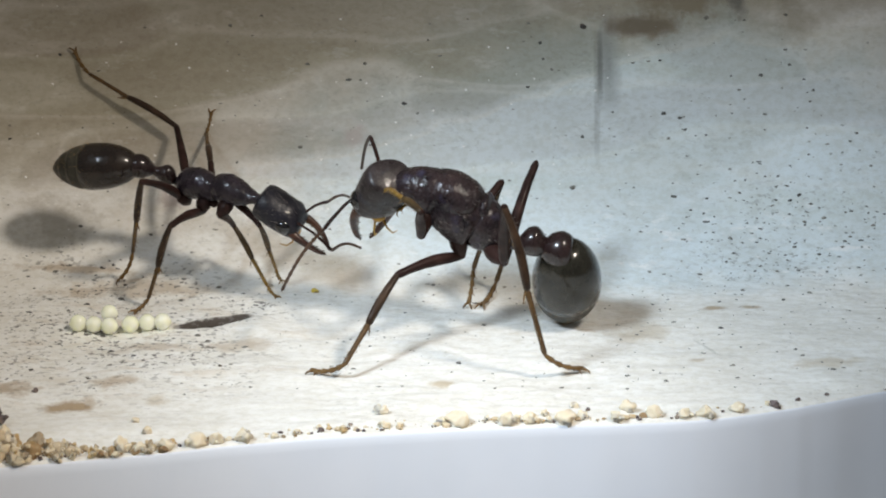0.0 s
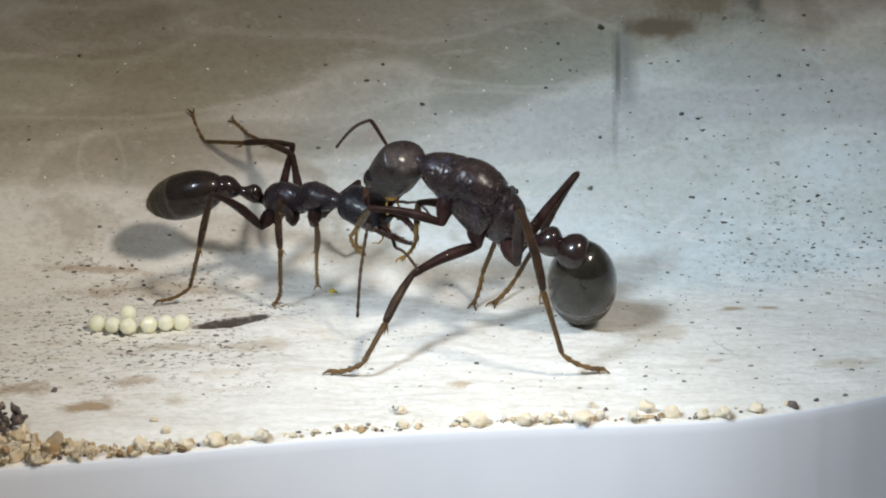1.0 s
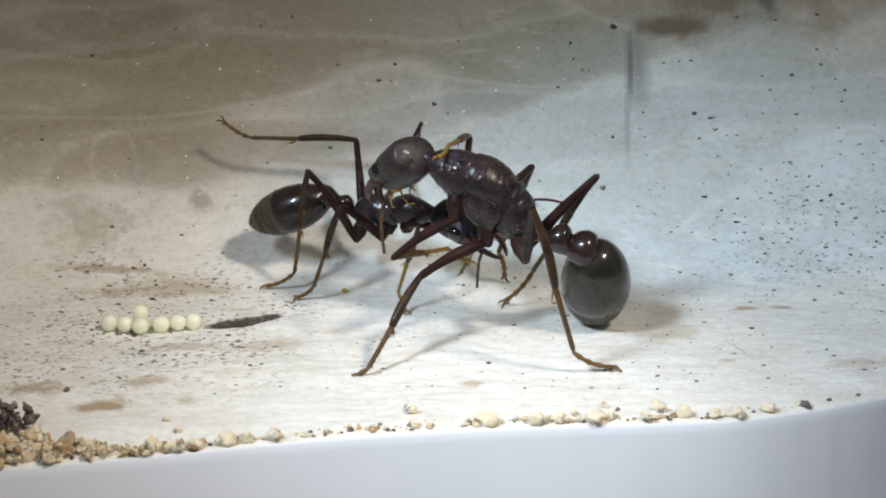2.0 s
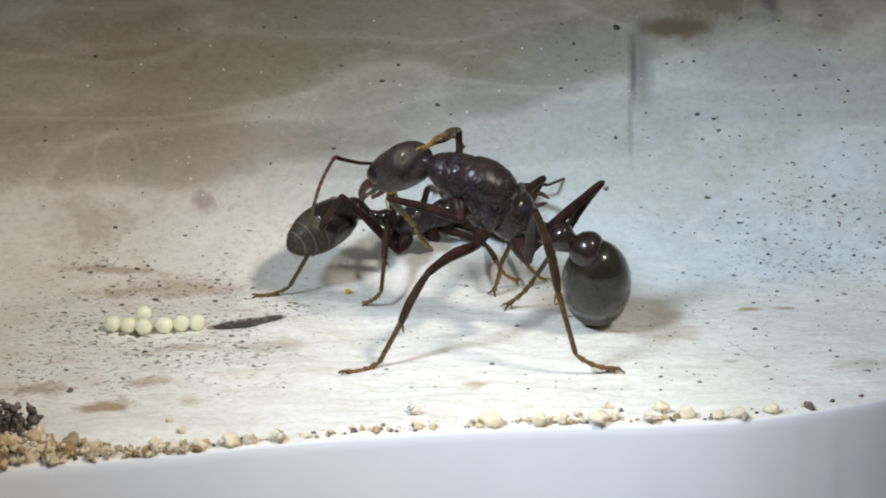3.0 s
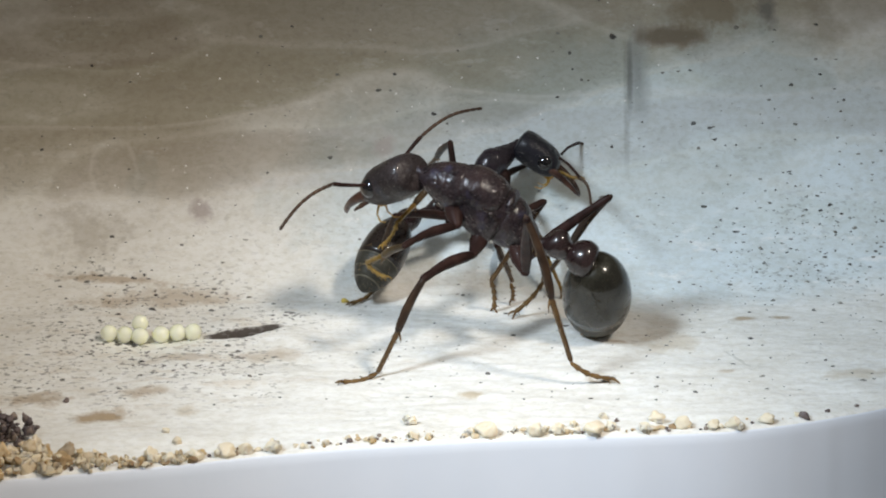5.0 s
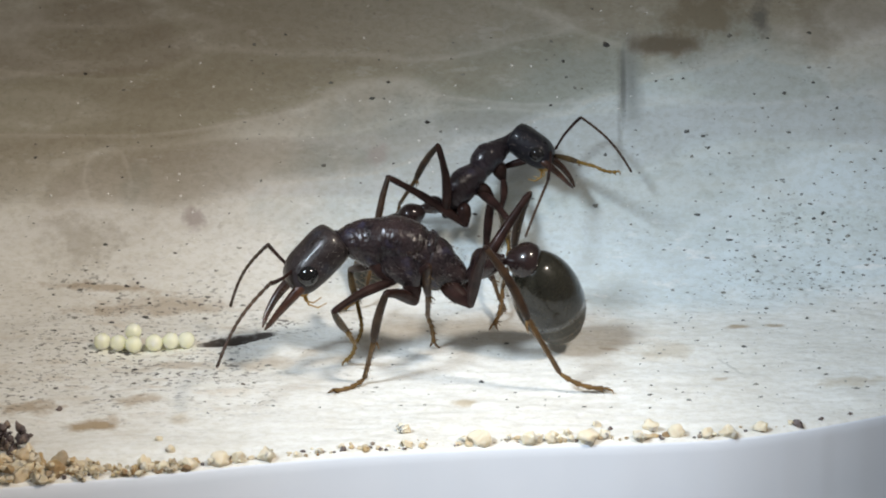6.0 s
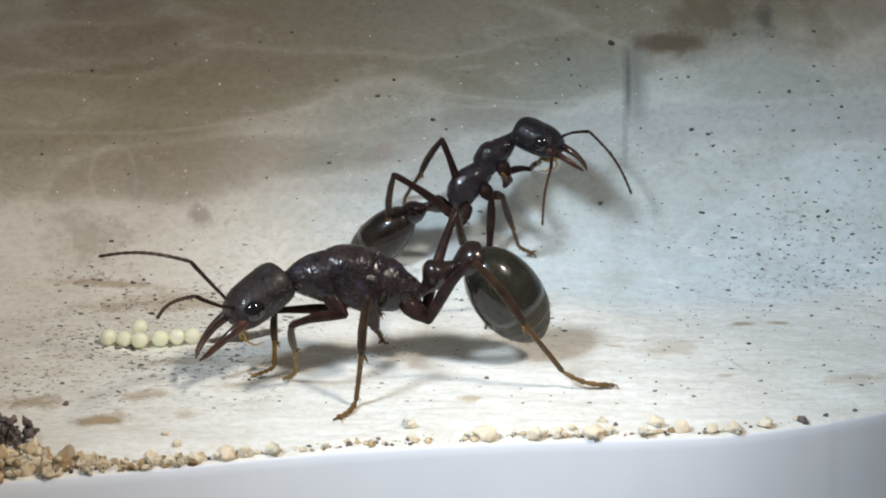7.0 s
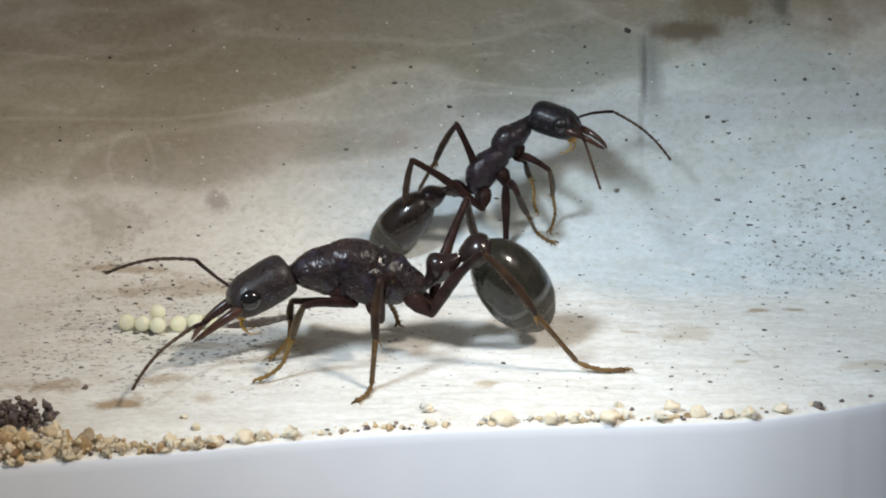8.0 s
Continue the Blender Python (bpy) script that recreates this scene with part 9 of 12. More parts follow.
        (7.8, at(4.25, -3.32, -2.35, 129.57, 40.29, 116.07)),
        (7.9, at(4.29, -3.04, -2.3, 131.24, 44.75, 118.93)),
        (8, at(4.32, -2.77, -2.25, 133.39, 49.14, 122.24)),
    ])
    walk(small_ant["nf.tarsus"], [
        (0, at(5.55, 0.22, -7.05, -11.97, 8.45, -29.41)),
        (0.2, at(4.35, -0.16, -7.12, -11.71, 5.51, -27.56)),
        (0.35, at(3.96, -0.71, -6.78, -12.09, 4.79, -32.04)),
        (0.5, at(3.52, -1.19, -6.32, -12.42, 4.05, -36.52)),
        (0.7, at(2.7, -1.18, -6.3, -12.74, 5.4, -41.55)),
        (0.75, at(3.92, -0.49, -6.57, -26.02, 14.45, -19.78)),
        (0.8, at(5.15, 0.19, -6.84, -35.6, 27.63, 0.83)),
        (0.85, at(5.63, -0.28, -6.3, -40.04, 43.11, 22.31)),
        (0.9, at(6.11, -0.75, -5.75, -35.02, 58.71, 50.33)),
        (0.95, at(5.1, -1.44, -4.91, -7.01, 69.17, 99.77)),
        (1, at(4.09, -2.13, -4.08, 32.77, 64.68, 160.69)),
        (1.2, at(6.07, -0.63, -5.1, 5.69, 75.41, 131.3)),
        (1.5, at(5.19, -0.72, -4.8, 23.33, 67.3, 149.41)),
        (1.7, at(5.03, -2.04, -3.95, 61.59, 74.23, -169.63)),
        (1.857, at(4.84, -3.07, -3.95, 58.89, 85.64, -176.08)),
        (2.014, at(4.68, -4.03, -3.76, -109.08, 82.89, 12.23)),
        (2.171, at(4.56, -4.9, -3.39, -109.59, 71.47, 7.95)),
        (2.329, at(4.49, -5.64, -2.87, -108.22, 60.07, 5.43)),
        (2.486, at(4.47, -6.21, -2.24, -106.43, 48.7, 3.11)),
        (2.643, at(4.5, -6.6, -1.52, -104.37, 37.38, 0.75)),
        (2.8, at(4.59, -6.79, -0.77, -102.03, 26.14, -1.79)),
        (3, at(4.23, -6.59, -1.24, -104.32, 31.46, -6.25)),
        (3.125, at(4.6, -6.5, -1.74, -106.76, 34.82, -10.13)),
        (3.25, at(4.85, -6.3, -2.19, -109.59, 38.02, -14.35)),
        (3.375, at(4.97, -6.03, -2.57, -112.86, 41.04, -18.97)),
        (3.5, at(4.97, -5.69, -2.86, -116.6, 43.83, -24.04)),
        (3.667, at(4.37, -5.97, -3.21, -103.24, 49.11, -6.05)),
        (3.833, at(3.75, -6.2, -3.52, -86.97, 51.03, 14.73)),
        (4, at(3.11, -6.38, -3.8, -70.71, 49.09, 35.5)),
        (4.125, at(3.1, -5.91, -4.37, -60.96, 57.56, 46.43)),
        (4.25, at(3.02, -5.39, -4.77, -45.07, 64.41, 63.45)),
        (4.375, at(2.9, -4.86, -4.99, -21.06, 68.06, 88.57)),
        (4.5, at(2.76, -4.36, -5.02, 5.78, 66.92, 116.52)),
        (4.6, at(1.66, -5.12, -5.02, 7.95, 67.07, 118.88)),
        (4.7, at(0.66, -5.7, -4.77, 10.15, 67.18, 121.26)),
        (4.838, at(0.63, -6.29, -5.53, 22.64, 67.7, 135.62)),
        (4.975, at(0.8, -6.58, -6.05, 35.04, 67.01, 149.87)),
        (5.112, at(1.16, -6.55, -6.31, 46.09, 65.21, 162.79)),
        (5.25, at(1.69, -6.2, -6.27, 55.18, 62.53, 173.77)),
        (5.388, at(2.36, -5.56, -5.96, 62.33, 59.2, -177.18)),
        (5.525, at(3.13, -4.65, -5.38, 67.81, 55.4, -169.75)),
        (5.662, at(3.96, -3.54, -4.57, 71.99, 51.29, -163.59)),
        (5.8, at(4.79, -2.29, -3.58, 75.16, 46.94, -158.38)),
        (5.9, at(3.17, -1.66, -4.29, 81.57, 35.49, -146.44)),
        (6, at(1.73, -0.27, -4.96, 84.61, 23.36, -137.24)),
        (6.1, at(1.48, -0.86, -4.56, 65.35, 49.46, -158.83)),
        (6.2, at(1.28, -1.43, -4.12, 14.74, 61.7, 148.55)),
        (6.35, at(1.47, -0.75, -4.72, 51.5, 38.52, -168.25)),
        (6.5, at(1.74, -0.02, -5.26, 61.12, 7.44, -150.31)),
        (6.6, at(2.15, 0.07, -4.47, 50.43, 28.84, -167.91)),
        (6.7, at(2.61, 0.15, -3.65, 28.41, 44.85, 164.45)),
        (6.8, at(3.08, 0.23, -2.79, -5.95, 48.36, 124.92)),
        (6.9, at(3.58, 0.3, -1.92, -34.3, 36.81, 91.22)),
        (7, at(4.08, 0.36, -1.05, -49.16, 17.12, 70.15)),
        (7.1, at(3.81, 0.26, -1.79, -44.14, 12.57, 81.28)),
        (7.2, at(3.54, 0.15, -2.53, -40.17, 7.19, 91.81)),
        (7.3, at(3.27, 0.03, -3.24, -37.28, 1.2, 101.86)),
        (7.4, at(3.02, -0.1, -3.92, -35.47, -5.2, 111.64)),
        (7.5, at(2.78, -0.24, -4.56, -34.76, -11.81, 121.38)),
        (7.6, at(2.74, -0.19, -4.84, -36.46, -3.57, 132.4)),
        (7.7, at(2.72, -0.17, -5.09, -36.55, 4.84, 143.19)),
        (7.8, at(2.7, -0.17, -5.33, -35.04, 13.11, 154.22)),
        (7.9, at(2.7, -0.19, -5.54, -31.8, 20.93, 165.96)),
        (8, at(2.72, -0.22, -5.73, -26.64, 27.91, 178.89)),
    ])
    walk(small_ant["nm.coxa"], [
        (0, at(2.3, -0.5, -0.6, 34.34, 70.27, 176.78)),
        (0.2, at(2.3, -0.5, -0.6, 94.42, 40.7, -102.85)),
        (0.5, at(2.3, -0.5, -0.6, 66.2, 63.84, -133.38)),
        (0.7, at(2.3, -0.5, -0.6, -15.69, 55.07, 143.63)),
        (1, at(2.3, -0.5, -0.6, -3.23, 63.97, 158.7)),
        (1.2, at(2.3, -0.5, -0.6, 64.01, 60.93, -123.17)),
        (1.5, at(2.3, -0.5, -0.6, 23.13, 70.1, -166.53)),
        (1.7, at(2.3, -0.5, -0.6, 37.95, 69.88, -150.65)),
        (2.8, at(2.3, -0.5, -0.6, 95.47, 70.42, -88.83)),
        (3, at(2.3, -0.5, -0.6, 148.67, 37.6, -25.2)),
        (3.5, at(2.3, -0.5, -0.6, 113.9, 57.49, -73.78)),
        (4, at(2.3, -0.5, -0.6, 21.36, 52.97, -169.8)),
        (4.25, at(2.3, -0.5, -0.6, 49.23, 36.05, -127.16)),
        (4.5, at(2.3, -0.5, -0.6, 56.93, 11.2, -101.3)),
        (4.7, at(2.3, -0.5, -0.6, 56.36, 7.79, -104.96)),
        (5.8, at(2.3, -0.5, -0.6, 67.59, 32.08, -81.82)),
        (6, at(2.3, -0.5, -0.6, 71.86, 63.36, -80.35)),
        (6.2, at(2.3, -0.5, -0.6, 81.44, 58.6, -69.15)),
        (6.5, at(2.3, -0.5, -0.6, 77.72, 53.91, -73.78)),
        (7, at(2.3, -0.5, -0.6, 22, 64.78, -132.55)),
        (7.5, at(2.3, -0.5, -0.6, -19.47, 54.43, -177.54)),
        (8, at(2.3, -0.5, -0.6, -13.64, 55.89, -170.43)),
    ])
    walk(small_ant["nm.femur"], [
        (0, at(1.96, -0.48, -1.54, -3.15, -16.92, -79.77)),
        (0.1, at(2.05, -0.86, -1.39, -3.27, -16.14, -79.36)),
        (0.2, at(2.13, -1.24, -1.25, -3.39, -15.35, -78.95)),
        (0.35, at(2.07, -1.03, -1.37, -1.87, -19.95, -85.57)),
        (0.5, at(2, -0.82, -1.49, 0.27, -24.35, -92.54)),
        (0.7, at(1.84, -0.16, -1.42, -17.41, -42.6, -49.99)),
        (0.85, at(1.87, -0.25, -1.45, -16.58, -43.96, -51.23)),
        (1, at(1.89, -0.34, -1.49, -15.7, -45.32, -52.52)),
        (1.2, at(2.04, -0.9, -1.47, -12.53, -41.47, -57)),
        (1.3, at(2.01, -0.8, -1.49, -11.12, -43.07, -59.19)),
        (1.4, at(1.99, -0.69, -1.51, -9.59, -44.64, -61.49)),
        (1.5, at(1.97, -0.58, -1.54, -7.92, -46.15, -63.91)),
        (1.7, at(2, -0.67, -1.53, 0.97, -47.29, -76.18)),
        (1.837, at(2.04, -0.69, -1.53, 7.91, -51.7, -90.57)),
        (1.975, at(2.08, -0.71, -1.54, 17.13, -54.75, -107.07)),
        (2.112, at(2.12, -0.73, -1.54, 28.01, -56.03, -125.14)),
        (2.25, at(2.15, -0.75, -1.54, 39.12, -55.3, -143.44)),
        (2.387, at(2.19, -0.77, -1.54, 48.91, -52.71, -160.47)),
        (2.525, at(2.23, -0.79, -1.54, 56.5, -48.63, -175.46)),
        (2.662, at(2.27, -0.81, -1.54, 61.81, -43.51, 171.6)),
        (2.8, at(2.31, -0.83, -1.54, 65.14, -37.74, 160.31)),
        (3, at(3.01, -0.84, -1.21, 64.95, -22.91, 162.44)),
        (3.1, at(2.9, -0.87, -1.25, 66.11, -21.79, 158.58)),
        (3.2, at(2.79, -0.91, -1.3, 67.18, -20.6, 154.78)),
        (3.3, at(2.67, -0.94, -1.35, 68.15, -19.35, 151.04)),
        (3.4, at(2.56, -0.98, -1.39, 69.03, -18.04, 147.34)),
        (3.5, at(2.45, -1.01, -1.44, 69.81, -16.68, 143.69)),
        (4, at(1.71, -0.61, -1.39, 68.94, -15.73, 146.8)),
        (4.1, at(1.79, -0.78, -1.27, 69.87, -0.74, 141.3)),
        (4.2, at(1.87, -0.95, -1.15, 69.36, 14.26, 135.88)),
        (4.3, at(1.95, -1.12, -1.03, 67.19, 29.15, 129.71)),
        (4.4, at(2.03, -1.29, -0.91, 62.39, 43.66, 121.47)),
        (4.5, at(2.11, -1.46, -0.79, 52.17, 57.24, 108.16)),
        (4.6, at(2.08, -1.45, -0.76, 56.01, 63.39, 112.18)),
        (4.7, at(2.05, -1.45, -0.73, 62.12, 69.36, 118.45)),
        (5.25, at(2.23, -1.39, -0.93, 85.95, 66.22, 145.06)),
        (5.8, at(2.42, -1.33, -1.13, 101.62, 59.88, 163.57)),
        (5.9, at(2.4, -1.14, -1.31, 110.15, 51.9, 174.88)),
        (6, at(2.37, -0.94, -1.49, 115.16, 43.24, -177.19)),
        (6.2, at(2.48, -0.98, -1.45, 111.88, 39.3, 177.72)),
        (6.5, at(2.46, -1.06, -1.4, 107.03, 41.97, 170.33)),
        (7, at(2.01, -0.81, -1.5, 101.33, 40.66, 161.48)),
        (7.5, at(1.72, -0.52, -1.41, 106.33, 44.24, 168.6)),
        (8, at(1.75, -0.59, -1.42, 109.76, 44.44, 173.46)),
    ])
    walk(small_ant["nm.tibia"], [
        (0, at(2.68, -4.44, -0.31, 29.81, 63.64, -148.61)),
        (0.1, at(2.79, -4.82, -0.23, 22.15, 60.22, -157.09)),
        (0.2, at(2.91, -5.21, -0.14, 16.21, 56.36, -163.85)),
        (0.35, at(2.37, -4.96, 0.06, -1.26, 52.6, 176.03)),
        (0.5, at(1.83, -4.64, 0.24, -14.27, 45.91, 160.28)),
        (0.7, at(3.83, -2.53, 1.43, 36.33, 79.45, -138.65)),
        (0.85, at(3.76, -2.61, 1.46, 48.67, 74.94, -126.14)),
        (1, at(3.69, -2.69, 1.49, 55.15, 70.06, -119.49)),
        (1.2, at(3.75, -3.54, 1.31, 28.04, 70.84, -147.79)),
        (1.3, at(3.59, -3.43, 1.38, 20.36, 68.58, -155.83)),
        (1.4, at(3.42, -3.31, 1.44, 14.25, 66.01, -162.3)),
        (1.5, at(3.25, -3.19, 1.49, 9.4, 63.21, -167.52)),
        (1.7, at(2.68, -3.43, 1.55, 24.88, 61.13, -150.01)),
        (1.837, at(2.01, -3.29, 1.76, 29.43, 59.24, -144.9)),
        (1.975, at(1.37, -3.03, 1.89, 33.42, 57.16, -140.35)),
        (2.112, at(0.77, -2.65, 1.95, 36.88, 54.93, -136.31)),
        (2.25, at(0.23, -2.17, 1.92, 39.9, 52.58, -132.71)),
        (2.387, at(-0.21, -1.62, 1.81, 42.53, 50.13, -129.5)),
        (2.525, at(-0.54, -1.01, 1.62, 44.82, 47.59, -126.61)),
        (2.662, at(-0.74, -0.37, 1.35, 46.82, 44.98, -124)),
        (2.8, at(-0.82, 0.29, 1.03, 48.58, 42.32, -121.63)),
        (3, at(-0.67, 0.33, 0.43, 46.02, 26.17, -128.03)),
        (3.1, at(-0.73, 0.55, 0.31, 46.57, 24.79, -126.77)),
        (3.2, at(-0.77, 0.77, 0.18, 47.08, 23.4, -125.55)),
        (3.3, at(-0.79, 0.98, 0.05, 47.56, 22, -124.35)),
        (3.4, at(-0.8, 1.18, -0.09, 48, 20.6, -123.17)),
        (3.5, at(-0.79, 1.37, -0.23, 48.4, 19.18, -122.01)),
        (4, at(-1.67, 1.61, -0.26, 45.99, 14.96, -129.74)),
        (4.1, at(-1.49, 1.85, -1.22, 46.55, 11.97, -121.24)),
        (4.2, at(-1.05, 1.89, -2.19, 46.65, 8.94, -112.84)),
        (4.3, at(-0.39, 1.71, -3.08, 46.31, 5.92, -104.51)),
        (4.4, at(0.44, 1.3, -3.81, 45.54, 2.99, -96.19)),
        (4.5, at(1.4, 0.7, -4.33, 44.35, 0.2, -87.85)),
        (4.6, at(1.37, 0.29, -4.52, 43.75, -3.25, -98.28)),
        (4.7, at(1.34, -0.15, -4.67, 43.79, -6.76, -108.73)),
        (5.25, at(0.84, -0.42, -4.78, 44.35, -8.94, -117.72)),
        (5.8, at(0.4, -0.74, -4.76, 45.25, -11, -126.78)),
        (5.9, at(-0.18, -0.91, -4.61, 44.56, -7.65, -122.75)),
        (6, at(-0.68, -1.09, -4.37, 44.1, -4.26, -118.78)),
        (6.2, at(-0.76, -0.86, -4.11, 43.83, -4.83, -115.76)),
        (6.5, at(-0.61, -0.54, -4.21, 43.62, -2.53, -112.82)),
        (7, at(-1.01, 0.2, -4.24, 43.78, 6.99, -100.41)),
        (7.5, at(-1.23, 0.07, -4.34, 43.9, 3.45, -99.66)),
        (8, at(-1.23, -0.25, -4.36, 43.82, -3.24, -107.17)),
    ])
    walk(small_ant["nm.tarsus"], [
        (0, at(0.48, -5.78, -5.51, -1.17, 2.31, -88.94)),
        (0.1, at(0.14, -5.94, -5.26, -0.99, 7.98, -101.89)),
        (0.2, at(-0.18, -6.1, -4.97, -2.11, 13.54, -115.08)),
        (0.35, at(-1.14, -4.72, -4.55, -1.98, 28.08, -112.72)),
        (0.5, at(-1.97, -3.28, -3.93, -1.01, 42.61, -109.85)),
        (0.7, at(3.03, -3.23, -4.28, -59.19, 75.67, 179.59)),
        (0.85, at(2.87, -3.83, -4.14, -54.3, 65.05, -174.15)),
        (1, at(2.72, -4.41, -3.96, -52.75, 54.34, -171.17)),
        (1.2, at(2.14, -4.56, -4.17, -56.65, 38.73, -175.33)),
        (1.3, at(1.65, -4.3, -4.02, -41.8, 38.21, -156.37)),
        (1.4, at(1.17, -4.03, -3.86, -28.34, 34.05, -138.71)),
        (1.5, at(0.7, -3.76, -3.68, -17.61, 26.98, -123.54)),
        (1.7, at(0.26, -4.83, -3.53, -24.2, 15.24, -139.16)),
        (1.837, at(-0.41, -5, -3.22, -21.29, 19.14, -150.22)),
        (1.975, at(-1.06, -5.03, -2.98, -19.17, 23.51, -161.37)),
        (2.112, at(-1.64, -4.95, -2.8, -17.97, 28.17, -172.76)),
        (2.25, at(-2.16, -4.76, -2.69, -17.83, 32.96, 175.39)),
        (2.387, at(-2.57, -4.49, -2.65, -18.93, 37.67, 162.84)),
        (2.525, at(-2.87, -4.15, -2.67, -21.45, 42.05, 149.31)),
        (2.662, at(-3.04, -3.77, -2.75, -25.54, 45.83, 134.55)),
        (2.8, at(-3.07, -3.37, -2.87, -31.21, 48.69, 118.47)),
        (3, at(-3.88, -3.77, -2.13, -25.19, 50.45, 126.32)),
        (3.1, at(-3.88, -3.66, -2.13, -10.86, 45.17, 141.39)),
        (3.2, at(-3.86, -3.56, -2.13, 0.01, 37.82, 153.04)),
        (3.3, at(-3.83, -3.46, -2.13, 8.04, 29.15, 161.91)),
        (3.4, at(-3.77, -3.37, -2.13, 14.03, 19.65, 168.81)),
        (3.5, at(-3.7, -3.28, -2.14, 18.56, 9.61, 174.38)),
        (4, at(-5.26, -2.7, -1.75, 17.23, 0.59, 165.62)),
        (4.1, at(-4.43, -3, -2.42, 20.94, 11.75, 156.97)),
        (4.2, at(-3.28, -3.39, -3.09, 23.04, 23.34, 148.55)),
        (4.3, at(-1.84, -3.88, -3.68, 23.31, 35.09, 139.63)),
        (4.4, at(-0.18, -4.45, -4.12, 20.99, 46.71, 129.04)),
        (4.5, at(1.62, -5.09, -4.35, 14.07, 57.69, 114.49)),
        (4.6, at(0.53, -5.44, -4.19, 15.24, 59.72, 115.87)),
        (4.7, at(-0.51, -5.61, -3.98, 16.59, 61.73, 117.42)),
        (5.25, at(-1.82, -5.5, -3.87, 42.01, 67.97, 147.13)),
        (5.8, at(-3.01, -5.3, -3.65, 74.64, 67.13, -175.98)),
        (5.9, at(-3.29, -5.74, -3.84, 24.1, 72.54, 133.37)),
        (6, at(-3.47, -6.16, -3.94, -17.2, 63.19, 91.98)),
        (6.2, at(-3.27, -6.06, -3.62, -6.24, 60.21, 104.21)),
        (6.5, at(-2.86, -5.88, -3.96, -3.86, 57.38, 106.96)),
        (7, at(-2.05, -5.46, -4.94, 10.92, 43.42, 124.17)),
        (7.5, at(-2.2, -5.64, -4.69, 18.22, 45.47, 134.92)),
        (8, at(-2.94, -5.78, -4.04, 17.28, 51.18, 133.5)),
    ])
    walk(small_ant["nh.coxa"], [
        (0, at(0.5, -0.5, -0.6, 8.22, 49.46, 116.34)),
        (0.2, at(0.5, -0.5, -0.6, 43.3, 52.29, 165.13)),
        (0.5, at(0.5, -0.5, -0.6, 73.59, 29.37, -136.62)),
        (0.7, at(0.5, -0.5, -0.6, 68.44, 36.87, -145.34)),
        (1, at(0.5, -0.5, -0.6, 66.34, 38.75, -148.7)),
        (1.2, at(0.5, -0.5, -0.6, 61.7, 43.7, -155.5)),
        (1.5, at(0.5, -0.5, -0.6, 58.88, 46.49, -159.44)),
        (1.7, at(0.5, -0.5, -0.6, 43.67, 55.26, -178.31)),
        (2.8, at(0.5, -0.5, -0.6, 66.99, 54.62, -148.53)),
        (3, at(0.5, -0.5, -0.6, 57.49, 42.03, -162.27)),
        (3.25, at(0.5, -0.5, -0.6, 64.91, 12.1, -162.75)),
        (3.5, at(0.5, -0.5, -0.6, 72.77, -17.53, -167.11)),
        (4, at(0.5, -0.5, -0.6, 73.85, 4.16, -148.03)),
        (4.5, at(0.5, -0.5, -0.6, 72.97, -4.26, -136.52)),
        (4.7, at(0.5, -0.5, -0.6, 78.6, -23.28, -149.99)),
        (5.8, at(0.5, -0.5, -0.6, 80.79, -7.58, -164.83)),
        (5.9, at(0.5, -0.5, -0.6, 83.75, 19.88, -163.19)),
        (6, at(0.5, -0.5, -0.6, 88.95, 47.16, -158.92)),
        (6.2, at(0.5, -0.5, -0.6, 86.21, 40.75, -163.12)),
        (6.35, at(0.5, -0.5, -0.6, 86.88, 11.63, -157.87)),
        (6.5, at(0.5, -0.5, -0.6, 84.89, -17.43, -152.83)),
        (7, at(0.5, -0.5, -0.6, 86.24, 14.27, -150.39)),
        (7.5, at(0.5, -0.5, -0.6, 82.93, 33.4, -156.75)),
        (8, at(0.5, -0.5, -0.6, 82.68, 19.99, -158.02)),
    ])
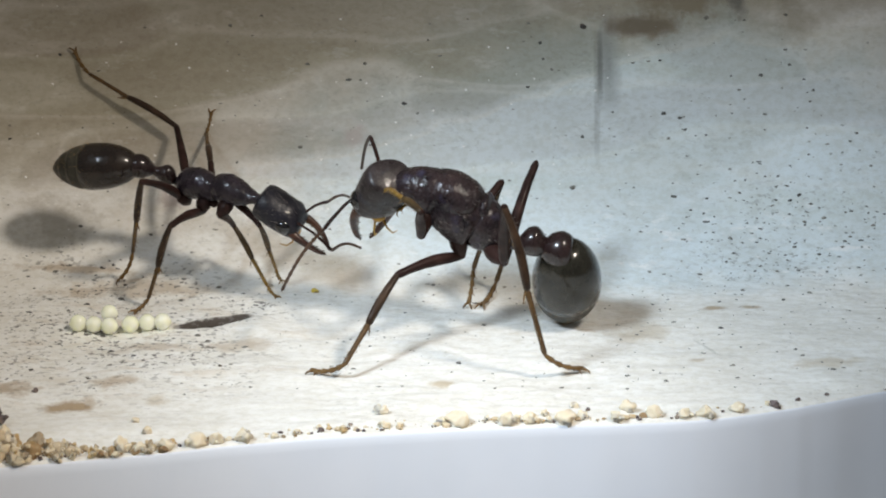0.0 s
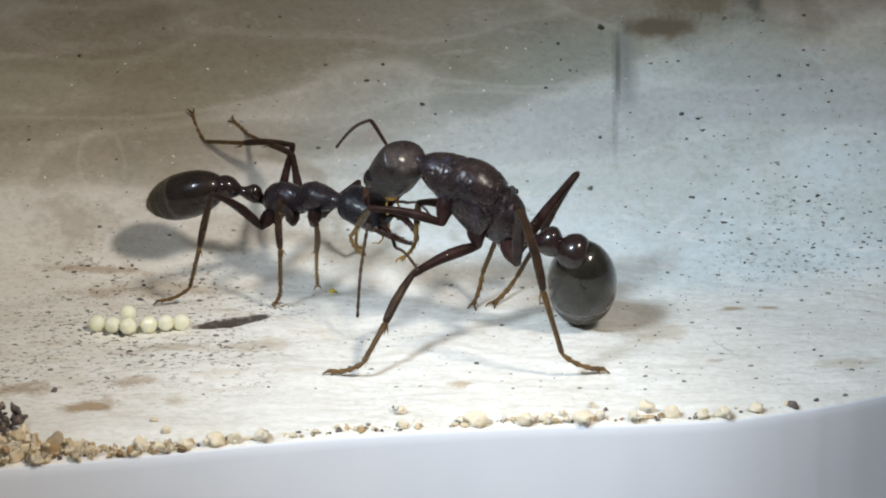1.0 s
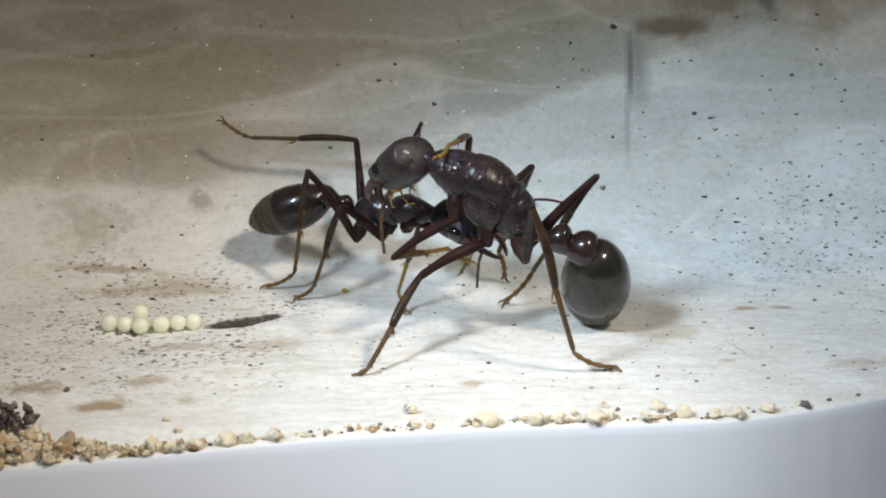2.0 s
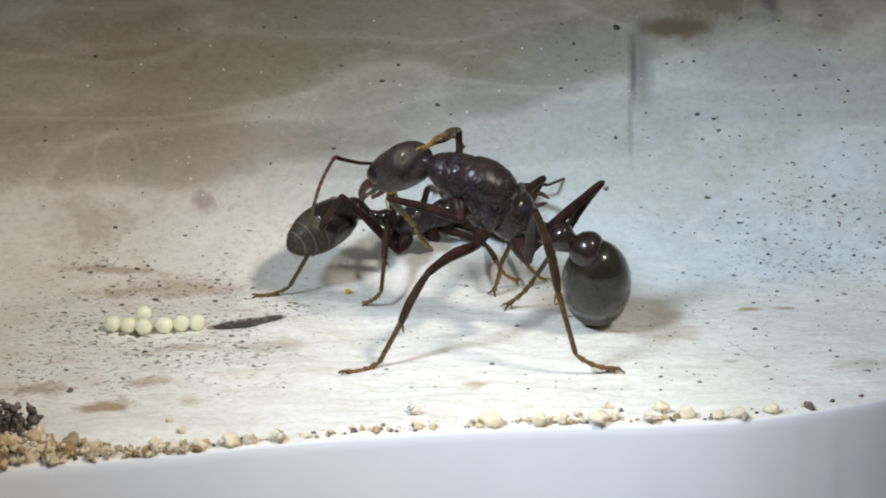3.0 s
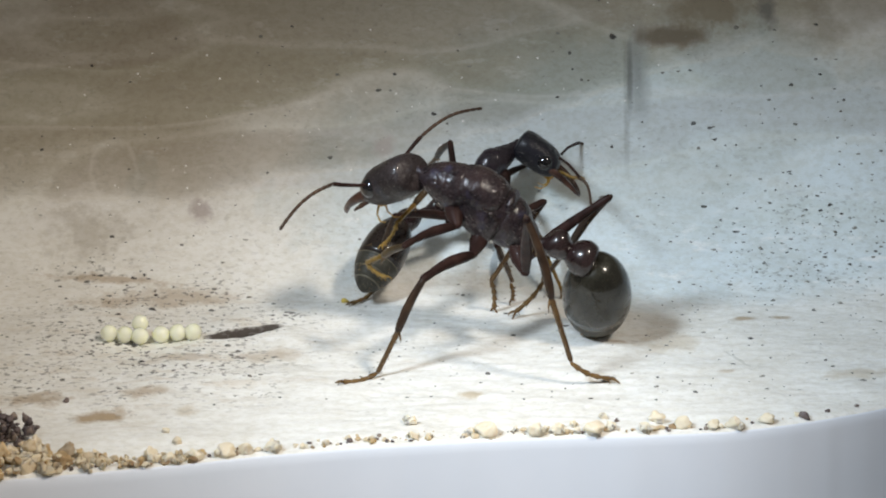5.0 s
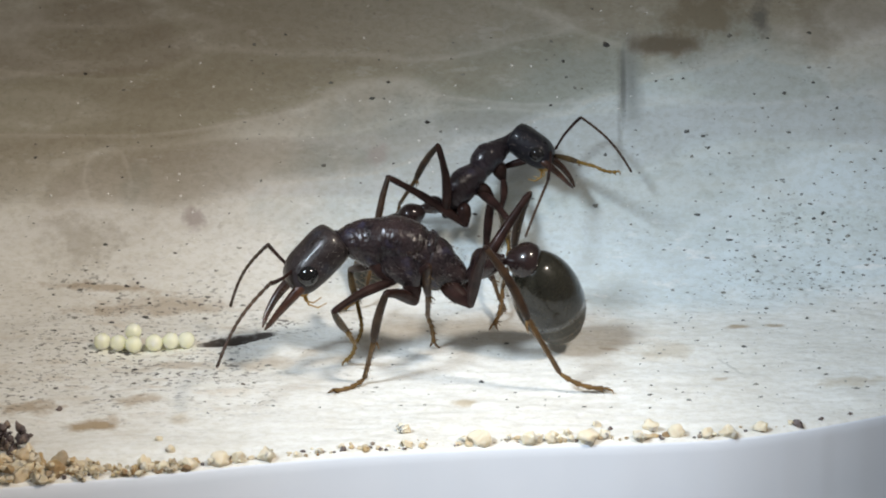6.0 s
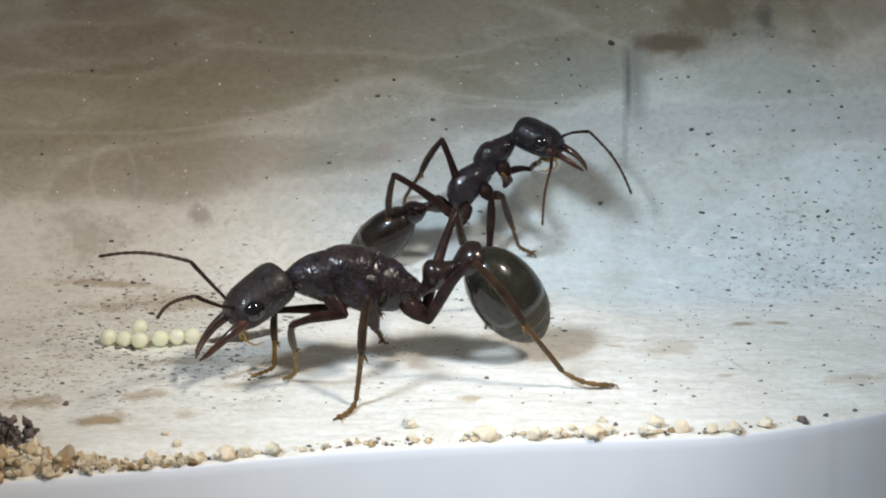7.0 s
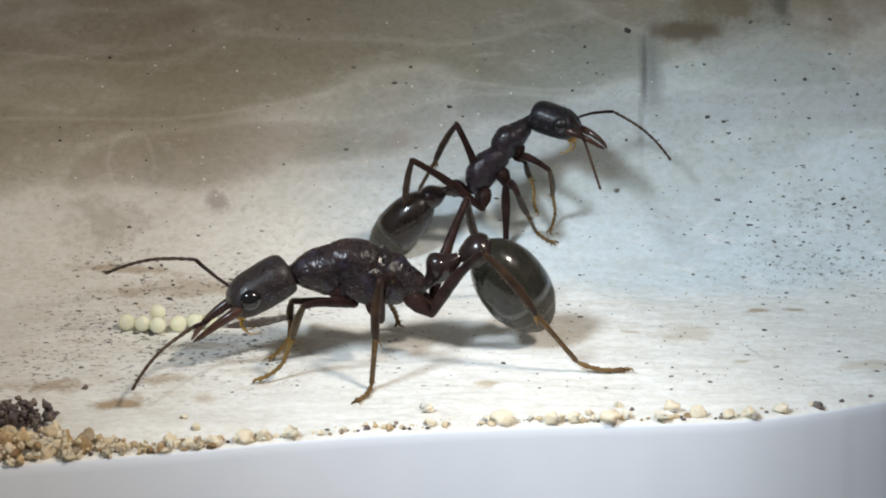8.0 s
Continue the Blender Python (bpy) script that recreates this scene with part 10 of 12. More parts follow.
    walk(small_ant["nh.femur"], [
        (0, at(0.14, 0.22, -1.54, -3.98, -41.67, -78.24)),
        (0.2, at(-0.23, -0.31, -1.58, -14.53, -41.16, -62.12)),
        (0.35, at(-0.26, -0.77, -1.4, -13.11, -44.46, -64.39)),
        (0.5, at(-0.29, -1.24, -1.21, -11.4, -47.7, -66.92)),
        (0.7, at(-0.32, -1.06, -1.34, -6.95, -46.38, -72.91)),
        (0.85, at(-0.32, -1.03, -1.36, -5.72, -47.2, -74.62)),
        (1, at(-0.33, -1, -1.38, -4.43, -47.98, -76.38)),
        (1.2, at(-0.32, -0.87, -1.46, 2.57, -45.9, -85.78)),
        (1.3, at(-0.31, -0.85, -1.47, -5.18, -47.53, -74.66)),
        (1.4, at(-0.31, -0.82, -1.49, -13.41, -48.08, -63.08)),
        (1.5, at(-0.3, -0.8, -1.5, -21.64, -47.51, -51.5)),
        (1.7, at(-0.21, -0.52, -1.62, -18.34, -57.65, -56.22)),
        (1.857, at(-0.19, -0.57, -1.62, -5.42, -65.38, -76.19)),
        (2.014, at(-0.18, -0.62, -1.62, 17.9, -69.82, -106.38)),
        (2.171, at(-0.17, -0.67, -1.62, 45.8, -68.72, -141.12)),
        (2.329, at(-0.15, -0.72, -1.62, 65.08, -62.75, -167.32)),
        (2.486, at(-0.14, -0.77, -1.61, 74.98, -54.34, 175.63)),
        (2.643, at(-0.13, -0.82, -1.61, 79.46, -44.92, 163.63)),
        (2.8, at(-0.11, -0.88, -1.61, 80.89, -35.14, 154.13)),
        (2.9, at(-0.25, -0.83, -1.52, 77.87, -39.94, 158.66)),
        (3, at(-0.38, -0.78, -1.43, 74.11, -44.52, 163.89)),
        (3.167, at(-0.47, -0.78, -1.03, 67.72, -44.75, 172.49)),
        (3.333, at(-0.56, -0.77, -0.63, 61.37, -44.3, -178.94)),
        (3.5, at(-0.65, -0.76, -0.23, 55.26, -43.19, -170.6)),
        (3.667, at(-0.62, -0.89, -0.38, 46.45, -45.44, -159.28)),
        (3.833, at(-0.58, -1.02, -0.54, 36.93, -46.35, -147.28)),
        (4, at(-0.55, -1.16, -0.69, 27.31, -45.87, -135.18)),
        (4.25, at(-0.47, -1.25, -0.6, 22.65, -42.2, -128.83)),
        (4.5, at(-0.4, -1.35, -0.51, 18.8, -38.21, -123.23)),
        (4.7, at(-0.49, -1.07, -0.11, 32.71, -40.56, -147.15)),
        (5.25, at(-0.59, -0.95, -0.27, 39.59, -48.36, -157.27)),
        (5.8, at(-0.69, -0.82, -0.44, 49.9, -55, -170.66)),
        (5.9, at(-0.49, -0.81, -0.97, 71.6, -64.2, 164.93)),
        (6, at(-0.29, -0.8, -1.51, 105.65, -66.52, 128.25)),
        (6.2, at(-0.4, -0.77, -1.41, 122.5, -71.35, 110.48)),
        (6.35, at(-0.48, -0.91, -0.82, 79.25, -81.28, 153.22)),
        (6.5, at(-0.55, -1.04, -0.23, 5.37, -76.77, -133.42)),
        (7, at(-0.55, -1.09, -0.91, -28.05, -75.34, -99.02)),
        (7.5, at(-0.45, -0.91, -1.28, -21.53, -80.69, -105.81)),
        (8, at(-0.58, -0.94, -1.02, 12.21, -83.07, -139.95)),
    ])
    walk(small_ant["nh.tibia"], [
        (0, at(1.12, -4.46, 2.71, 23.32, 61.47, 164.1)),
        (0.2, at(2.02, -4.56, 2.63, 27.68, 61.16, 169.08)),
        (0.35, at(1.71, -4.89, 3.09, 36.44, 65.11, 179.08)),
        (0.5, at(1.4, -5.21, 3.53, 48.22, 68.2, -167.91)),
        (0.7, at(0.98, -5.28, 3.29, 53.42, 64.97, -162.25)),
        (0.85, at(0.83, -5.23, 3.33, 54.23, 61.16, -161.48)),
        (1, at(0.68, -5.17, 3.38, 54.85, 57.33, -160.89)),
        (1.2, at(0.01, -5.31, 3.14, 69.17, 55.61, -143.26)),
        (1.3, at(0.83, -5.02, 3.25, 57.01, 54.56, -157.38)),
        (1.4, at(1.63, -4.64, 3.28, 46.12, 51.93, -170.25)),
        (1.5, at(2.39, -4.18, 3.22, 37.06, 47.99, 178.66)),
        (1.7, at(1.7, -3.37, 3.79, 65.41, 60.64, -146.17)),
        (1.857, at(0.44, -3.16, 4.2, 62.01, 64.1, -149.99)),
        (2.014, at(-0.8, -2.74, 4.39, 57.54, 67.43, -154.88)),
        (2.171, at(-1.97, -2.13, 4.35, 51.53, 70.56, -161.29)),
        (2.329, at(-3.01, -1.37, 4.07, 43.3, 73.39, -169.93)),
        (2.486, at(-3.86, -0.49, 3.59, 32, 75.73, 178.37)),
        (2.643, at(-4.47, 0.45, 2.91, 17.1, 77.31, 163.07)),
        (2.8, at(-4.82, 1.41, 2.07, -0.46, 77.82, 145.11)),
        (2.9, at(-4.82, 0.96, 2.59, 6.68, 72.88, 152.29)),
        (3, at(-4.76, 0.49, 3.06, 10.58, 67.79, 156.25)),
        (3.167, at(-4.98, -0.18, 3.48, -5.08, 66.78, 139.53)),
        (3.333, at(-5.14, -0.85, 3.84, -18.46, 64.18, 125.08)),
        (3.5, at(-5.26, -1.53, 4.15, -28.84, 60.41, 113.62)),
        (3.667, at(-4.82, -2.48, 4.18, -31.71, 59.14, 110.32)),
        (3.833, at(-4.3, -3.41, 4.1, -34.33, 57.79, 107.26)),
        (4, at(-3.71, -4.3, 3.9, -36.72, 56.38, 104.42)),
        (4.25, at(-3.45, -4.95, 3.7, -24.07, 51.23, 119.11)),
        (4.5, at(-3.15, -5.56, 3.45, -14.94, 44.54, 130.36)),
        (4.7, at(-4.57, -3.71, 4.05, -23.44, 46.56, 118.05)),
        (5.25, at(-4.51, -2.59, 4.51, -15.53, 48.33, 128.65)),
        (5.8, at(-4.31, -1.42, 4.81, -7.07, 49.05, 139.77)),
        (5.9, at(-3.18, -0.09, 4.79, 14.72, 43.45, 167.57)),
        (6, at(-1.87, 1.2, 4.36, 29.16, 32.16, -171.55)),
        (6.2, at(-1.12, 1.14, 4.65, 29.99, 25.8, -170.22)),
        (6.35, at(-1.34, -0.47, 5.51, 20.05, 36.48, 169.27)),
        (6.5, at(-1.56, -2.1, 6, 4.44, 43.01, 143.89)),
        (7, at(-0.8, -2.69, 5.29, 0.82, 32.22, 138.57)),
        (7.5, at(-0.73, -1.91, 5.03, 5.5, 34.71, 147.37)),
        (8, at(-1.17, -1.43, 5.33, 3.73, 37.59, 144.26)),
    ])
    walk(small_ant["nh.tarsus"], [
        (0, at(-2.28, -3.49, -3.79, 21.82, 56.27, -142.87)),
        (0.2, at(-1.49, -3.89, -3.85, 35.86, 47.87, -125.49)),
        (0.35, at(-1.4, -4.84, -3.63, 16.41, 39.4, -148.89)),
        (0.5, at(-1.28, -5.78, -3.35, 4.09, 26.66, -165.54)),
        (0.7, at(-2, -6.24, -3.42, 2.8, 20.81, -168.44)),
        (0.85, at(-2.55, -6.36, -3.15, 7.09, 15.15, -157.53)),
        (1, at(-3.09, -6.47, -2.85, 10.13, 8.83, -147.31)),
        (1.2, at(-3.34, -7.81, -2.97, 10.07, 11.25, -147.8)),
        (1.3, at(-3.13, -6.67, -2.78, 9.23, 19.13, -157.91)),
        (1.4, at(-2.87, -5.41, -2.55, 6.82, 26.74, -168.75)),
        (1.5, at(-2.56, -4.07, -2.28, 2.55, 33.76, 179.21)),
        (1.7, at(-1.32, -5.39, -2.66, 22.9, 12.37, -142.4)),
        (1.857, at(-2.36, -4.78, -2.46, 20.85, 13.9, -149.29)),
        (2.014, at(-3.37, -3.95, -2.44, 18.61, 15.17, -156.28)),
        (2.171, at(-4.31, -2.92, -2.63, 16.22, 16.16, -163.35)),
        (2.329, at(-5.09, -1.74, -3.02, 13.7, 16.87, -170.5)),
        (2.486, at(-5.68, -0.44, -3.59, 11.11, 17.26, -177.69)),
        (2.643, at(-6.03, 0.93, -4.31, 8.48, 17.35, 175.1)),
        (2.8, at(-6.1, 2.3, -5.16, 5.86, 17.12, 167.9)),
        (2.9, at(-6.75, 1.97, -4.48, 2.9, 20.8, 157.17)),
        (3, at(-7.32, 1.61, -3.79, -0.84, 23.89, 145.98)),
        (3.167, at(-7.2, 1.71, -3.32, 4.11, 26.61, 159.99)),
        (3.333, at(-6.99, 1.78, -2.82, 9.75, 28.14, 174.48)),
        (3.5, at(-6.72, 1.82, -2.28, 15.68, 28.35, -170.81)),
        (3.667, at(-6.14, 1.08, -2.17, 17.83, 15.35, -169.46)),
        (3.833, at(-5.47, 0.35, -2.17, 19.6, 2.32, -168.63)),
        (4, at(-4.73, -0.33, -2.26, 21.21, -10.74, -168.2)),
        (4.25, at(-5.7, -0.9, -2.07, 19.08, -13.62, -158.57)),
        (4.5, at(-6.57, -1.54, -1.74, 16.46, -16.11, -148.73)),
        (4.7, at(-6.96, 0.78, -1.32, 20.83, -21.29, -166.15)),
        (5.25, at(-7.58, 1.25, -1.02, 22.67, -17.47, -171.13)),
        (5.8, at(-8.01, 1.71, -0.78, 24.12, -13.52, -175.89)),
        (5.9, at(-8.42, 1.07, -0.3, 26.37, -4.4, 175.84)),
        (6, at(-8.06, 0.28, 0.42, 27.28, 4.94, 167.93)),
        (6.2, at(-7.68, 0.01, 1.43, 27.55, -0.85, 170.66)),
        (6.35, at(-7.19, 0.64, 1.11, 26.48, 7.63, -176.44)),
        (6.5, at(-5.93, 1.08, 0.95, 27.37, 16.14, -163.3)),
        (7, at(-5.49, 1.45, 1.34, 30.8, 12.48, -147.03)),
        (7.5, at(-5.86, 1.37, 0.82, 32.59, 3.91, -135.75)),
        (8, at(-5.93, 1.99, 0.82, 31.7, 5.88, -143.99)),
    ])
    walk(small_ant["fa.scape"], [
        (0, at(9.38, 1.15, -1.13, 2.3, 16.47, 96.36)),
        (0.2, at(9.52, 0.85, -1.05, -1.7, 25.29, 82.39)),
        (0.5, at(9.82, 0.03, -0.19, 6.31, 21.4, 101.24)),
        (0.7, at(9.82, 0.08, -0.24, 3.73, 31.22, 94.12)),
        (1, at(9.73, 0.44, -0.64, 8.99, 25.46, 104.34)),
        (1.2, at(9.07, 1.19, -1.66, 6.02, 21.92, 97.49)),
        (1.5, at(9.07, 1.65, -1.21, 9.88, 31.77, 107.61)),
        (1.6, at(9.27, 1.28, -1.17, -11.66, 20.3, 74.22)),
        (1.7, at(9.47, 0.91, -1.12, -23.02, 0.81, 48.31)),
        (1.81, at(9.31, 0.67, -0.76, -20.85, -1.11, 38.63)),
        (1.92, at(9.15, 0.43, -0.4, -18.38, -2.63, 28.88)),
        (2.03, at(8.99, 0.19, -0.04, -15.69, -3.72, 19.05)),
        (2.14, at(8.83, -0.05, 0.33, -12.85, -4.32, 9.18)),
        (2.25, at(8.66, -0.29, 0.69, -9.94, -4.44, -0.72)),
        (2.36, at(8.5, -0.53, 1.05, -7.06, -4.05, -10.6)),
        (2.47, at(8.34, -0.77, 1.41, -4.29, -3.18, -20.45)),
        (2.58, at(8.18, -1.01, 1.77, -1.72, -1.84, -30.24)),
        (2.69, at(8.02, -1.25, 2.13, 0.6, -0.1, -39.95)),
        (2.8, at(7.86, -1.49, 2.49, 2.58, 2.02, -49.59)),
        (2.9, at(7.98, -1.57, 2.37, 3.18, -0.27, -36)),
        (3, at(8.1, -1.65, 2.26, 3.22, -2.64, -22.41)),
        (3.1, at(8.31, -1.71, 1.87, 1.27, -1.31, -7.6)),
        (3.2, at(8.52, -1.76, 1.49, -0.28, 0.48, 7.16)),
        (3.3, at(8.73, -1.81, 1.11, -1.32, 2.6, 21.88)),
        (3.4, at(8.94, -1.86, 0.72, -1.79, 4.91, 36.59)),
        (3.5, at(9.15, -1.92, 0.34, -1.66, 7.27, 51.35)),
        (3.75, at(9.22, -1.64, -0.36, -2.16, 15.93, 41.32)),
        (4, at(9.3, -1.37, -1.07, -4.33, 24.37, 30.64)),
        (4.25, at(9.25, -0.84, -1.49, 1.41, 27.05, 45.06)),
        (4.5, at(9.2, -0.31, -1.91, 7.83, 28.33, 59.97)),
        (4.7, at(8.43, -1.52, -2.11, 5.88, 39.13, 55.71)),
        (4.838, at(8.37, -1.55, -2.13, -7.24, 34.43, 42.04)),
        (4.975, at(8.31, -1.58, -2.15, -18.01, 27.56, 30.68)),
        (5.112, at(8.25, -1.61, -2.17, -26.58, 19.16, 21.48)),
        (5.25, at(8.2, -1.63, -2.19, -33.36, 9.71, 14)),
        (5.388, at(8.14, -1.66, -2.21, -38.76, -0.45, 7.77)),
        (5.525, at(8.08, -1.69, -2.23, -43.13, -11.1, 2.43)),
        (5.662, at(8.02, -1.72, -2.25, -46.66, -22.09, -2.34)),
        (5.8, at(7.96, -1.75, -2.27, -49.47, -33.32, -6.82)),
        (5.9, at(7.95, -1.83, -2.21, -47.72, -23.92, -11.9)),
        (6, at(7.94, -1.91, -2.15, -46.92, -14.42, -16.41)),
        (6.2, at(7.92, -1.37, -2.54, -47.42, -0.87, -18.73)),
        (6.35, at(8.04, -1.77, -2.12, -45.55, 10.42, -4.98)),
        (6.5, at(8.16, -2.17, -1.71, -40.79, 20.91, 9.91)),
        (6.667, at(8.27, -1.94, -1.87, -35.68, 28.11, 21.44)),
        (6.833, at(8.37, -1.71, -2.02, -28.59, 34.17, 34.52)),
        (7, at(8.47, -1.49, -2.17, -19.45, 38.58, 49.36)),
        (7.5, at(8.78, -1.57, -1.86, -23.48, 46.65, 43.28)),
        (8, at(8.52, -1.55, -2.01, -42.53, 44.49, 14.91)),
    ])
    walk(small_ant["fa.funiculus"], [
        (0, at(9.08, 3.82, -1.92, 4.75, 27.72, 106.94)),
        (0.2, at(9.86, 3.36, -2.24, 7.72, 29.74, 113.39)),
        (0.5, at(9.31, 2.59, -1.21, 5.51, 29.36, 108.96)),
        (0.7, at(9.65, 2.47, -1.69, 3.85, 33.8, 105.55)),
        (1, at(9.1, 2.89, -1.85, 7.78, 35.36, 112.67)),
        (1.2, at(8.73, 3.77, -2.7, 11.06, 26.72, 118.2)),
        (1.5, at(8.35, 3.92, -2.69, 10.96, 23.62, 117.94)),
        (1.7, at(11.34, 3, -1.16, 8.21, 19.9, 111.16)),
        (1.81, at(11.5, 2.42, -0.7, 6.52, 22.87, 96.14)),
        (1.92, at(11.6, 1.78, -0.27, 4, 25.32, 80.71)),
        (2.03, at(11.63, 1.1, 0.15, 0.8, 27.06, 64.89)),
        (2.14, at(11.58, 0.39, 0.54, -2.86, 27.95, 48.79)),
        (2.25, at(11.46, -0.33, 0.9, -6.66, 27.89, 32.61)),
        (2.36, at(11.25, -1.05, 1.25, -10.28, 26.91, 16.53)),
        (2.47, at(10.96, -1.75, 1.56, -13.42, 25.08, 0.75)),
        (2.58, at(10.6, -2.42, 1.86, -15.85, 22.56, -14.63)),
        (2.69, at(10.16, -3.05, 2.14, -17.44, 19.55, -29.61)),
        (2.8, at(9.67, -3.63, 2.39, -18.14, 16.25, -44.23)),
        (2.9, at(10.24, -3.22, 2.39, -6.95, 16.42, -15.64)),
        (3, at(10.69, -2.72, 2.38, 2.89, 11.48, 12.17)),
        (3.1, at(11.08, -2.08, 1.94, 2.98, 16.07, 13.11)),
        (3.2, at(11.3, -1.41, 1.47, 3.14, 20.65, 14.08)),
        (3.3, at(11.32, -0.77, 0.98, 3.4, 25.23, 15.1)),
        (3.4, at(11.18, -0.2, 0.48, 3.77, 29.81, 16.19)),
        (3.5, at(10.88, 0.25, -0.01, 4.26, 34.37, 17.38)),
        (3.75, at(11.25, 0.13, -1.13, 3.51, 36.17, 16.02)),
        (4, at(11.49, -0.07, -2.23, 2.69, 37.94, 14.6)),
        (4.25, at(11.01, 0.92, -2.76, 10.55, 46.76, 28.62)),
        (4.5, at(10.43, 1.82, -3.24, 23.11, 53.62, 47.01)),
        (4.7, at(9.66, 0.27, -3.88, 39.05, 51.51, 67.62)),
        (4.838, at(10.09, 0, -3.71, 32.34, 59.31, 56.83)),
        (4.975, at(10.45, -0.31, -3.45, 20.33, 66.04, 40.89)),
        (5.112, at(10.72, -0.64, -3.09, 0.08, 70.5, 16.78)),
        (5.25, at(10.87, -0.97, -2.66, -26.39, 71.02, -13.51)),
        (5.388, at(10.91, -1.28, -2.19, -48.62, 67.31, -39.57)),
        (5.525, at(10.82, -1.57, -1.69, -62.28, 60.96, -57.14)),
        (5.662, at(10.61, -1.82, -1.2, -69.95, 53.34, -68.85)),
        (5.8, at(10.28, -2.02, -0.73, -74.18, 45.12, -77.31)),
        (5.9, at(10.45, -2.35, -1.07, -82.36, 51.63, -87.29)),
        (6, at(10.54, -2.67, -1.45, -93.7, 56.92, -100.39)),
        (6.2, at(10.57, -2.26, -2.49, -113.47, 55.09, -123.94)),
        (6.35, at(10.78, -2.01, -2.63, -112.41, 56.28, -122.67)),
        (6.5, at(10.74, -1.72, -2.71, -111.26, 57.46, -121.32)),
        (6.667, at(10.56, -1.04, -3.19, -113.02, 60.15, -123.38)),
        (6.833, at(10.28, -0.4, -3.59, -115.16, 62.81, -125.82)),
        (7, at(9.9, 0.18, -3.92, -117.78, 65.42, -128.73)),
        (7.5, at(10.18, -0.25, -3.9, -105.68, 68.69, -115.67)),
        (8, at(10.45, -1.04, -3.98, -84.55, 64.52, -92.3)),
    ])
    walk(small_ant["ff.coxa"], [
        (0, at(4.3, 0.45, -0.5, 14.1, 39.69, 151.69)),
        (0.2, at(4.3, 0.45, -0.5, 13.53, 7.95, 147.61)),
        (0.5, at(4.3, 0.45, -0.5, 14.98, 57.86, 129.98)),
        (0.7, at(4.3, 0.45, -0.5, 30.53, 62.4, 148.37)),
        (1, at(4.3, 0.45, -0.5, 43.77, 63.84, 163.43)),
        (1.2, at(4.3, 0.45, -0.5, 70.81, 48.08, -162.64)),
        (1.35, at(4.3, 0.45, -0.5, -31.83, 72.72, 90.17)),
        (1.5, at(4.3, 0.45, -0.5, -72.82, 29.64, 44.28)),
        (1.7, at(4.3, 0.45, -0.5, -73.31, 32.5, 43.4)),
        (2.25, at(4.3, 0.45, -0.5, -142.79, 66.16, -10.87)),
        (2.8, at(4.3, 0.45, -0.5, 138.48, 36.78, -74.68)),
        (3, at(4.3, 0.45, -0.5, 148.34, 11.79, -52.6)),
        (3.5, at(4.3, 0.45, -0.5, 152.01, 26.8, -38.44)),
        (3.75, at(4.3, 0.45, -0.5, 144.13, 60.72, -32.93)),
        (4, at(4.3, 0.45, -0.5, -27.51, 84.9, 166.85)),
        (4.5, at(4.3, 0.45, -0.5, -48.26, 62.34, 147.99)),
        (4.7, at(4.3, 0.45, -0.5, -46.7, 61.8, 149.75)),
        (5.8, at(4.3, 0.45, -0.5, -48.5, 51.74, 148.13)),
        (5.9, at(4.3, 0.45, -0.5, 38.1, 79.34, -109.08)),
        (6, at(4.3, 0.45, -0.5, 88.4, 45, -42.2)),
        (6.2, at(4.3, 0.45, -0.5, 93.7, 37.19, -33.48)),
        (6.35, at(4.3, 0.45, -0.5, 91.2, 77.85, -34.16)),
        (6.5, at(4.3, 0.45, -0.5, -86.77, 61.46, 149.55)),
        (7, at(4.3, 0.45, -0.5, -88.15, 62.34, 147.99)),
        (7.5, at(4.3, 0.45, -0.5, -88.15, 62.34, 147.99)),
        (8, at(4.3, 0.45, -0.5, -26.86, 36.61, -140.78)),
    ])
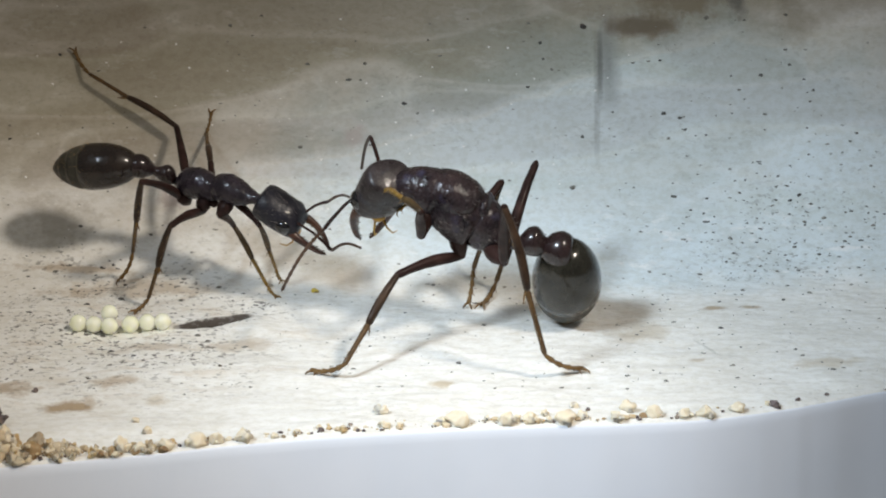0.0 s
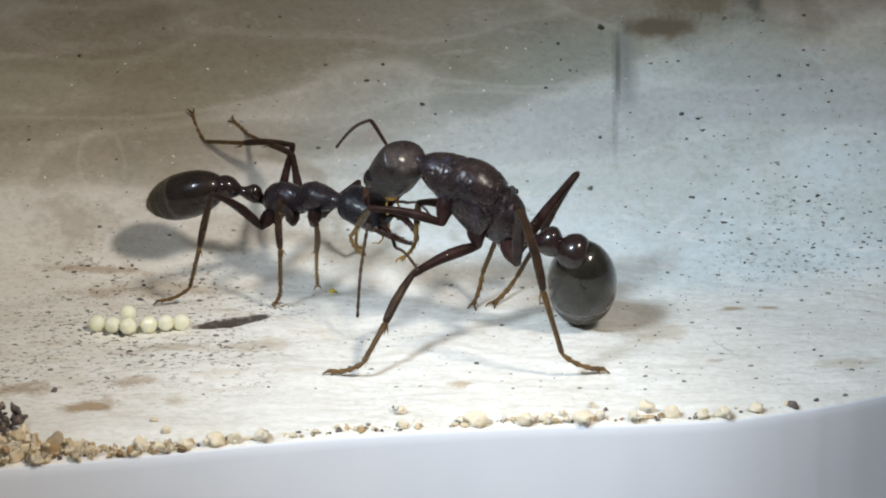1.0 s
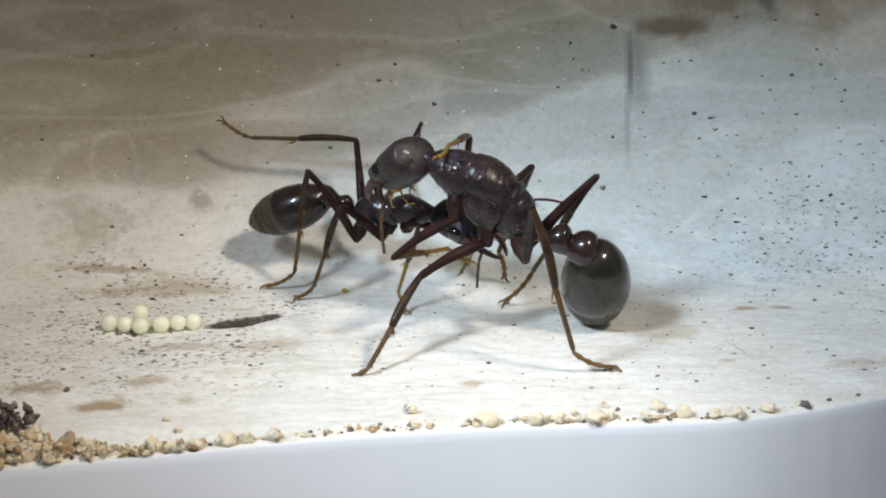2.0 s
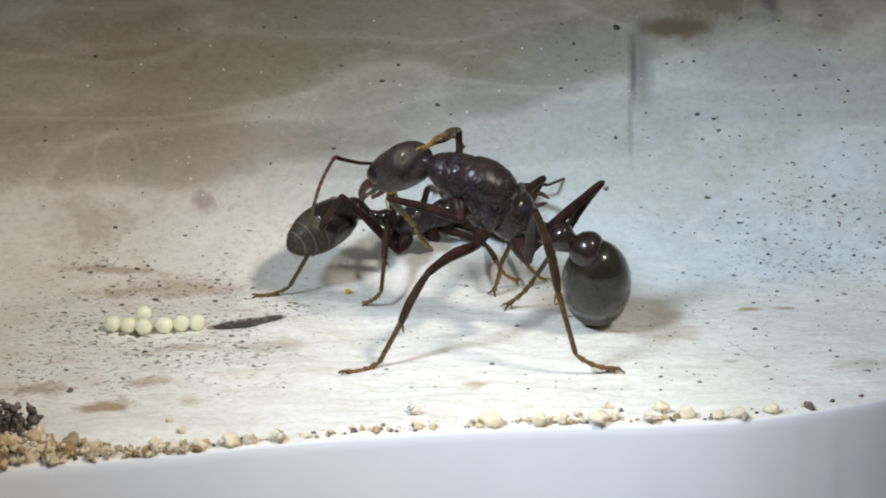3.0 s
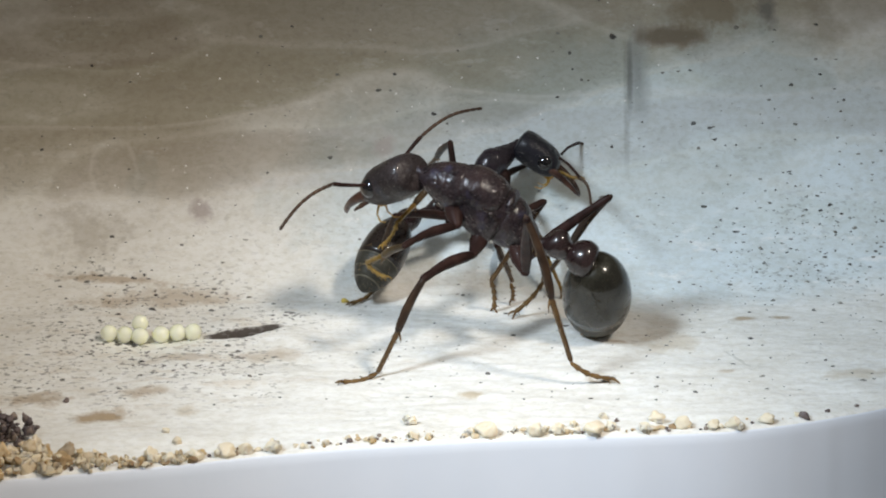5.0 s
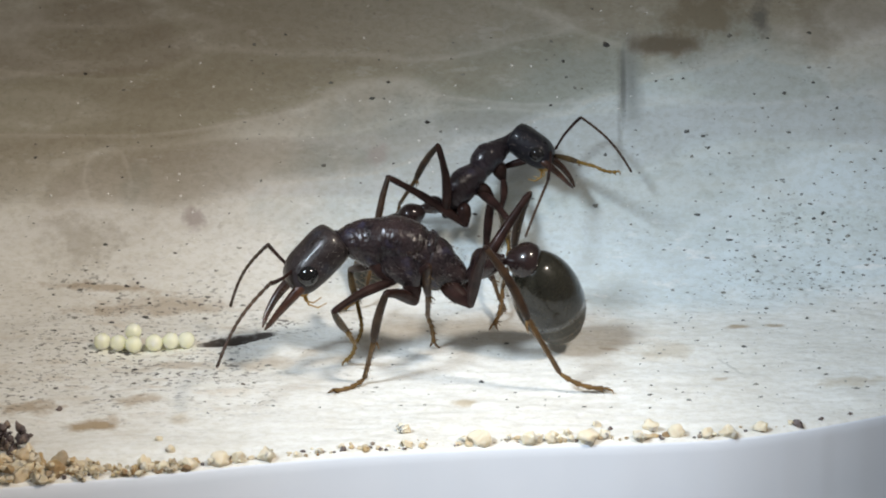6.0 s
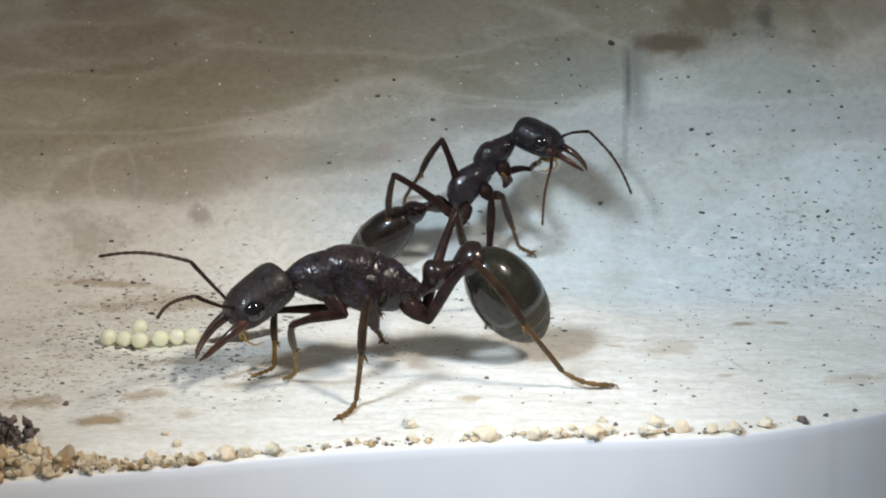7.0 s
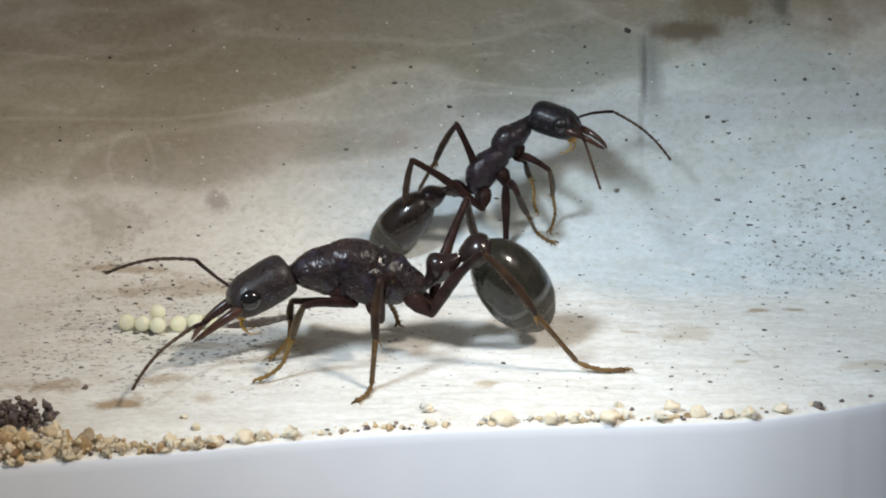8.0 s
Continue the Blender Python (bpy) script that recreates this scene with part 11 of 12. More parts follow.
    walk(small_ant["ff.femur"], [
        (0, at(3.61, 0.82, -1.15, -12.31, 8.11, -24.97)),
        (0.2, at(3.45, 0.99, -0.64, -13.56, 18.67, -32.45)),
        (0.28, at(3.58, 0.96, -0.82, -2.49, 22.14, -3.22)),
        (0.35, at(3.7, 0.93, -1, 9.02, 20.07, 26.3)),
        (0.42, at(3.83, 0.9, -1.18, 17.8, 13.09, 54.18)),
        (0.5, at(3.95, 0.86, -1.36, 22.2, 3.06, 80.16)),
        (0.7, at(3.9, 0.7, -1.4, 22.18, -1.66, 78.33)),
        (0.8, at(3.89, 0.66, -1.4, 22.24, -4.89, 76.75)),
        (0.9, at(3.88, 0.62, -1.41, 22.4, -8.12, 75.17)),
        (1, at(3.87, 0.58, -1.41, 22.65, -11.34, 73.55)),
        (1.2, at(3.65, 0.25, -1.26, 25.52, 9.91, 58.07)),
        (1.3, at(4.08, 0.52, -1.17, 25.84, 18.55, 54.75)),
        (1.4, at(4.51, 0.79, -1.09, 25.61, 27.19, 51.25)),
        (1.5, at(4.93, 1.07, -1, 24.71, 35.8, 47.37)),
        (1.7, at(4.92, 1.04, -1.05, 23.49, 33.95, 45.26)),
        (1.81, at(4.88, 0.9, -1.05, 14.32, 34.92, 33.53)),
        (1.92, at(4.84, 0.76, -1.06, 5.09, 34.33, 21.73)),
        (2.03, at(4.8, 0.63, -1.06, -3.67, 32.22, 10.38)),
        (2.14, at(4.76, 0.49, -1.07, -11.54, 28.76, -0.17)),
        (2.25, at(4.72, 0.35, -1.08, -18.34, 24.17, -9.74)),
        (2.36, at(4.68, 0.21, -1.08, -24, 18.67, -18.35)),
        (2.47, at(4.64, 0.08, -1.09, -28.61, 12.48, -26.13)),
        (2.58, at(4.6, -0.06, -1.1, -32.26, 5.77, -33.25)),
        (2.69, at(4.56, -0.2, -1.1, -35.03, -1.33, -39.9)),
        (2.8, at(4.52, -0.33, -1.11, -36.99, -8.69, -46.27)),
        (3, at(4.9, -0.34, -0.71, -37.37, 5.34, -51.58)),
        (3.25, at(4.96, -0.23, -0.83, -36.84, 14.01, -45.13)),
        (3.5, at(5.01, -0.11, -0.96, -35.24, 22.57, -38.26)),
        (3.6, at(4.85, 0, -1.07, -35.11, 21.9, -37.91)),
        (3.7, at(4.69, 0.12, -1.18, -34.98, 21.24, -37.56)),
        (3.8, at(4.53, 0.24, -1.29, -34.86, 20.57, -37.21)),
        (3.9, at(4.37, 0.35, -1.4, -34.75, 19.91, -36.87)),
        (4, at(4.21, 0.47, -1.51, -34.64, 19.24, -36.53)),
        (4.1, at(4.15, 0.52, -1.49, -12.5, 24.52, -10.1)),
        (4.2, at(4.09, 0.56, -1.47, 9.87, 19.95, 16.54)),
        (4.3, at(4.02, 0.61, -1.44, 27.31, 7.18, 38.77)),
        (4.4, at(3.96, 0.65, -1.42, 38.9, -10.58, 56.49)),
        (4.5, at(3.9, 0.7, -1.4, 45.32, -30.91, 72.26)),
        (4.6, at(3.89, 0.7, -1.4, 52.58, -6.63, 50.22)),
        (4.7, at(3.89, 0.69, -1.4, 50.39, 18.5, 30.34)),
        (4.92, at(3.86, 0.71, -1.38, 44.02, 23.2, 19.05)),
        (5.14, at(3.84, 0.73, -1.36, 36.55, 26.6, 6.87)),
        (5.36, at(3.81, 0.75, -1.34, 28.26, 28.44, -5.99)),
        (5.58, at(3.79, 0.76, -1.32, 19.64, 28.58, -19.14)),
        (5.8, at(3.77, 0.78, -1.3, 11.26, 27, -32.07)),
        (5.9, at(4.3, 0.37, -1.26, 9.28, 22.09, -36.17)),
        (6, at(4.83, -0.03, -1.22, 7.74, 17.08, -39.97)),
        (6.1, at(4.9, -0.01, -1.17, 8.56, 19.38, -36.97)),
        (6.2, at(4.98, 0, -1.11, 9.52, 21.64, -33.89)),
        (6.35, at(4.43, 0.35, -1.25, 15.51, 31.86, -8.97)),
        (6.5, at(3.88, 0.7, -1.39, 27.01, 38.58, 19.9)),
        (6.667, at(3.89, 0.7, -1.4, 34.38, 38.9, 33.98)),
        (6.833, at(3.89, 0.7, -1.4, 41.59, 37.82, 47.93)),
        (7, at(3.9, 0.7, -1.4, 48.12, 35.44, 61.3)),
        (7.167, at(3.9, 0.7, -1.4, 49.58, 26.18, 62)),
        (7.333, at(3.9, 0.7, -1.4, 50.85, 16.91, 62.4)),
        (7.5, at(3.9, 0.7, -1.4, 52, 7.64, 62.59)),
        (7.6, at(3.85, 0.55, -1.34, 53.17, 12.95, 65.91)),
        (7.7, at(3.81, 0.39, -1.28, 54.7, 18.19, 69.43)),
        (7.8, at(3.76, 0.24, -1.22, 56.63, 23.32, 73.23)),
        (7.9, at(3.71, 0.09, -1.16, 59.03, 28.31, 77.39)),
        (8, at(3.67, -0.07, -1.11, 61.98, 33.13, 82.01)),
    ])
    walk(small_ant["ff.tibia"], [
        (0, at(6.84, -0.68, -1.66, 12.05, 68.15, 117.12)),
        (0.2, at(6.33, -0.84, -1.79, 24.43, 62.65, 130.48)),
        (0.35, at(6.73, 2.42, -2.24, 13.59, 76.57, 117.05)),
        (0.5, at(4.57, 4.41, -1.55, -74.12, 84.3, 26.82)),
        (0.7, at(4.63, 4.22, -1.3, -155.47, 51.06, -59.86)),
        (0.8, at(4.71, 4.15, -1.1, -167.35, 62.4, -77.13)),
        (0.9, at(4.79, 4.06, -0.9, 166.09, 70.17, -108.84)),
        (1, at(4.87, 3.96, -0.7, 127.54, 69.64, -152.47)),
        (1.2, at(5.53, 3.26, -1.88, 11.36, 63.01, 90.79)),
        (1.3, at(6.05, 3.31, -2.32, -0.02, 60.58, 78.39)),
        (1.4, at(6.51, 3.29, -2.73, -9.29, 57.15, 68.09)),
        (1.5, at(6.91, 3.22, -3.11, -16.58, 52.98, 59.75)),
        (1.7, at(7.02, 3.16, -3.06, 7.12, 55.55, 88.92)),
        (1.81, at(7.34, 2.53, -3.11, 20.26, 52.17, 114.89)),
        (1.92, at(7.6, 1.86, -3.09, 28.98, 45.94, 136.82)),
        (2.03, at(7.8, 1.18, -2.98, 33.33, 38.14, 155.07)),
        (2.14, at(7.92, 0.48, -2.8, 34.3, 29.73, 170.94)),
        (2.25, at(7.96, -0.2, -2.55, 32.71, 21.41, -174.42)),
        (2.36, at(7.92, -0.86, -2.24, 29.08, 13.71, -160.19)),
        (2.47, at(7.79, -1.47, -1.87, 23.73, 7.1, -145.83)),
        (2.58, at(7.59, -2.02, -1.46, 16.96, 2.03, -131.04)),
        (2.69, at(7.32, -2.51, -1.02, 9.13, -1.12, -115.78)),
        (2.8, at(6.97, -2.91, -0.56, 0.74, -2.07, -100.22)),
        (3, at(7.13, -3.15, -1.04, 0.88, -0.61, -104.15)),
        (3.25, at(7.42, -2.7, -1.7, 0.91, 2.73, -104.85)),
        (3.5, at(7.62, -2.17, -2.34, 0.9, 6.07, -105.55)),
        (3.6, at(7.49, -2.05, -2.41, 1.67, 2.02, -102.49)),
        (3.7, at(7.35, -1.93, -2.48, 2.23, -2.08, -99.47)),
        (3.8, at(7.22, -1.8, -2.56, 2.57, -6.2, -96.48)),
        (3.9, at(7.08, -1.68, -2.63, 2.7, -10.33, -93.49)),
        (4, at(6.94, -1.55, -2.7, 2.61, -14.46, -90.45)),
        (4.1, at(7.37, -0.06, -2.98, 2.16, -9.29, -89.32)),
        (4.2, at(7.33, 1.53, -2.7, 1.83, -4.11, -88.23)),
        (4.3, at(6.81, 2.84, -1.9, 1.59, 1.08, -87.18)),
        (4.4, at(5.92, 3.6, -0.76, 1.45, 6.26, -86.15)),
        (4.5, at(4.84, 3.64, 0.45, 1.41, 11.45, -85.11)),
        (4.6, at(6.18, 3.44, -0.98, 0.05, 4.3, -90.3)),
        (4.7, at(6.83, 2.42, -2.54, -0.65, -2.95, -95.32)),
        (4.92, at(6.99, 1.79, -2.79, -0.67, -4.25, -90.71)),
        (5.14, at(7.03, 1.11, -2.97, -0.79, -5.55, -86.09)),
        (5.36, at(6.96, 0.42, -3.05, -1.01, -6.83, -81.46)),
        (5.58, at(6.78, -0.27, -3.04, -1.34, -8.09, -76.81)),
        (5.8, at(6.48, -0.92, -2.93, -1.77, -9.32, -72.13)),
        (5.9, at(6.99, -1.59, -2.61, 0.09, -5.39, -81.47)),
        (6, at(7.47, -2.24, -2.28, 1.28, -1.22, -90.63)),
        (6.1, at(7.62, -2.06, -2.36, 1.63, 4.87, -95.26)),
        (6.2, at(7.75, -1.86, -2.44, 1.49, 10.98, -99.92)),
        (6.35, at(7.45, -0.13, -3.15, 3.83, 3.62, -90.68)),
        (6.5, at(6.53, 1.65, -3.64, 4.97, -4, -81.73)),
        (6.667, at(6.21, 2.26, -3.66, 4.99, -7.94, -79.57)),
        (6.833, at(5.8, 2.81, -3.61, 4.86, -11.88, -77.39)),
        (7, at(5.31, 3.27, -3.49, 4.57, -15.81, -75.16)),
        (7.167, at(5.42, 3.55, -2.99, 7.38, -6.64, -81.34)),
        (7.333, at(5.5, 3.75, -2.45, 9.17, 2.77, -87.03)),
        (7.5, at(5.54, 3.87, -1.88, 10.05, 12.31, -92.54)),
        (7.6, at(5.29, 3.75, -2.15, 9.06, 9.76, -95.78)),
        (7.7, at(5.01, 3.6, -2.41, 8.23, 7.17, -98.95)),
        (7.8, at(4.71, 3.41, -2.65, 7.55, 4.53, -102.07)),
        (7.9, at(4.41, 3.18, -2.87, 7.02, 1.86, -105.15)),
        (8, at(4.09, 2.92, -3.07, 6.63, -0.83, -108.2)),
    ])
    walk(small_ant["ff.tarsus"], [
        (0, at(6.06, 0.84, -5.93, 8.27, 69.13, 106.69)),
        (0.2, at(4.96, 0.77, -5.88, -22.93, 73.87, 73.39)),
        (0.35, at(6.25, 3.38, -6.71, -85.05, 56.79, -2.91)),
        (0.5, at(4.97, 4.61, -6.13, -91.67, 28.21, -25.9)),
        (0.7, at(6.08, 1.72, -4.87, -74.82, 50.51, -4.6)),
        (0.8, at(5.19, 2.07, -5.17, -35.35, 67.82, 34.32)),
        (0.9, at(4.29, 2.59, -5.23, 27.05, 62.05, 96.2)),
        (1, at(3.45, 3.22, -5.02, 51.41, 40.74, 119.99)),
        (1.1, at(4.47, 4.28, -5.5, 14.57, 64.92, 72.61)),
        (1.2, at(5.5, 5.34, -5.97, -50.07, 55.32, -2.07)),
        (1.3, at(6.5, 5.52, -6.32, -35.69, 61.12, 14.26)),
        (1.4, at(7.44, 5.61, -6.6, -16, 64.14, 35.88)),
        (1.5, at(8.31, 5.61, -6.78, 5.56, 63.43, 59.35)),
        (1.7, at(7.07, 5.76, -6.85, 41.05, 46.06, 99.96)),
        (1.81, at(6.16, 5.09, -6.75, 32.35, 49.02, 89.89)),
        (1.92, at(5.27, 4.05, -6.39, 22.53, 50.85, 78.71)),
        (2.03, at(4.52, 2.7, -5.82, 12.09, 51.39, 66.92)),
        (2.14, at(3.97, 1.11, -5.08, 1.72, 50.57, 55.21)),
        (2.25, at(3.69, -0.62, -4.23, -7.89, 48.48, 44.24)),
        (2.36, at(3.71, -2.37, -3.33, -16.32, 45.3, 34.43)),
        (2.47, at(4.02, -4.03, -2.44, -23.43, 41.25, 25.89)),
        (2.58, at(4.57, -5.49, -1.62, -29.3, 36.52, 18.55)),
        (2.69, at(5.32, -6.65, -0.93, -34.08, 31.28, 12.23)),
        (2.8, at(6.16, -7.43, -0.4, -37.97, 25.66, 6.72)),
        (3, at(6.01, -7.61, -0.99, -41.61, 34.44, -0.35)),
        (3.25, at(6.24, -7.14, -1.92, -39.65, 46.39, 4.57)),
        (3.5, at(6.39, -6.58, -2.83, -35.17, 58.13, 11.78)),
        (3.6, at(6.49, -6.54, -2.57, -46.69, 48.43, -0.81)),
        (3.7, at(6.59, -6.46, -2.32, -53.59, 37.68, -8.87)),
        (3.8, at(6.7, -6.35, -2.06, -57.98, 26.41, -14.53)),
        (3.9, at(6.8, -6.19, -1.8, -60.9, 14.87, -18.88)),
        (4, at(6.91, -6.01, -1.55, -62.84, 3.17, -22.5)),
        (4.1, at(7.43, -4.6, -2.24, -63.2, 5.94, -29.13)),
        (4.2, at(7.47, -3.06, -2.37, -63.87, 8.65, -35.82)),
        (4.3, at(7.04, -1.75, -1.98, -64.88, 11.26, -42.59)),
        (4.4, at(6.22, -0.96, -1.26, -66.2, 13.74, -49.48)),
        (4.5, at(5.23, -0.85, -0.46, -67.83, 16.04, -56.5)),
        (4.6, at(6.16, -1.14, -1.33, -69.09, 10.93, -75.34)),
        (4.7, at(6.41, -2.16, -2.3, -68.6, 5.69, -93.83)),
        (4.92, at(6.93, -2.8, -2.45, -65.09, 9.72, -84.72)),
        (5.14, at(7.35, -3.45, -2.52, -60.92, 13.15, -75.25)),
        (5.36, at(7.64, -4.1, -2.5, -56.17, 15.84, -65.42)),
        (5.58, at(7.82, -4.71, -2.39, -50.95, 17.69, -55.27)),
        (5.8, at(7.88, -5.24, -2.19, -45.43, 18.62, -44.91)),
        (5.9, at(7.67, -6.12, -2.18, -48.64, 28.97, -50.97)),
        (6, at(7.42, -6.84, -2.18, -53.63, 38.9, -58.54)),
        (6.1, at(7.2, -6.62, -2.75, -85.05, 53.48, -98.22)),
        (6.2, at(6.97, -6.31, -3.32, -125.75, 48.22, -146.89)),
        (6.35, at(7.39, -4.72, -3.44, -108.68, 40.91, -115.88)),
        (6.5, at(7.19, -2.89, -3.32, -99.66, 28.84, -91.73)),
        (6.667, at(7.04, -2.22, -3.02, -98.09, 22.3, -86.47)),
        (6.833, at(6.78, -1.58, -2.66, -97.21, 15.67, -81.61)),
        (7, at(6.44, -1.01, -2.23, -96.92, 8.99, -76.96)),
        (7.167, at(6.1, -0.96, -2.46, -96.97, 5.09, -79.89)),
        (7.333, at(5.73, -0.84, -2.67, -96.82, 1.2, -82.8)),
        (7.5, at(5.34, -0.62, -2.86, -96.47, -2.68, -85.72)),
        (7.6, at(4.83, -0.76, -2.93, -101.11, 7.71, -94.63)),
        (7.7, at(4.3, -0.91, -2.98, -107.54, 17.19, -104.72)),
        (7.8, at(3.76, -1.08, -3.01, -116.09, 25.32, -116.54)),
        (7.9, at(3.2, -1.26, -3.02, -126.98, 31.46, -130.44)),
        (8, at(2.65, -1.45, -3.01, -139.93, 34.95, -146.26)),
    ])
    walk(small_ant["fm.coxa"], [
        (0, at(2.3, 0.5, -0.6, -10.46, 26.98, -52.96)),
        (0.2, at(2.3, 0.5, -0.6, -16.78, 57.05, -61.82)),
        (0.5, at(2.3, 0.5, -0.6, -92.74, 82.13, -139.66)),
        (0.7, at(2.3, 0.5, -0.6, -177.6, 65.15, 135.24)),
        (1, at(2.3, 0.5, -0.6, 175.46, 32.35, 128.39)),
        (1.2, at(2.3, 0.5, -0.6, 178.83, 64.76, 135)),
        (1.5, at(2.3, 0.5, -0.6, 178.83, 64.76, 135)),
        (1.7, at(2.3, 0.5, -0.6, -36.79, 80.6, -77.48)),
        (2.25, at(2.3, 0.5, -0.6, -106.72, 51.85, -167.79)),
        (2.8, at(2.3, 0.5, -0.6, -101.71, 16.22, 171.74)),
        (3, at(2.3, 0.5, -0.6, -101.24, 23.12, 172.75)),
        (3.25, at(2.3, 0.5, -0.6, -112, 50.23, 158.43)),
        (3.5, at(2.3, 0.5, -0.6, -155.4, 70.47, 112.02)),
        (4, at(2.3, 0.5, -0.6, -146.4, 66.52, 121.6)),
        (4.5, at(2.3, 0.5, -0.6, -90.8, 68.08, -177.04)),
        (4.7, at(2.3, 0.5, -0.6, -65.08, 53.3, -146.01)),
        (5.8, at(2.3, 0.5, -0.6, -57.22, 43.98, -135.01)),
        (6, at(2.3, 0.5, -0.6, -46.29, 11.41, -105.93)),
        (6.2, at(2.3, 0.5, -0.6, -48.19, 24.18, -109.87)),
        (6.5, at(2.3, 0.5, -0.6, -68.88, 56.17, -132.8)),
        (7, at(2.3, 0.5, -0.6, -55.56, 63.43, -117.78)),
        (7.5, at(2.3, 0.5, -0.6, -135.76, 70.09, 159.52)),
        (8, at(2.3, 0.5, -0.6, -145.67, 67.94, 148.97)),
    ])
    walk(small_ant["fm.femur"], [
        (0, at(2.83, -0.21, -1.05, 9.47, -16.37, 127.66)),
        (0.2, at(2.56, 0.02, -1.43, 10.69, -21.27, 123.43)),
        (0.5, at(2.2, 0.41, -1.59, 14.96, -35.57, 112.79)),
        (0.7, at(2, 0.79, -1.5, 12.72, -38.22, 116.61)),
        (0.8, at(1.93, 0.92, -1.38, 11.55, -38.14, 118.49)),
        (0.9, at(1.85, 1.04, -1.26, 10.38, -38.04, 120.36)),
        (1, at(1.78, 1.16, -1.13, 9.21, -37.9, 122.23)),
        (1.2, at(2, 0.8, -1.5, 5.01, -28.15, 129.15)),
        (1.3, at(2, 0.8, -1.5, 5.46, -34.87, 128.22)),
        (1.4, at(2, 0.8, -1.5, 6.11, -41.58, 127.13)),
        (1.5, at(2, 0.8, -1.5, 7.02, -48.28, 125.79)),
        (1.7, at(2.34, 0.34, -1.58, 9.86, -50.49, 122)),
        (1.883, at(2.17, 0.39, -1.46, 6.89, -58.69, 128.1)),
        (2.067, at(2.01, 0.44, -1.35, 0.83, -66.59, 137.18)),
        (2.25, at(1.84, 0.49, -1.23, -12.26, -73.74, 153.21)),
        (2.433, at(1.68, 0.54, -1.11, -41.6, -78.56, -174.57)),
        (2.617, at(1.52, 0.59, -1, -83.32, -77.85, -129.97)),
        (2.8, at(1.35, 0.64, -0.88, -108.12, -72.27, -102.27)),
        (3, at(1.39, 0.62, -0.99, -121.46, -71.23, -88.27)),
        (3.25, at(1.78, 0.71, -1.26, -108.86, -71.34, -101.69)),
        (3.5, at(2.18, 0.81, -1.54, -96.74, -70.52, -114.63)),
        (4, at(2.09, 0.84, -1.51, -120.32, -65.94, -89.2)),
        (4.1, at(2.06, 0.77, -1.51, -124.43, -63.16, -84.45)),
        (4.2, at(2.03, 0.69, -1.52, -127.7, -60.26, -80.53)),
        (4.3, at(1.99, 0.62, -1.52, -130.34, -57.27, -77.24)),
        (4.4, at(1.96, 0.55, -1.52, -132.48, -54.21, -74.44)),
        (4.5, at(1.93, 0.48, -1.52, -134.24, -51.1, -72.01)),
        (4.7, at(1.81, 0.17, -1.4, -123.62, -43.4, -86.85)),
        (4.92, at(1.8, 0.13, -1.38, -120.83, -38.11, -91.06)),
        (5.14, at(1.8, 0.1, -1.36, -118.69, -32.7, -94.7)),
        (5.36, at(1.8, 0.06, -1.33, -117.05, -27.18, -97.91)),
        (5.58, at(1.8, 0.03, -1.31, -115.82, -21.6, -100.82)),
        (5.8, at(1.79, -0.01, -1.29, -114.92, -15.97, -103.5)),
        (5.9, at(1.91, -0.22, -1.04, -114.08, -4.89, -103.82)),
        (6, at(2.03, -0.44, -0.8, -113.3, 6.19, -103.97)),
        (6.2, at(1.99, -0.35, -1.01, -113.12, 3.44, -101.24)),
        (6.5, at(1.92, 0.09, -1.43, -113.14, -2.02, -97.63)),
        (6.6, at(1.96, 0.1, -1.44, -113.56, -3.04, -94.26)),
        (6.7, at(1.99, 0.1, -1.45, -114.04, -4.04, -90.88)),
        (6.8, at(2.03, 0.1, -1.46, -114.57, -5, -87.48)),
        (6.9, at(2.06, 0.1, -1.48, -115.17, -5.93, -84.07)),
        (7, at(2.09, 0.11, -1.49, -115.82, -6.83, -80.65)),
        (7.125, at(2.07, 0.23, -1.5, -115.72, -4.42, -83.64)),
        (7.25, at(2.04, 0.36, -1.51, -115.75, -2.02, -86.62)),
        (7.375, at(2.01, 0.49, -1.52, -115.91, 0.38, -89.61)),
        (7.5, at(1.98, 0.62, -1.54, -116.19, 2.77, -92.6)),
        (8, at(1.98, 0.69, -1.52, -115.97, -3.63, -95.07)),
    ])
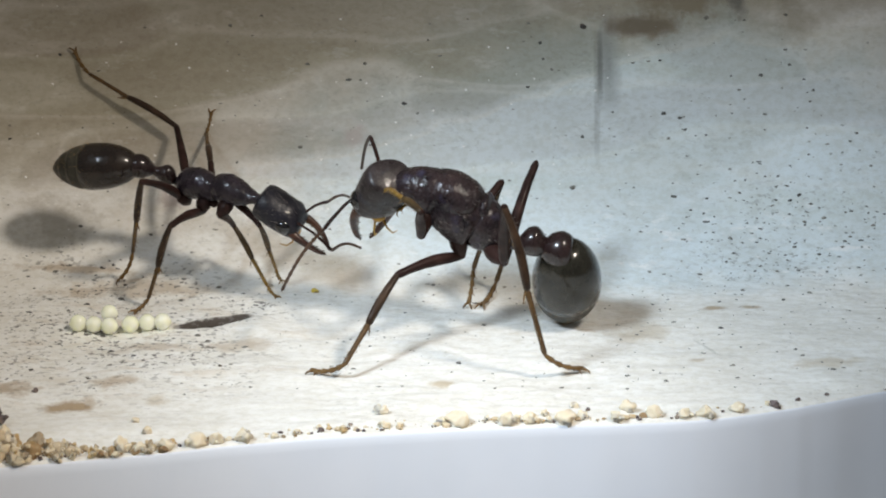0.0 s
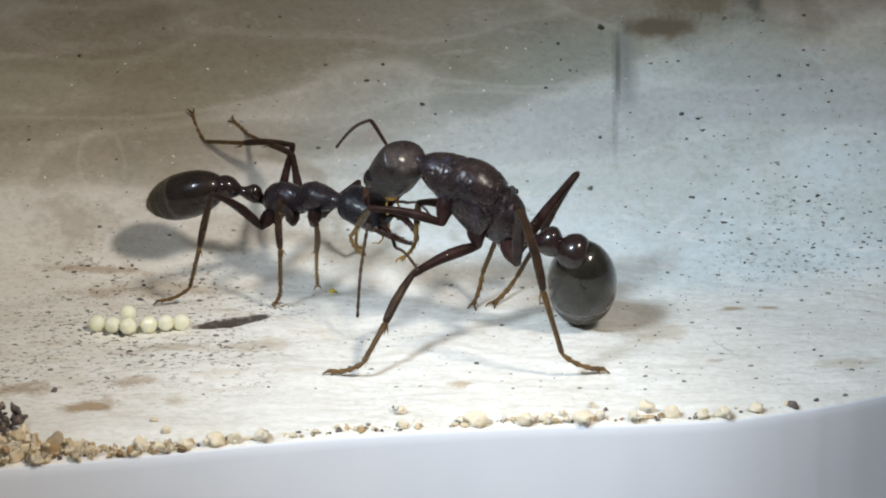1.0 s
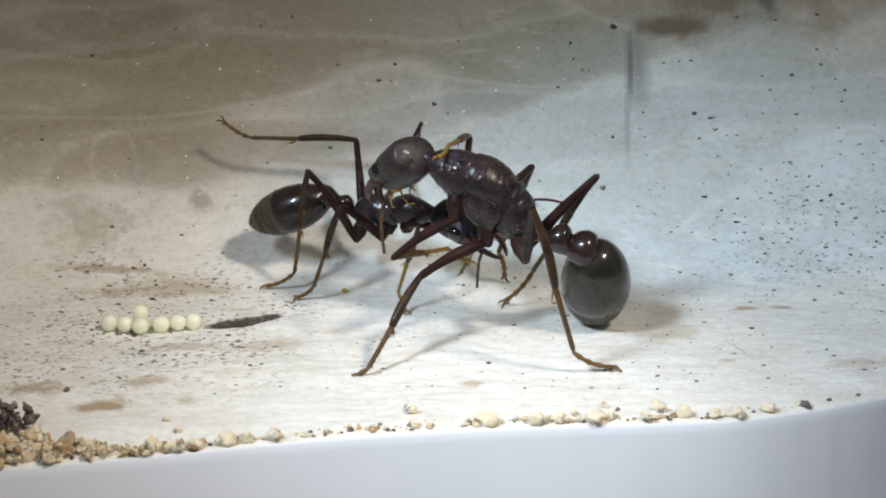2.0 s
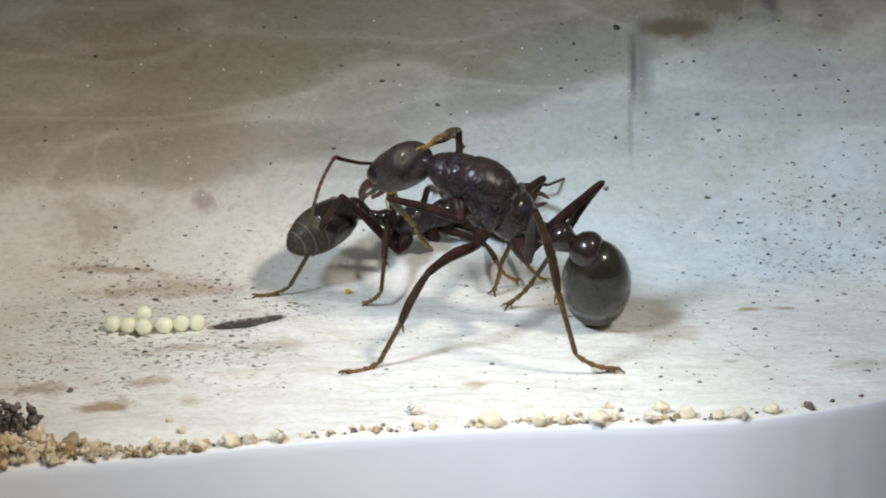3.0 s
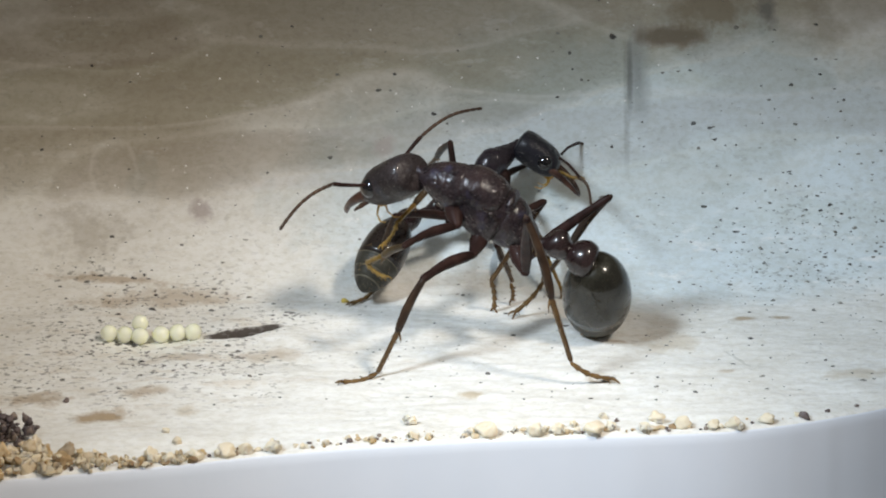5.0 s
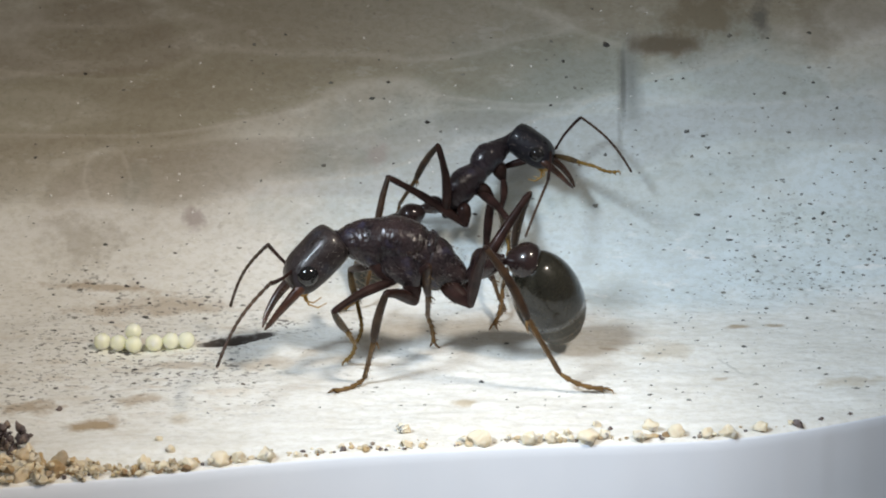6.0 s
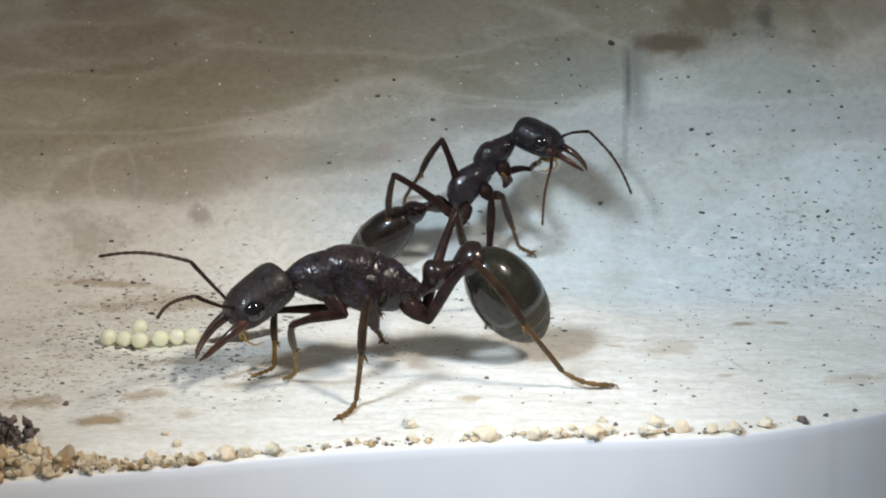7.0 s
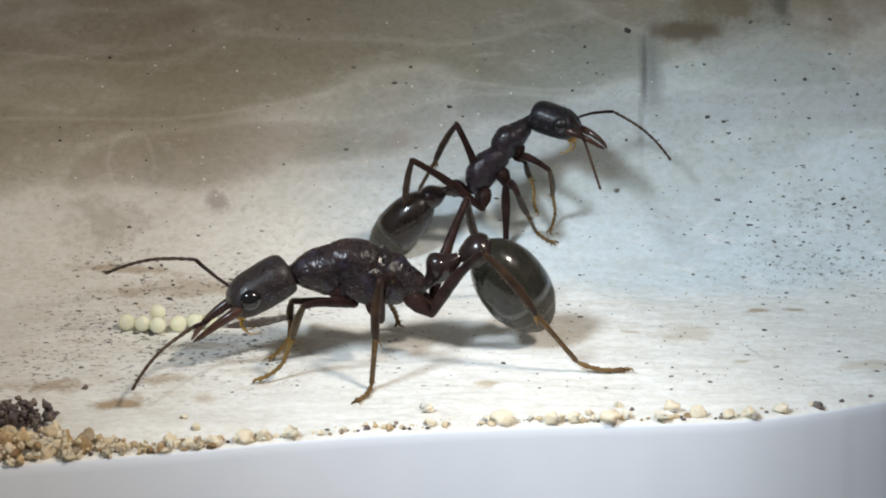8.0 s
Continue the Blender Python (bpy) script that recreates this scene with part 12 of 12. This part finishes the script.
    walk(small_ant["fm.tibia"], [
        (0, at(0.37, 2.98, 0.13, 9.24, 5.59, 131.95)),
        (0.2, at(0.4, 3.29, 0.09, 10.04, -0.24, 141.22)),
        (0.5, at(0.87, 3.56, 0.86, 10.05, 0.87, 139.65)),
        (0.7, at(0.53, 3.74, 1.1, 10.07, 0.39, 147.57)),
        (0.8, at(0.35, 3.82, 1.21, 10.2, -2.02, 150.96)),
        (0.9, at(0.18, 3.89, 1.33, 10.18, -4.43, 154.35)),
        (1, at(0.01, 3.96, 1.45, 10.02, -6.85, 157.75)),
        (1.05, at(-0.08, 3.89, 1.21, 19.3, -18.38, -163.43)),
        (1.1, at(-0.16, 3.82, 0.96, 18.82, -33.03, -122.35)),
        (1.15, at(-0.25, 3.74, 0.72, 5.24, -43.1, -73.06)),
        (1.2, at(-0.34, 3.67, 0.48, -14.3, -40.9, -19.06)),
        (1.3, at(-0.13, 3.51, 0.9, -15.94, -30.55, -17.89)),
        (1.4, at(0.1, 3.3, 1.29, -17.21, -20.19, -17.13)),
        (1.5, at(0.37, 3.07, 1.63, -18.29, -9.82, -16.64)),
        (1.57, at(0.55, 2.91, 1.64, -18.91, 5.89, 28.51)),
        (1.63, at(0.73, 2.76, 1.65, -7.79, 17.24, 75.88)),
        (1.7, at(0.92, 2.61, 1.66, 8.63, 16.52, 125.8)),
        (1.883, at(0.82, 2.11, 2.12, 5.67, 19.88, 111.72)),
        (2.067, at(0.78, 1.57, 2.51, 1.85, 22.44, 97.2)),
        (2.25, at(0.8, 1.02, 2.8, -2.6, 24, 82.29)),
        (2.433, at(0.85, 0.46, 3, -7.38, 24.46, 67.18)),
        (2.617, at(0.95, -0.09, 3.11, -12.13, 23.76, 52.09)),
        (2.8, at(1.08, -0.61, 3.12, -16.47, 21.97, 37.25)),
        (3, at(1.43, -0.74, 2.99, -15.81, 26.35, 39.09)),
        (3.25, at(1.51, -0.6, 2.71, -10.87, 29.39, 49.91)),
        (3.5, at(1.59, -0.47, 2.42, -5.21, 31.53, 61.29)),
        (4, at(2.12, -0.87, 2.32, -3.01, 36.11, 65.5)),
        (4.1, at(2.24, -1.12, 2.23, 0.08, 35.78, 70.62)),
        (4.2, at(2.37, -1.36, 2.13, 3.1, 35.22, 75.69)),
        (4.3, at(2.5, -1.59, 2.01, 6.03, 34.45, 80.67)),
        (4.4, at(2.62, -1.81, 1.89, 8.83, 33.48, 85.55)),
        (4.5, at(2.74, -2.03, 1.75, 11.5, 32.31, 90.3)),
        (4.7, at(1.97, -2.88, 1.49, 3.95, 41.66, 76.46)),
        (4.92, at(1.74, -3.17, 1.22, 4.09, 43.87, 76.67)),
        (5.14, at(1.51, -3.42, 0.91, 4.25, 46.08, 76.89)),
        (5.36, at(1.28, -3.64, 0.59, 4.43, 48.28, 77.13)),
        (5.58, at(1.06, -3.81, 0.23, 4.63, 50.49, 77.4)),
        (5.8, at(0.85, -3.93, -0.14, 4.86, 52.7, 77.69)),
        (5.9, at(0.91, -4.29, -0.69, 5.82, 47.98, 78.82)),
        (6, at(1.02, -4.49, -1.25, 6.58, 43.26, 79.75)),
        (6.2, at(1.17, -4.47, -1.26, 9.46, 39.84, 83.95)),
        (6.5, at(1.37, -4.07, -1.28, 8.91, 38.37, 83.09)),
        (6.6, at(1.65, -4.09, -1.22, 12.43, 40.79, 89.65)),
        (6.7, at(1.93, -4.09, -1.16, 16.42, 42.87, 96.63)),
        (6.8, at(2.21, -4.08, -1.1, 20.87, 44.56, 104.03)),
        (6.9, at(2.49, -4.05, -1.04, 25.71, 45.82, 111.78)),
        (7, at(2.77, -4.01, -0.99, 30.83, 46.59, 119.8)),
        (7.125, at(2.53, -3.93, -1.18, 28.79, 44.6, 117.03)),
        (7.25, at(2.28, -3.83, -1.36, 26.95, 42.54, 114.46)),
        (7.375, at(2.04, -3.71, -1.55, 25.3, 40.42, 112.05)),
        (7.5, at(1.79, -3.57, -1.74, 23.8, 38.26, 109.8)),
        (8, at(1.61, -3.48, -1.26, 20.04, 50.32, 103.41)),
    ])
    walk(small_ant["fm.tarsus"], [
        (0, at(-3.49, 7.28, -0.43, 2.93, -47.89, 92.46)),
        (0.2, at(-4.12, 6.92, 0.11, -6.62, -50.68, 105.32)),
        (0.5, at(-3.55, 7.32, 0.77, -18.79, -52.19, 121.22)),
        (0.7, at(-4.37, 6.85, 1.06, -24.33, -50.33, 128.32)),
        (0.8, at(-4.72, 6.63, 1.42, -34.99, -50.49, 143.56)),
        (0.9, at(-5.03, 6.39, 1.78, -45.2, -48.87, 158.36)),
        (1, at(-5.32, 6.14, 2.14, -54.06, -45.69, 171.88)),
        (1.1, at(-0.76, 4.19, 3.21, -25.74, -82.99, 129.56)),
        (1.2, at(3.81, 2.24, 4.28, 99.02, -56.13, -8.76)),
        (1.3, at(4.62, 1.97, 3.85, 95.67, -33.71, -2.87)),
        (1.4, at(5.31, 1.7, 3.29, 95.13, -11.17, 0.83)),
        (1.5, at(5.84, 1.43, 2.62, 96.03, 11.35, 4.31)),
        (1.6, at(1.75, 4.27, 1.32, 88.56, 38.24, -3.35)),
        (1.7, at(-2.33, 7.12, 0.01, 67.77, 62.92, -24.29)),
        (1.883, at(-1.19, 7.18, 0.15, 53.72, 59.99, -39.73)),
        (2.067, at(0.11, 6.89, 0.29, 42.83, 55.53, -52.04)),
        (2.25, at(1.51, 6.27, 0.44, 34.79, 50.06, -61.54)),
        (2.433, at(2.9, 5.33, 0.6, 28.91, 43.94, -68.93)),
        (2.617, at(4.21, 4.1, 0.77, 24.6, 37.4, -74.83)),
        (2.8, at(5.36, 2.64, 0.95, 21.41, 30.58, -79.7)),
        (3, at(5.47, 2.54, 0.41, 20.75, 29.97, -80.98)),
        (3.25, at(4.77, 3.26, -0.13, 24.57, 32.24, -72.68)),
        (3.5, at(3.97, 3.87, -0.61, 28.82, 34, -64.02)),
        (4, at(4.06, 3.39, -1.1, 19.74, 41.68, -79.14)),
        (4.1, at(3.8, 3.32, -1.16, 22.42, 52.76, -77.6)),
        (4.2, at(3.54, 3.23, -1.22, 26.75, 63.76, -74.32)),
        (4.3, at(3.27, 3.13, -1.27, 36.29, 74.5, -65.79)),
        (4.4, at(3, 3.01, -1.31, 75.58, 83.48, -27.49)),
        (4.5, at(2.72, 2.87, -1.35, 160.62, 80.26, 56.56)),
        (4.7, at(2.99, 1.33, -2.37, 8.7, 89.01, -95.12)),
        (4.92, at(2.71, 0.9, -2.8, -39.16, 76.3, -138.91)),
        (5.14, at(2.42, 0.49, -3.26, -42.8, 63.31, -138.36)),
        (5.36, at(2.14, 0.13, -3.74, -45.54, 50.35, -136.7)),
        (5.58, at(1.87, -0.21, -4.24, -48.22, 37.44, -134.58)),
        (5.8, at(1.6, -0.5, -4.75, -51.08, 24.62, -132.09)),
        (5.9, at(1.67, -0.48, -4.99, -51.47, 20.96, -132.85)),
        (6, at(1.78, -0.33, -5.22, -51.81, 17.3, -133.58)),
        (6.2, at(1.64, -0.04, -4.98, -52.11, 19.69, -134.45)),
        (6.5, at(1.91, 0.45, -4.88, -51.98, 23.85, -133.9)),
        (6.6, at(1.67, 0.3, -5.01, -57.14, 41.89, -129.59)),
        (6.7, at(1.44, 0.13, -5.1, -62.16, 60.17, -126.4)),
        (6.8, at(1.21, -0.07, -5.17, -69.68, 78.55, -126.39)),
        (6.9, at(0.99, -0.3, -5.2, 122.25, 82.81, 72.83)),
        (7, at(0.79, -0.55, -5.2, 111.57, 64.44, 69.6)),
        (7.125, at(0.65, -0.25, -5.25, 86.21, 75.52, 46.41)),
        (7.25, at(0.52, 0.06, -5.29, 23.3, 78.16, -14.38)),
        (7.375, at(0.38, 0.38, -5.31, -15.19, 68.92, -50.73)),
        (7.5, at(0.25, 0.71, -5.33, -28.86, 56.5, -62.17)),
        (8, at(0.75, 0.12, -5.72, -43.89, 48.67, -81.07)),
    ])
    walk(small_ant["fh.coxa"], [
        (0, at(0.5, 0.5, -0.6, 11.37, 20.19, 145.35)),
        (0.2, at(0.5, 0.5, -0.6, 11.67, 4.59, 145.02)),
        (0.5, at(0.5, 0.5, -0.6, 18.85, 49.8, 164.46)),
        (0.6, at(0.5, 0.5, -0.6, 47.52, 35.63, -129.64)),
        (0.7, at(0.5, 0.5, -0.6, 47.82, 10.48, -83.43)),
        (1, at(0.5, 0.5, -0.6, 51.07, 33.07, -80.93)),
        (1.2, at(0.5, 0.5, -0.6, 58.99, 48.85, -70.72)),
        (1.35, at(0.5, 0.5, -0.6, 16.83, 70.41, -118.76)),
        (1.5, at(0.5, 0.5, -0.6, -52.54, 59.69, 166.17)),
        (1.7, at(0.5, 0.5, -0.6, -58.08, 48.15, 159.78)),
        (2.8, at(0.5, 0.5, -0.6, -29.76, 42.99, -164.86)),
        (3, at(0.5, 0.5, -0.6, -59.81, 55.16, 152.63)),
        (3.5, at(0.5, 0.5, -0.6, -51.47, 35.63, 166.61)),
        (4, at(0.5, 0.5, -0.6, -54.35, 42.42, 162.36)),
        (4.5, at(0.5, 0.5, -0.6, -60.2, -0.58, 171.24)),
        (4.7, at(0.5, 0.5, -0.6, -60.66, 12.9, 172.59)),
        (5.8, at(0.5, 0.5, -0.6, -64.94, 32.6, 166.44)),
        (6, at(0.5, 0.5, -0.6, -68.62, -7.14, -167.36)),
        (6.2, at(0.5, 0.5, -0.6, -72.92, -21.25, -155.27)),
        (6.5, at(0.5, 0.5, -0.6, -75.55, -24.9, -148.86)),
        (6.75, at(0.5, 0.5, -0.6, -89.89, 11.52, -165.61)),
        (7, at(0.5, 0.5, -0.6, -120.92, 39.17, 161.91)),
        (7.5, at(0.5, 0.5, -0.6, -122.12, 42.33, 160.05)),
        (8, at(0.5, 0.5, -0.6, -121.48, 53.14, 160.29)),
    ])
    walk(small_ant["fh.femur"], [
        (0, at(-0.46, 1.16, -1.03, 10.25, -15.99, 132.55)),
        (0.2, at(-0.51, 1.21, -0.7, 8.45, -20.2, 138.92)),
        (0.35, at(-0.39, 0.96, -1.12, 12.35, -20.54, 126.33)),
        (0.5, at(-0.27, 0.71, -1.55, 16.23, -20.08, 113.74)),
        (0.7, at(0.64, -0.71, -0.83, 21.37, -8.03, 97.07)),
        (0.85, at(0.65, -0.62, -1.05, 21.65, -18, 99.79)),
        (1, at(0.66, -0.53, -1.28, 21.43, -27.98, 102.67)),
        (1.2, at(0.77, -0.27, -1.53, 13.4, -36.47, 118.63)),
        (1.35, at(0.33, 0.19, -1.6, 10.05, -46.2, 125.22)),
        (1.5, at(-0.11, 0.65, -1.67, 4.01, -55.51, 134.3)),
        (1.7, at(-0.28, 0.79, -1.52, -6.01, -55, 146.46)),
        (1.883, at(-0.29, 0.7, -1.51, 11.17, -55.19, 124.91)),
        (2.067, at(-0.31, 0.61, -1.5, 26.74, -51.87, 104.93)),
        (2.25, at(-0.33, 0.52, -1.49, 38.53, -45.83, 88.6)),
        (2.433, at(-0.34, 0.44, -1.47, 46.58, -38.04, 75.78)),
        (2.617, at(-0.36, 0.35, -1.46, 51.75, -29.22, 65.48)),
        (2.8, at(-0.38, 0.26, -1.45, 54.82, -19.82, 56.78)),
        (2.9, at(-0.25, 0.54, -1.53, 49.85, -63.11, 81.05)),
        (3, at(-0.13, 0.83, -1.62, -74.26, -67.43, -138.78)),
        (3.167, at(-0.25, 0.8, -1.52, -80.18, -67.77, -132.36)),
        (3.333, at(-0.36, 0.76, -1.42, -86.21, -67.85, -125.83)),
        (3.5, at(-0.48, 0.73, -1.32, -92.23, -67.68, -119.32)),
        (4, at(-0.37, 0.78, -1.44, -82.21, -65.5, -130.31)),
        (4.1, at(-0.44, 0.76, -1.27, -106.38, -71.35, -106.99)),
        (4.2, at(-0.51, 0.74, -1.1, -140.42, -72.25, -73.8)),
        (4.3, at(-0.59, 0.72, -0.93, -168.34, -67.59, -46.73)),
        (4.4, at(-0.66, 0.71, -0.76, 175.33, -59.85, -31.27)),
        (4.5, at(-0.73, 0.69, -0.59, 165.75, -50.82, -22.58)),
        (4.6, at(-0.71, 0.67, -0.73, 167.36, -53.03, -24.71)),
        (4.7, at(-0.7, 0.66, -0.88, 169.21, -55.19, -27.06)),
        (5.8, at(-0.52, 0.75, -1.27, -177.04, -66.32, -43.64)),
        (5.9, at(-0.61, 0.49, -0.86, -172.01, -64.23, -49.1)),
        (6, at(-0.7, 0.23, -0.45, -167.78, -61.96, -53.75)),
        (6.2, at(-0.55, 0.02, -0.15, -177.23, -57.55, -43.06)),
        (6.5, at(-0.46, -0.08, -0.08, -177.25, -56.47, -43.04)),
        (6.6, at(-0.45, 0.09, -0.34, 179.55, -56.37, -39.21)),
        (6.7, at(-0.44, 0.27, -0.6, 176.38, -56.15, -35.42)),
        (6.8, at(-0.43, 0.45, -0.86, 173.27, -55.82, -31.68)),
        (6.9, at(-0.42, 0.62, -1.12, 170.24, -55.37, -28.02)),
        (7, at(-0.41, 0.8, -1.38, 167.29, -54.82, -24.45)),
        (7.5, at(-0.36, 0.81, -1.44, 165.84, -56.92, -22.68)),
        (8, at(-0.2, 0.75, -1.59, 161.98, -61.64, -18.15)),
    ])
    walk(small_ant["fh.tibia"], [
        (0, at(-4.62, 5.69, 0.73, 14.15, -29.54, -173.19)),
        (0.2, at(-5.04, 5.16, 1.51, 15.13, -28.32, -175.19)),
        (0.35, at(-3.94, 5.79, 1.12, 2.47, -40.91, -146.19)),
        (0.5, at(-2.69, 6.22, 0.65, -18.99, -45.86, -109.61)),
        (0.6, at(-1.42, 5.9, 0.36, 17.24, -38.72, -154.84)),
        (0.7, at(-0.14, 5.58, 0.07, 36.35, -16.9, 175.66)),
        (0.85, at(-0.38, 5.38, 0.93, 35.2, -11.8, -179.95)),
        (1, at(-0.58, 4.99, 1.73, 34.47, -6.64, -175.72)),
        (1.2, at(-1.7, 4.25, 2.27, 34.26, -1.6, -172.63)),
        (1.35, at(-2.22, 3.81, 3.02, 34.15, -5.63, -168.94)),
        (1.5, at(-2.64, 3.24, 3.6, 33.77, -9.64, -165.22)),
        (1.7, at(-3.34, 2.81, 3.72, 32.97, -14.41, -160.95)),
        (1.883, at(-2.38, 3.7, 3.74, 32.31, -13.38, -158.74)),
        (2.067, at(-1.33, 4.43, 3.54, 31.69, -12.31, -156.56)),
        (2.25, at(-0.22, 4.98, 3.1, 31.11, -11.23, -154.39)),
        (2.433, at(0.9, 5.32, 2.47, 30.58, -10.12, -152.24)),
        (2.617, at(1.96, 5.43, 1.67, 30.09, -9, -150.11)),
        (2.8, at(2.92, 5.3, 0.72, 29.65, -7.86, -147.99)),
        (2.85, at(1.56, 4.35, 2.45, 32.5, 11.48, -176.55)),
        (2.9, at(0.2, 3.4, 4.18, 24.88, 29.68, 152.09)),
        (2.95, at(-0.89, 1.31, 4.23, 4.79, 40.35, 111.79)),
        (3, at(-1.98, -0.79, 4.29, -19.96, 37.02, 67.52)),
        (3.167, at(-1.88, -0.99, 4.4, -11.12, 36.72, 80.8)),
        (3.333, at(-1.78, -1.19, 4.51, -2.7, 34.82, 93.68)),
        (3.5, at(-1.67, -1.39, 4.6, 4.77, 31.5, 105.74)),
        (4, at(-2.09, -1.25, 4.39, 4.78, 25.22, 105.72)),
        (4.1, at(-1.04, -1.2, 4.8, 4.78, 25.03, 105.71)),
        (4.2, at(0.03, -1.13, 5, 4.78, 24.85, 105.7)),
        (4.3, at(1.09, -1.05, 4.99, 4.77, 24.66, 105.69)),
        (4.4, at(2.09, -0.96, 4.78, 4.77, 24.47, 105.69)),
        (4.5, at(3.01, -0.86, 4.37, 4.77, 24.28, 105.68)),
        (4.6, at(2.78, -0.94, 4.38, 2.04, 26.97, 98.77)),
        (4.7, at(2.55, -1.01, 4.38, -1.11, 29.33, 91.56)),
        (5.8, at(1.34, -1.03, 4.59, 0.49, 36.28, 94.81)),
        (5.9, at(1.21, -1.62, 4.91, 7.46, 35.75, 106.69)),
        (6, at(1.08, -2.2, 5.2, 14.07, 34.1, 118.25)),
        (6.2, at(1.96, -2.33, 5.25, 17.67, 28.92, 124.74)),
        (6.5, at(2.12, -2.49, 5.26, 18.13, 27.47, 125.68)),
        (6.6, at(2.29, -2.15, 4.99, 19.08, 25.17, 127.46)),
        (6.7, at(2.46, -1.8, 4.72, 19.94, 22.84, 129.18)),
        (6.8, at(2.63, -1.44, 4.43, 20.72, 20.49, 130.82)),
        (6.9, at(2.79, -1.09, 4.14, 21.41, 18.12, 132.41)),
        (7, at(2.94, -0.73, 3.85, 22.02, 15.74, 133.95)),
        (7.5, at(2.86, -0.53, 3.93, 22.8, 16.31, 136.9)),
        (8, at(2.69, -0.2, 4.04, 22.15, 22.35, 134.39)),
    ])
    walk(small_ant["fh.tarsus"], [
        (0, at(-11.01, 4.93, 4.38, 14.35, -29.46, 154)),
        (0.2, at(-11.53, 4.61, 5.02, 10.44, -35.3, 161.83)),
        (0.35, at(-8.59, 2.68, 5.97, 1.23, -41.4, 178.41)),
        (0.5, at(-4.42, 1.36, 5.96, -10.76, -44.99, -162.51)),
        (0.7, at(-7.2, 6.11, 2.22, 48, -54.37, 112.73)),
        (0.85, at(-7.63, 5.37, 2.44, 37.1, -56.84, 125.47)),
        (1, at(-7.91, 4.44, 2.58, 24.95, -57.81, 139.44)),
        (1.2, at(-9.03, 3.3, 2.48, -2.39, -50.6, 170.93)),
        (1.35, at(-9.45, 2.4, 3.74, -9.06, -52.58, 179.72)),
        (1.5, at(-9.69, 1.38, 4.84, -16.41, -53.88, -170.82)),
        (1.7, at(-10.11, 0.48, 5.56, -10.01, -50.83, -178.72)),
        (1.883, at(-9.09, 1.09, 5.46, -15.25, -44.2, -173.67)),
        (2.067, at(-7.96, 1.55, 5.11, -19.24, -37.32, -169.88)),
        (2.25, at(-6.76, 1.85, 4.55, -22.39, -30.28, -166.95)),
        (2.433, at(-5.55, 1.93, 3.77, -24.95, -23.13, -164.62)),
        (2.617, at(-4.38, 1.79, 2.82, -27.1, -15.89, -162.73)),
        (2.8, at(-3.29, 1.41, 1.73, -28.95, -8.6, -161.16)),
        (2.9, at(-5.48, 6.41, 0.51, -1.65, -2, 150.61)),
        (3, at(0.28, 4.67, -0.16, 12.85, 22.09, 107.56)),
        (3.167, at(-0.93, 4.86, -0.02, 13.34, 20.6, 108.79)),
        (3.333, at(-2.17, 4.87, 0.28, 13.8, 19.11, 110)),
        (3.5, at(-3.38, 4.69, 0.73, 14.22, 17.6, 111.19)),
        (4, at(-3.9, 5.2, 1.23, 16.54, 0.34, 117.19)),
        (4.1, at(-2.86, 5.26, 1.67, 11.06, 2.92, 134.35)),
        (4.2, at(-1.79, 5.33, 1.89, 6.55, 6.98, 151.27)),
        (4.3, at(-0.73, 5.42, 1.9, 3.39, 12.18, 168.06)),
        (4.4, at(0.27, 5.52, 1.71, 1.87, 18.05, -175.02)),
        (4.5, at(1.18, 5.63, 1.33, 2.21, 24.1, -157.58)),
        (4.6, at(1.78, 5.58, 1.03, -3.88, 17.07, -170.58)),
        (4.7, at(2.38, 5.44, 0.75, -8.05, 8.98, 177.63)),
        (5.8, at(0.84, 4.92, 0.21, -8.64, 19.8, 174.83)),
        (5.9, at(-0.51, 4.14, 0.58, -13.61, 31.35, 151.12)),
        (6, at(-1.82, 3.2, 1.05, -24.77, 39.8, 123.05)),
        (6.2, at(-1.73, 2.99, 1.67, -25.13, 35.7, 122.57)),
        (6.5, at(-1.71, 2.84, 1.84, -23.82, 32.87, 124.86)),
        (6.6, at(-1.78, 3.17, 1.84, -11.15, 34.23, 143.09)),
        (6.7, at(-1.85, 3.49, 1.84, 1.35, 32.21, 161.16)),
        (6.8, at(-1.91, 3.8, 1.84, 12.14, 27.17, 177.74)),
        (6.9, at(-1.96, 4.11, 1.84, 20.52, 19.8, -167.71)),
        (7, at(-2, 4.4, 1.84, 26.46, 10.82, -154.93)),
        (7.5, at(-2.33, 4.32, 1.85, 27.26, 14.25, -150.81)),
        (8, at(-2.1, 4.69, 1.22, 25.42, 8.16, -158.6)),
    ])


motions()
